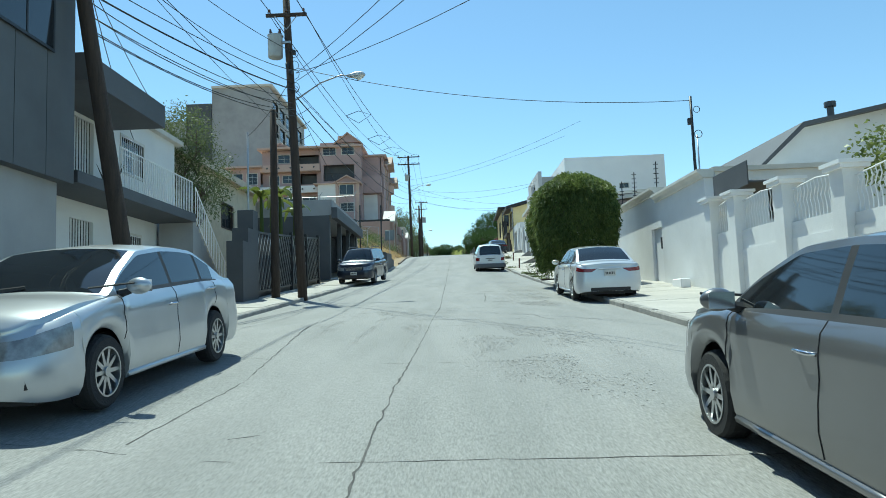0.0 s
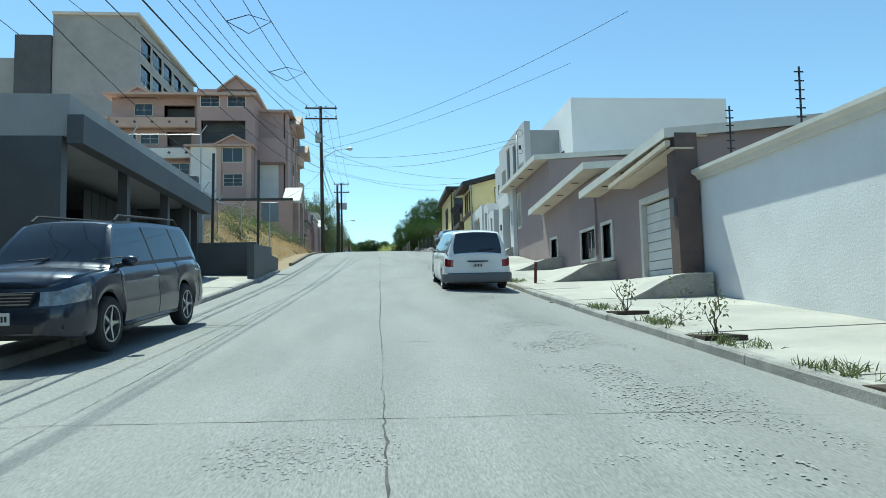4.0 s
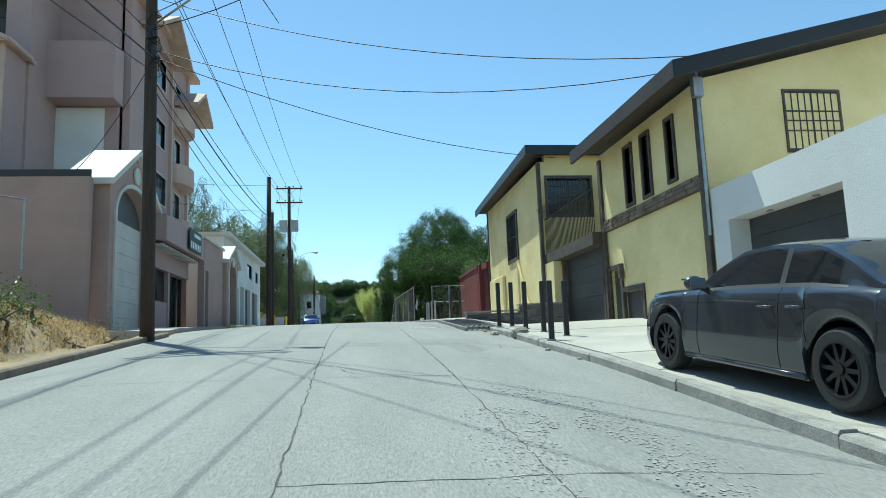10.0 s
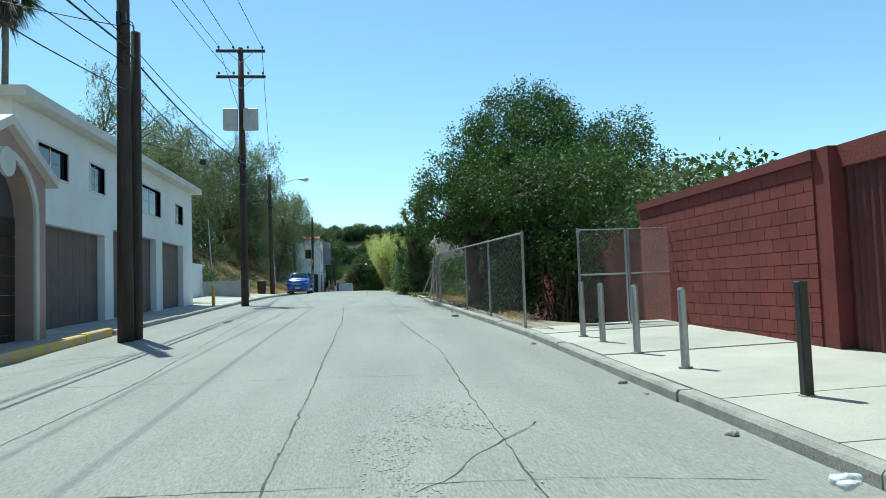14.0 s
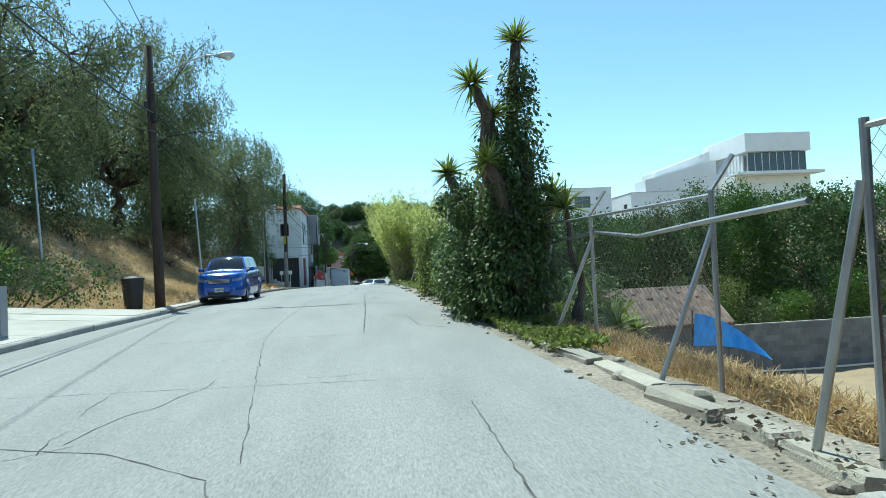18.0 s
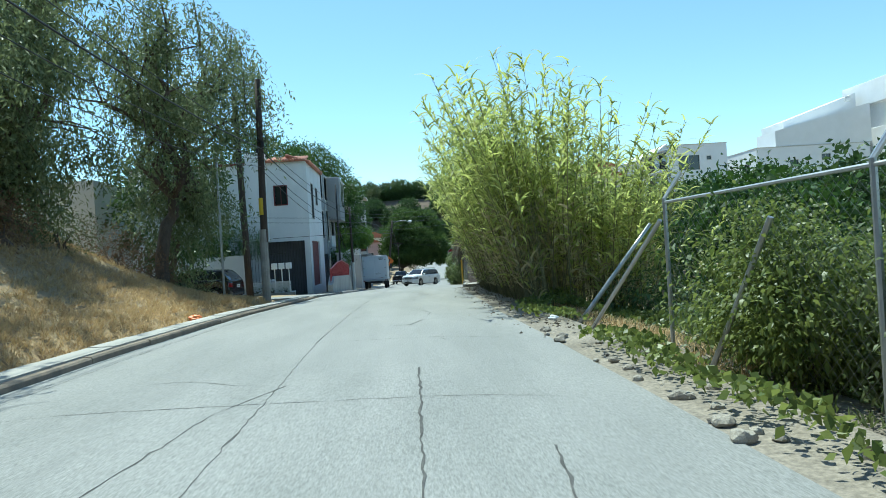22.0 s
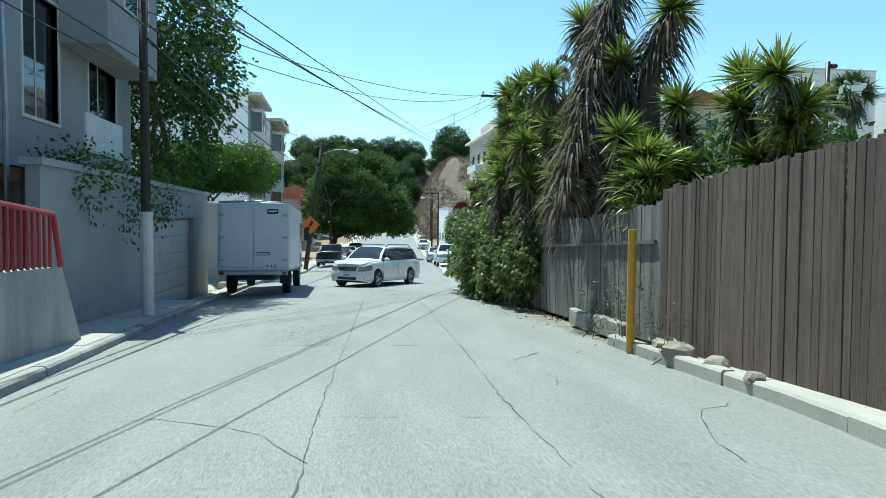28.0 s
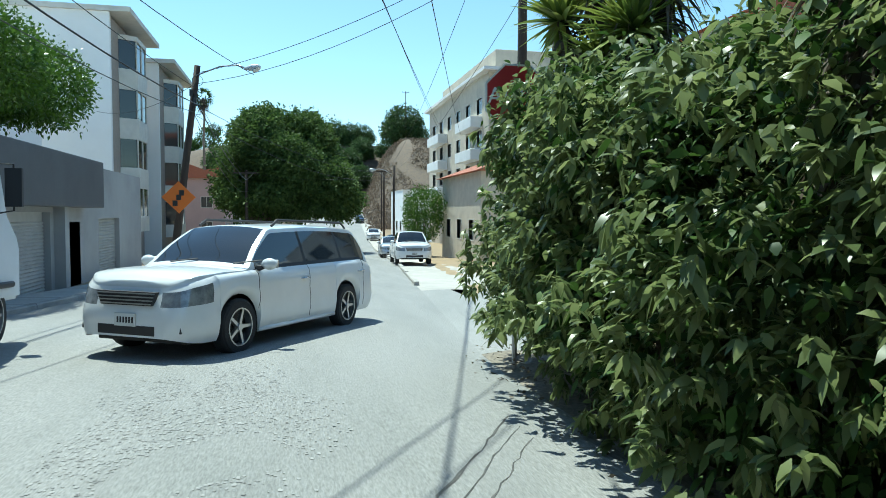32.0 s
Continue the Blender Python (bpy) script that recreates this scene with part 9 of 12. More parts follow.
shrub("ivy", (3.5, 131.6, g), [(3.7, 131.1, 13.4, 0.34, 0.4, 0.9), (3.65, 131.2, 12.2, 0.6, 0.7, 1.0), (3.5, 131.6, 11.2, 0.9, 1.0, 1.2), (3.3, 131.8, 10.2, 1.05, 1.1, 1.2), (2.9, 133.0, 10.6, 0.75, 1.2, 1.2), (2.9, 134.4, 10.5, 0.65, 1.0, 1.0), (3.9, 133.0, 11.0, 1.0, 1.2, 1.5), (3.7, 135.0, 10.6, 0.85, 1.1, 1.1), (2.6, 131.9, 11.9, 0.4, 0.5, 0.5), (3.2, 131.0, 12.7, 0.36, 0.4, 0.6), (3.35, 130.9, 11.6, 0.55, 0.5, 0.75), (3.4, 130.7, 10.4, 0.75, 0.6, 1.0), (3.7, 131.0, 14.2, 0.26, 0.3, 0.5), (3.3, 137.3, 12.25, 0.35, 0.45, 0.6)], "dark ivy mass climbing a yucca beside the road", L_IVY, 430, 0.085, 0.65, 32, "ivy", 8, 0.45, broad=True, lump=0.4, spread=0.1)
yucca((4.7, 131.0, g - 0.2), [(4.7, 130.8, 10.4), (4.4, 130.6, 11.6)], "young yucca among the ivy", 33, 0.07, 0.6, 60, 0)
for k, (x, y, hh) in enumerate(((5.2, 130.4, 0.9), (4.9, 129.4, 0.5), (6.0, 131.4, 1.6))):
    yucca((x, y, ground_z(x, y)), [(x, y, ground_z(x, y) + hh)], "low young yucca behind the mesh fence", 34 + k, 0.06, 0.55, 50, 0)
# shrubs along the mesh fence
rs = random.Random(77)
for k in range(15):
    y = 121.5 + k * 2.15 + rs.uniform(-0.5, 0.5)
    if y < 134.5:
        continue
    else:
        x, hgt = rx(y) + (1.45 if y < 143 else 2.2) + rs.uniform(-0.15, 0.45), rs.uniform(1.5, 1.8) if y < 136.4 else (rs.uniform(2.2, 2.5) if y < 138.6 else rs.uniform(1.15, 1.55))
    zb = ground_z(x, y)
    zt = zr(y) + hgt * (1 if y > 133 else 0.2)
    mid = (zb + zt) / 2
    shrub("shrub", (x, y, zb), [(x, y, mid + 0.1, 1.0, 1.3, (zt - zb) / 2), (x + 0.7, y + 0.6, zt - 0.7, 0.9, 1.0, 0.75), (x - 0.35, y - 0.4, zt - 0.85, 0.65, 0.8, 0.7), (x + rs.uniform(-0.3, 0.6), y + 0.2, zt - 0.2, 0.5, 0.6, 0.55)], "leafy green shrub pushing through the mesh fence", (L_IVY if y < 138.5 else (L_BRIGHT, L_OLIVE)[k % 2]), 420, 0.078, 0.5, 200 + k, group="shrubs along the mesh fence", broad=True, lump=0.7, spread=0.12)
for k in range(5):
    y = 142.5 + k * 2.6
    x = rx(y) + 4.4 + rs.uniform(0, 1.5)
    zb = ground_z(x, y)
    shrub("shrub", (x, y, zb), [(x, y, zb + 1.8, 1.7, 1.9, 1.9), (x + 1, y + 0.5, zb + 2.6, 1.3, 1.4, 1.2)], "dense dark shrub on the slope below the road", (L_IVY, L_DARK)[k % 2], 55, 0.19, 0.5, 230 + k, group="shrubs along the mesh fence")
shrub("vine", (2.75, 141.6, zr(141.6)), [(2.85, 141.6, 10.3, 0.55, 0.9, 0.8), (2.7, 141.8, 11.3, 0.5, 0.7, 0.7), (2.9, 141.5, 11.8, 0.35, 0.5, 0.4), (3.1, 142.6, 10.6, 0.6, 0.8, 0.9)], "bright yellow-green vine climbing a fence post", L_BRIGHT, 260, 0.11, 0.5, 229, "vine", 6, 0.4, broad=True, lump=0.5, spread=0.12)
# trees and bushes behind the sunken lot
for k in range(10):
    x = 19.5 + k * 2.9 + rs.uniform(-0.6, 0.6)
    y = 171 + rs.uniform(-2, 2.5) + 0.15 * abs(k - 3)
    zb = ground_z(x, y)
    tp = interp([(19, 12.6), (24, 13.6), (27, 16.0), (31, 16.2), (36, 14.8), (44, 13.6)], x) + rs.uniform(-0.7, 0.5)
    tree("lot_tree", (x, y, zb), [(x, y, (zb + tp) / 2 + 0.4, 1.7, 1.9, (tp - zb) / 2), (x + 0.5, y - 0.6, (zb + tp) / 2 - 1, 1.9, 1.8, (tp - zb) / 2.6), (x - 0.4, y + 0.3, tp - 1.3, 0.9, 1.0, 1.6)], 0.12, "tall dense dark conifer behind the sunken lot", (L_IVY, L_FICUS, L_OLIVE)[k % 3], 46, 0.2, 0.6, 0.4, 0.2, 250 + k, group="trees in the hollow", clump=8, spread=0.3)
for k in range(11):
    x = 22.8 + k * 1.75 + rs.uniform(-0.4, 0.4)
    y = 164.2 + rs.uniform(-0.6, 1.4)
    zb = ground_z(x, y)
    zt = 7.9 + rs.uniform(-0.9, 1.3)
    shrub("shrub", (x, y, zb), [(x, y, (zb + zt) / 2 + 0.3, 1.3, 1.3, (zt - zb) / 2), (x + 0.6, y - 0.3, zt - 0.8, 0.9, 0.9, 0.8)], "leafy shrub behind the grey block wall", (L_OLIVE, L_FICUS, L_BRIGHT)[k % 3], 60, 0.16, 0.5, 265 + k, group="shrubs along the mesh fence")

for k in range(6):
    y = 151.6 + k * 1.7
    x = rx(y) + 2.6 + rs.uniform(0, 1.8)
    zb = ground_z(x, y)
    shrub("shrub", (x, y, zb), [(x, y, zb + 0.8, 0.9, 1.0, 0.8), (x + 0.8, y + 0.4, zb + 1.3, 0.9, 0.9, 0.8)], "low scrubby plant on the slope before the cane", (L_OLIVE, L_IVY)[k % 2], 120, 0.12, 0.4, 280 + k, group="shrubs along the mesh fence", broad=True, lump=0.45)
# giant cane thicket
rng = np.random.default_rng(61)
cane = thing("giant_cane", (4.0, 165.0, ground_z(4, 165)), "tall yellow-green giant cane thicket leaning over the road", "cane", kind="stuff")
Vs, Vd, bm = [], [], bmesh.new()
for k in range(1250):
    y = rng.uniform(160.6, 178.0)
    dep = rng.uniform(0, 1) ** 1.5
    x = rx(y) + 0.95 + 3.1 * dep
    edge = min(1.0, (y - 158.8) / 3.0, (180.0 - y) / 3.0)
    h = rng.uniform(3.7, 6.9) * (0.55 + 0.45 * edge) * (1 - 0.10 * dep)
    zb = max(ground_z(x, y), zr(y) - 1.4)
    lean = np.array([(-0.2 * (1 - dep) ** 1.5 + 0.12 * dep) + rng.normal() * 0.10, rng.normal() * 0.13 + (0.1 if y > 172 else -0.12 if y < 163.5 else 0.0), 1.0])
    bend = rng.uniform(0.04, 0.16) * h
    side = unit(np.array([lean[0], lean[1], 0]) + rng.normal(size=3) * 0.12)
    ts = np.linspace(0, 1, 5)
    pts = [np.array([x, y, zb]) + unit(lean) * h * t + side * bend * t ** 3 * np.array([1, 1, -0.25]) for t in ts]
    if k < 900:
        tube(bm, pts, [0.013, 0.012, 0.011, 0.008, 0.004], 4)
    m = 36
    t = rng.uniform(0.1, 1.0, m) ** 0.7
    idx = np.clip((t * 4).astype(int), 0, 3)
    A, B = np.array(pts)[idx], np.array(pts)[idx + 1]
    P = A + (B - A) * (t * 4 - idx)[:, None]
    a = rng.uniform(0, 2 * math.pi, m)
    D = np.stack([np.cos(a), np.sin(a), rng.uniform(0.5, 1.8, m)], 1)
    V = blade_set(rng, P, D, 0.66, 0.05, 0.55, 3)
    dry = (t < 0.5) & (rng.uniform(0, 1, m) < 0.62)
    Vs.append(V[~dry])
    Vd.append(V[dry])
part("stalks", bm, M_CANE, cane, "thin yellowish cane stalks")
quads("leaves", np.concatenate(Vs), 8, L_CANE, cane, "", 3)
quads("dry_leaves", np.concatenate(Vd), 8, L_CANE_DRY, cane, "dry straw-coloured lower leaves", 3)


# broad-leaved hedge grown over the end of the fence
rng = np.random.default_rng(71)
hb = [(4.6, 200.9, 9.4, 0.6, 0.9, 0.8), (4.75, 201.6, 9.6, 0.9, 1.5, 1.2), (4.7, 203.8, 9.7, 1.0, 1.6, 1.3), (4.75, 206.0, 9.7, 1.1, 1.6, 1.3), (4.85, 208.2, 9.5, 1.1, 1.5, 1.25), (5.0, 210.0, 9.25, 1.2, 1.1, 1.1), (4.7, 206.2, 8.9, 1.15, 4.2, 0.9), (6.0, 206.5, 9.8, 1.2, 3.4, 1.3), (4.45, 208.9, 10.35, 0.75, 0.9, 0.65)]
hd = thing("hedge", (4.6, 205, zr(205)), "glossy broad-leaved hedge spilling over the fence", "hedge")
hb.append((4.15, 207.4, 10.1, 0.5, 0.9, 0.65))
for b in hb:
    for q in range(4):
        bm = bmesh.new()
        tube(bm, [(b[0] + 0.1, b[1] + rng.normal() * 0.5, zr(b[1]) - 0.1), (b[0] + rng.normal() * 0.2, b[1] + rng.normal() * 0.3, b[2]), (b[0] + rng.normal() * 0.4, b[1] + rng.normal() * 0.4, b[2] + b[5] * 0.7)], [0.03, 0.02, 0.008], 5)
        part("stem", bm, M_BARK, hd)
# inner layer takes a darker leaf colour, painting in the hedge's inner shade
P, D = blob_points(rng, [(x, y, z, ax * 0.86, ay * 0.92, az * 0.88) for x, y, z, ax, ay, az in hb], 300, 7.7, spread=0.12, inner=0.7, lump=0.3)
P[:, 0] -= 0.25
quads("inner_foliage", broad_set(rng, P, D, 0.1, 0.05), 8, L_DARK, hd, "inner leaves coloured dark for the hedge's shaded depth", 3)
P, D = blob_points(rng, hb, 52, 7.7, spread=0.05, inner=0.82, lump=0.42, clump=1)
P[:, 0] -= 0.3
P = np.repeat(P, 8, 0) + rng.normal(size=(len(P) * 8, 3)) * 0.02
D = np.repeat(D, 8, 0) * 0.55 + rng.normal(size=P.shape) * np.array([0.7, 0.7, 0.45])
D[:, 2] -= 0.25
quads("foliage", broad_set(rng, P, D, 0.115, 0.05), 8, L_HEDGE, hd, "", 3)

# yuccas behind the board fences: one thick skirted clump, then a row of branching ones
YB = "yuccas behind the fence"
yucca((5.3, 197.6, ground_z(5.3, 197.6)), [(4.8, 198.9, 14.8), (5.1, 198.0, 15.3), (5.7, 196.7, 14.5), (5.0, 197.4, 13.6)], "tall thick yucca clump wrapped in dry brown skirts", 80, 0.26, 0.68, 210, 900, YB, 4.8)
for k, (base, hs) in enumerate((
        ((4.5, 200.7), [(4.4, 200.2, 13.8), (4.4, 201.4, 14.1), (4.4, 200.2, 12.8), (4.1, 200.9, 11.5)]),
        ((4.7, 203.2), [(4.4, 202.8, 14.2), (4.4, 204.4, 14.3), (4.4, 202.1, 13.1), (4.3, 204.1, 13.3), (4.1, 203.0, 12.1)]),
        ((4.9, 205.8), [(4.6, 205.6, 14.1), (4.5, 206.2, 12.9), (4.3, 205.5, 12.4)]),
        ((5.0, 209.2), [(4.7, 209.4, 12.0), (5.1, 208.7, 12.4), (5.4, 209.7, 11.8)]),
        ((4.7, 199.1), [(4.4, 198.4, 12.2), (4.2, 198.9, 11.5), (4.7, 199.6, 12.7), (4.1, 199.9, 10.9)]),
        ((5.4, 201.9), [(5.5, 201.5, 12.8), (5.0, 202.6, 12.4), (5.8, 202.8, 12.1)]),
        ((5.9, 198.3), [(5.6, 198.2, 12.7), (6.0, 198.7, 12.1), (5.3, 199.2, 11.7)]),
        ((4.7, 195.5), [(4.4, 195.9, 12.0), (4.4, 195.1, 11.2), (4.9, 195.5, 11.5)]),
        ((6.0, 196.0), [(5.6, 196.1, 12.6)]),
        ((6.9, 194.8), [(6.0, 194.7, 12.8), (5.7, 193.4, 12.6), (6.0, 193.5, 11.9)]),
        ((4.7, 205.0), [(4.2, 204.9, 11.8), (4.7, 205.6, 13.0), (4.2, 203.9, 11.4)]))):
    rs2 = random.Random(900 + k)
    hs += [tuple(base[i] + (h[i] - base[i]) * f + rs2.uniform(-0.45, 0.45) for i in range(2)) + (9.2 + (h[2] - 9.2) * f,) for h in hs for f in (0.86, 0.66)]
    hs = [(max(x, 4.55), y, z) if z < 11.4 else (x, y, z) for x, y, z in hs]
    yucca((*base, ground_z(*base)), hs, "tall branching yucca with dry skirts behind the board fence", 81 + k, 0.085, 0.58, 150, 110, YB, 1.5)
for k, (x, y) in enumerate(((5.9, 199.4), (6.1, 202.4), (6.2, 205.4), (6.3, 208.2), (5.6, 196.8), (6.4, 194.6))):
    zb = ground_z(x, y)
    shrub("shrub", (x, y, zb), [(x, y, zb + 1.2, 1.1, 1.7, 1.3), (x + 0.3, y + 0.4, zb + 2.6, 0.9, 1.3, 0.9)], "dark shrub under the yuccas behind the fence", L_DARK, 150, 0.12, 0.5, 920 + k, group="shrubs under the yuccas")


def pepper(base, crown, label, seed, n=5, r=0.28, per=26, group="pepper trees on the bank"):
    """Open crown of drooping strings of fine leaves, with bare branches showing."""
    rng = np.random.default_rng(seed)
    cx, cy, cz, ax, ay, az = crown
    t = thing("pepper_tree", base, label, "tree", group)
    fork = Vector(base).lerp(Vector((cx, cy, cz)), 0.45)
    part("trunk", limb(rng, (base[0], base[1], base[2] - 0.3), fork, r, r * 0.7, 0.05)[0], M_BARK, t, smooth=True)
    Ps, Ds = [], []
    for k in range(n + 4):
        u = unit(rng.normal(size=3) + np.array([0, 0, 0.25]))
        e = Vector((cx + u[0] * ax, cy + u[1] * ay, cz + u[2] * az)) * 1.0
        bm, pts = limb(rng, fork, e, r * 0.45, 0.025, 0.09, 7)
        ends = []
        for q in range(7):
            s = pts[2 + q % 5]
            w = unit(rng.normal(size=3) + u * 0.8 + np.array([0, 0, 0.3]))
            v = s + Vector(w) * rng.uniform(0.9, 2.0) * min(ax, ay) * 0.45
            tube(bm, [s, s.lerp(v, 0.55) + Vector((0, 0, 0.25)), v], [0.05, 0.03, 0.01], 4)
            ends += [v, s.lerp(v, 0.6), s.lerp(v, 0.8)]
        part("branch", bm, M_BARK, t, smooth=True)
        for v in [*ends, *pts[4:]]:
            for q in range(per // 2):
                m = 11
                f = np.linspace(0.05, 1, m)
                o = np.array(v) + rng.normal(size=3) * 0.38
                drop = rng.uniform(0.5, 1.9)
                ln = unit(np.array([rng.normal() * 0.4, rng.normal() * 0.4, -1.0]))
                p = o + ln * (f * drop)[:, None] + rng.normal(size=(m, 3)) * 0.04
                Ps.append(p)
                Ds.append(rng.normal(size=(m, 3)) * 0.8 + np.array([0, 0, -0.7]))
    quads("crown", leaf_set(rng, np.concatenate(Ps), np.concatenate(Ds), 0.22, 0.28), 4, L_PEPPER, t)
    return t


def on(x, y, dz=0.0):
    return (x, y, ground_z(x, y) + dz)


pl = "drooping pepper tree on the dry embankment"
pepper(on(-10.2, 172.6), (-9.0, 174.5, 18.4, 3.2, 4.2, 3.8), pl, 91, 6, 0.3)
pepper(on(-12.5, 167.0), (-12.2, 167, 18.8, 4.0, 4.5, 4.0), pl, 92, 7, 0.34, 30)
pepper(on(-13.8, 159.0), (-13.6, 159, 19.4, 4.4, 4.6, 4.2), pl, 93, 8, 0.36, 32)
pepper(on(-16.0, 150.5), (-15.6, 150.5, 20.0, 4.8, 5.0, 4.4), pl, 94, 8, 0.36, 32)
pepper(on(-19.0, 142.5), (-18.5, 142.5, 20.2, 4.6, 5.0, 4.4), pl, 95, 8, 0.34, 32)
pepper(on(-15.5, 136.5), (-15.0, 136.5, 18.6, 3.6, 3.6, 3.6), pl, 96, 6, 0.28)
for k, (x, y, zt, s) in enumerate(((-21, 165, 23, 4.5), (-20, 156, 23, 4.5), (-24, 148, 24, 4.6), (-23, 137, 22, 4.0), (-28, 150, 24, 4.5), (-11.5, 178.5, 17.0, 2.8), (-14.5, 146.0, 16.5, 2.6), (-19.5, 133.5, 18.8, 3.0))):
    zb = ground_z(x, y)
    tree("bank_tree", (x, y, zb), [(x, y, (zt + zb) / 2 + 0.6, s, s, (zt - zb) / 2 - 0.3), (x + s * 0.5, y - s * 0.3, zt - s * 0.45, s * 0.6, s * 0.6, s * 0.5), (x - s * 0.5, y + s * 0.3, zt - s * 0.5, s * 0.6, s * 0.6, s * 0.5)], 0.22, "dense green tree high on the bank", (L_OLIVE, L_FAR)[k % 2], 26, 0.28, 0.4, 0.35, 0.3, 110 + k, group="trees on the bank")
for k in range(9):
    y = 140 + k * 4.4
    x = lx(y) - rs.uniform(7.0, 10.5)
    zb = ground_z(x, y)
    shrub("bank_shrub", (x, y, zb), [(x, y, zb + 0.7, 1.3, 1.4, 0.9), (x - 1.2, y + 0.8, zb + 1.2, 1.3, 1.3, 1.1)], "dull green shrub on the dry bank", (L_OLIVE, L_PEPPER)[k % 2], 45, 0.15, 0.4, 130 + k, group="shrubs on the bank")
for k, (x, y) in enumerate(((-13.5, 139.2), (-15.5, 140.4), (-11.5, 141.6))):
    yucca((*on(x, y),), [(x, y, ground_z(x, y) + 1.3)], "yucca among the trees on the bank", 140 + k, 0.1, 0.8, 70, 20)
# clipped hedge below the bank, by the broad driveway
shrub("hedge", (-10.0, 139.9, ground_z(-10, 139.9)), [(-8.2 - 1.5 * k, 139.6 + 0.25 * k, zr(139) + 1.0 + 0.2 * k, 1.1, 0.8, 0.75) for k in range(5)], "rounded clipped hedge above the broad driveway", L_DARK, 110, 0.1, 0.55, 150, "hedge", 5)


def tufts(name, spots, n, length, width, m, label, seed, spread=0.06, droop=0.35, kind="stuff", up=0.9):
    """Tufts of thin blades at given places."""
    rng = np.random.default_rng(seed)
    S = np.array(spots)
    P = np.repeat(S, n, 0) + rng.normal(size=(len(S) * n, 3)) * np.array([spread, spread, 0.0])
    D = np.stack([rng.normal(size=len(P)) * 0.5, rng.normal(size=len(P)) * 0.5, rng.uniform(up * 0.6, up * 1.2, len(P))], 1)
    return tagged(quads(name, blade_set(rng, P, D, length, width, droop, 2), 6, m, None, "", 2), label, "grass", kind=kind)


def scatter(seed, n, y0, y1, d0, d1, side, power=1.0, patchy=0.0):
    r_ = np.random.default_rng(seed)
    out = []
    edge = lx if side < 0 else rx
    for k in range(n):
        y = r_.uniform(y0, y1)
        d = d0 + (d1 - d0) * r_.uniform() ** power
        x = edge(y) + side * d
        if noise.noise(Vector((x * 0.35, y * 0.35, seed))) < patchy:
            continue
        out.append((x, y, ground_z(x, y) + 0.02))
    return out


tufts("dry_grass", scatter(1, 13000, 140.5, 173.5, 0.35, 9.5, -1, 1.3, -0.65), 9, 0.26, 0.014, L_STRAW, "dry straw-coloured grass on the embankment", 1)
tufts("dry_grass", scatter(2, 5200, 55, 84.5, 0.55, 6.5, -1, 1.2, -0.2), 7, 0.34, 0.013, L_STRAW, "dry yellow grass and weeds on the slope", 2)
tufts("green_weeds", scatter(3, 1500, 56, 84, 2.2, 6.5, -1, 0.8, 0.0), 8, 0.30, 0.02, L_OLIVE, "green weeds on the slope", 3)
tufts("verge_weeds", scatter(4, 1100, 121, 178, 1.2, 2.6, 1, 0.8, 0.0), 8, 0.22, 0.018, L_OLIVE, "weeds along the road verge", 4)
tufts("dry_weeds", scatter(7, 2600, 117.5, 130, 0.75, 1.9, 1, 1.1, -0.5), 9, 0.36, 0.011, L_STRAW, "tall dry grass before the mesh fence", 7)
tufts("dry_weeds", scatter(5, 6200, 110, 163, 0.35, 3.0, 1, 0.9, -0.15), 8, 0.24, 0.012, L_STRAW, "dry weeds along the road verge", 5)
for k, (x, y, s) in enumerate(((-7.6, 62.5, 0.7), (-8.4, 65.2, 0.9), (-7.8, 68.4, 0.9), (-9.2, 70.6, 1.1), (-8.2, 73.6, 1.0), (-7.4, 76.6, 0.8), (-8.8, 78.6, 1.0), (-6.6, 80.6, 0.6), (-6.4, 60.2, 0.5))):
    zb = ground_z(x, y)
    shrub("slope_bush", (x, y, zb), [(x, y, zb + s * 0.5, s, s * 1.2, s * 0.65), (x - s * 0.6, y + s * 0.5, zb + s * 0.7, s * 0.7, s * 0.8, s * 0.5)], "scruffy green bush on the dry slope", (L_OLIVE, L_FICUS, L_PEPPER)[k % 3], 60, 0.12, 0.4, 160 + k, group="bushes on the slope")
# creeping ground cover over the verge
rng = np.random.default_rng(170)
gp = []
for k in range(52000):
    y = rng.uniform(126, 162) if k % 3 else rng.uniform(126.5, 136)
    d = 0.22 + 3.2 * rng.uniform() ** 0.85
    if y < 134.5 and (y < 126.5 or d > 1.0 + 0.09 * (y - 126.5)):
        continue
    x = rx(y) + d
    nz = noise.noise(Vector((x * 0.7, y * 0.5, 4)))
    if nz + 0.25 * (d - 1.5) > (-0.12 if y > 136 else -0.55):
        gp.append((x, y, max(ground_z(x, y), zr(y) - (0.03 if d < 1.9 else 0.35)) + 0.04 + 0.28 * max(0, nz + 0.2) * rng.uniform(0.3, 1)))
gp = np.array(gp)
tagged(quads("ground_cover", leaf_set(rng, gp, rng.normal(size=gp.shape) + np.array([0, 0, 0.35]), 0.1, 0.7), 4, L_BRIGHT), "low leafy ground cover along the verge", "plants", kind="stuff")
# fallen leaves
lp = []
for k in range(2400):
    y = rng.choice([rng.uniform(197, 211), rng.uniform(111, 123), rng.uniform(155, 178)])
    x = rx(y) + 0.1 + (abs(rng.normal()) * 0.5 if rng.uniform() < 0.8 else -abs(rng.normal()) * 0.22)
    lp.append((x, y, surf(min(x, rx(y) - 0.05), y) + 0.02 + (0.1 if x > rx(y) else 0.0)))
lp = np.array(lp)
tagged(quads("fallen_leaves", leaf_set(rng, lp, rng.normal(size=lp.shape) * np.array([1, 1, 0.15]), 0.06, 0.5), 4, L_DEAD), "brown fallen leaves along the road edge", "leaves", kind="stuff")

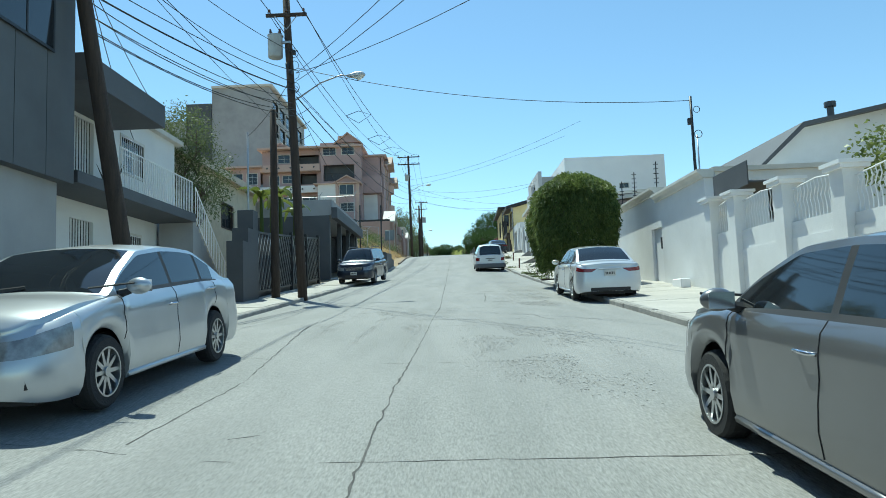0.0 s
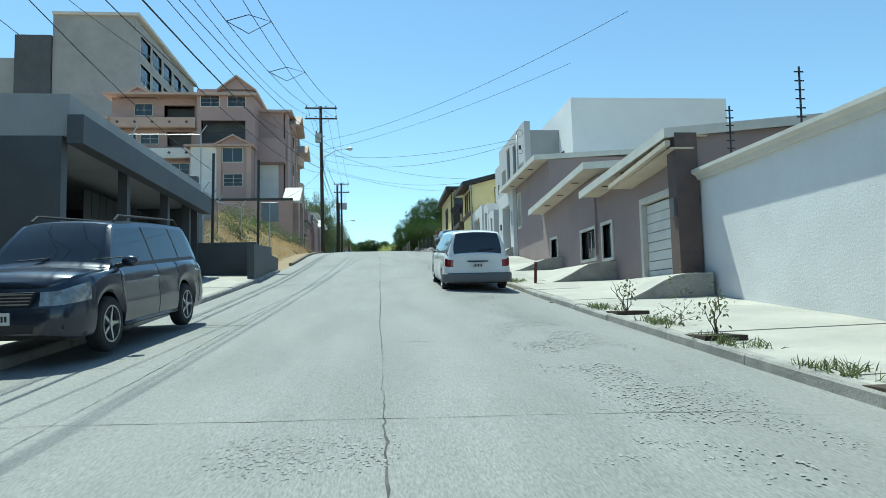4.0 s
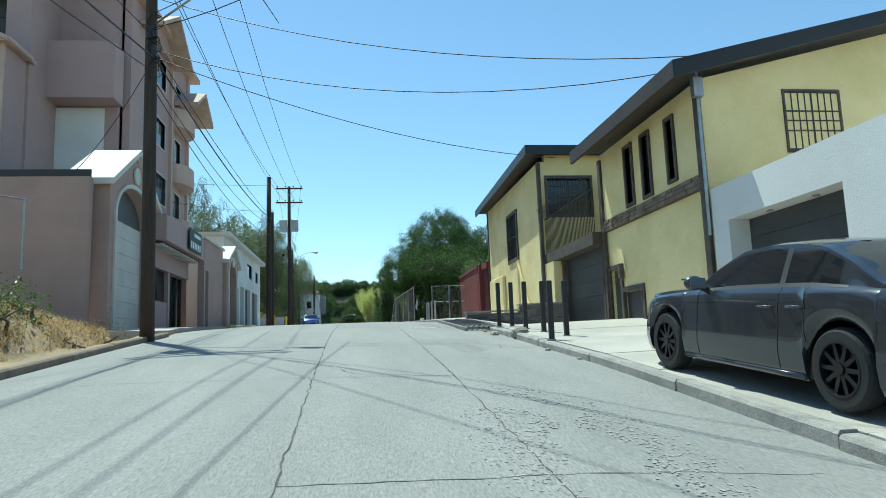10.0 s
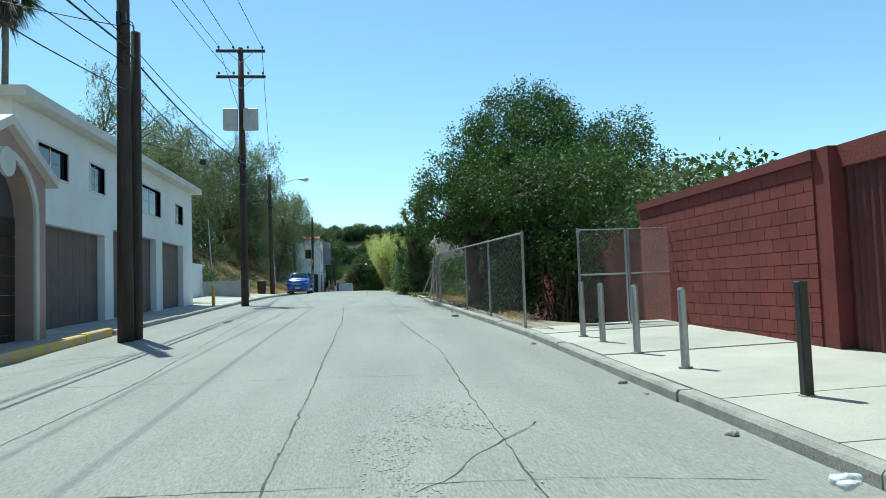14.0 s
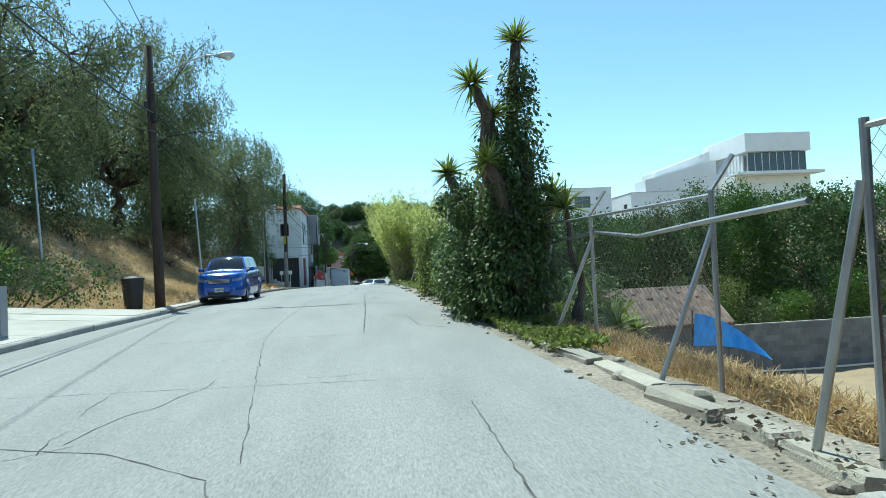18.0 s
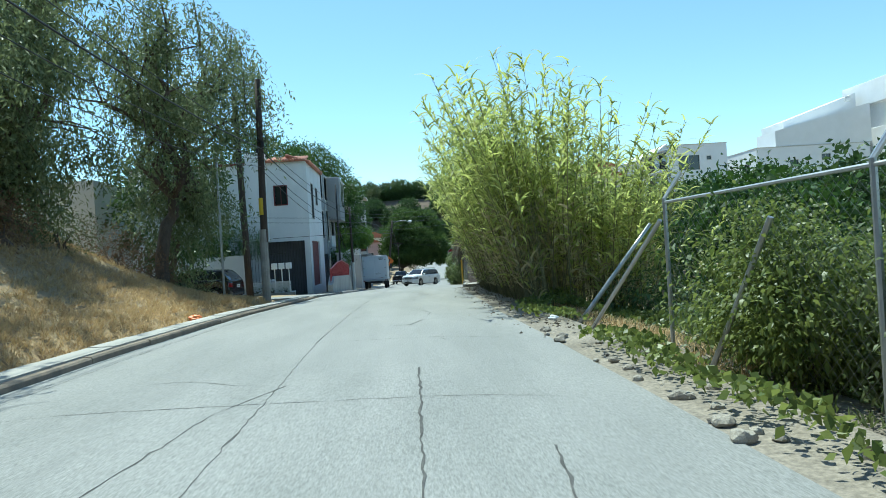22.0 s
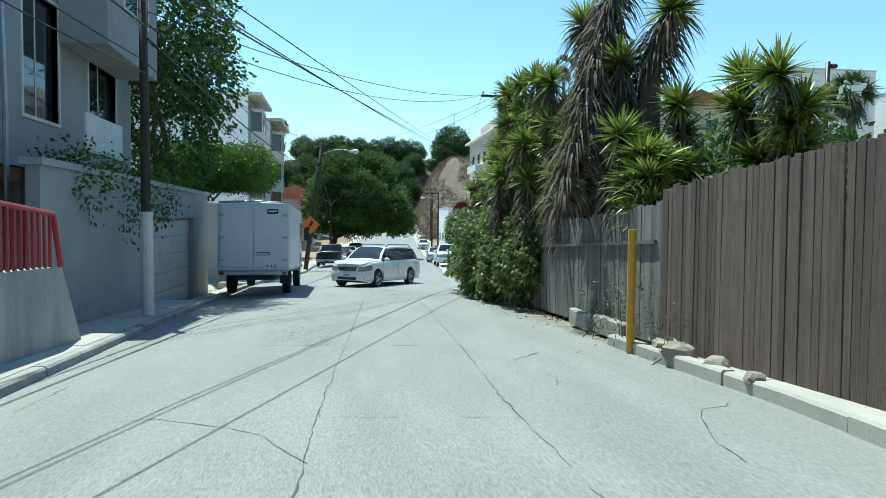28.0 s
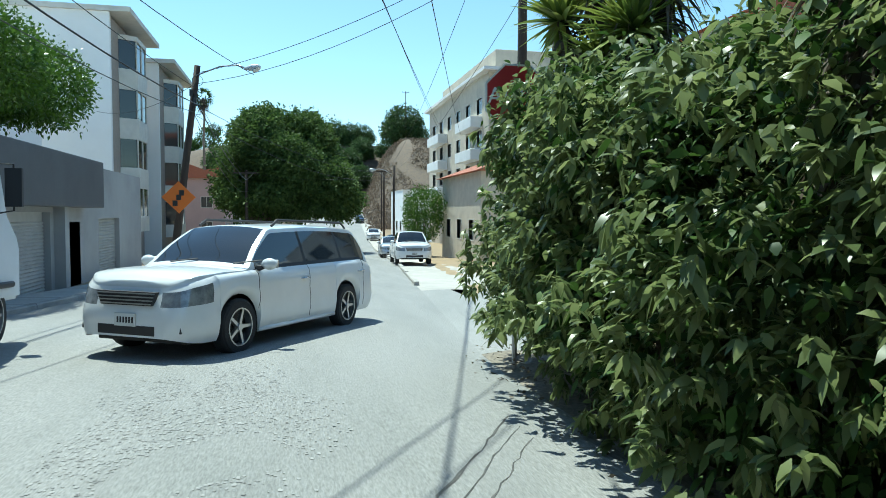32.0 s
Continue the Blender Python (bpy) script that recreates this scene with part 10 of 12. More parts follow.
# garden plants by the first houses
tree("olive_tree", on(-10.7, 28.3), [(-10.9, 28.0, 9.0, 1.0, 1.4, 1.3), (-10.3, 28.6, 7.6, 1.0, 1.2, 1.2), (-11.4, 28.8, 9.6, 0.9, 1.2, 0.9), (-10.2, 27.9, 6.5, 0.9, 1.0, 0.9), (-11.5, 28.0, 7.9, 0.9, 1.0, 1.0)], 0.14, "grey-green olive tree between the houses", L_OLIVE, 130, 0.13, 0.35, 0.45, 0.2, 180)


def banana(base, h, seed, n=8):
    rng = np.random.default_rng(seed)
    t = thing("banana_plant", base, "banana plant behind the slatted fence", "plant", "banana plants")
    bm = bmesh.new()
    tube(bm, [base, (base[0] + 0.1, base[1], base[2] + h * 0.6), (base[0] + 0.05, base[1] + 0.05, base[2] + h)], [0.12, 0.1, 0.05], 7)
    part("stem", bm, L_BANANA, t, smooth=True)
    for k in range(n):
        a = 2 * math.pi * k / n + rng.uniform(-0.3, 0.3)
        up = rng.uniform(0.5, 2.2)
        D = np.array([[math.cos(a), math.sin(a), up]])
        V = blade_set(rng, np.array([[base[0] + 0.05, base[1] + 0.05, base[2] + h * 0.95]]), D, rng.uniform(1.3, 1.9), 0.36, rng.uniform(0.5, 1.1), 6)
        w = [0.25, 0.8, 1.0, 1.05, 1.0, 0.8, 0.15]
        c = (V[0, 0::2] + V[0, 1::2]) / 2
        s = unit(V[0, 0] - V[0, 1]) * 0.15
        quads("leaf", np.concatenate([np.stack([c[i] + s * w[i], c[i] - s * w[i]]) for i in range(7)])[None], 14, L_BANANA, t, "", 6)


for k, (x, y, h) in enumerate(((-8.0, 28.4, 4.3), (-7.6, 30.0, 4.6), (-8.4, 31.5, 4.4), (-7.7, 33.2, 3.9))):
    banana((x, y, zr(y)), h, 185 + k)
shrub("garden_shrub", (10.2, 14.0, zr(14) + 0.4), [(9.6, 14.2, 4.3, 0.9, 1.2, 0.6), (10.6, 15.0, 4.5, 1.0, 1.2, 0.7), (10.2, 13.0, 3.6, 0.9, 1.0, 1.0)], "yellow-green garden shrub above the white wall", L_BRIGHT, 80, 0.13, 0.5, 190)
# dry tuft and weeds on the right pavement
tufts("pampas_tuft", [(5.0 + 0.1 * math.cos(q), 59.9 + 0.1 * math.sin(q), zr(59.9) + 0.1) for q in range(6)], 60, 0.75, 0.012, leaf_mat("pale_tuft", (0.20, 0.20, 0.10), (0.42, 0.40, 0.26), 0.6, 0.3), "pale grassy tuft by the white gate", 195, 0.07, 0.7, "")
pw = []
rng = np.random.default_rng(196)
for k in range(260):
    y = rng.choice([31.5, 33.4, 35.6, 38.2, 46.5, 52.4, 53.6, 55.2, 57.8, 58.8]) + rng.normal() * 0.25
    pw.append((rx(y) + 0.1 + abs(rng.normal()) * 0.22, y, zr(y) + 0.05))
tufts("kerb_weeds", pw, 7, 0.2, 0.013, L_OLIVE, "scruffy weeds growing at the kerb", 7, 0.05)
for k, (x, y, h) in enumerate(((4.35, 35.2, 0.75), (3.75, 194.2, 1.2), (3.85, 195.4, 0.8), (3.7, 192.6, 0.6))):
    shrub("weed", (x, y, zr(y)), [(x, y, zr(y) + h * 0.55, 0.22 * h, 0.22 * h, h * 0.5), (x + 0.1, y + 0.1, zr(y) + h * 0.3, 0.25, 0.25, h * 0.3)], "tall scrawny weed at the road edge", L_OLIVE, 130, 0.07, 0.3, 197 + k, "weed", 4)

# trees behind and beyond the lower houses
tree("dark_tree", on(-6.6, 207.5), [(-6.3, 207.5, 13.6, 2.0, 2.4, 2.0), (-6.0, 205.8, 16.0, 2.1, 2.4, 2.2), (-6.8, 208.5, 17.8, 2.2, 2.4, 2.2), (-8.2, 205.0, 19.2, 2.4, 2.4, 1.9), (-5.6, 209.0, 15.4, 1.6, 1.6, 1.6)], 0.24, "tall dark evergreen beside the grey building", L_DARK, 75, 0.2, 0.5, 0.3, 0.2, 301, inner=0.6)
tree("dark_tree", on(-10.5, 199.0), [(-10.5, 199, 18.6, 2.6, 3.0, 2.4), (-11.6, 194.5, 19.0, 2.2, 2.4, 1.8), (-9.0, 203, 18.9, 1.9, 2.4, 2.0), (-8.6, 197, 18.3, 1.6, 2.0, 1.3)], 0.24, "dark evergreen behind the lower houses", L_DARK, 55, 0.22, 0.5, 0.5, 0.2, 302)
shrub("clipped_hedge", (-7.6, 222.4, 11.6), [(-9.0 + 0.95 * (k % 5), 220.6 + 3.6 * (k // 5), 13.2, 0.85, 1.9, 1.05) for k in range(10)], "box-clipped green hedge on the garage terrace", L_FICUS, 330, 0.13, 0.5, 303, "hedge", 6, 0.1, inner=0.78, lump=0.15)
rr = random.Random(12)
RT = [(0.8, 263, 13.4, 5.2, 4.6, 4.2), (0.9, 262, 11.4, 5.4, 4.4, 2.2)]
for k in range(30):
    a, e = 2 * math.pi * (k * 0.381), 0.02 + 0.93 * ((k * 7) % 30) / 30
    q = math.cos(e * 1.45)
    RT.append((0.8 + 5.0 * q * math.cos(a) * rr.uniform(0.85, 1.1), 263 + 4.8 * q * math.sin(a), 10.2 + 7.2 * math.sin(e * 1.45) + rr.uniform(-0.6, 0.6), rr.uniform(1.3, 2.3), rr.uniform(1.4, 2.3), rr.uniform(1.1, 1.9)))
tree("round_tree", (-2.6, 263, zr(263)), RT, 0.45, "broad green tree shading the far street", leaf_mat("street_tree_leaf", (0.045, 0.085, 0.02), (0.12, 0.18, 0.045), 0.7, 0.35), 105, 0.3, 0.5, 0.3, 0.15, 304, lump=0.4, inner=0.5)
shrub("clipped_bush", (10.6, 250, zr(250)), [(10.6, 250, 9.4, 1.3, 2.2, 1.6), (10.6, 249.4, 10.3, 1.3, 1.8, 1.1)], "rounded clipped bush on the far pavement", L_FICUS, 120, 0.16, 0.5, 305, "bush", 5, inner=0.75, lump=0.1)


def palm(base, top, r, label, seed, fans=34, trunk=0.22):
    """Fan palm: tall trunk, ball of fan leaves, dead skirt below."""
    rng = np.random.default_rng(seed)
    t = thing("fan_palm", base, label, "palm", "fan palms")
    part("trunk", limb(rng, (base[0], base[1], base[2] - 0.3), top, trunk * 1.2, trunk * 0.8, 0.01)[0], M_PALM, t, smooth=True)
    P, D = [], []
    for k in range(fans):
        u = unit(rng.normal(size=3) + np.array([0, 0, 0.35]))
        c = np.array(top) + u * r * 0.5
        s = unit(np.cross(u, rng.normal(size=3)))
        for q in np.linspace(-1.2, 1.2, 13):
            P.append(c)
            D.append(u * math.cos(q) + s * math.sin(q))
    P, D = np.array(P), np.array(D)
    quads("fronds", blade_set(rng, P, D, r * 0.55, r * 0.06, 0.25, 2), 6, L_FAR, t, "", 2)
    n = 220
    u = unit(rng.normal(size=(n, 3)) * np.array([1, 1, 0.2]))
    P = np.array(top) - np.array([0, 0, 1]) * rng.uniform(0.1, 0.9, n)[:, None] * r * 0.9 + u * trunk
    quads("dead_fronds", blade_set(rng, P, u, r * 0.5, r * 0.07, 1.1, 2), 6, L_DEAD, t, "hanging dead brown fronds", 2)


palm(on(-22.0, 136.0), (-22.0, 136.0, 29.8), 2.4, "tall fan palm on the hill behind the apartments", 310)
palm(on(24.7, 261), (24.7, 261, 28.6), 1.8, "distant tall fan palm", 311)
palm(on(28.6, 262), (28.6, 262, 30.4), 1.6, "distant tall fan palm", 312)
palm((22.85, 213.2, ground_z(22.85, 213.2)), (22.85, 213.2, 16.6), 1.3, "drooping palm before the white apartments", 313, 44)
palm(on(-13.5, 330), (-13.5, 330, 30.0), 2.2, "distant fan palm beyond the apartments", 314)
# far woods
rs = random.Random(5)
for k in range(46):
    y = rs.uniform(300, 520)
    side = -1 if k % 3 else 1
    x = (lx(y) - rs.uniform(5, 70)) if side < 0 else (rx(y) + rs.uniform(14, 80))
    s = rs.uniform(2.6, 4.8)
    zb = ground_z(x, y)
    tree("far_tree", (x, y, zb), [(x, y, zb + s * 1.3, s, s, s * 0.9), (x + s * 0.5, y, zb + s * 1.9, s * 0.6, s * 0.6, s * 0.55)], 0.25, "distant green tree on the hillside", (L_FAR, L_DARK, L_OLIVE)[k % 3], 9, 0.62, 0.6, 0.4, 0.15, 320 + k, group="far trees", clump=5, spread=0.4)
for k, (x, y, s) in enumerate(((33.4, 400, 5.6), (25, 487, 4.6), (19, 489, 5.0), (31, 488, 4.2), (13, 488, 4.2), (6, 490, 4.6), (-2, 489, 5.0), (-10, 488, 4.6), (-18, 488, 5.0), (38, 470, 3.6), (43, 452, 3.4), (-24, 466, 5.2), (-15, 470, 4.8), (-7, 464, 5.0), (1, 468, 5.2), (9, 462, 4.6), (16, 470, 5.0), (23, 466, 4.8), (29, 474, 4.4), (-19, 452, 4.6), (-10, 450, 4.4), (-2, 452, 4.8), (6, 449, 4.4), (14, 453, 4.6), (21, 452, 4.6), (26, 458, 4.4))):
    zb = ground_z(x, y)
    tree("far_tree", (x, y, zb), [(x, y, zb + s * 0.95, s, s, s * 0.95), (x + s * 0.3, y, zb + s * 0.6, s * 0.85, s * 0.8, s * 0.65), (x - s * 0.3, y, zb + s * 0.55, s * 0.85, s, s * 0.6)], 0.4, "dense round tree on the far hilltop", L_FAR, 14, 0.6, 0.6, 0.4, 0.15, 380 + k, group="far trees", clump=5, spread=0.4)
for k in range(26):
    x = 12 + rs.uniform(0, 90)
    y = rs.uniform(185, 300)
    if y < 216 and x < 14:
        continue
    zb = ground_z(x, y)
    s = rs.uniform(1.6, 3.2)
    tree("garden_tree", (x, y, zb), [(x, y, zb + s * 1.5, s, s, s * 1.1), (x + s * 0.4, y, zb + s * 2.2, s * 0.6, s * 0.6, s * 0.6)], 0.16, "green garden tree among the far houses", (L_FAR, L_OLIVE, L_FICUS)[k % 3], 14, 0.42, 0.6, 0.4, 0.15, 400 + k, group="garden trees", clump=6, spread=0.3)
for k in range(22):
    y = 168 + (k * 37 % 60) * 0.75
    x = rx(y) + 10 + (k * 53 % 37)
    zb = ground_z(x, y)
    zt = 12.6 + 0.085 * (x - 10) + rs.uniform(-0.5, 1.6)
    s = rs.uniform(2.4, 3.6)
    tree("hollow_tree", (x, y, zb), [(x, y, (zb + zt) / 2 + 0.4, s, s, (zt - zb) / 2), (x + s * 0.5, y - 0.5, zt - s * 0.5, s * 0.65, s * 0.65, s * 0.5), (x - s * 0.6, y + 0.4, zt - s * 0.7, s * 0.6, s * 0.7, s * 0.5)], 0.14, "dense dark green tree in the hollow", (L_DARK, L_IVY, L_FAR)[k % 3], 20, 0.34, 0.55, 0.4, 0.2, 450 + k, group="trees in the hollow", clump=7, spread=0.3)
rng = np.random.default_rng(600)
hp = []
for k in range(9500):
    y = rng.uniform(318, 470)
    x = rx(y) + rng.uniform(1.5, 40)
    if noise.noise(Vector((x * 0.12, y * 0.08, 2))) > -0.25:
        hp.append((x, y, ground_z(x, y)))
hp = np.array(hp)
P = np.repeat(hp, 10, 0) + rng.normal(size=(len(hp) * 10, 3)) * np.array([0.5, 0.5, 0.2])
tagged(quads("hill_scrub", leaf_set(rng, P, rng.normal(size=P.shape) * 0.6 + np.array([0, 0, 0.6]), 0.6, 0.35), 4, leaf_mat("dry_scrub", (0.12, 0.095, 0.07), (0.24, 0.18, 0.13), 0.8, 0.2)), "dry brown scrub on the far hillside", "scrub", kind="stuff")
L_DRYB = leaf_mat("dry_bush", (0.12, 0.075, 0.05), (0.26, 0.17, 0.10), 0.8, 0.2)
for k in range(8):
    y = 156 + k * 2.7
    x = lx(y) - 5.2 - (k * 13 % 7) * 0.35
    zb = ground_z(x, y)
    shrub("dry_bush", (x, y, zb), [(x, y, zb + 0.55, 1.0, 1.2, 0.7), (x - 0.8, y + 0.6, zb + 0.9, 1.0, 1.1, 0.8)], "dry brown bush on the embankment crest", (L_DRYB, L_PEPPER, L_DRYB)[k % 3], 90, 0.11, 0.3, 620 + k, group="dry bushes on the bank")
for k, (x, y) in enumerate(((5.6, 114.6), (6.8, 113.8), (8.0, 113.2), (6.1, 116.4), (9.0, 115.0))):
    shrub("shrub", (x, y, ground_z(x, y)), [(x, y, 9.4, 1.0, 0.9, 1.2), (x + 0.3, y + 0.3, 10.7, 0.8, 0.8, 0.7)], "dark shrub in the shade behind the chain-link gate", L_DARK, 130, 0.12, 0.5, 640 + k, group="shrubs behind the gate")
shrub("vine", (-5.6, 199.0, zr(199)), [(-5.55, 198.2, 11.2, 0.5, 1.0, 0.6), (-5.6, 200.6, 10.9, 0.5, 1.2, 0.8), (-5.6, 203.4, 11.0, 0.5, 1.4, 0.7)], "leafy vine over the dark wall", L_FICUS, 150, 0.12, 0.5, 650, "vine")
shrub("hedge", (-12.0, 184.9, 11.5), [(-14.0 + 0.95 * k, 185.0, 12.15, 0.75, 0.6, 0.75) for k in range(6)], "dark clipped hedge on the white retaining wall", L_FICUS, 220, 0.11, 0.5, 660, "hedge", 5, inner=0.7, lump=0.15)
for k, (x, y) in enumerate(((-8.9, 183.9), (-8.0, 183.9), (-10.2, 183.9), (-7.2, 183.9))):
    shrub("weed", (x, y, 9.1), [(x, y, 9.45, 0.3, 0.25, 0.25)], "small green plant in the planter strip", L_FICUS, 160, 0.08, 0.4, 670 + k, "plant", 3)
for k, (x, y, s_) in enumerate(((-5.7, 80.6, 0.55), (-6.3, 78.8, 0.75), (-5.9, 83.2, 0.5), (-6.6, 75.6, 0.8), (-5.8, 72.8, 0.5))):
    zb = ground_z(x, y)
    shrub("dry_bush", (x, y, zb), [(x, y, zb + s_ * 0.6, s_ * 0.9, s_, s_ * 0.65), (x - 0.4, y + 0.3, zb + s_ * 0.8, s_ * 0.6, s_ * 0.6, s_ * 0.5)], "dry tan bush on the slope by the kerb", (leaf_mat("tan_bush", (0.22, 0.16, 0.08), (0.40, 0.31, 0.17), 0.8, 0.2), L_OLIVE)[k % 2], 140, 0.09, 0.25, 680 + k, group="bushes on the slope")


# ---- far houses ----
def far_house(label, x0, x1, y0, y1, z0, z1, m, front=(), side=(), right=(), roof=None, fm=None, par=0.3, cat="house", group="far houses"):
    """Hollow walls with real openings on the faces that look at the street, slab roof and parapet."""
    h = thing("far_house", ((x0 + x1) / 2, y0, z0), label, cat, group)
    t = 0.22
    part("wall", pierced("y", y0, -1, t, x0, x1, z0, z1, front), m, h)
    part("wall", pierced("x", x0, -1, t, y0 + t, y1 - t, z0, z1, side), m, h)
    part("wall", pierced("x", x1, 1, t, y0 + t, y1 - t, z0, z1, right), m, h)
    part("wall", bx(x0, x1, y1 - t, y1, z0, z1), m, h)
    for hl, ax, pl, o in [(q, "y", y0, -1) for q in front] + [(q, "x", x0, -1) for q in side] + [(q, "x", x1, 1) for q in right]:
        window(h, ax, pl, o, *hl, fm or M_TRIM, 0.06, 0.02, 0.14, 1 if hl[1] - hl[0] > 1.1 else 0)
    if roof == "tile":
        bm = bmesh.new()
        prism(bm, [(x0 - 0.4, z1), (x1 + 0.4, z1), ((x0 + x1) / 2, z1 + (x1 - x0) * 0.2)], "y", y0 - 0.4, y1 + 0.4)
        part("roof", bm, mat("far_red_tiles", (0.36, 0.12, 0.065), 0.8, color2=(0.28, 0.10, 0.06), scale=3, stretch=(4, 4, 1), bump=0.6), h, "red tiled roof")
    else:
        part("roof", bx(x0 + t, x1 - t, y0 + t, y1 - t, z1 - par - 0.2, z1 - par), M_GREYP, h)
        bm = bmesh.new()
        vbox(bm, x0 - 0.06, x1 + 0.06, y0 - 0.06, y0 + 0.2, z1, z1 + 0.1)
        vbox(bm, x0 - 0.06, x0 + 0.2, y0 + 0.2, y1, z1, z1 + 0.1)
        part("coping", bm, fm or M_TRIM, h)
    return h


def wins(a0, a1, n, z, w=1.1, hh=1.2, floors=1, storey=2.9):
    out = []
    for f in range(floors):
        for k in range(n):
            c = a0 + (a1 - a0) * (k + 0.5) / n
            out.append((c - w / 2, c + w / 2, z + f * storey, z + f * storey + hh))
    return out


def balcony(h, x, y0, y1, z, depth=1.3):
    part("balcony", bx(x - depth, x, y0, y1, z - 0.18, z, 0.02), M_WHITE2, h)
    bm = bmesh.new()
    for y in steps(y0 + 0.05, y1 - 0.05, 0.18):
        vbox(bm, x - depth + 0.04, x - depth + 0.065, y - 0.012, y + 0.012, z, z + 0.95)
    vbox(bm, x - depth + 0.03, x - depth + 0.08, y0, y1, z + 0.95, z + 1.0)
    part("railing", bm, M_BLACK, h, "black bar railing")


# white flats above the board fence
h = far_house("white apartment block with side balconies on the far slope", 36.7, 44.9, 237.6, 254, ground_z(42, 245) - 1, 23.7, M_WHITE2, [(38.0, 40.9, 20.2, 22.2), (42.0, 42.6, 21.5, 22.0), (40.6, 42.4, 17.4, 18.3)], [(238.6, 241.4, 20.5, 22.9), (243.4, 246.6, 20.5, 22.9), (238.6, 241.2, 17.4, 19.6), (243.4, 246.6, 17.4, 19.6), (249, 252, 20.7, 22.4)], cat="apartments")
for z in (17.3, 20.4):
    balcony(h, 36.7, 238.0, 245.2, z)
    balcony(h, 36.7, 245.8, 252.6, z)
bm = bmesh.new()
prism(bm, [(35.2, 22.9), (35.2, 23.1), (36.64, 24.1), (36.64, 23.2)], "y", 237.9, 253.8)
part("eave", bm, M_WHITE2, h, "sloping white eave over the balconies")
far_house("far house with a red tiled roof", 31, 38.5, 266, 279, ground_z(34, 266) - 1, 24.4, M_EAVE, wins(31.5, 38, 2, 22.0), wins(267, 278, 3, 22.0), roof="tile")
h = far_house("large stepped white house on the slope", 47.2, 63, 234, 246, ground_z(50, 230) - 1, 22.2, M_WHITE2, [(47.7, 48.5, 19.2, 19.9), (51.8, 52.9, 19.7, 20.4), (56.2, 57.4, 20.2, 21.0)], [(236, 237.5, 19.0, 20.4)])
bm = bmesh.new()
prism(bm, [(50.0, 22.35), (63.4, 22.35), (63.4, 27.6), (50.0, 24.4)], "y", 234.1, 239)
part("front_wing", bm, M_WHITE2, h, "white wing with a rising roofline")
bm = bmesh.new()
prism(bm, [(54, 24.0), (64.9, 24.0), (64.9, 30.0), (54, 26.4)], "y", 239.1, 245)
part("upper_wing", bm, M_WHITE2, h, "taller white wing behind")
for x in np.arange(63.5, 66.2, 0.6):
    part("fin", bx(x, x + 0.25, 229.7, 230.4, 24.6, 27.5), M_WHITE2, h, "upright white sun fin")
part("roof_dish", bx(61.2, 62.2, 236.0, 236.2, 28.2, 29.0, 0.2), M_WHITE, h, "small white dish on the roof")
far_house("small pale far house with a red roof", 23.6, 28.6, 233, 241, ground_z(26, 233) - 1, 19.6, M_EAVE, wins(24, 28.2, 2, 17.4, 0.9, 1.0), (), roof="tile")
far_house("white far house among trees", 29.2, 32.6, 236, 246, ground_z(30, 236) - 1, 21.2, M_WHITE, wins(29.4, 32.4, 2, 18.4, 0.8, 1.1))
# glass-fronted villa on the hill
zb = ground_z(70, 230) - 1
v = thing("villa", (71.5, 230, zb), "modern white villa with a glazed floor on the hill", "house", "far houses")
part("base_storey", bx(65, 79, 230.5, 244, zb, 24.4, 0.03), M_WHITE2, v)
part("terrace", bx(63.5, 79.5, 227.2, 230.4, 24.0, 24.5, 0.03), M_WHITE2, v)
part("glazing", bx(66.4, 77.2, 229.0, 229.05, 24.5, 27.9), M_GLASS, v, "floor-high dark glazing")
for x in np.arange(66.4, 77.5, 1.35):
    part("mullion", bx(x - 0.05, x + 0.05, 228.9, 228.99, 24.5, 27.9), M_WHITE2, v)
part("core_wall", bx(66.6, 77.0, 232.0, 243, 24.4, 28.0), M_WHITE, v)
part("upper_storey", bx(65.6, 77.6, 228.0, 243, 28.0, 31.2, 0.03), M_WHITE2, v, "overhanging white upper box")
# beige flats on the far right bend
h = far_house("beige apartment block with balconies beyond the bend", 18.3, 31, 260, 286, ground_z(20, 262) - 1, 21.9, M_EAVE, wins(20, 30, 3, 10.0, 1.4, 1.3, 4), wins(261, 285, 6, 10.0, 1.6, 1.4, 4), cat="apartments")
part("upper_storey", bx(19.5, 30, 262, 284, 21.6, 24.4, 0.03), M_EAVE, h)
bm = bmesh.new()
vbox(bm, 17.7, 31.4, 259.4, 286.6, 22.01, 22.3)
part("eave_slab", bm, M_WHITE, h)
for f in range(3):
    part("balcony", bx(17.2, 18.29, 262, 268, 11.6 + 2.9 * f, 12.6 + 2.9 * f, 0.03), M_WHITE, h)
    part("balcony", bx(17.2, 18.29, 276, 282, 11.6 + 2.9 * f, 12.6 + 2.9 * f, 0.03), M_WHITE, h)
# low walls and houses along the far right kerb
for k, (x0, x1, y0, y1, hgt, m) in enumerate(((12.5, 20, 226, 236, 4.2, M_WHITE), (12.0, 19, 240, 250, 5.2, M_EAVE), (15.8, 22, 291, 302, 6.5, M_WHITE2), (19.5, 27, 306, 318, 5.5, M_EAVE), (22.5, 30, 324, 338, 6.0, M_WHITE))):
    zb = zr(y0)
    far_house("low house along the far street", x0, x1, y0, y1, zb - 1, zb + hgt, m, wins(x0 + 0.5, x1 - 0.5, 2, zb + 1.2), wins(y0 + 0.5, y1 - 0.5, 3, zb + 1.2), roof="tile" if k % 2 else None)
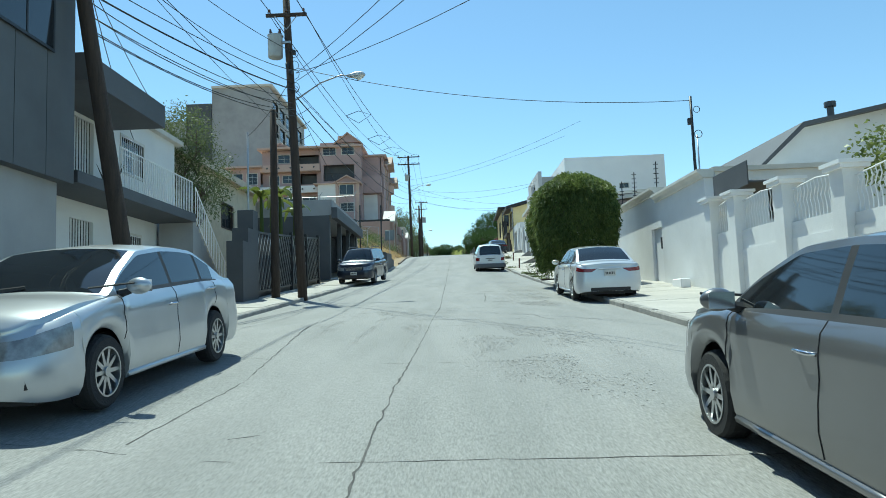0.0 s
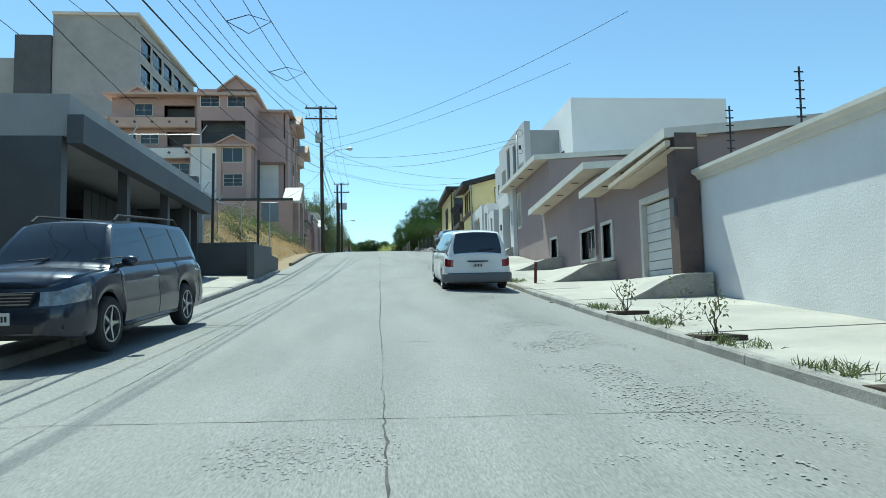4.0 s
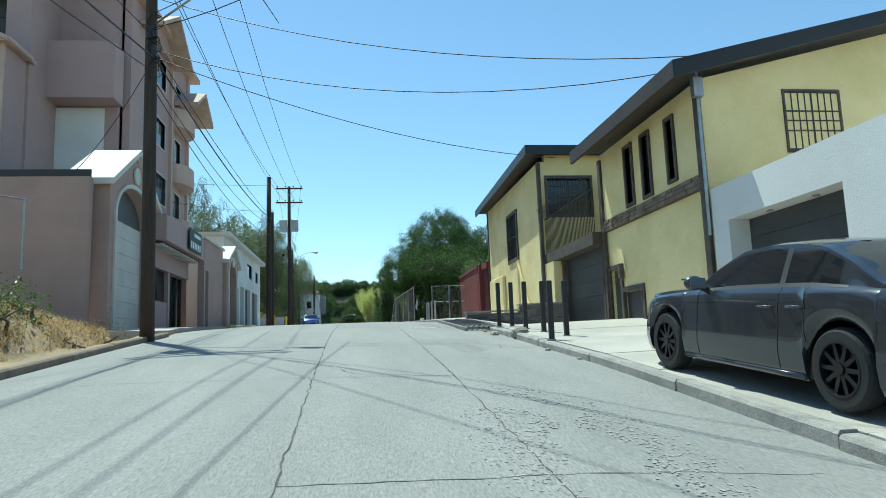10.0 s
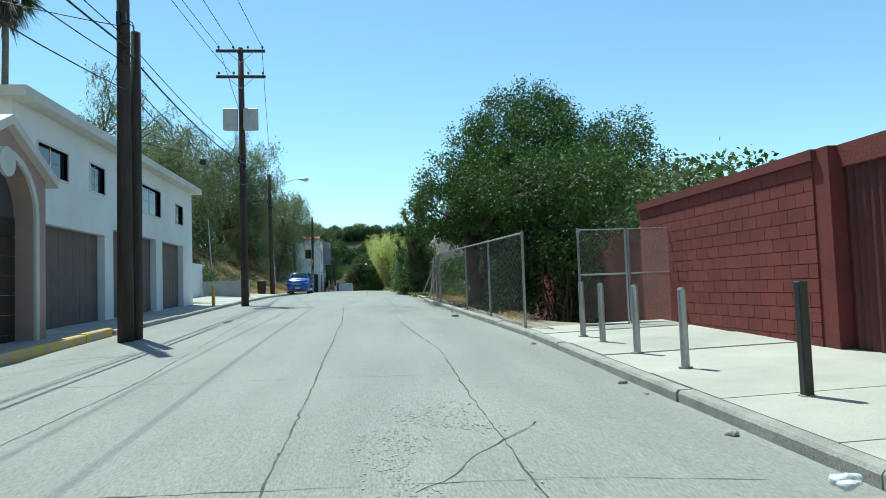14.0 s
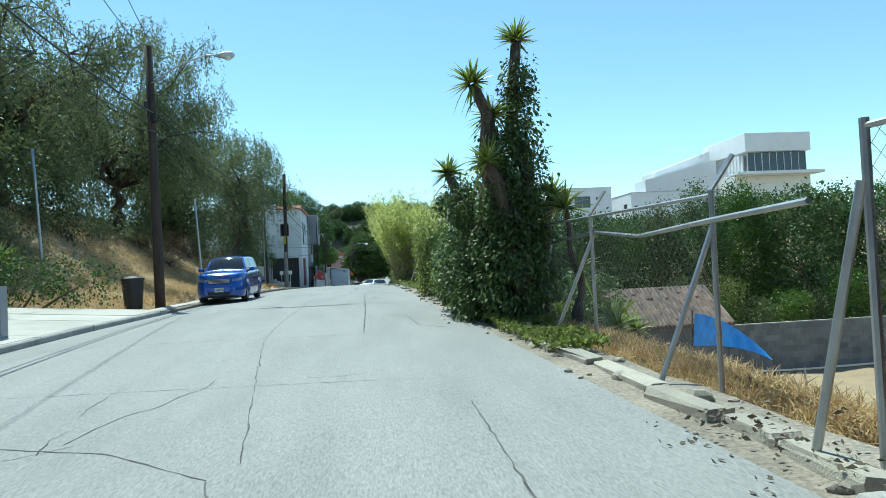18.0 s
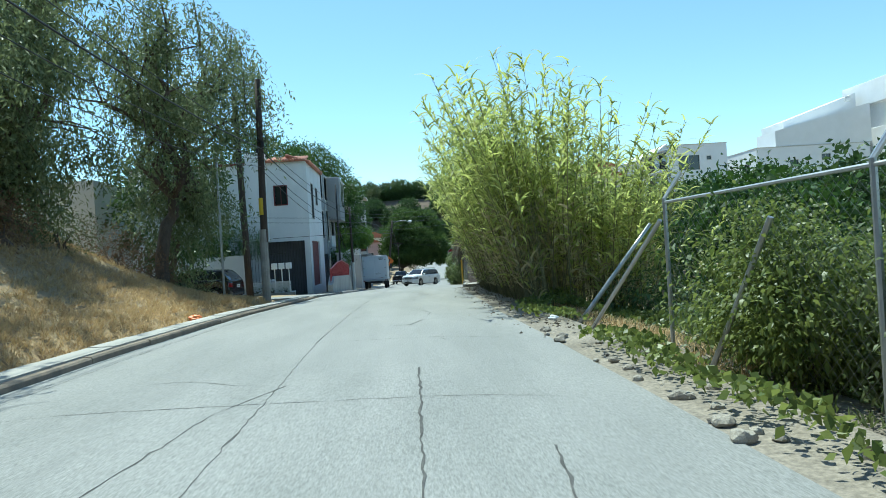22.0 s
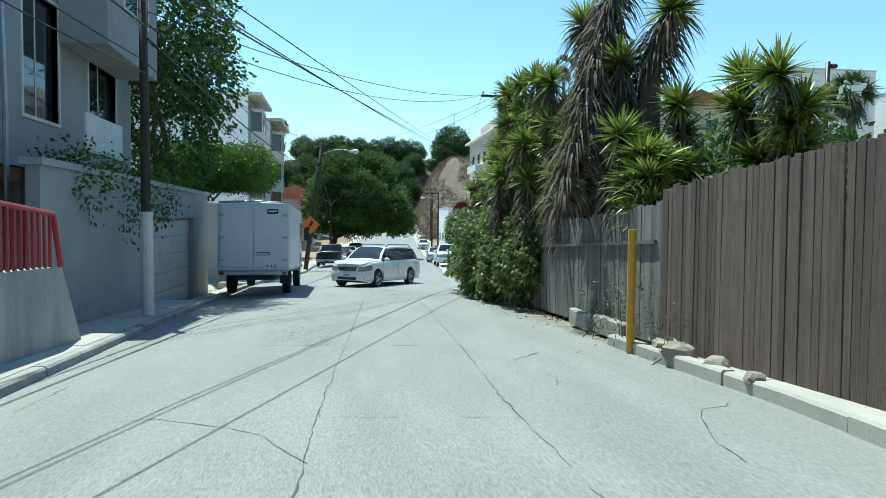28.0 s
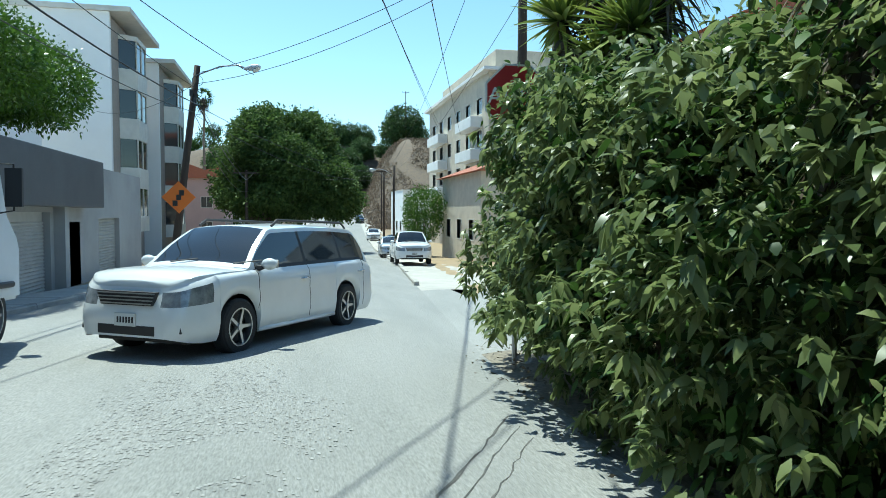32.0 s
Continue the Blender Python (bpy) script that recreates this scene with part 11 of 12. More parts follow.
for k, (y0, dx, hgt, m) in enumerate(((286, 6, 7.5, M_PINK), (302, 7, 6.2, M_WHITE), (320, 8, 8.5, M_EAVE), (342, 9, 6.5, M_WHITE2), (366, 9, 7.5, M_MAUVE), (392, 10, 6.5, M_WHITE), (420, 10, 8.0, M_EAVE))):
    x1 = lx(y0) - dx
    zb = zr(y0)
    far_house("distant plain house on the hillside", x1 - 10, x1, y0, y0 + 11, zb - 1, zb + hgt, m, wins(x1 - 9.5, x1 - 0.5, 3, zb + 1.2, 1.2, 1.2, 2), (), wins(y0 + 1, y0 + 10, 3, zb + 1.2, 1.2, 1.2, 2), roof="tile" if k % 2 == 0 else None)


# ---- vehicles ----
def paint(name, c, rough=0.28, metal=0.3):
    return mat("paint_" + name, c, rough, metal, color2=tuple(v * 0.94 for v in c), scale=2.0, coat=0.8)


M_TYRE = mat("tyre_rubber", (0.02, 0.02, 0.021), 0.85, bump=0.4, bump_scale=60)
M_RIM = mat("alloy_rim", (0.45, 0.46, 0.47), 0.3, 0.9)
M_RIMB = mat("black_rim", (0.02, 0.02, 0.022), 0.35, 0.4)
M_PLAST = mat("black_plastic", (0.022, 0.022, 0.024), 0.6)
M_LAMP = mat("clear_lamp_lens", (0.17, 0.18, 0.19), 0.08, 0.25, color2=(0.34, 0.35, 0.36), scale=9, spec=0.8)
M_TAIL = mat("red_lamp_lens", (0.17, 0.008, 0.012), 0.12, spec=0.8)
M_CHROME = mat("chrome", (0.6, 0.6, 0.62), 0.12, 1.0)
M_CARGLASS = mat("tinted_car_glass", (0.012, 0.015, 0.018), 0.04, spec=0.9)
M_PLATE = mat("plate_white", (0.6, 0.6, 0.58), 0.5)


def wheel_meshes(r, w, rim, spokes):
    bm = bmesh.new()
    prof = [(-w / 2, r * 0.66), (-w / 2, r * 0.9), (-w / 2 + 0.02, r * 0.97), (-w / 4, r), (w / 4, r), (w / 2 - 0.02, r * 0.97), (w / 2, r * 0.9), (w / 2, r * 0.66)]
    n = 26
    rings = [[bm.verts.new((x, q * math.cos(2 * math.pi * k / n), q * math.sin(2 * math.pi * k / n))) for x, q in prof] for k in range(n)]
    for k in range(n):
        a, b = rings[k], rings[(k + 1) % n]
        for i in range(len(prof) - 1):
            bm.faces.new((a[i], a[i + 1], b[i + 1], b[i]))
    tyre = bpy.data.meshes.new("tyre")
    bmesh.ops.recalc_face_normals(bm, faces=bm.faces[:])
    bm.to_mesh(tyre)
    bm.free()
    tyre.materials.append(M_TYRE)
    bm = bmesh.new()
    R = r * 0.67
    for s0, s1, q0, q1 in ((w / 2 - 0.03, w / 2 + 0.004, R, R * 0.93),):
        ring = [[bm.verts.new((x, q * math.cos(2 * math.pi * k / n), q * math.sin(2 * math.pi * k / n))) for x, q in ((s0 - 0.08, R), (s1, R), (s1, q1), (s0 - 0.06, q1 * 0.97))] for k in range(n)]
        for k in range(n):
            a, b = ring[k], ring[(k + 1) % n]
            for i in range(3):
                bm.faces.new((a[i], a[i + 1], b[i + 1], b[i]))
    for k in range(spokes):
        a = 2 * math.pi * k / spokes
        d, t = Vector((0, math.cos(a), math.sin(a))), Vector((0, -math.sin(a), math.cos(a)))
        q = [d * R * 0.12 + t * R * 0.1, d * R * 0.95 + t * R * 0.07, d * R * 0.95 - t * R * 0.07, d * R * 0.12 - t * R * 0.1]
        lo, hi = [bm.verts.new(p + Vector((w / 2 - 0.06, 0, 0))) for p in q], [bm.verts.new(p + Vector((w / 2 - 0.015, 0, 0))) for p in q]
        bm.faces.new(hi)
        for i in range(4):
            bm.faces.new((lo[i], lo[(i + 1) % 4], hi[(i + 1) % 4], hi[i]))
    tube(bm, [(w / 2 - 0.06, 0, 0), (w / 2, 0, 0)], R * 0.2, 12)
    rimm = bpy.data.meshes.new("rim")
    bmesh.ops.recalc_face_normals(bm, faces=bm.faces[:])
    bm.to_mesh(rimm)
    bm.free()
    rimm.materials.append(rim)
    bm = bmesh.new()
    tube(bm, [(w / 2 - 0.14, 0, 0), (w / 2 - 0.1, 0, 0)], R * 0.97, 20)
    drum = bpy.data.meshes.new("brake_drum")
    bm.to_mesh(drum)
    bm.free()
    drum.materials.append(M_PLAST)
    return tyre, rimm, drum


def car(label, category, L, W, H, wb, fo, hood, belt, deck, gh, body, rim=None, r=0.32, clear=0.2, spokes=10, kind="sedan", lower=None, group=""):
    """A car that looks along +y, its middle at the origin. fo: front overhang; hood, belt, deck: heights of bonnet, window line and boot;
    gh: y of windscreen foot, roof front, roof rear and rear window foot."""
    car_t = thing("car", (0, 0, 0), label, category, group)
    yf, yr, hw = L / 2, -L / 2, W / 2
    ax_f = yf - fo
    ax_r = ax_f - wb
    A, B, C, D = gh
    tall = kind in ("van", "suv", "hatch")
    LF, LR, WF, WR = 0.62, 0.34 if not tall else 0.26, 0.52, 0.66 if not tall else 0.74
    centre = [(yr, deck - 0.06), (yr + 0.07, deck), (D, deck + 0.03), (D + (C - D) * 0.5, deck + (H - deck) * 0.55), (C, H - 0.035), (C + (B - C) * 0.3, H - 0.004), (C + (B - C) * 0.6, H), (B, H - 0.045), (A + (B - A) * 0.45, belt + (H - belt) * 0.52), (A, belt + 0.03), (A + (yf - A) * 0.4, hood + (belt - hood) * 0.6 + 0.03), (yf - 0.25, hood), (yf - 0.06, hood - 0.06), (yf, hood - 0.14)]
    waist = [(yr, deck - 0.15), (yr + 0.1, deck - 0.075), (D + 0.1, deck - 0.05), (C, belt + 0.03), (A - 0.3, belt - 0.02), (A + 0.1, belt - 0.035), (yf - 0.5, hood - 0.06), (yf - 0.1, hood - 0.14), (yf, hood - 0.22)]

    def blur(tab, y, d):
        return sum(interp(tab, y + d * k) for k in (-1, -0.5, 0, 0.5, 1)) / 5

    def half(y):
        for e, LL, wm in ((yf - y, LF, WF), (y - yr, LR, WR)):
            if e < LL:
                s = max(0.0, 1 - e / LL)
                return hw * (wm + (1 - wm) * (max(0.0, 1 - s ** 2.6)) ** (1 / 2.3))
        return hw
    ra = r + 0.055

    def arch(y):
        for a in (ax_f, ax_r):
            d = abs(y - a)
            if d < ra:
                return r + math.sqrt(ra * ra - d * d)
        return 0.0
    ss = (1.0, 0.993, 0.97, 0.93, 0.87, 0.78, 0.66, 0.5, 0.3, 0.12)
    ys = {yf - LF * (1 - s) for s in ss} | {yr + LR * (1 - s) for s in ss}
    for a in (ax_f, ax_r):
        ys |= {a + ra * f for f in (-1.002, -0.985, -0.94, -0.85, -0.7, -0.5, -0.25, 0, 0.25, 0.5, 0.7, 0.85, 0.94, 0.985, 1.002)}
    y_in, y_out = A - 0.16, (D + 0.34 if not tall else D + 0.16)
    if kind == "coupe":
        y_out = D + 0.42
    mid = (A + D) / 2
    pil = {"sedan": [mid + 0.12, mid - 0.72], "coupe": [mid - 0.15], "suv2": [mid - 0.05]}.get(kind, [mid + 0.35, mid - 0.75])
    pil = [p for p in pil if y_out + 0.15 < p < y_in - 0.3]
    ys |= {A, B, C, D, y_in, y_out} | {p + d for p in pil for d in (-0.035, 0.035)}
    ys |= set(steps(yr + LR, yf - LF, 0.11))
    ys = sorted(y for y in ys if yr <= y <= yf)
    ys = [y for i, y in enumerate(ys) if i == 0 or y - ys[i - 1] > 0.0008]
    tl_ = (0.0, 0.1, 0.28, 0.46, 0.62, 0.78, 0.92, 1.0)
    xl_ = (0.93, 0.972, 1.0, 0.997, 0.982, 0.985, 0.965, 0.915)
    rings = []
    for y in ys:
        w, zc, zb = half(y), blur(centre, y, 0.07), blur(waist, y, 0.09)
        ef, er = yf - y, y - yr
        zb = min(zb, zc - 0.02)
        lo = clear + 0.07 * max(0, 1 - min(ef, er) / 0.35) ** 2
        am = arch(y)
        lo2 = max(lo, am)
        near = max(0.0, 1 - min(abs(y - ax_f), abs(y - ax_r)) / (ra * 1.25))
        pts = []
        for t, x in zip(tl_, xl_):
            z = lo2 + (zb - lo2) * t
            g = (z - clear) / (zb - clear)
            sh = 0.0
            if er < 0.45:
                sh = 0.11 * (1 - er / 0.45) * max(0.0, g - 0.42) * (1.0 if not tall else 0.5)
            if ef < 0.5:
                sh = -0.2 * (1 - ef / 0.5) * max(0.0, g - 0.5)
            pts.append((w * x + 0.014 * near * (1 - g) * (w / hw), y + sh, z))
        gh_ = max(0.004, zc - 0.055 - zb)
        xb = pts[-1][0] - 0.012
        xe = max(0.25 * w, xb - 0.30 * gh_ - 0.12 * gh_ * gh_)
        shy = pts[-1][1] - y
        for v in (0.09, 0.5, 0.9, 1.0):
            pts.append((xb + (xe - xb) * (v ** 1.15), y + shy, zb + gh_ * v))
        cr = zc - (zb + gh_)
        for f in (0.9, 0.6, 0.3, 0.0):
            pts.append((xe * f, y + shy, zb + gh_ + cr * (1 - f * f) ** 0.75))
        rings.append(pts)
    n = len(rings[0])
    groups = {}

    def put(key, quad):
        groups.setdefault(key, []).append(quad)
    for i in range(len(ys) - 1):
        y = (ys[i] + ys[i + 1]) / 2
        ef, er = yf - y, y - yr
        for k in range(n - 1):
            key = "body"
            if k in (8, 9) and y_out < y < y_in:
                key = "side"
                q = [p for p in pil if abs(y - p) < 0.035]
                key = ("pillar", 0) if q else ("side", sum(1 for p in pil if y < p))
            elif k == 7 and y_out - 0.1 < y < y_in + 0.05:
                key = ("pillar", 0)
            elif k >= 12 and B < y < A - 0.03:
                key = ("windscreen", 0)
            elif k >= 12 and D + 0.03 < y < C:
                key = ("rear_window", 0)
            elif (k in (4, 5) if kind != "hatch" else k == 5) and ef < LF * (0.62 if kind != "hatch" else 0.4) and rings[i][k][0] > hw * WF * 1.08:
                key = ("headlight", 0)
            elif not tall and (k == 5 and er < LR * 0.7):
                key = ("tail_light", 0)
            elif tall and k in (4, 5) and er < LR * 0.5:
                key = ("tail_light", 0)
            for s in (-1, 1):
                q = [(s * p[0], p[1], p[2]) for p in (rings[i][k], rings[i][k + 1], rings[i + 1][k + 1], rings[i + 1][k])]
                kk = key if key == "body" else (key[0], key[1], s if key[0] not in ("windscreen", "rear_window") else 0)
                put(kk, q)
    for i, tag in ((0, "r"), (-1, "f")):
        R = rings[i]
        for k in range(n - 1):
            key = "body"
            a, b = R[k], R[k + 1]
            if tag == "r" and not tall and k == 5:
                f, g = 0.86, 0.58
                for s in (-1, 1):
                    put(("tail_light", 0, s), [(s * a[0], a[1], a[2]), (s * b[0], b[1], b[2]), (s * b[0] * g, b[1], b[2]), (s * a[0] * f, a[1], a[2])])
                put("body", [(-a[0] * f, a[1], a[2]), (-b[0] * g, b[1], b[2]), (b[0] * g, b[1], b[2]), (a[0] * f, a[1], a[2])])
                continue
            put("body", [(-a[0], a[1], a[2]), (-b[0], b[1], b[2]), (b[0], b[1], b[2]), (a[0], a[1], a[2])])
    mats = {"body": body, "side": M_CARGLASS, "pillar": M_PLAST, "windscreen": M_CARGLASS, "rear_window": M_CARGLASS, "headlight": M_LAMP, "tail_light": M_TAIL}
    names = {"side": "side_window", "pillar": "window_trim"}
    for key in sorted(groups, key=str):
        base = key if key == "body" else key[0]
        bm = bmesh.new()
        for q in groups[key]:
            vs = []
            for p in q:
                if not any((Vector(p) - v.co).length < 1e-5 for v in vs):
                    vs.append(bm.verts.new(p))
            if len(vs) > 2:
                bm.faces.new(vs)
        bmesh.ops.remove_doubles(bm, verts=bm.verts[:], dist=0.0006)
        o = part(names.get(base, base), bm, mats[base], car_t, smooth=True)
        if base == "body":
            es = o.modifiers.new("edges", "EDGE_SPLIT")
            es.split_angle = radians(40)

    def ring_at(y):
        i = min(range(len(ys)), key=lambda j: abs(ys[j] - y))
        return rings[i]
    # door gaps, handles, mirrors, wipers
    doors = [y_in + 0.02] + [p for p in pil[:1]] + ([y_out + 0.15] if kind not in ("coupe", "suv2") else [y_out + 0.3])
    for sx in (-1, 1):
        for y in doors:
            R = ring_at(y)
            if arch(R[0][1]) > 0 and arch(R[0][1]) > clear + 0.25:
                R = [p for p in R if p[2] > arch(R[0][1]) + 0.02]
                pts = R[:7]
            else:
                pts = R[1:8]
            bm = bmesh.new()
            tube(bm, [(sx * (p[0] + 0.0005), p[1], p[2]) for p in pts], 0.0045, 4)
            part("door_gap", bm, M_PLAST, car_t)
        for y in doors[1:]:
            R = ring_at(y + 0.16)
            x = R[5][0]
            z = R[5][2]
            bm = bmesh.new()
            tube(bm, [(sx * (x - 0.01), y + 0.04, z), (sx * (x + 0.03), y + 0.07, z + 0.004), (sx * (x + 0.034), y + 0.2, z + 0.004), (sx * (x - 0.01), y + 0.24, z)], 0.013, 6)
            part("door_handle", bm, M_CHROME if rim is None else body, car_t, smooth=True)
        R = ring_at(y_in - 0.1)
        xm, zm = R[8][0], R[8][2]
        bm = bmesh.new()
        bmesh.ops.create_icosphere(bm, subdivisions=3, radius=0.115, matrix=Matrix.Translation((sx * (xm + 0.17), y_in - 0.08, zm + 0.06)) @ Matrix.Diagonal((1.0, 0.62, 0.68, 1)))
        mr = part("wing_mirror", bm, body, car_t, smooth=True)
        bm = bmesh.new()
        tube(bm, [(sx * (xm - 0.02), y_in - 0.06, zm - 0.01), (sx * (xm + 0.1), y_in - 0.07, zm + 0.02)], [0.045, 0.03], 6)
        part("mirror_foot", bm, M_PLAST, mr)
        bm = bmesh.new()
        bmesh.ops.create_cube(bm, size=1, matrix=Matrix.Translation((sx * (xm + 0.17), y_in - 0.155, zm + 0.06)) @ Matrix.Diagonal((0.17, 0.006, 0.11, 1)))
        part("mirror_glass", bm, M_CHROME, mr)
        R = ring_at(A - 0.02)
        bm = bmesh.new()
        tube(bm, [(sx * 0.5 - 0.12, A + 0.02, R[-1][2] + 0.012), (sx * 0.5 - 0.6 + 0.1, A - 0.06, blur(centre, A - 0.06, 0.07) + 0.02)], 0.01, 5)
        part("wiper", bm, M_PLAST, car_t)
        # sill line and fog lamp recess
        bm = bmesh.new()
        tube(bm, [(sx * hw * 0.955, y, clear + 0.035) for y in steps(ax_r + ra + 0.02, ax_f - ra - 0.02, 0.4)], 0.03, 6)
        part("sill", bm, body if lower is None else lower, car_t, smooth=True)
        bm = bmesh.new()
        prism(bm, [(sx * hw * 0.60, clear + 0.12), (sx * hw * 0.80, clear + 0.13), (sx * hw * 0.78, clear + 0.24), (sx * hw * 0.58, clear + 0.22)], "y", yf - 0.3, yf - 0.02 - 0.05)
        part("fog_lamp_recess", bm, M_PLAST, car_t)
    # face and tail
    gz0, gz1 = hood - 0.40, hood - 0.24
    yg = yf + 0.004
    bm = bmesh.new()
    prism(bm, [(-hw * 0.47, gz1), (hw * 0.47, gz1), (hw * 0.40, gz0), (-hw * 0.40, gz0)], "y", yf - 0.06, yg)
    gr_ = part("grille", bm, M_PLAST, car_t)
    for k in range(4):
        z = gz0 + (gz1 - gz0) * (k + 0.5) / 4
        f = 0.40 + 0.07 * (k + 0.5) / 4
        part("grille_bar", bx(-hw * f, hw * f, yg, yg + 0.012, z - 0.007, z + 0.007), M_RIM, gr_)
    part("bumper_intake", bx(-hw * 0.46, hw * 0.46, yf - 0.05, yf + 0.006, clear + 0.09, clear + 0.21, 0.01), M_PLAST, car_t)
    if lower:
        bm = bmesh.new()
        st = [(half(q) + 0.025, q) for q in [yr + LR * (1 - s) for s in (0.0, 0.3, 0.6, 0.8, 0.93, 1.0)]]
        path = [(-a, b) for a, b in st] + [(a, b) for a, b in st[::-1]]
        path = [(x, y - 0.04 if abs(x) < hw * 0.9 else y) for x, y in path]
        prof = [(0.0, clear + 0.04), (0.03, clear + 0.10), (0.03, clear + 0.26), (0.0, clear + 0.31), (-0.12, clear + 0.31), (-0.12, clear + 0.04)]
        rows = []
        for i, (x, y) in enumerate(path):
            d = Vector((x, (y - (yr + LR)) * 1.0, 0))
            d = d.normalized() if d.length else Vector((0, -1, 0))
            rows.append([bm.verts.new((x + d.x * o, y + d.y * o, z)) for o, z in prof])
        for a, b in zip(rows, rows[1:]):
            for k in range(len(prof)):
                bm.faces.new((a[k], a[(k + 1) % len(prof)], b[(k + 1) % len(prof)], b[k]))
        part("rear_bumper", bm, lower, car_t, "dark grey plastic rear bumper", True)
    else:
        part("rear_diffuser", bx(-hw * 0.6, hw * 0.6, yr - 0.008, yr + 0.1, clear + 0.07, clear + 0.17, 0.01), M_PLAST, car_t)
    zt = deck - (0.31 if not tall else 0.34)
    for y, z, s in ((yr + (0.012 if not tall else 0.0), zt, -1), (yf, clear + 0.27, 1)):
        pl = part("number_plate", bx(-0.155, 0.155, *sorted((y - s * 0.01, y + s * 0.016)), z - 0.075, z + 0.075), M_PLATE, car_t)
        for k in range(6):
            part("character_bar", bx(-0.125 + 0.043 * k, -0.1 + 0.043 * k, *sorted((y + s * 0.0165, y + s * 0.019)), z - 0.035, z + 0.035), M_PLAST, pl)
    part("boot_strip", bx(-0.3, 0.3, yr - 0.006, yr + 0.03, zt + 0.1, zt + 0.135, 0.008), M_PLAST if tall else body, car_t)
    if tall:
        zz = blur(centre, D + 0.04, 0.07)
        bm = bmesh.new()
        tube(bm, [(0.02, D - 0.0, zz + 0.015), (0.45, D + 0.03, zz + 0.05)], 0.011, 5)
        part("rear_wiper", bm, M_PLAST, car_t)
        if kind == "suv":
            for sx in (-1, 1):
                x = ring_at((B + C) / 2)[11][0] * 0.97
                bm = bmesh.new()
                tube(bm, [(sx * x, B - 0.15, H - 0.05), (sx * x, B - 0.3, H + 0.035), (sx * x, C + 0.3, H + 0.035), (sx * x, C + 0.15, H - 0.05)], 0.02, 6)
                part("roof_rail", bm, M_PLAST, car_t)
    tyre, rimm, drum = wheel_meshes(r, 0.205, rim or M_RIM, spokes)
    for sx in (-1, 1):
        for a in (ax_f, ax_r):
            wh_ = new("wheel", tyre)
            wh_.parent = car_t
            wh_.matrix_basis = pose(sx * (hw - 0.115), a, r, 0, 0, 0 if sx > 0 else 180)
            for nm, me in (("rim", rimm), ("brake_drum", drum)):
                o = new(nm, me)
                o.parent = wh_
    bm = bmesh.new()
    vbox(bm, -hw * 0.72, hw * 0.72, yr + 0.2, yf - 0.25, clear - 0.02, clear + 0.42)
    part("underbody", bm, M_PLAST, car_t)
    return car_t


def park(c, x, y, yaw, z=None, tilt=None):
    """Sets a car on the slope: yaw 0 looks along +y."""
    zz = zr(y) - 0.03 if z is None else z
    s = math.degrees(math.atan((zr(y + 1.5) - zr(y - 1.5)) / 3)) if tilt is None else tilt
    f = math.cos(radians(yaw))
    c.matrix_basis = pose(x, y, zz) @ pose(0, 0, 0, 0, 0, yaw) @ pose(0, 0, 0, s * f)
    return c


P_SILVER = paint("silver", (0.50, 0.52, 0.54), 0.3, 0.6)
P_WHITE = paint("white", (0.72, 0.73, 0.73), 0.3, 0.0)
P_GREY = paint("grey", (0.16, 0.16, 0.165), 0.3, 0.5)
P_NAVY = paint("navy", (0.012, 0.018, 0.035), 0.3, 0.3)
P_BLUE = paint("blue", (0.012, 0.07, 0.36), 0.22, 0.35)
P_DGREY = paint("anthracite", (0.045, 0.05, 0.06), 0.25, 0.5)
P_RED = paint("dark_red", (0.16, 0.012, 0.015), 0.3, 0.3)
P_BLACK = paint("black", (0.012, 0.012, 0.014), 0.25, 0.3)
SED = dict(L=4.5, W=1.75, H=1.47, wb=2.62, fo=0.92, hood=0.92, belt=0.98, deck=1.06, gh=(1.15, 0.35, -1.0, -1.72))
park(car("silver compact saloon parked against the kerb", "car", body=P_SILVER, **SED), -3.82, 7.25, 179, zr(7.25) + 0.17)
park(car("grey compact saloon parked beside the kerb", "car", body=P_GREY, **SED), 2.72, 3.75, 0)
park(car("silver-white saloon car parked by the garden wall", "car", body=paint("pearl", (0.60, 0.62, 0.64), 0.28, 0.35), **{**SED, "L": 4.6, "wb": 2.7, "W": 1.78, "H": 1.5}), 4.27, 20.7, 0)
park(car("dark blue sport utility car parked on the pavement", "car", L=4.85, W=1.87, H=1.82, wb=2.9, fo=0.95, hood=1.1, belt=1.12, deck=1.1, gh=(1.3, 0.75, -2.05, -2.38), body=P_NAVY, r=0.37, clear=0.28, spokes=5, kind="suv"), -4.65, 36.0, 176, zr(36.0) + 0.02)
park(car("white minivan with dark windows parked at kerb", "car", L=4.75, W=1.92, H=1.76, wb=2.88, fo=0.98, hood=1.02, belt=1.05, deck=1.08, gh=(1.65, 0.75, -2.1, -2.36), body=P_WHITE, r=0.33, clear=0.22, spokes=8, kind="van", lower=mat("grey_bumper_plastic", (0.12, 0.125, 0.13), 0.6)), 2.56, 46.45, 0)
park(car("dark grey coupe with black wheels parked across pavement", "car", L=4.43, W=1.77, H=1.41, wb=2.69, fo=0.8, hood=0.9, belt=0.95, deck=1.02, gh=(0.85, 0.15, -0.95, -1.65), body=P_DGREY, rim=M_RIMB, r=0.33, clear=0.18, spokes=10, kind="coupe"), 4.85, 71.4, 3, zr(71.4) + 0.07, 5.5)
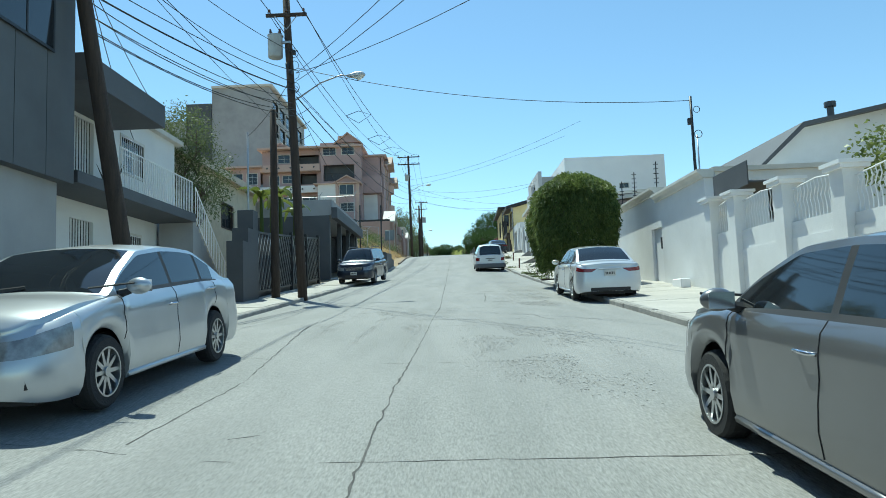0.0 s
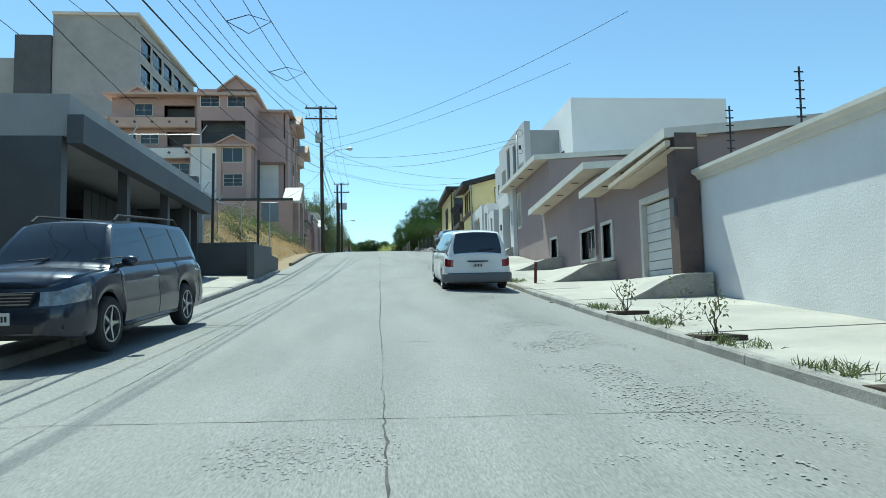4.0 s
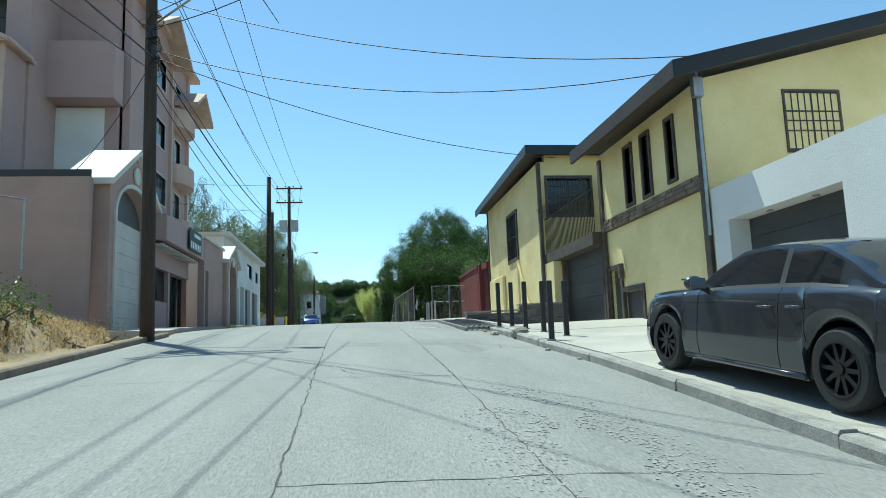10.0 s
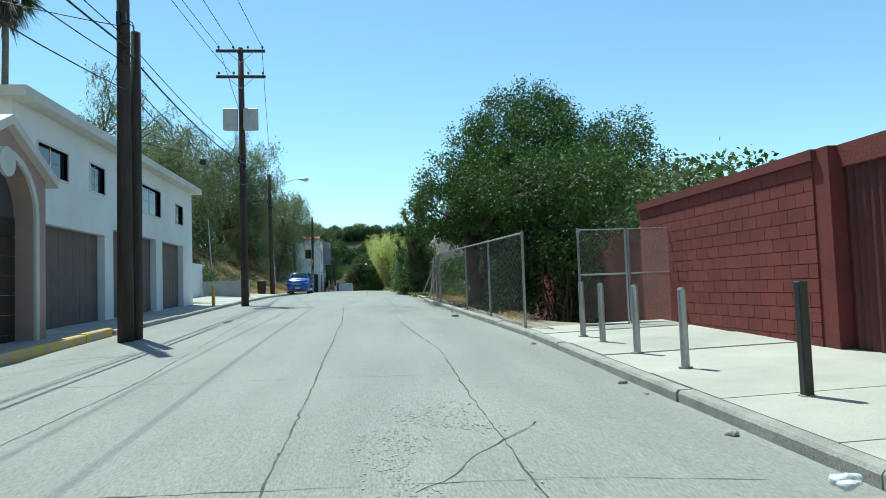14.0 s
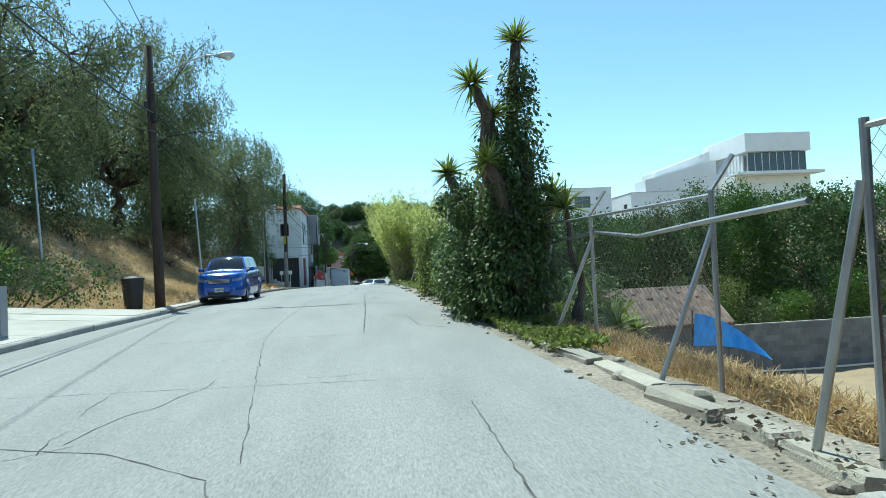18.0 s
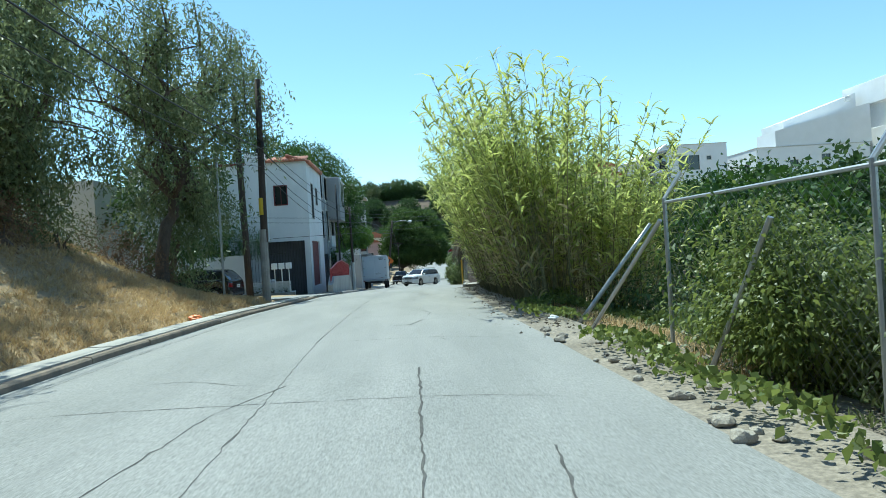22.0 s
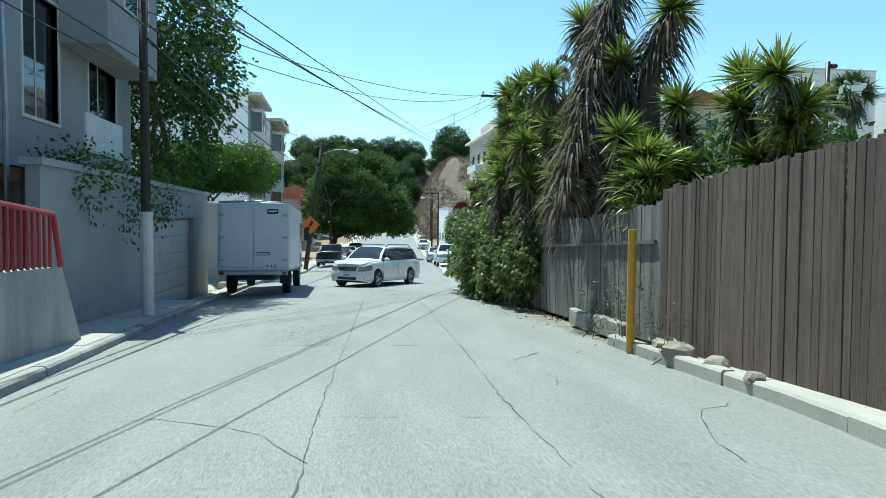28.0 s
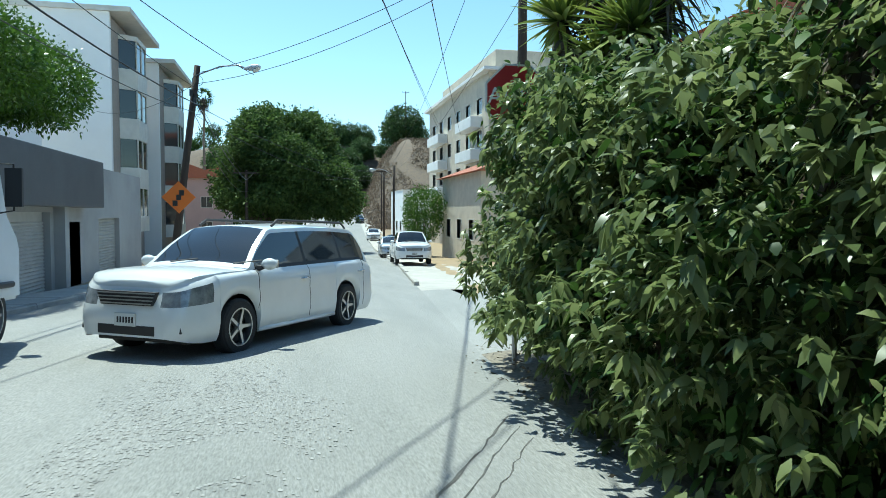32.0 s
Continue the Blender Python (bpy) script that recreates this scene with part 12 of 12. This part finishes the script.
park(car("bright blue retro hatchback parked against the embankment kerb", "car", L=4.29, W=1.72, H=1.72, wb=2.62, fo=0.85, hood=1.1, belt=1.12, deck=1.1, gh=(0.95, 0.42, -1.55, -2.08), body=P_BLUE, r=0.33, clear=0.2, spokes=9, kind="hatch"), -4.75, 144.9, 180)
park(car("dark hatchback parked in driveway under the trees", "car", L=4.3, W=1.75, H=1.6, wb=2.6, fo=0.85, hood=1.0, belt=1.05, deck=1.06, gh=(1.1, 0.5, -1.6, -2.05), body=P_BLACK, r=0.33, kind="hatch"), -10.8, 179.6, 80, zr(180) + 0.02, 0)
park(car("white crossover car turning out of the side street", "car", L=4.88, W=1.84, H=1.69, wb=2.89, fo=0.95, hood=1.08, belt=1.08, deck=1.1, gh=(1.25, 0.55, -1.95, -2.3), body=P_WHITE, r=0.36, clear=0.24, spokes=5, kind="suv"), 0.9, 213.2, 148)
park(car("white saloon waiting in the middle of street", "car", body=P_WHITE, **SED), 2.2, 226.5, 176)
park(car("dark red saloon parked in a row of cars", "car", body=P_RED, group="cars parked down the hill", **SED), -0.6, 249, -4)
park(car("white saloon parked in a row of cars", "car", body=P_WHITE, group="cars parked down the hill", **SED), 0.1, 255, -4)
park(car("black minivan parked under the big tree", "car", body=P_BLACK, L=4.75, W=1.9, H=1.8, wb=2.88, fo=0.98, hood=1.02, belt=1.05, deck=1.08, gh=(1.65, 0.75, -2.1, -2.36), kind="van", group="cars parked down the hill"), 0.9, 262, -4)
park(car("silver saloon parked facing up the street", "car", body=P_SILVER, group="cars parked down the hill", **SED), 8.6, 252, 175)
park(car("dark grey hatchback parked facing up the street", "car", body=P_DGREY, L=4.2, W=1.72, H=1.55, wb=2.55, fo=0.85, hood=1.0, belt=1.04, deck=1.06, gh=(1.05, 0.5, -1.6, -2.05), kind="hatch", group="cars parked down the hill"), 10.4, 262, 175)
park(car("white saloon parked farther up the hill", "car", body=P_WHITE, group="cars parked down the hill", **SED), 12.0, 292, 175)
park(car("black saloon parked far up the hill", "car", body=P_BLACK, group="cars parked down the hill", **SED), 15.4, 345, 175)
park(car("silver saloon parked far up the hill", "car", body=P_SILVER, group="cars parked down the hill", **SED), 17.6, 372, 175)


def pickup(label, body, x, y, yaw):
    c = car(label, "pickup truck", L=5.4, W=1.95, H=1.82, wb=3.5, fo=0.95, hood=1.15, belt=1.18, deck=1.15, gh=(1.3, 0.75, -0.55, -0.8), body=body, r=0.38, clear=0.32, spokes=6, kind="suv2")
    part("bed_liner", bx(-0.82, 0.82, -2.6, -0.85, 1.16, 1.195), M_PLAST, c)
    part("tailgate", bx(-0.8, 0.8, -2.73, -2.68, 0.68, 1.12, 0.02), body, c)
    part("rear_bumper", bx(-0.9, 0.9, -2.82, -2.6, 0.42, 0.6, 0.03), M_CHROME, c)
    return park(c, x, y, yaw)


pickup("black pickup truck parked beyond the box truck", P_BLACK, -1.45, 239.6, -5)
pickup("white pickup truck parked on the far side", P_WHITE, 8.0, 240.5, 176)


def box_truck():
    t = thing("box_truck", (0, 0, 0), "white step van parked at the kerb", "truck")
    M_TB = mat("white_truck_panel", (0.60, 0.63, 0.67), 0.35, color2=(0.55, 0.58, 0.62), scale=0.8, stain=0.18, stain_color=(0.42, 0.43, 0.45), bump=0.25, bump_scale=2.5)
    part("cargo_box", bx(-1.1, 1.1, -3.6, 2.3, 0.78, 2.95, 0.05), M_TB, t)
    for z in (0.8, 2.9):
        part("edge_moulding", bx(1.098, 1.12, -3.55, 2.3, z, z + 0.06, 0.008), M_STEEL, t)
    bm = bmesh.new()
    tube(bm, [(-1.06, -3.58, 2.95), (0, -3.58, 2.99), (1.06, -3.58, 2.95), (1.06, -1.0, 2.95), (1.06, 2.3, 2.95)], 0.03, 6)
    part("roof_rail", bm, M_STEEL, t)
    for sx in (0, 1):
        d = part("rear_door", bx(-1.0 + 1.01 * sx, -0.01 + 1.01 * sx, -3.635, -3.6, 0.9, 2.84, 0.012), M_TB, t)
        for k in range(3):
            part("hinge", bx(-1.05 + 1.95 * sx, -0.9 + 1.95 * sx, -3.655, -3.635, 1.1 + 0.7 * k, 1.18 + 0.7 * k, 0.006), M_STEEL, d)
    bm = bmesh.new()
    for r0 in ((0.1, 0.5, 1.28, 1.30), (0.1, 0.5, 1.36, 1.38), (0.1, 0.12, 1.28, 1.38), (0.48, 0.5, 1.28, 1.38)):
        vbox(bm, r0[0], r0[1], -3.65, -3.635, r0[2], r0[3])
    part("door_latch", bm, M_BLACK, t)
    pl = part("rear_plate", bx(0.42, 0.76, -3.65, -3.635, 2.58, 2.74, 0.006), M_BLACK, t)
    part("plate_bar", bx(0.46, 0.72, -3.656, -3.65, 2.64, 2.69), M_PLATE, pl)
    for k in range(7):
        part("stripe", bx(0.35 + 0.06 * k, 0.385 + 0.06 * k, -3.642, -3.636, 0.92, 0.99), M_TAIL if k % 2 else M_PLATE, t)
    part("rear_bar", bx(-1.05, 1.05, -3.72, -3.55, 0.66, 0.78, 0.02), M_STEEL, t)
    for sx in (-1, 1):
        part("tail_light", bx(sx * 0.95 - 0.07, sx * 0.95 + 0.07, -3.73, -3.7, 0.68, 0.76, 0.01), M_TAIL, t)
    part("chassis", bx(-0.6, 0.6, -3.4, 3.0, 0.5, 0.78), M_PLAST, t)
    bm = bmesh.new()
    prism(bm, [(2.3, 0.6), (2.3, 2.92), (2.5, 2.9), (2.78, 2.6), (3.0, 1.7), (3.4, 1.5), (3.5, 1.3), (3.5, 0.6)], "x", -1.06, 1.06)
    bmesh.ops.bevel(bm, geom=bm.edges[:], offset=0.05, segments=2, affect="EDGES")
    cb = part("cab", bm, M_TB, t, smooth=False)
    for sx in (-1, 1):
        cd = part("cab_door", bx(*sorted((sx * 1.1, sx * 1.118)), 1.35, 2.2, 0.85, 2.75, 0.008), M_TB, t)
        part("door_window", bx(*sorted((sx * 1.118, sx * 1.126)), 1.5, 2.08, 1.75, 2.5, 0.004), M_CARGLASS, cd)
        part("door_vent", bx(*sorted((sx * 1.118, sx * 1.124)), 1.5, 2.05, 0.98, 1.35, 0.004), M_PLAST, cd)
        part("quarter_window", bx(*sorted((sx * 1.06, sx * 1.07)), 2.36, 2.68, 1.75, 2.5, 0.003), M_CARGLASS, cb)
        part("front_wheel_arch", bx(*sorted((sx * 1.0, sx * 1.12)), 2.25, 3.15, 0.78, 0.86, 0.02), M_PLAST, t)
        part("headlight", bx(sx * 0.8 - 0.12, sx * 0.8 + 0.12, 3.5, 3.52, 1.0, 1.2, 0.01), M_LAMP, cb)
    bm = bmesh.new()
    prism(bm, [(2.80, 2.58), (3.01, 1.74), (3.02, 1.74), (2.81, 2.58)], "x", -0.95, 0.95)
    part("windscreen", bm, M_CARGLASS, cb)
    bm = bmesh.new()
    tube(bm, [(1.1, 2.5, 2.4), (1.3, 2.62, 2.4), (1.3, 2.62, 1.8), (1.1, 2.5, 1.75)], 0.014, 5)
    vbox(bm, 1.2, 1.4, 2.6, 2.66, 1.85, 2.35)
    part("wing_mirror", bm, M_PLAST, t)
    part("mudguard", bx(0.72, 1.08, -2.62, -2.6, 0.35, 0.95), M_PLAST, t)
    tyre, rimm, drum = wheel_meshes(0.42, 0.26, M_STEEL, 8)
    for sx in (-1, 1):
        for a in (2.7, -2.0):
            w = new("wheel", tyre)
            w.parent = t
            w.matrix_basis = pose(sx * 0.9, a, 0.42, 0, 0, 0 if sx > 0 else 180)
            for nm, me in (("rim", rimm), ("brake_drum", drum)):
                o = new(nm, me)
                o.parent = w
    return t


bt = box_truck()
bt.matrix_basis = pose(-3.3, 209.8, zr(209.8) + 0.0, math.degrees(math.atan((zr(212) - zr(207)) / 5)), 0, 0)


# ---- litter and saplings on the pavements ----
def plastic_bag(x, y, z, seed):
    bm = bmesh.new()
    bmesh.ops.create_icosphere(bm, subdivisions=3, radius=0.075)
    for v in bm.verts:
        n = noise.noise(v.co * 14 + Vector((seed, 0, 0)))
        v.co = Vector((v.co.x * (1.2 + 0.6 * n), v.co.y * (0.9 + 0.7 * n), max(-0.05, v.co.z * (0.55 + 0.5 * n)))) + Vector((x, y, z + 0.05))
    return solid("plastic_bag", bm, mat("thin_white_plastic", (0.62, 0.64, 0.66), 0.4, color2=(0.5, 0.52, 0.55), scale=9, bump=0.4), "crumpled white plastic bag lying at the kerb", "litter")


def sapling(x, y, seed):
    rng = np.random.default_rng(seed)
    z = zr(y) + 0.06
    t = thing("sapling", (x, y, z), "thin young sapling in a dark square pavement pit", "sapling", "pavement saplings")
    part("pit", bx(x - 0.3, x + 0.3, y - 0.3, y + 0.3, z - 0.1, z + 0.035), mat("pit_soil", (0.06, 0.045, 0.035), 0.95, bump=0.6), t, "dark soil in the tree pit")
    for k in range(5):
        e = (x + rng.normal() * 0.12, y + rng.normal() * 0.12, z + rng.uniform(0.4, 0.65))
        part("stem", limb(rng, (x, y, z), e, 0.01, 0.004, 0.03)[0], M_BARK, t)
    P = np.array([x, y, z + 0.42]) + rng.normal(size=(70, 3)) * np.array([0.1, 0.1, 0.13])
    quads("foliage", leaf_set(rng, P, rng.normal(size=P.shape), 0.07, 0.5), 4, L_OLIVE, t)


plastic_bag(3.16, 94.4, zr(94.4) + 0.02, 1)
plastic_bag(2.35, 156.6, zr(156.6), 2)
for k, (x, y) in enumerate(((4.28, 30.4), (4.28, 33.9), (4.3, 37.2))):
    sapling(x, y, 950 + k)
solid("concrete_block", bx(6.95, 7.25, 20.75, 21.6, zr(21.2) + 0.05, zr(21.2) + 0.35, 0.03), M_WHITE2, "white painted concrete block against the garden wall", "block")
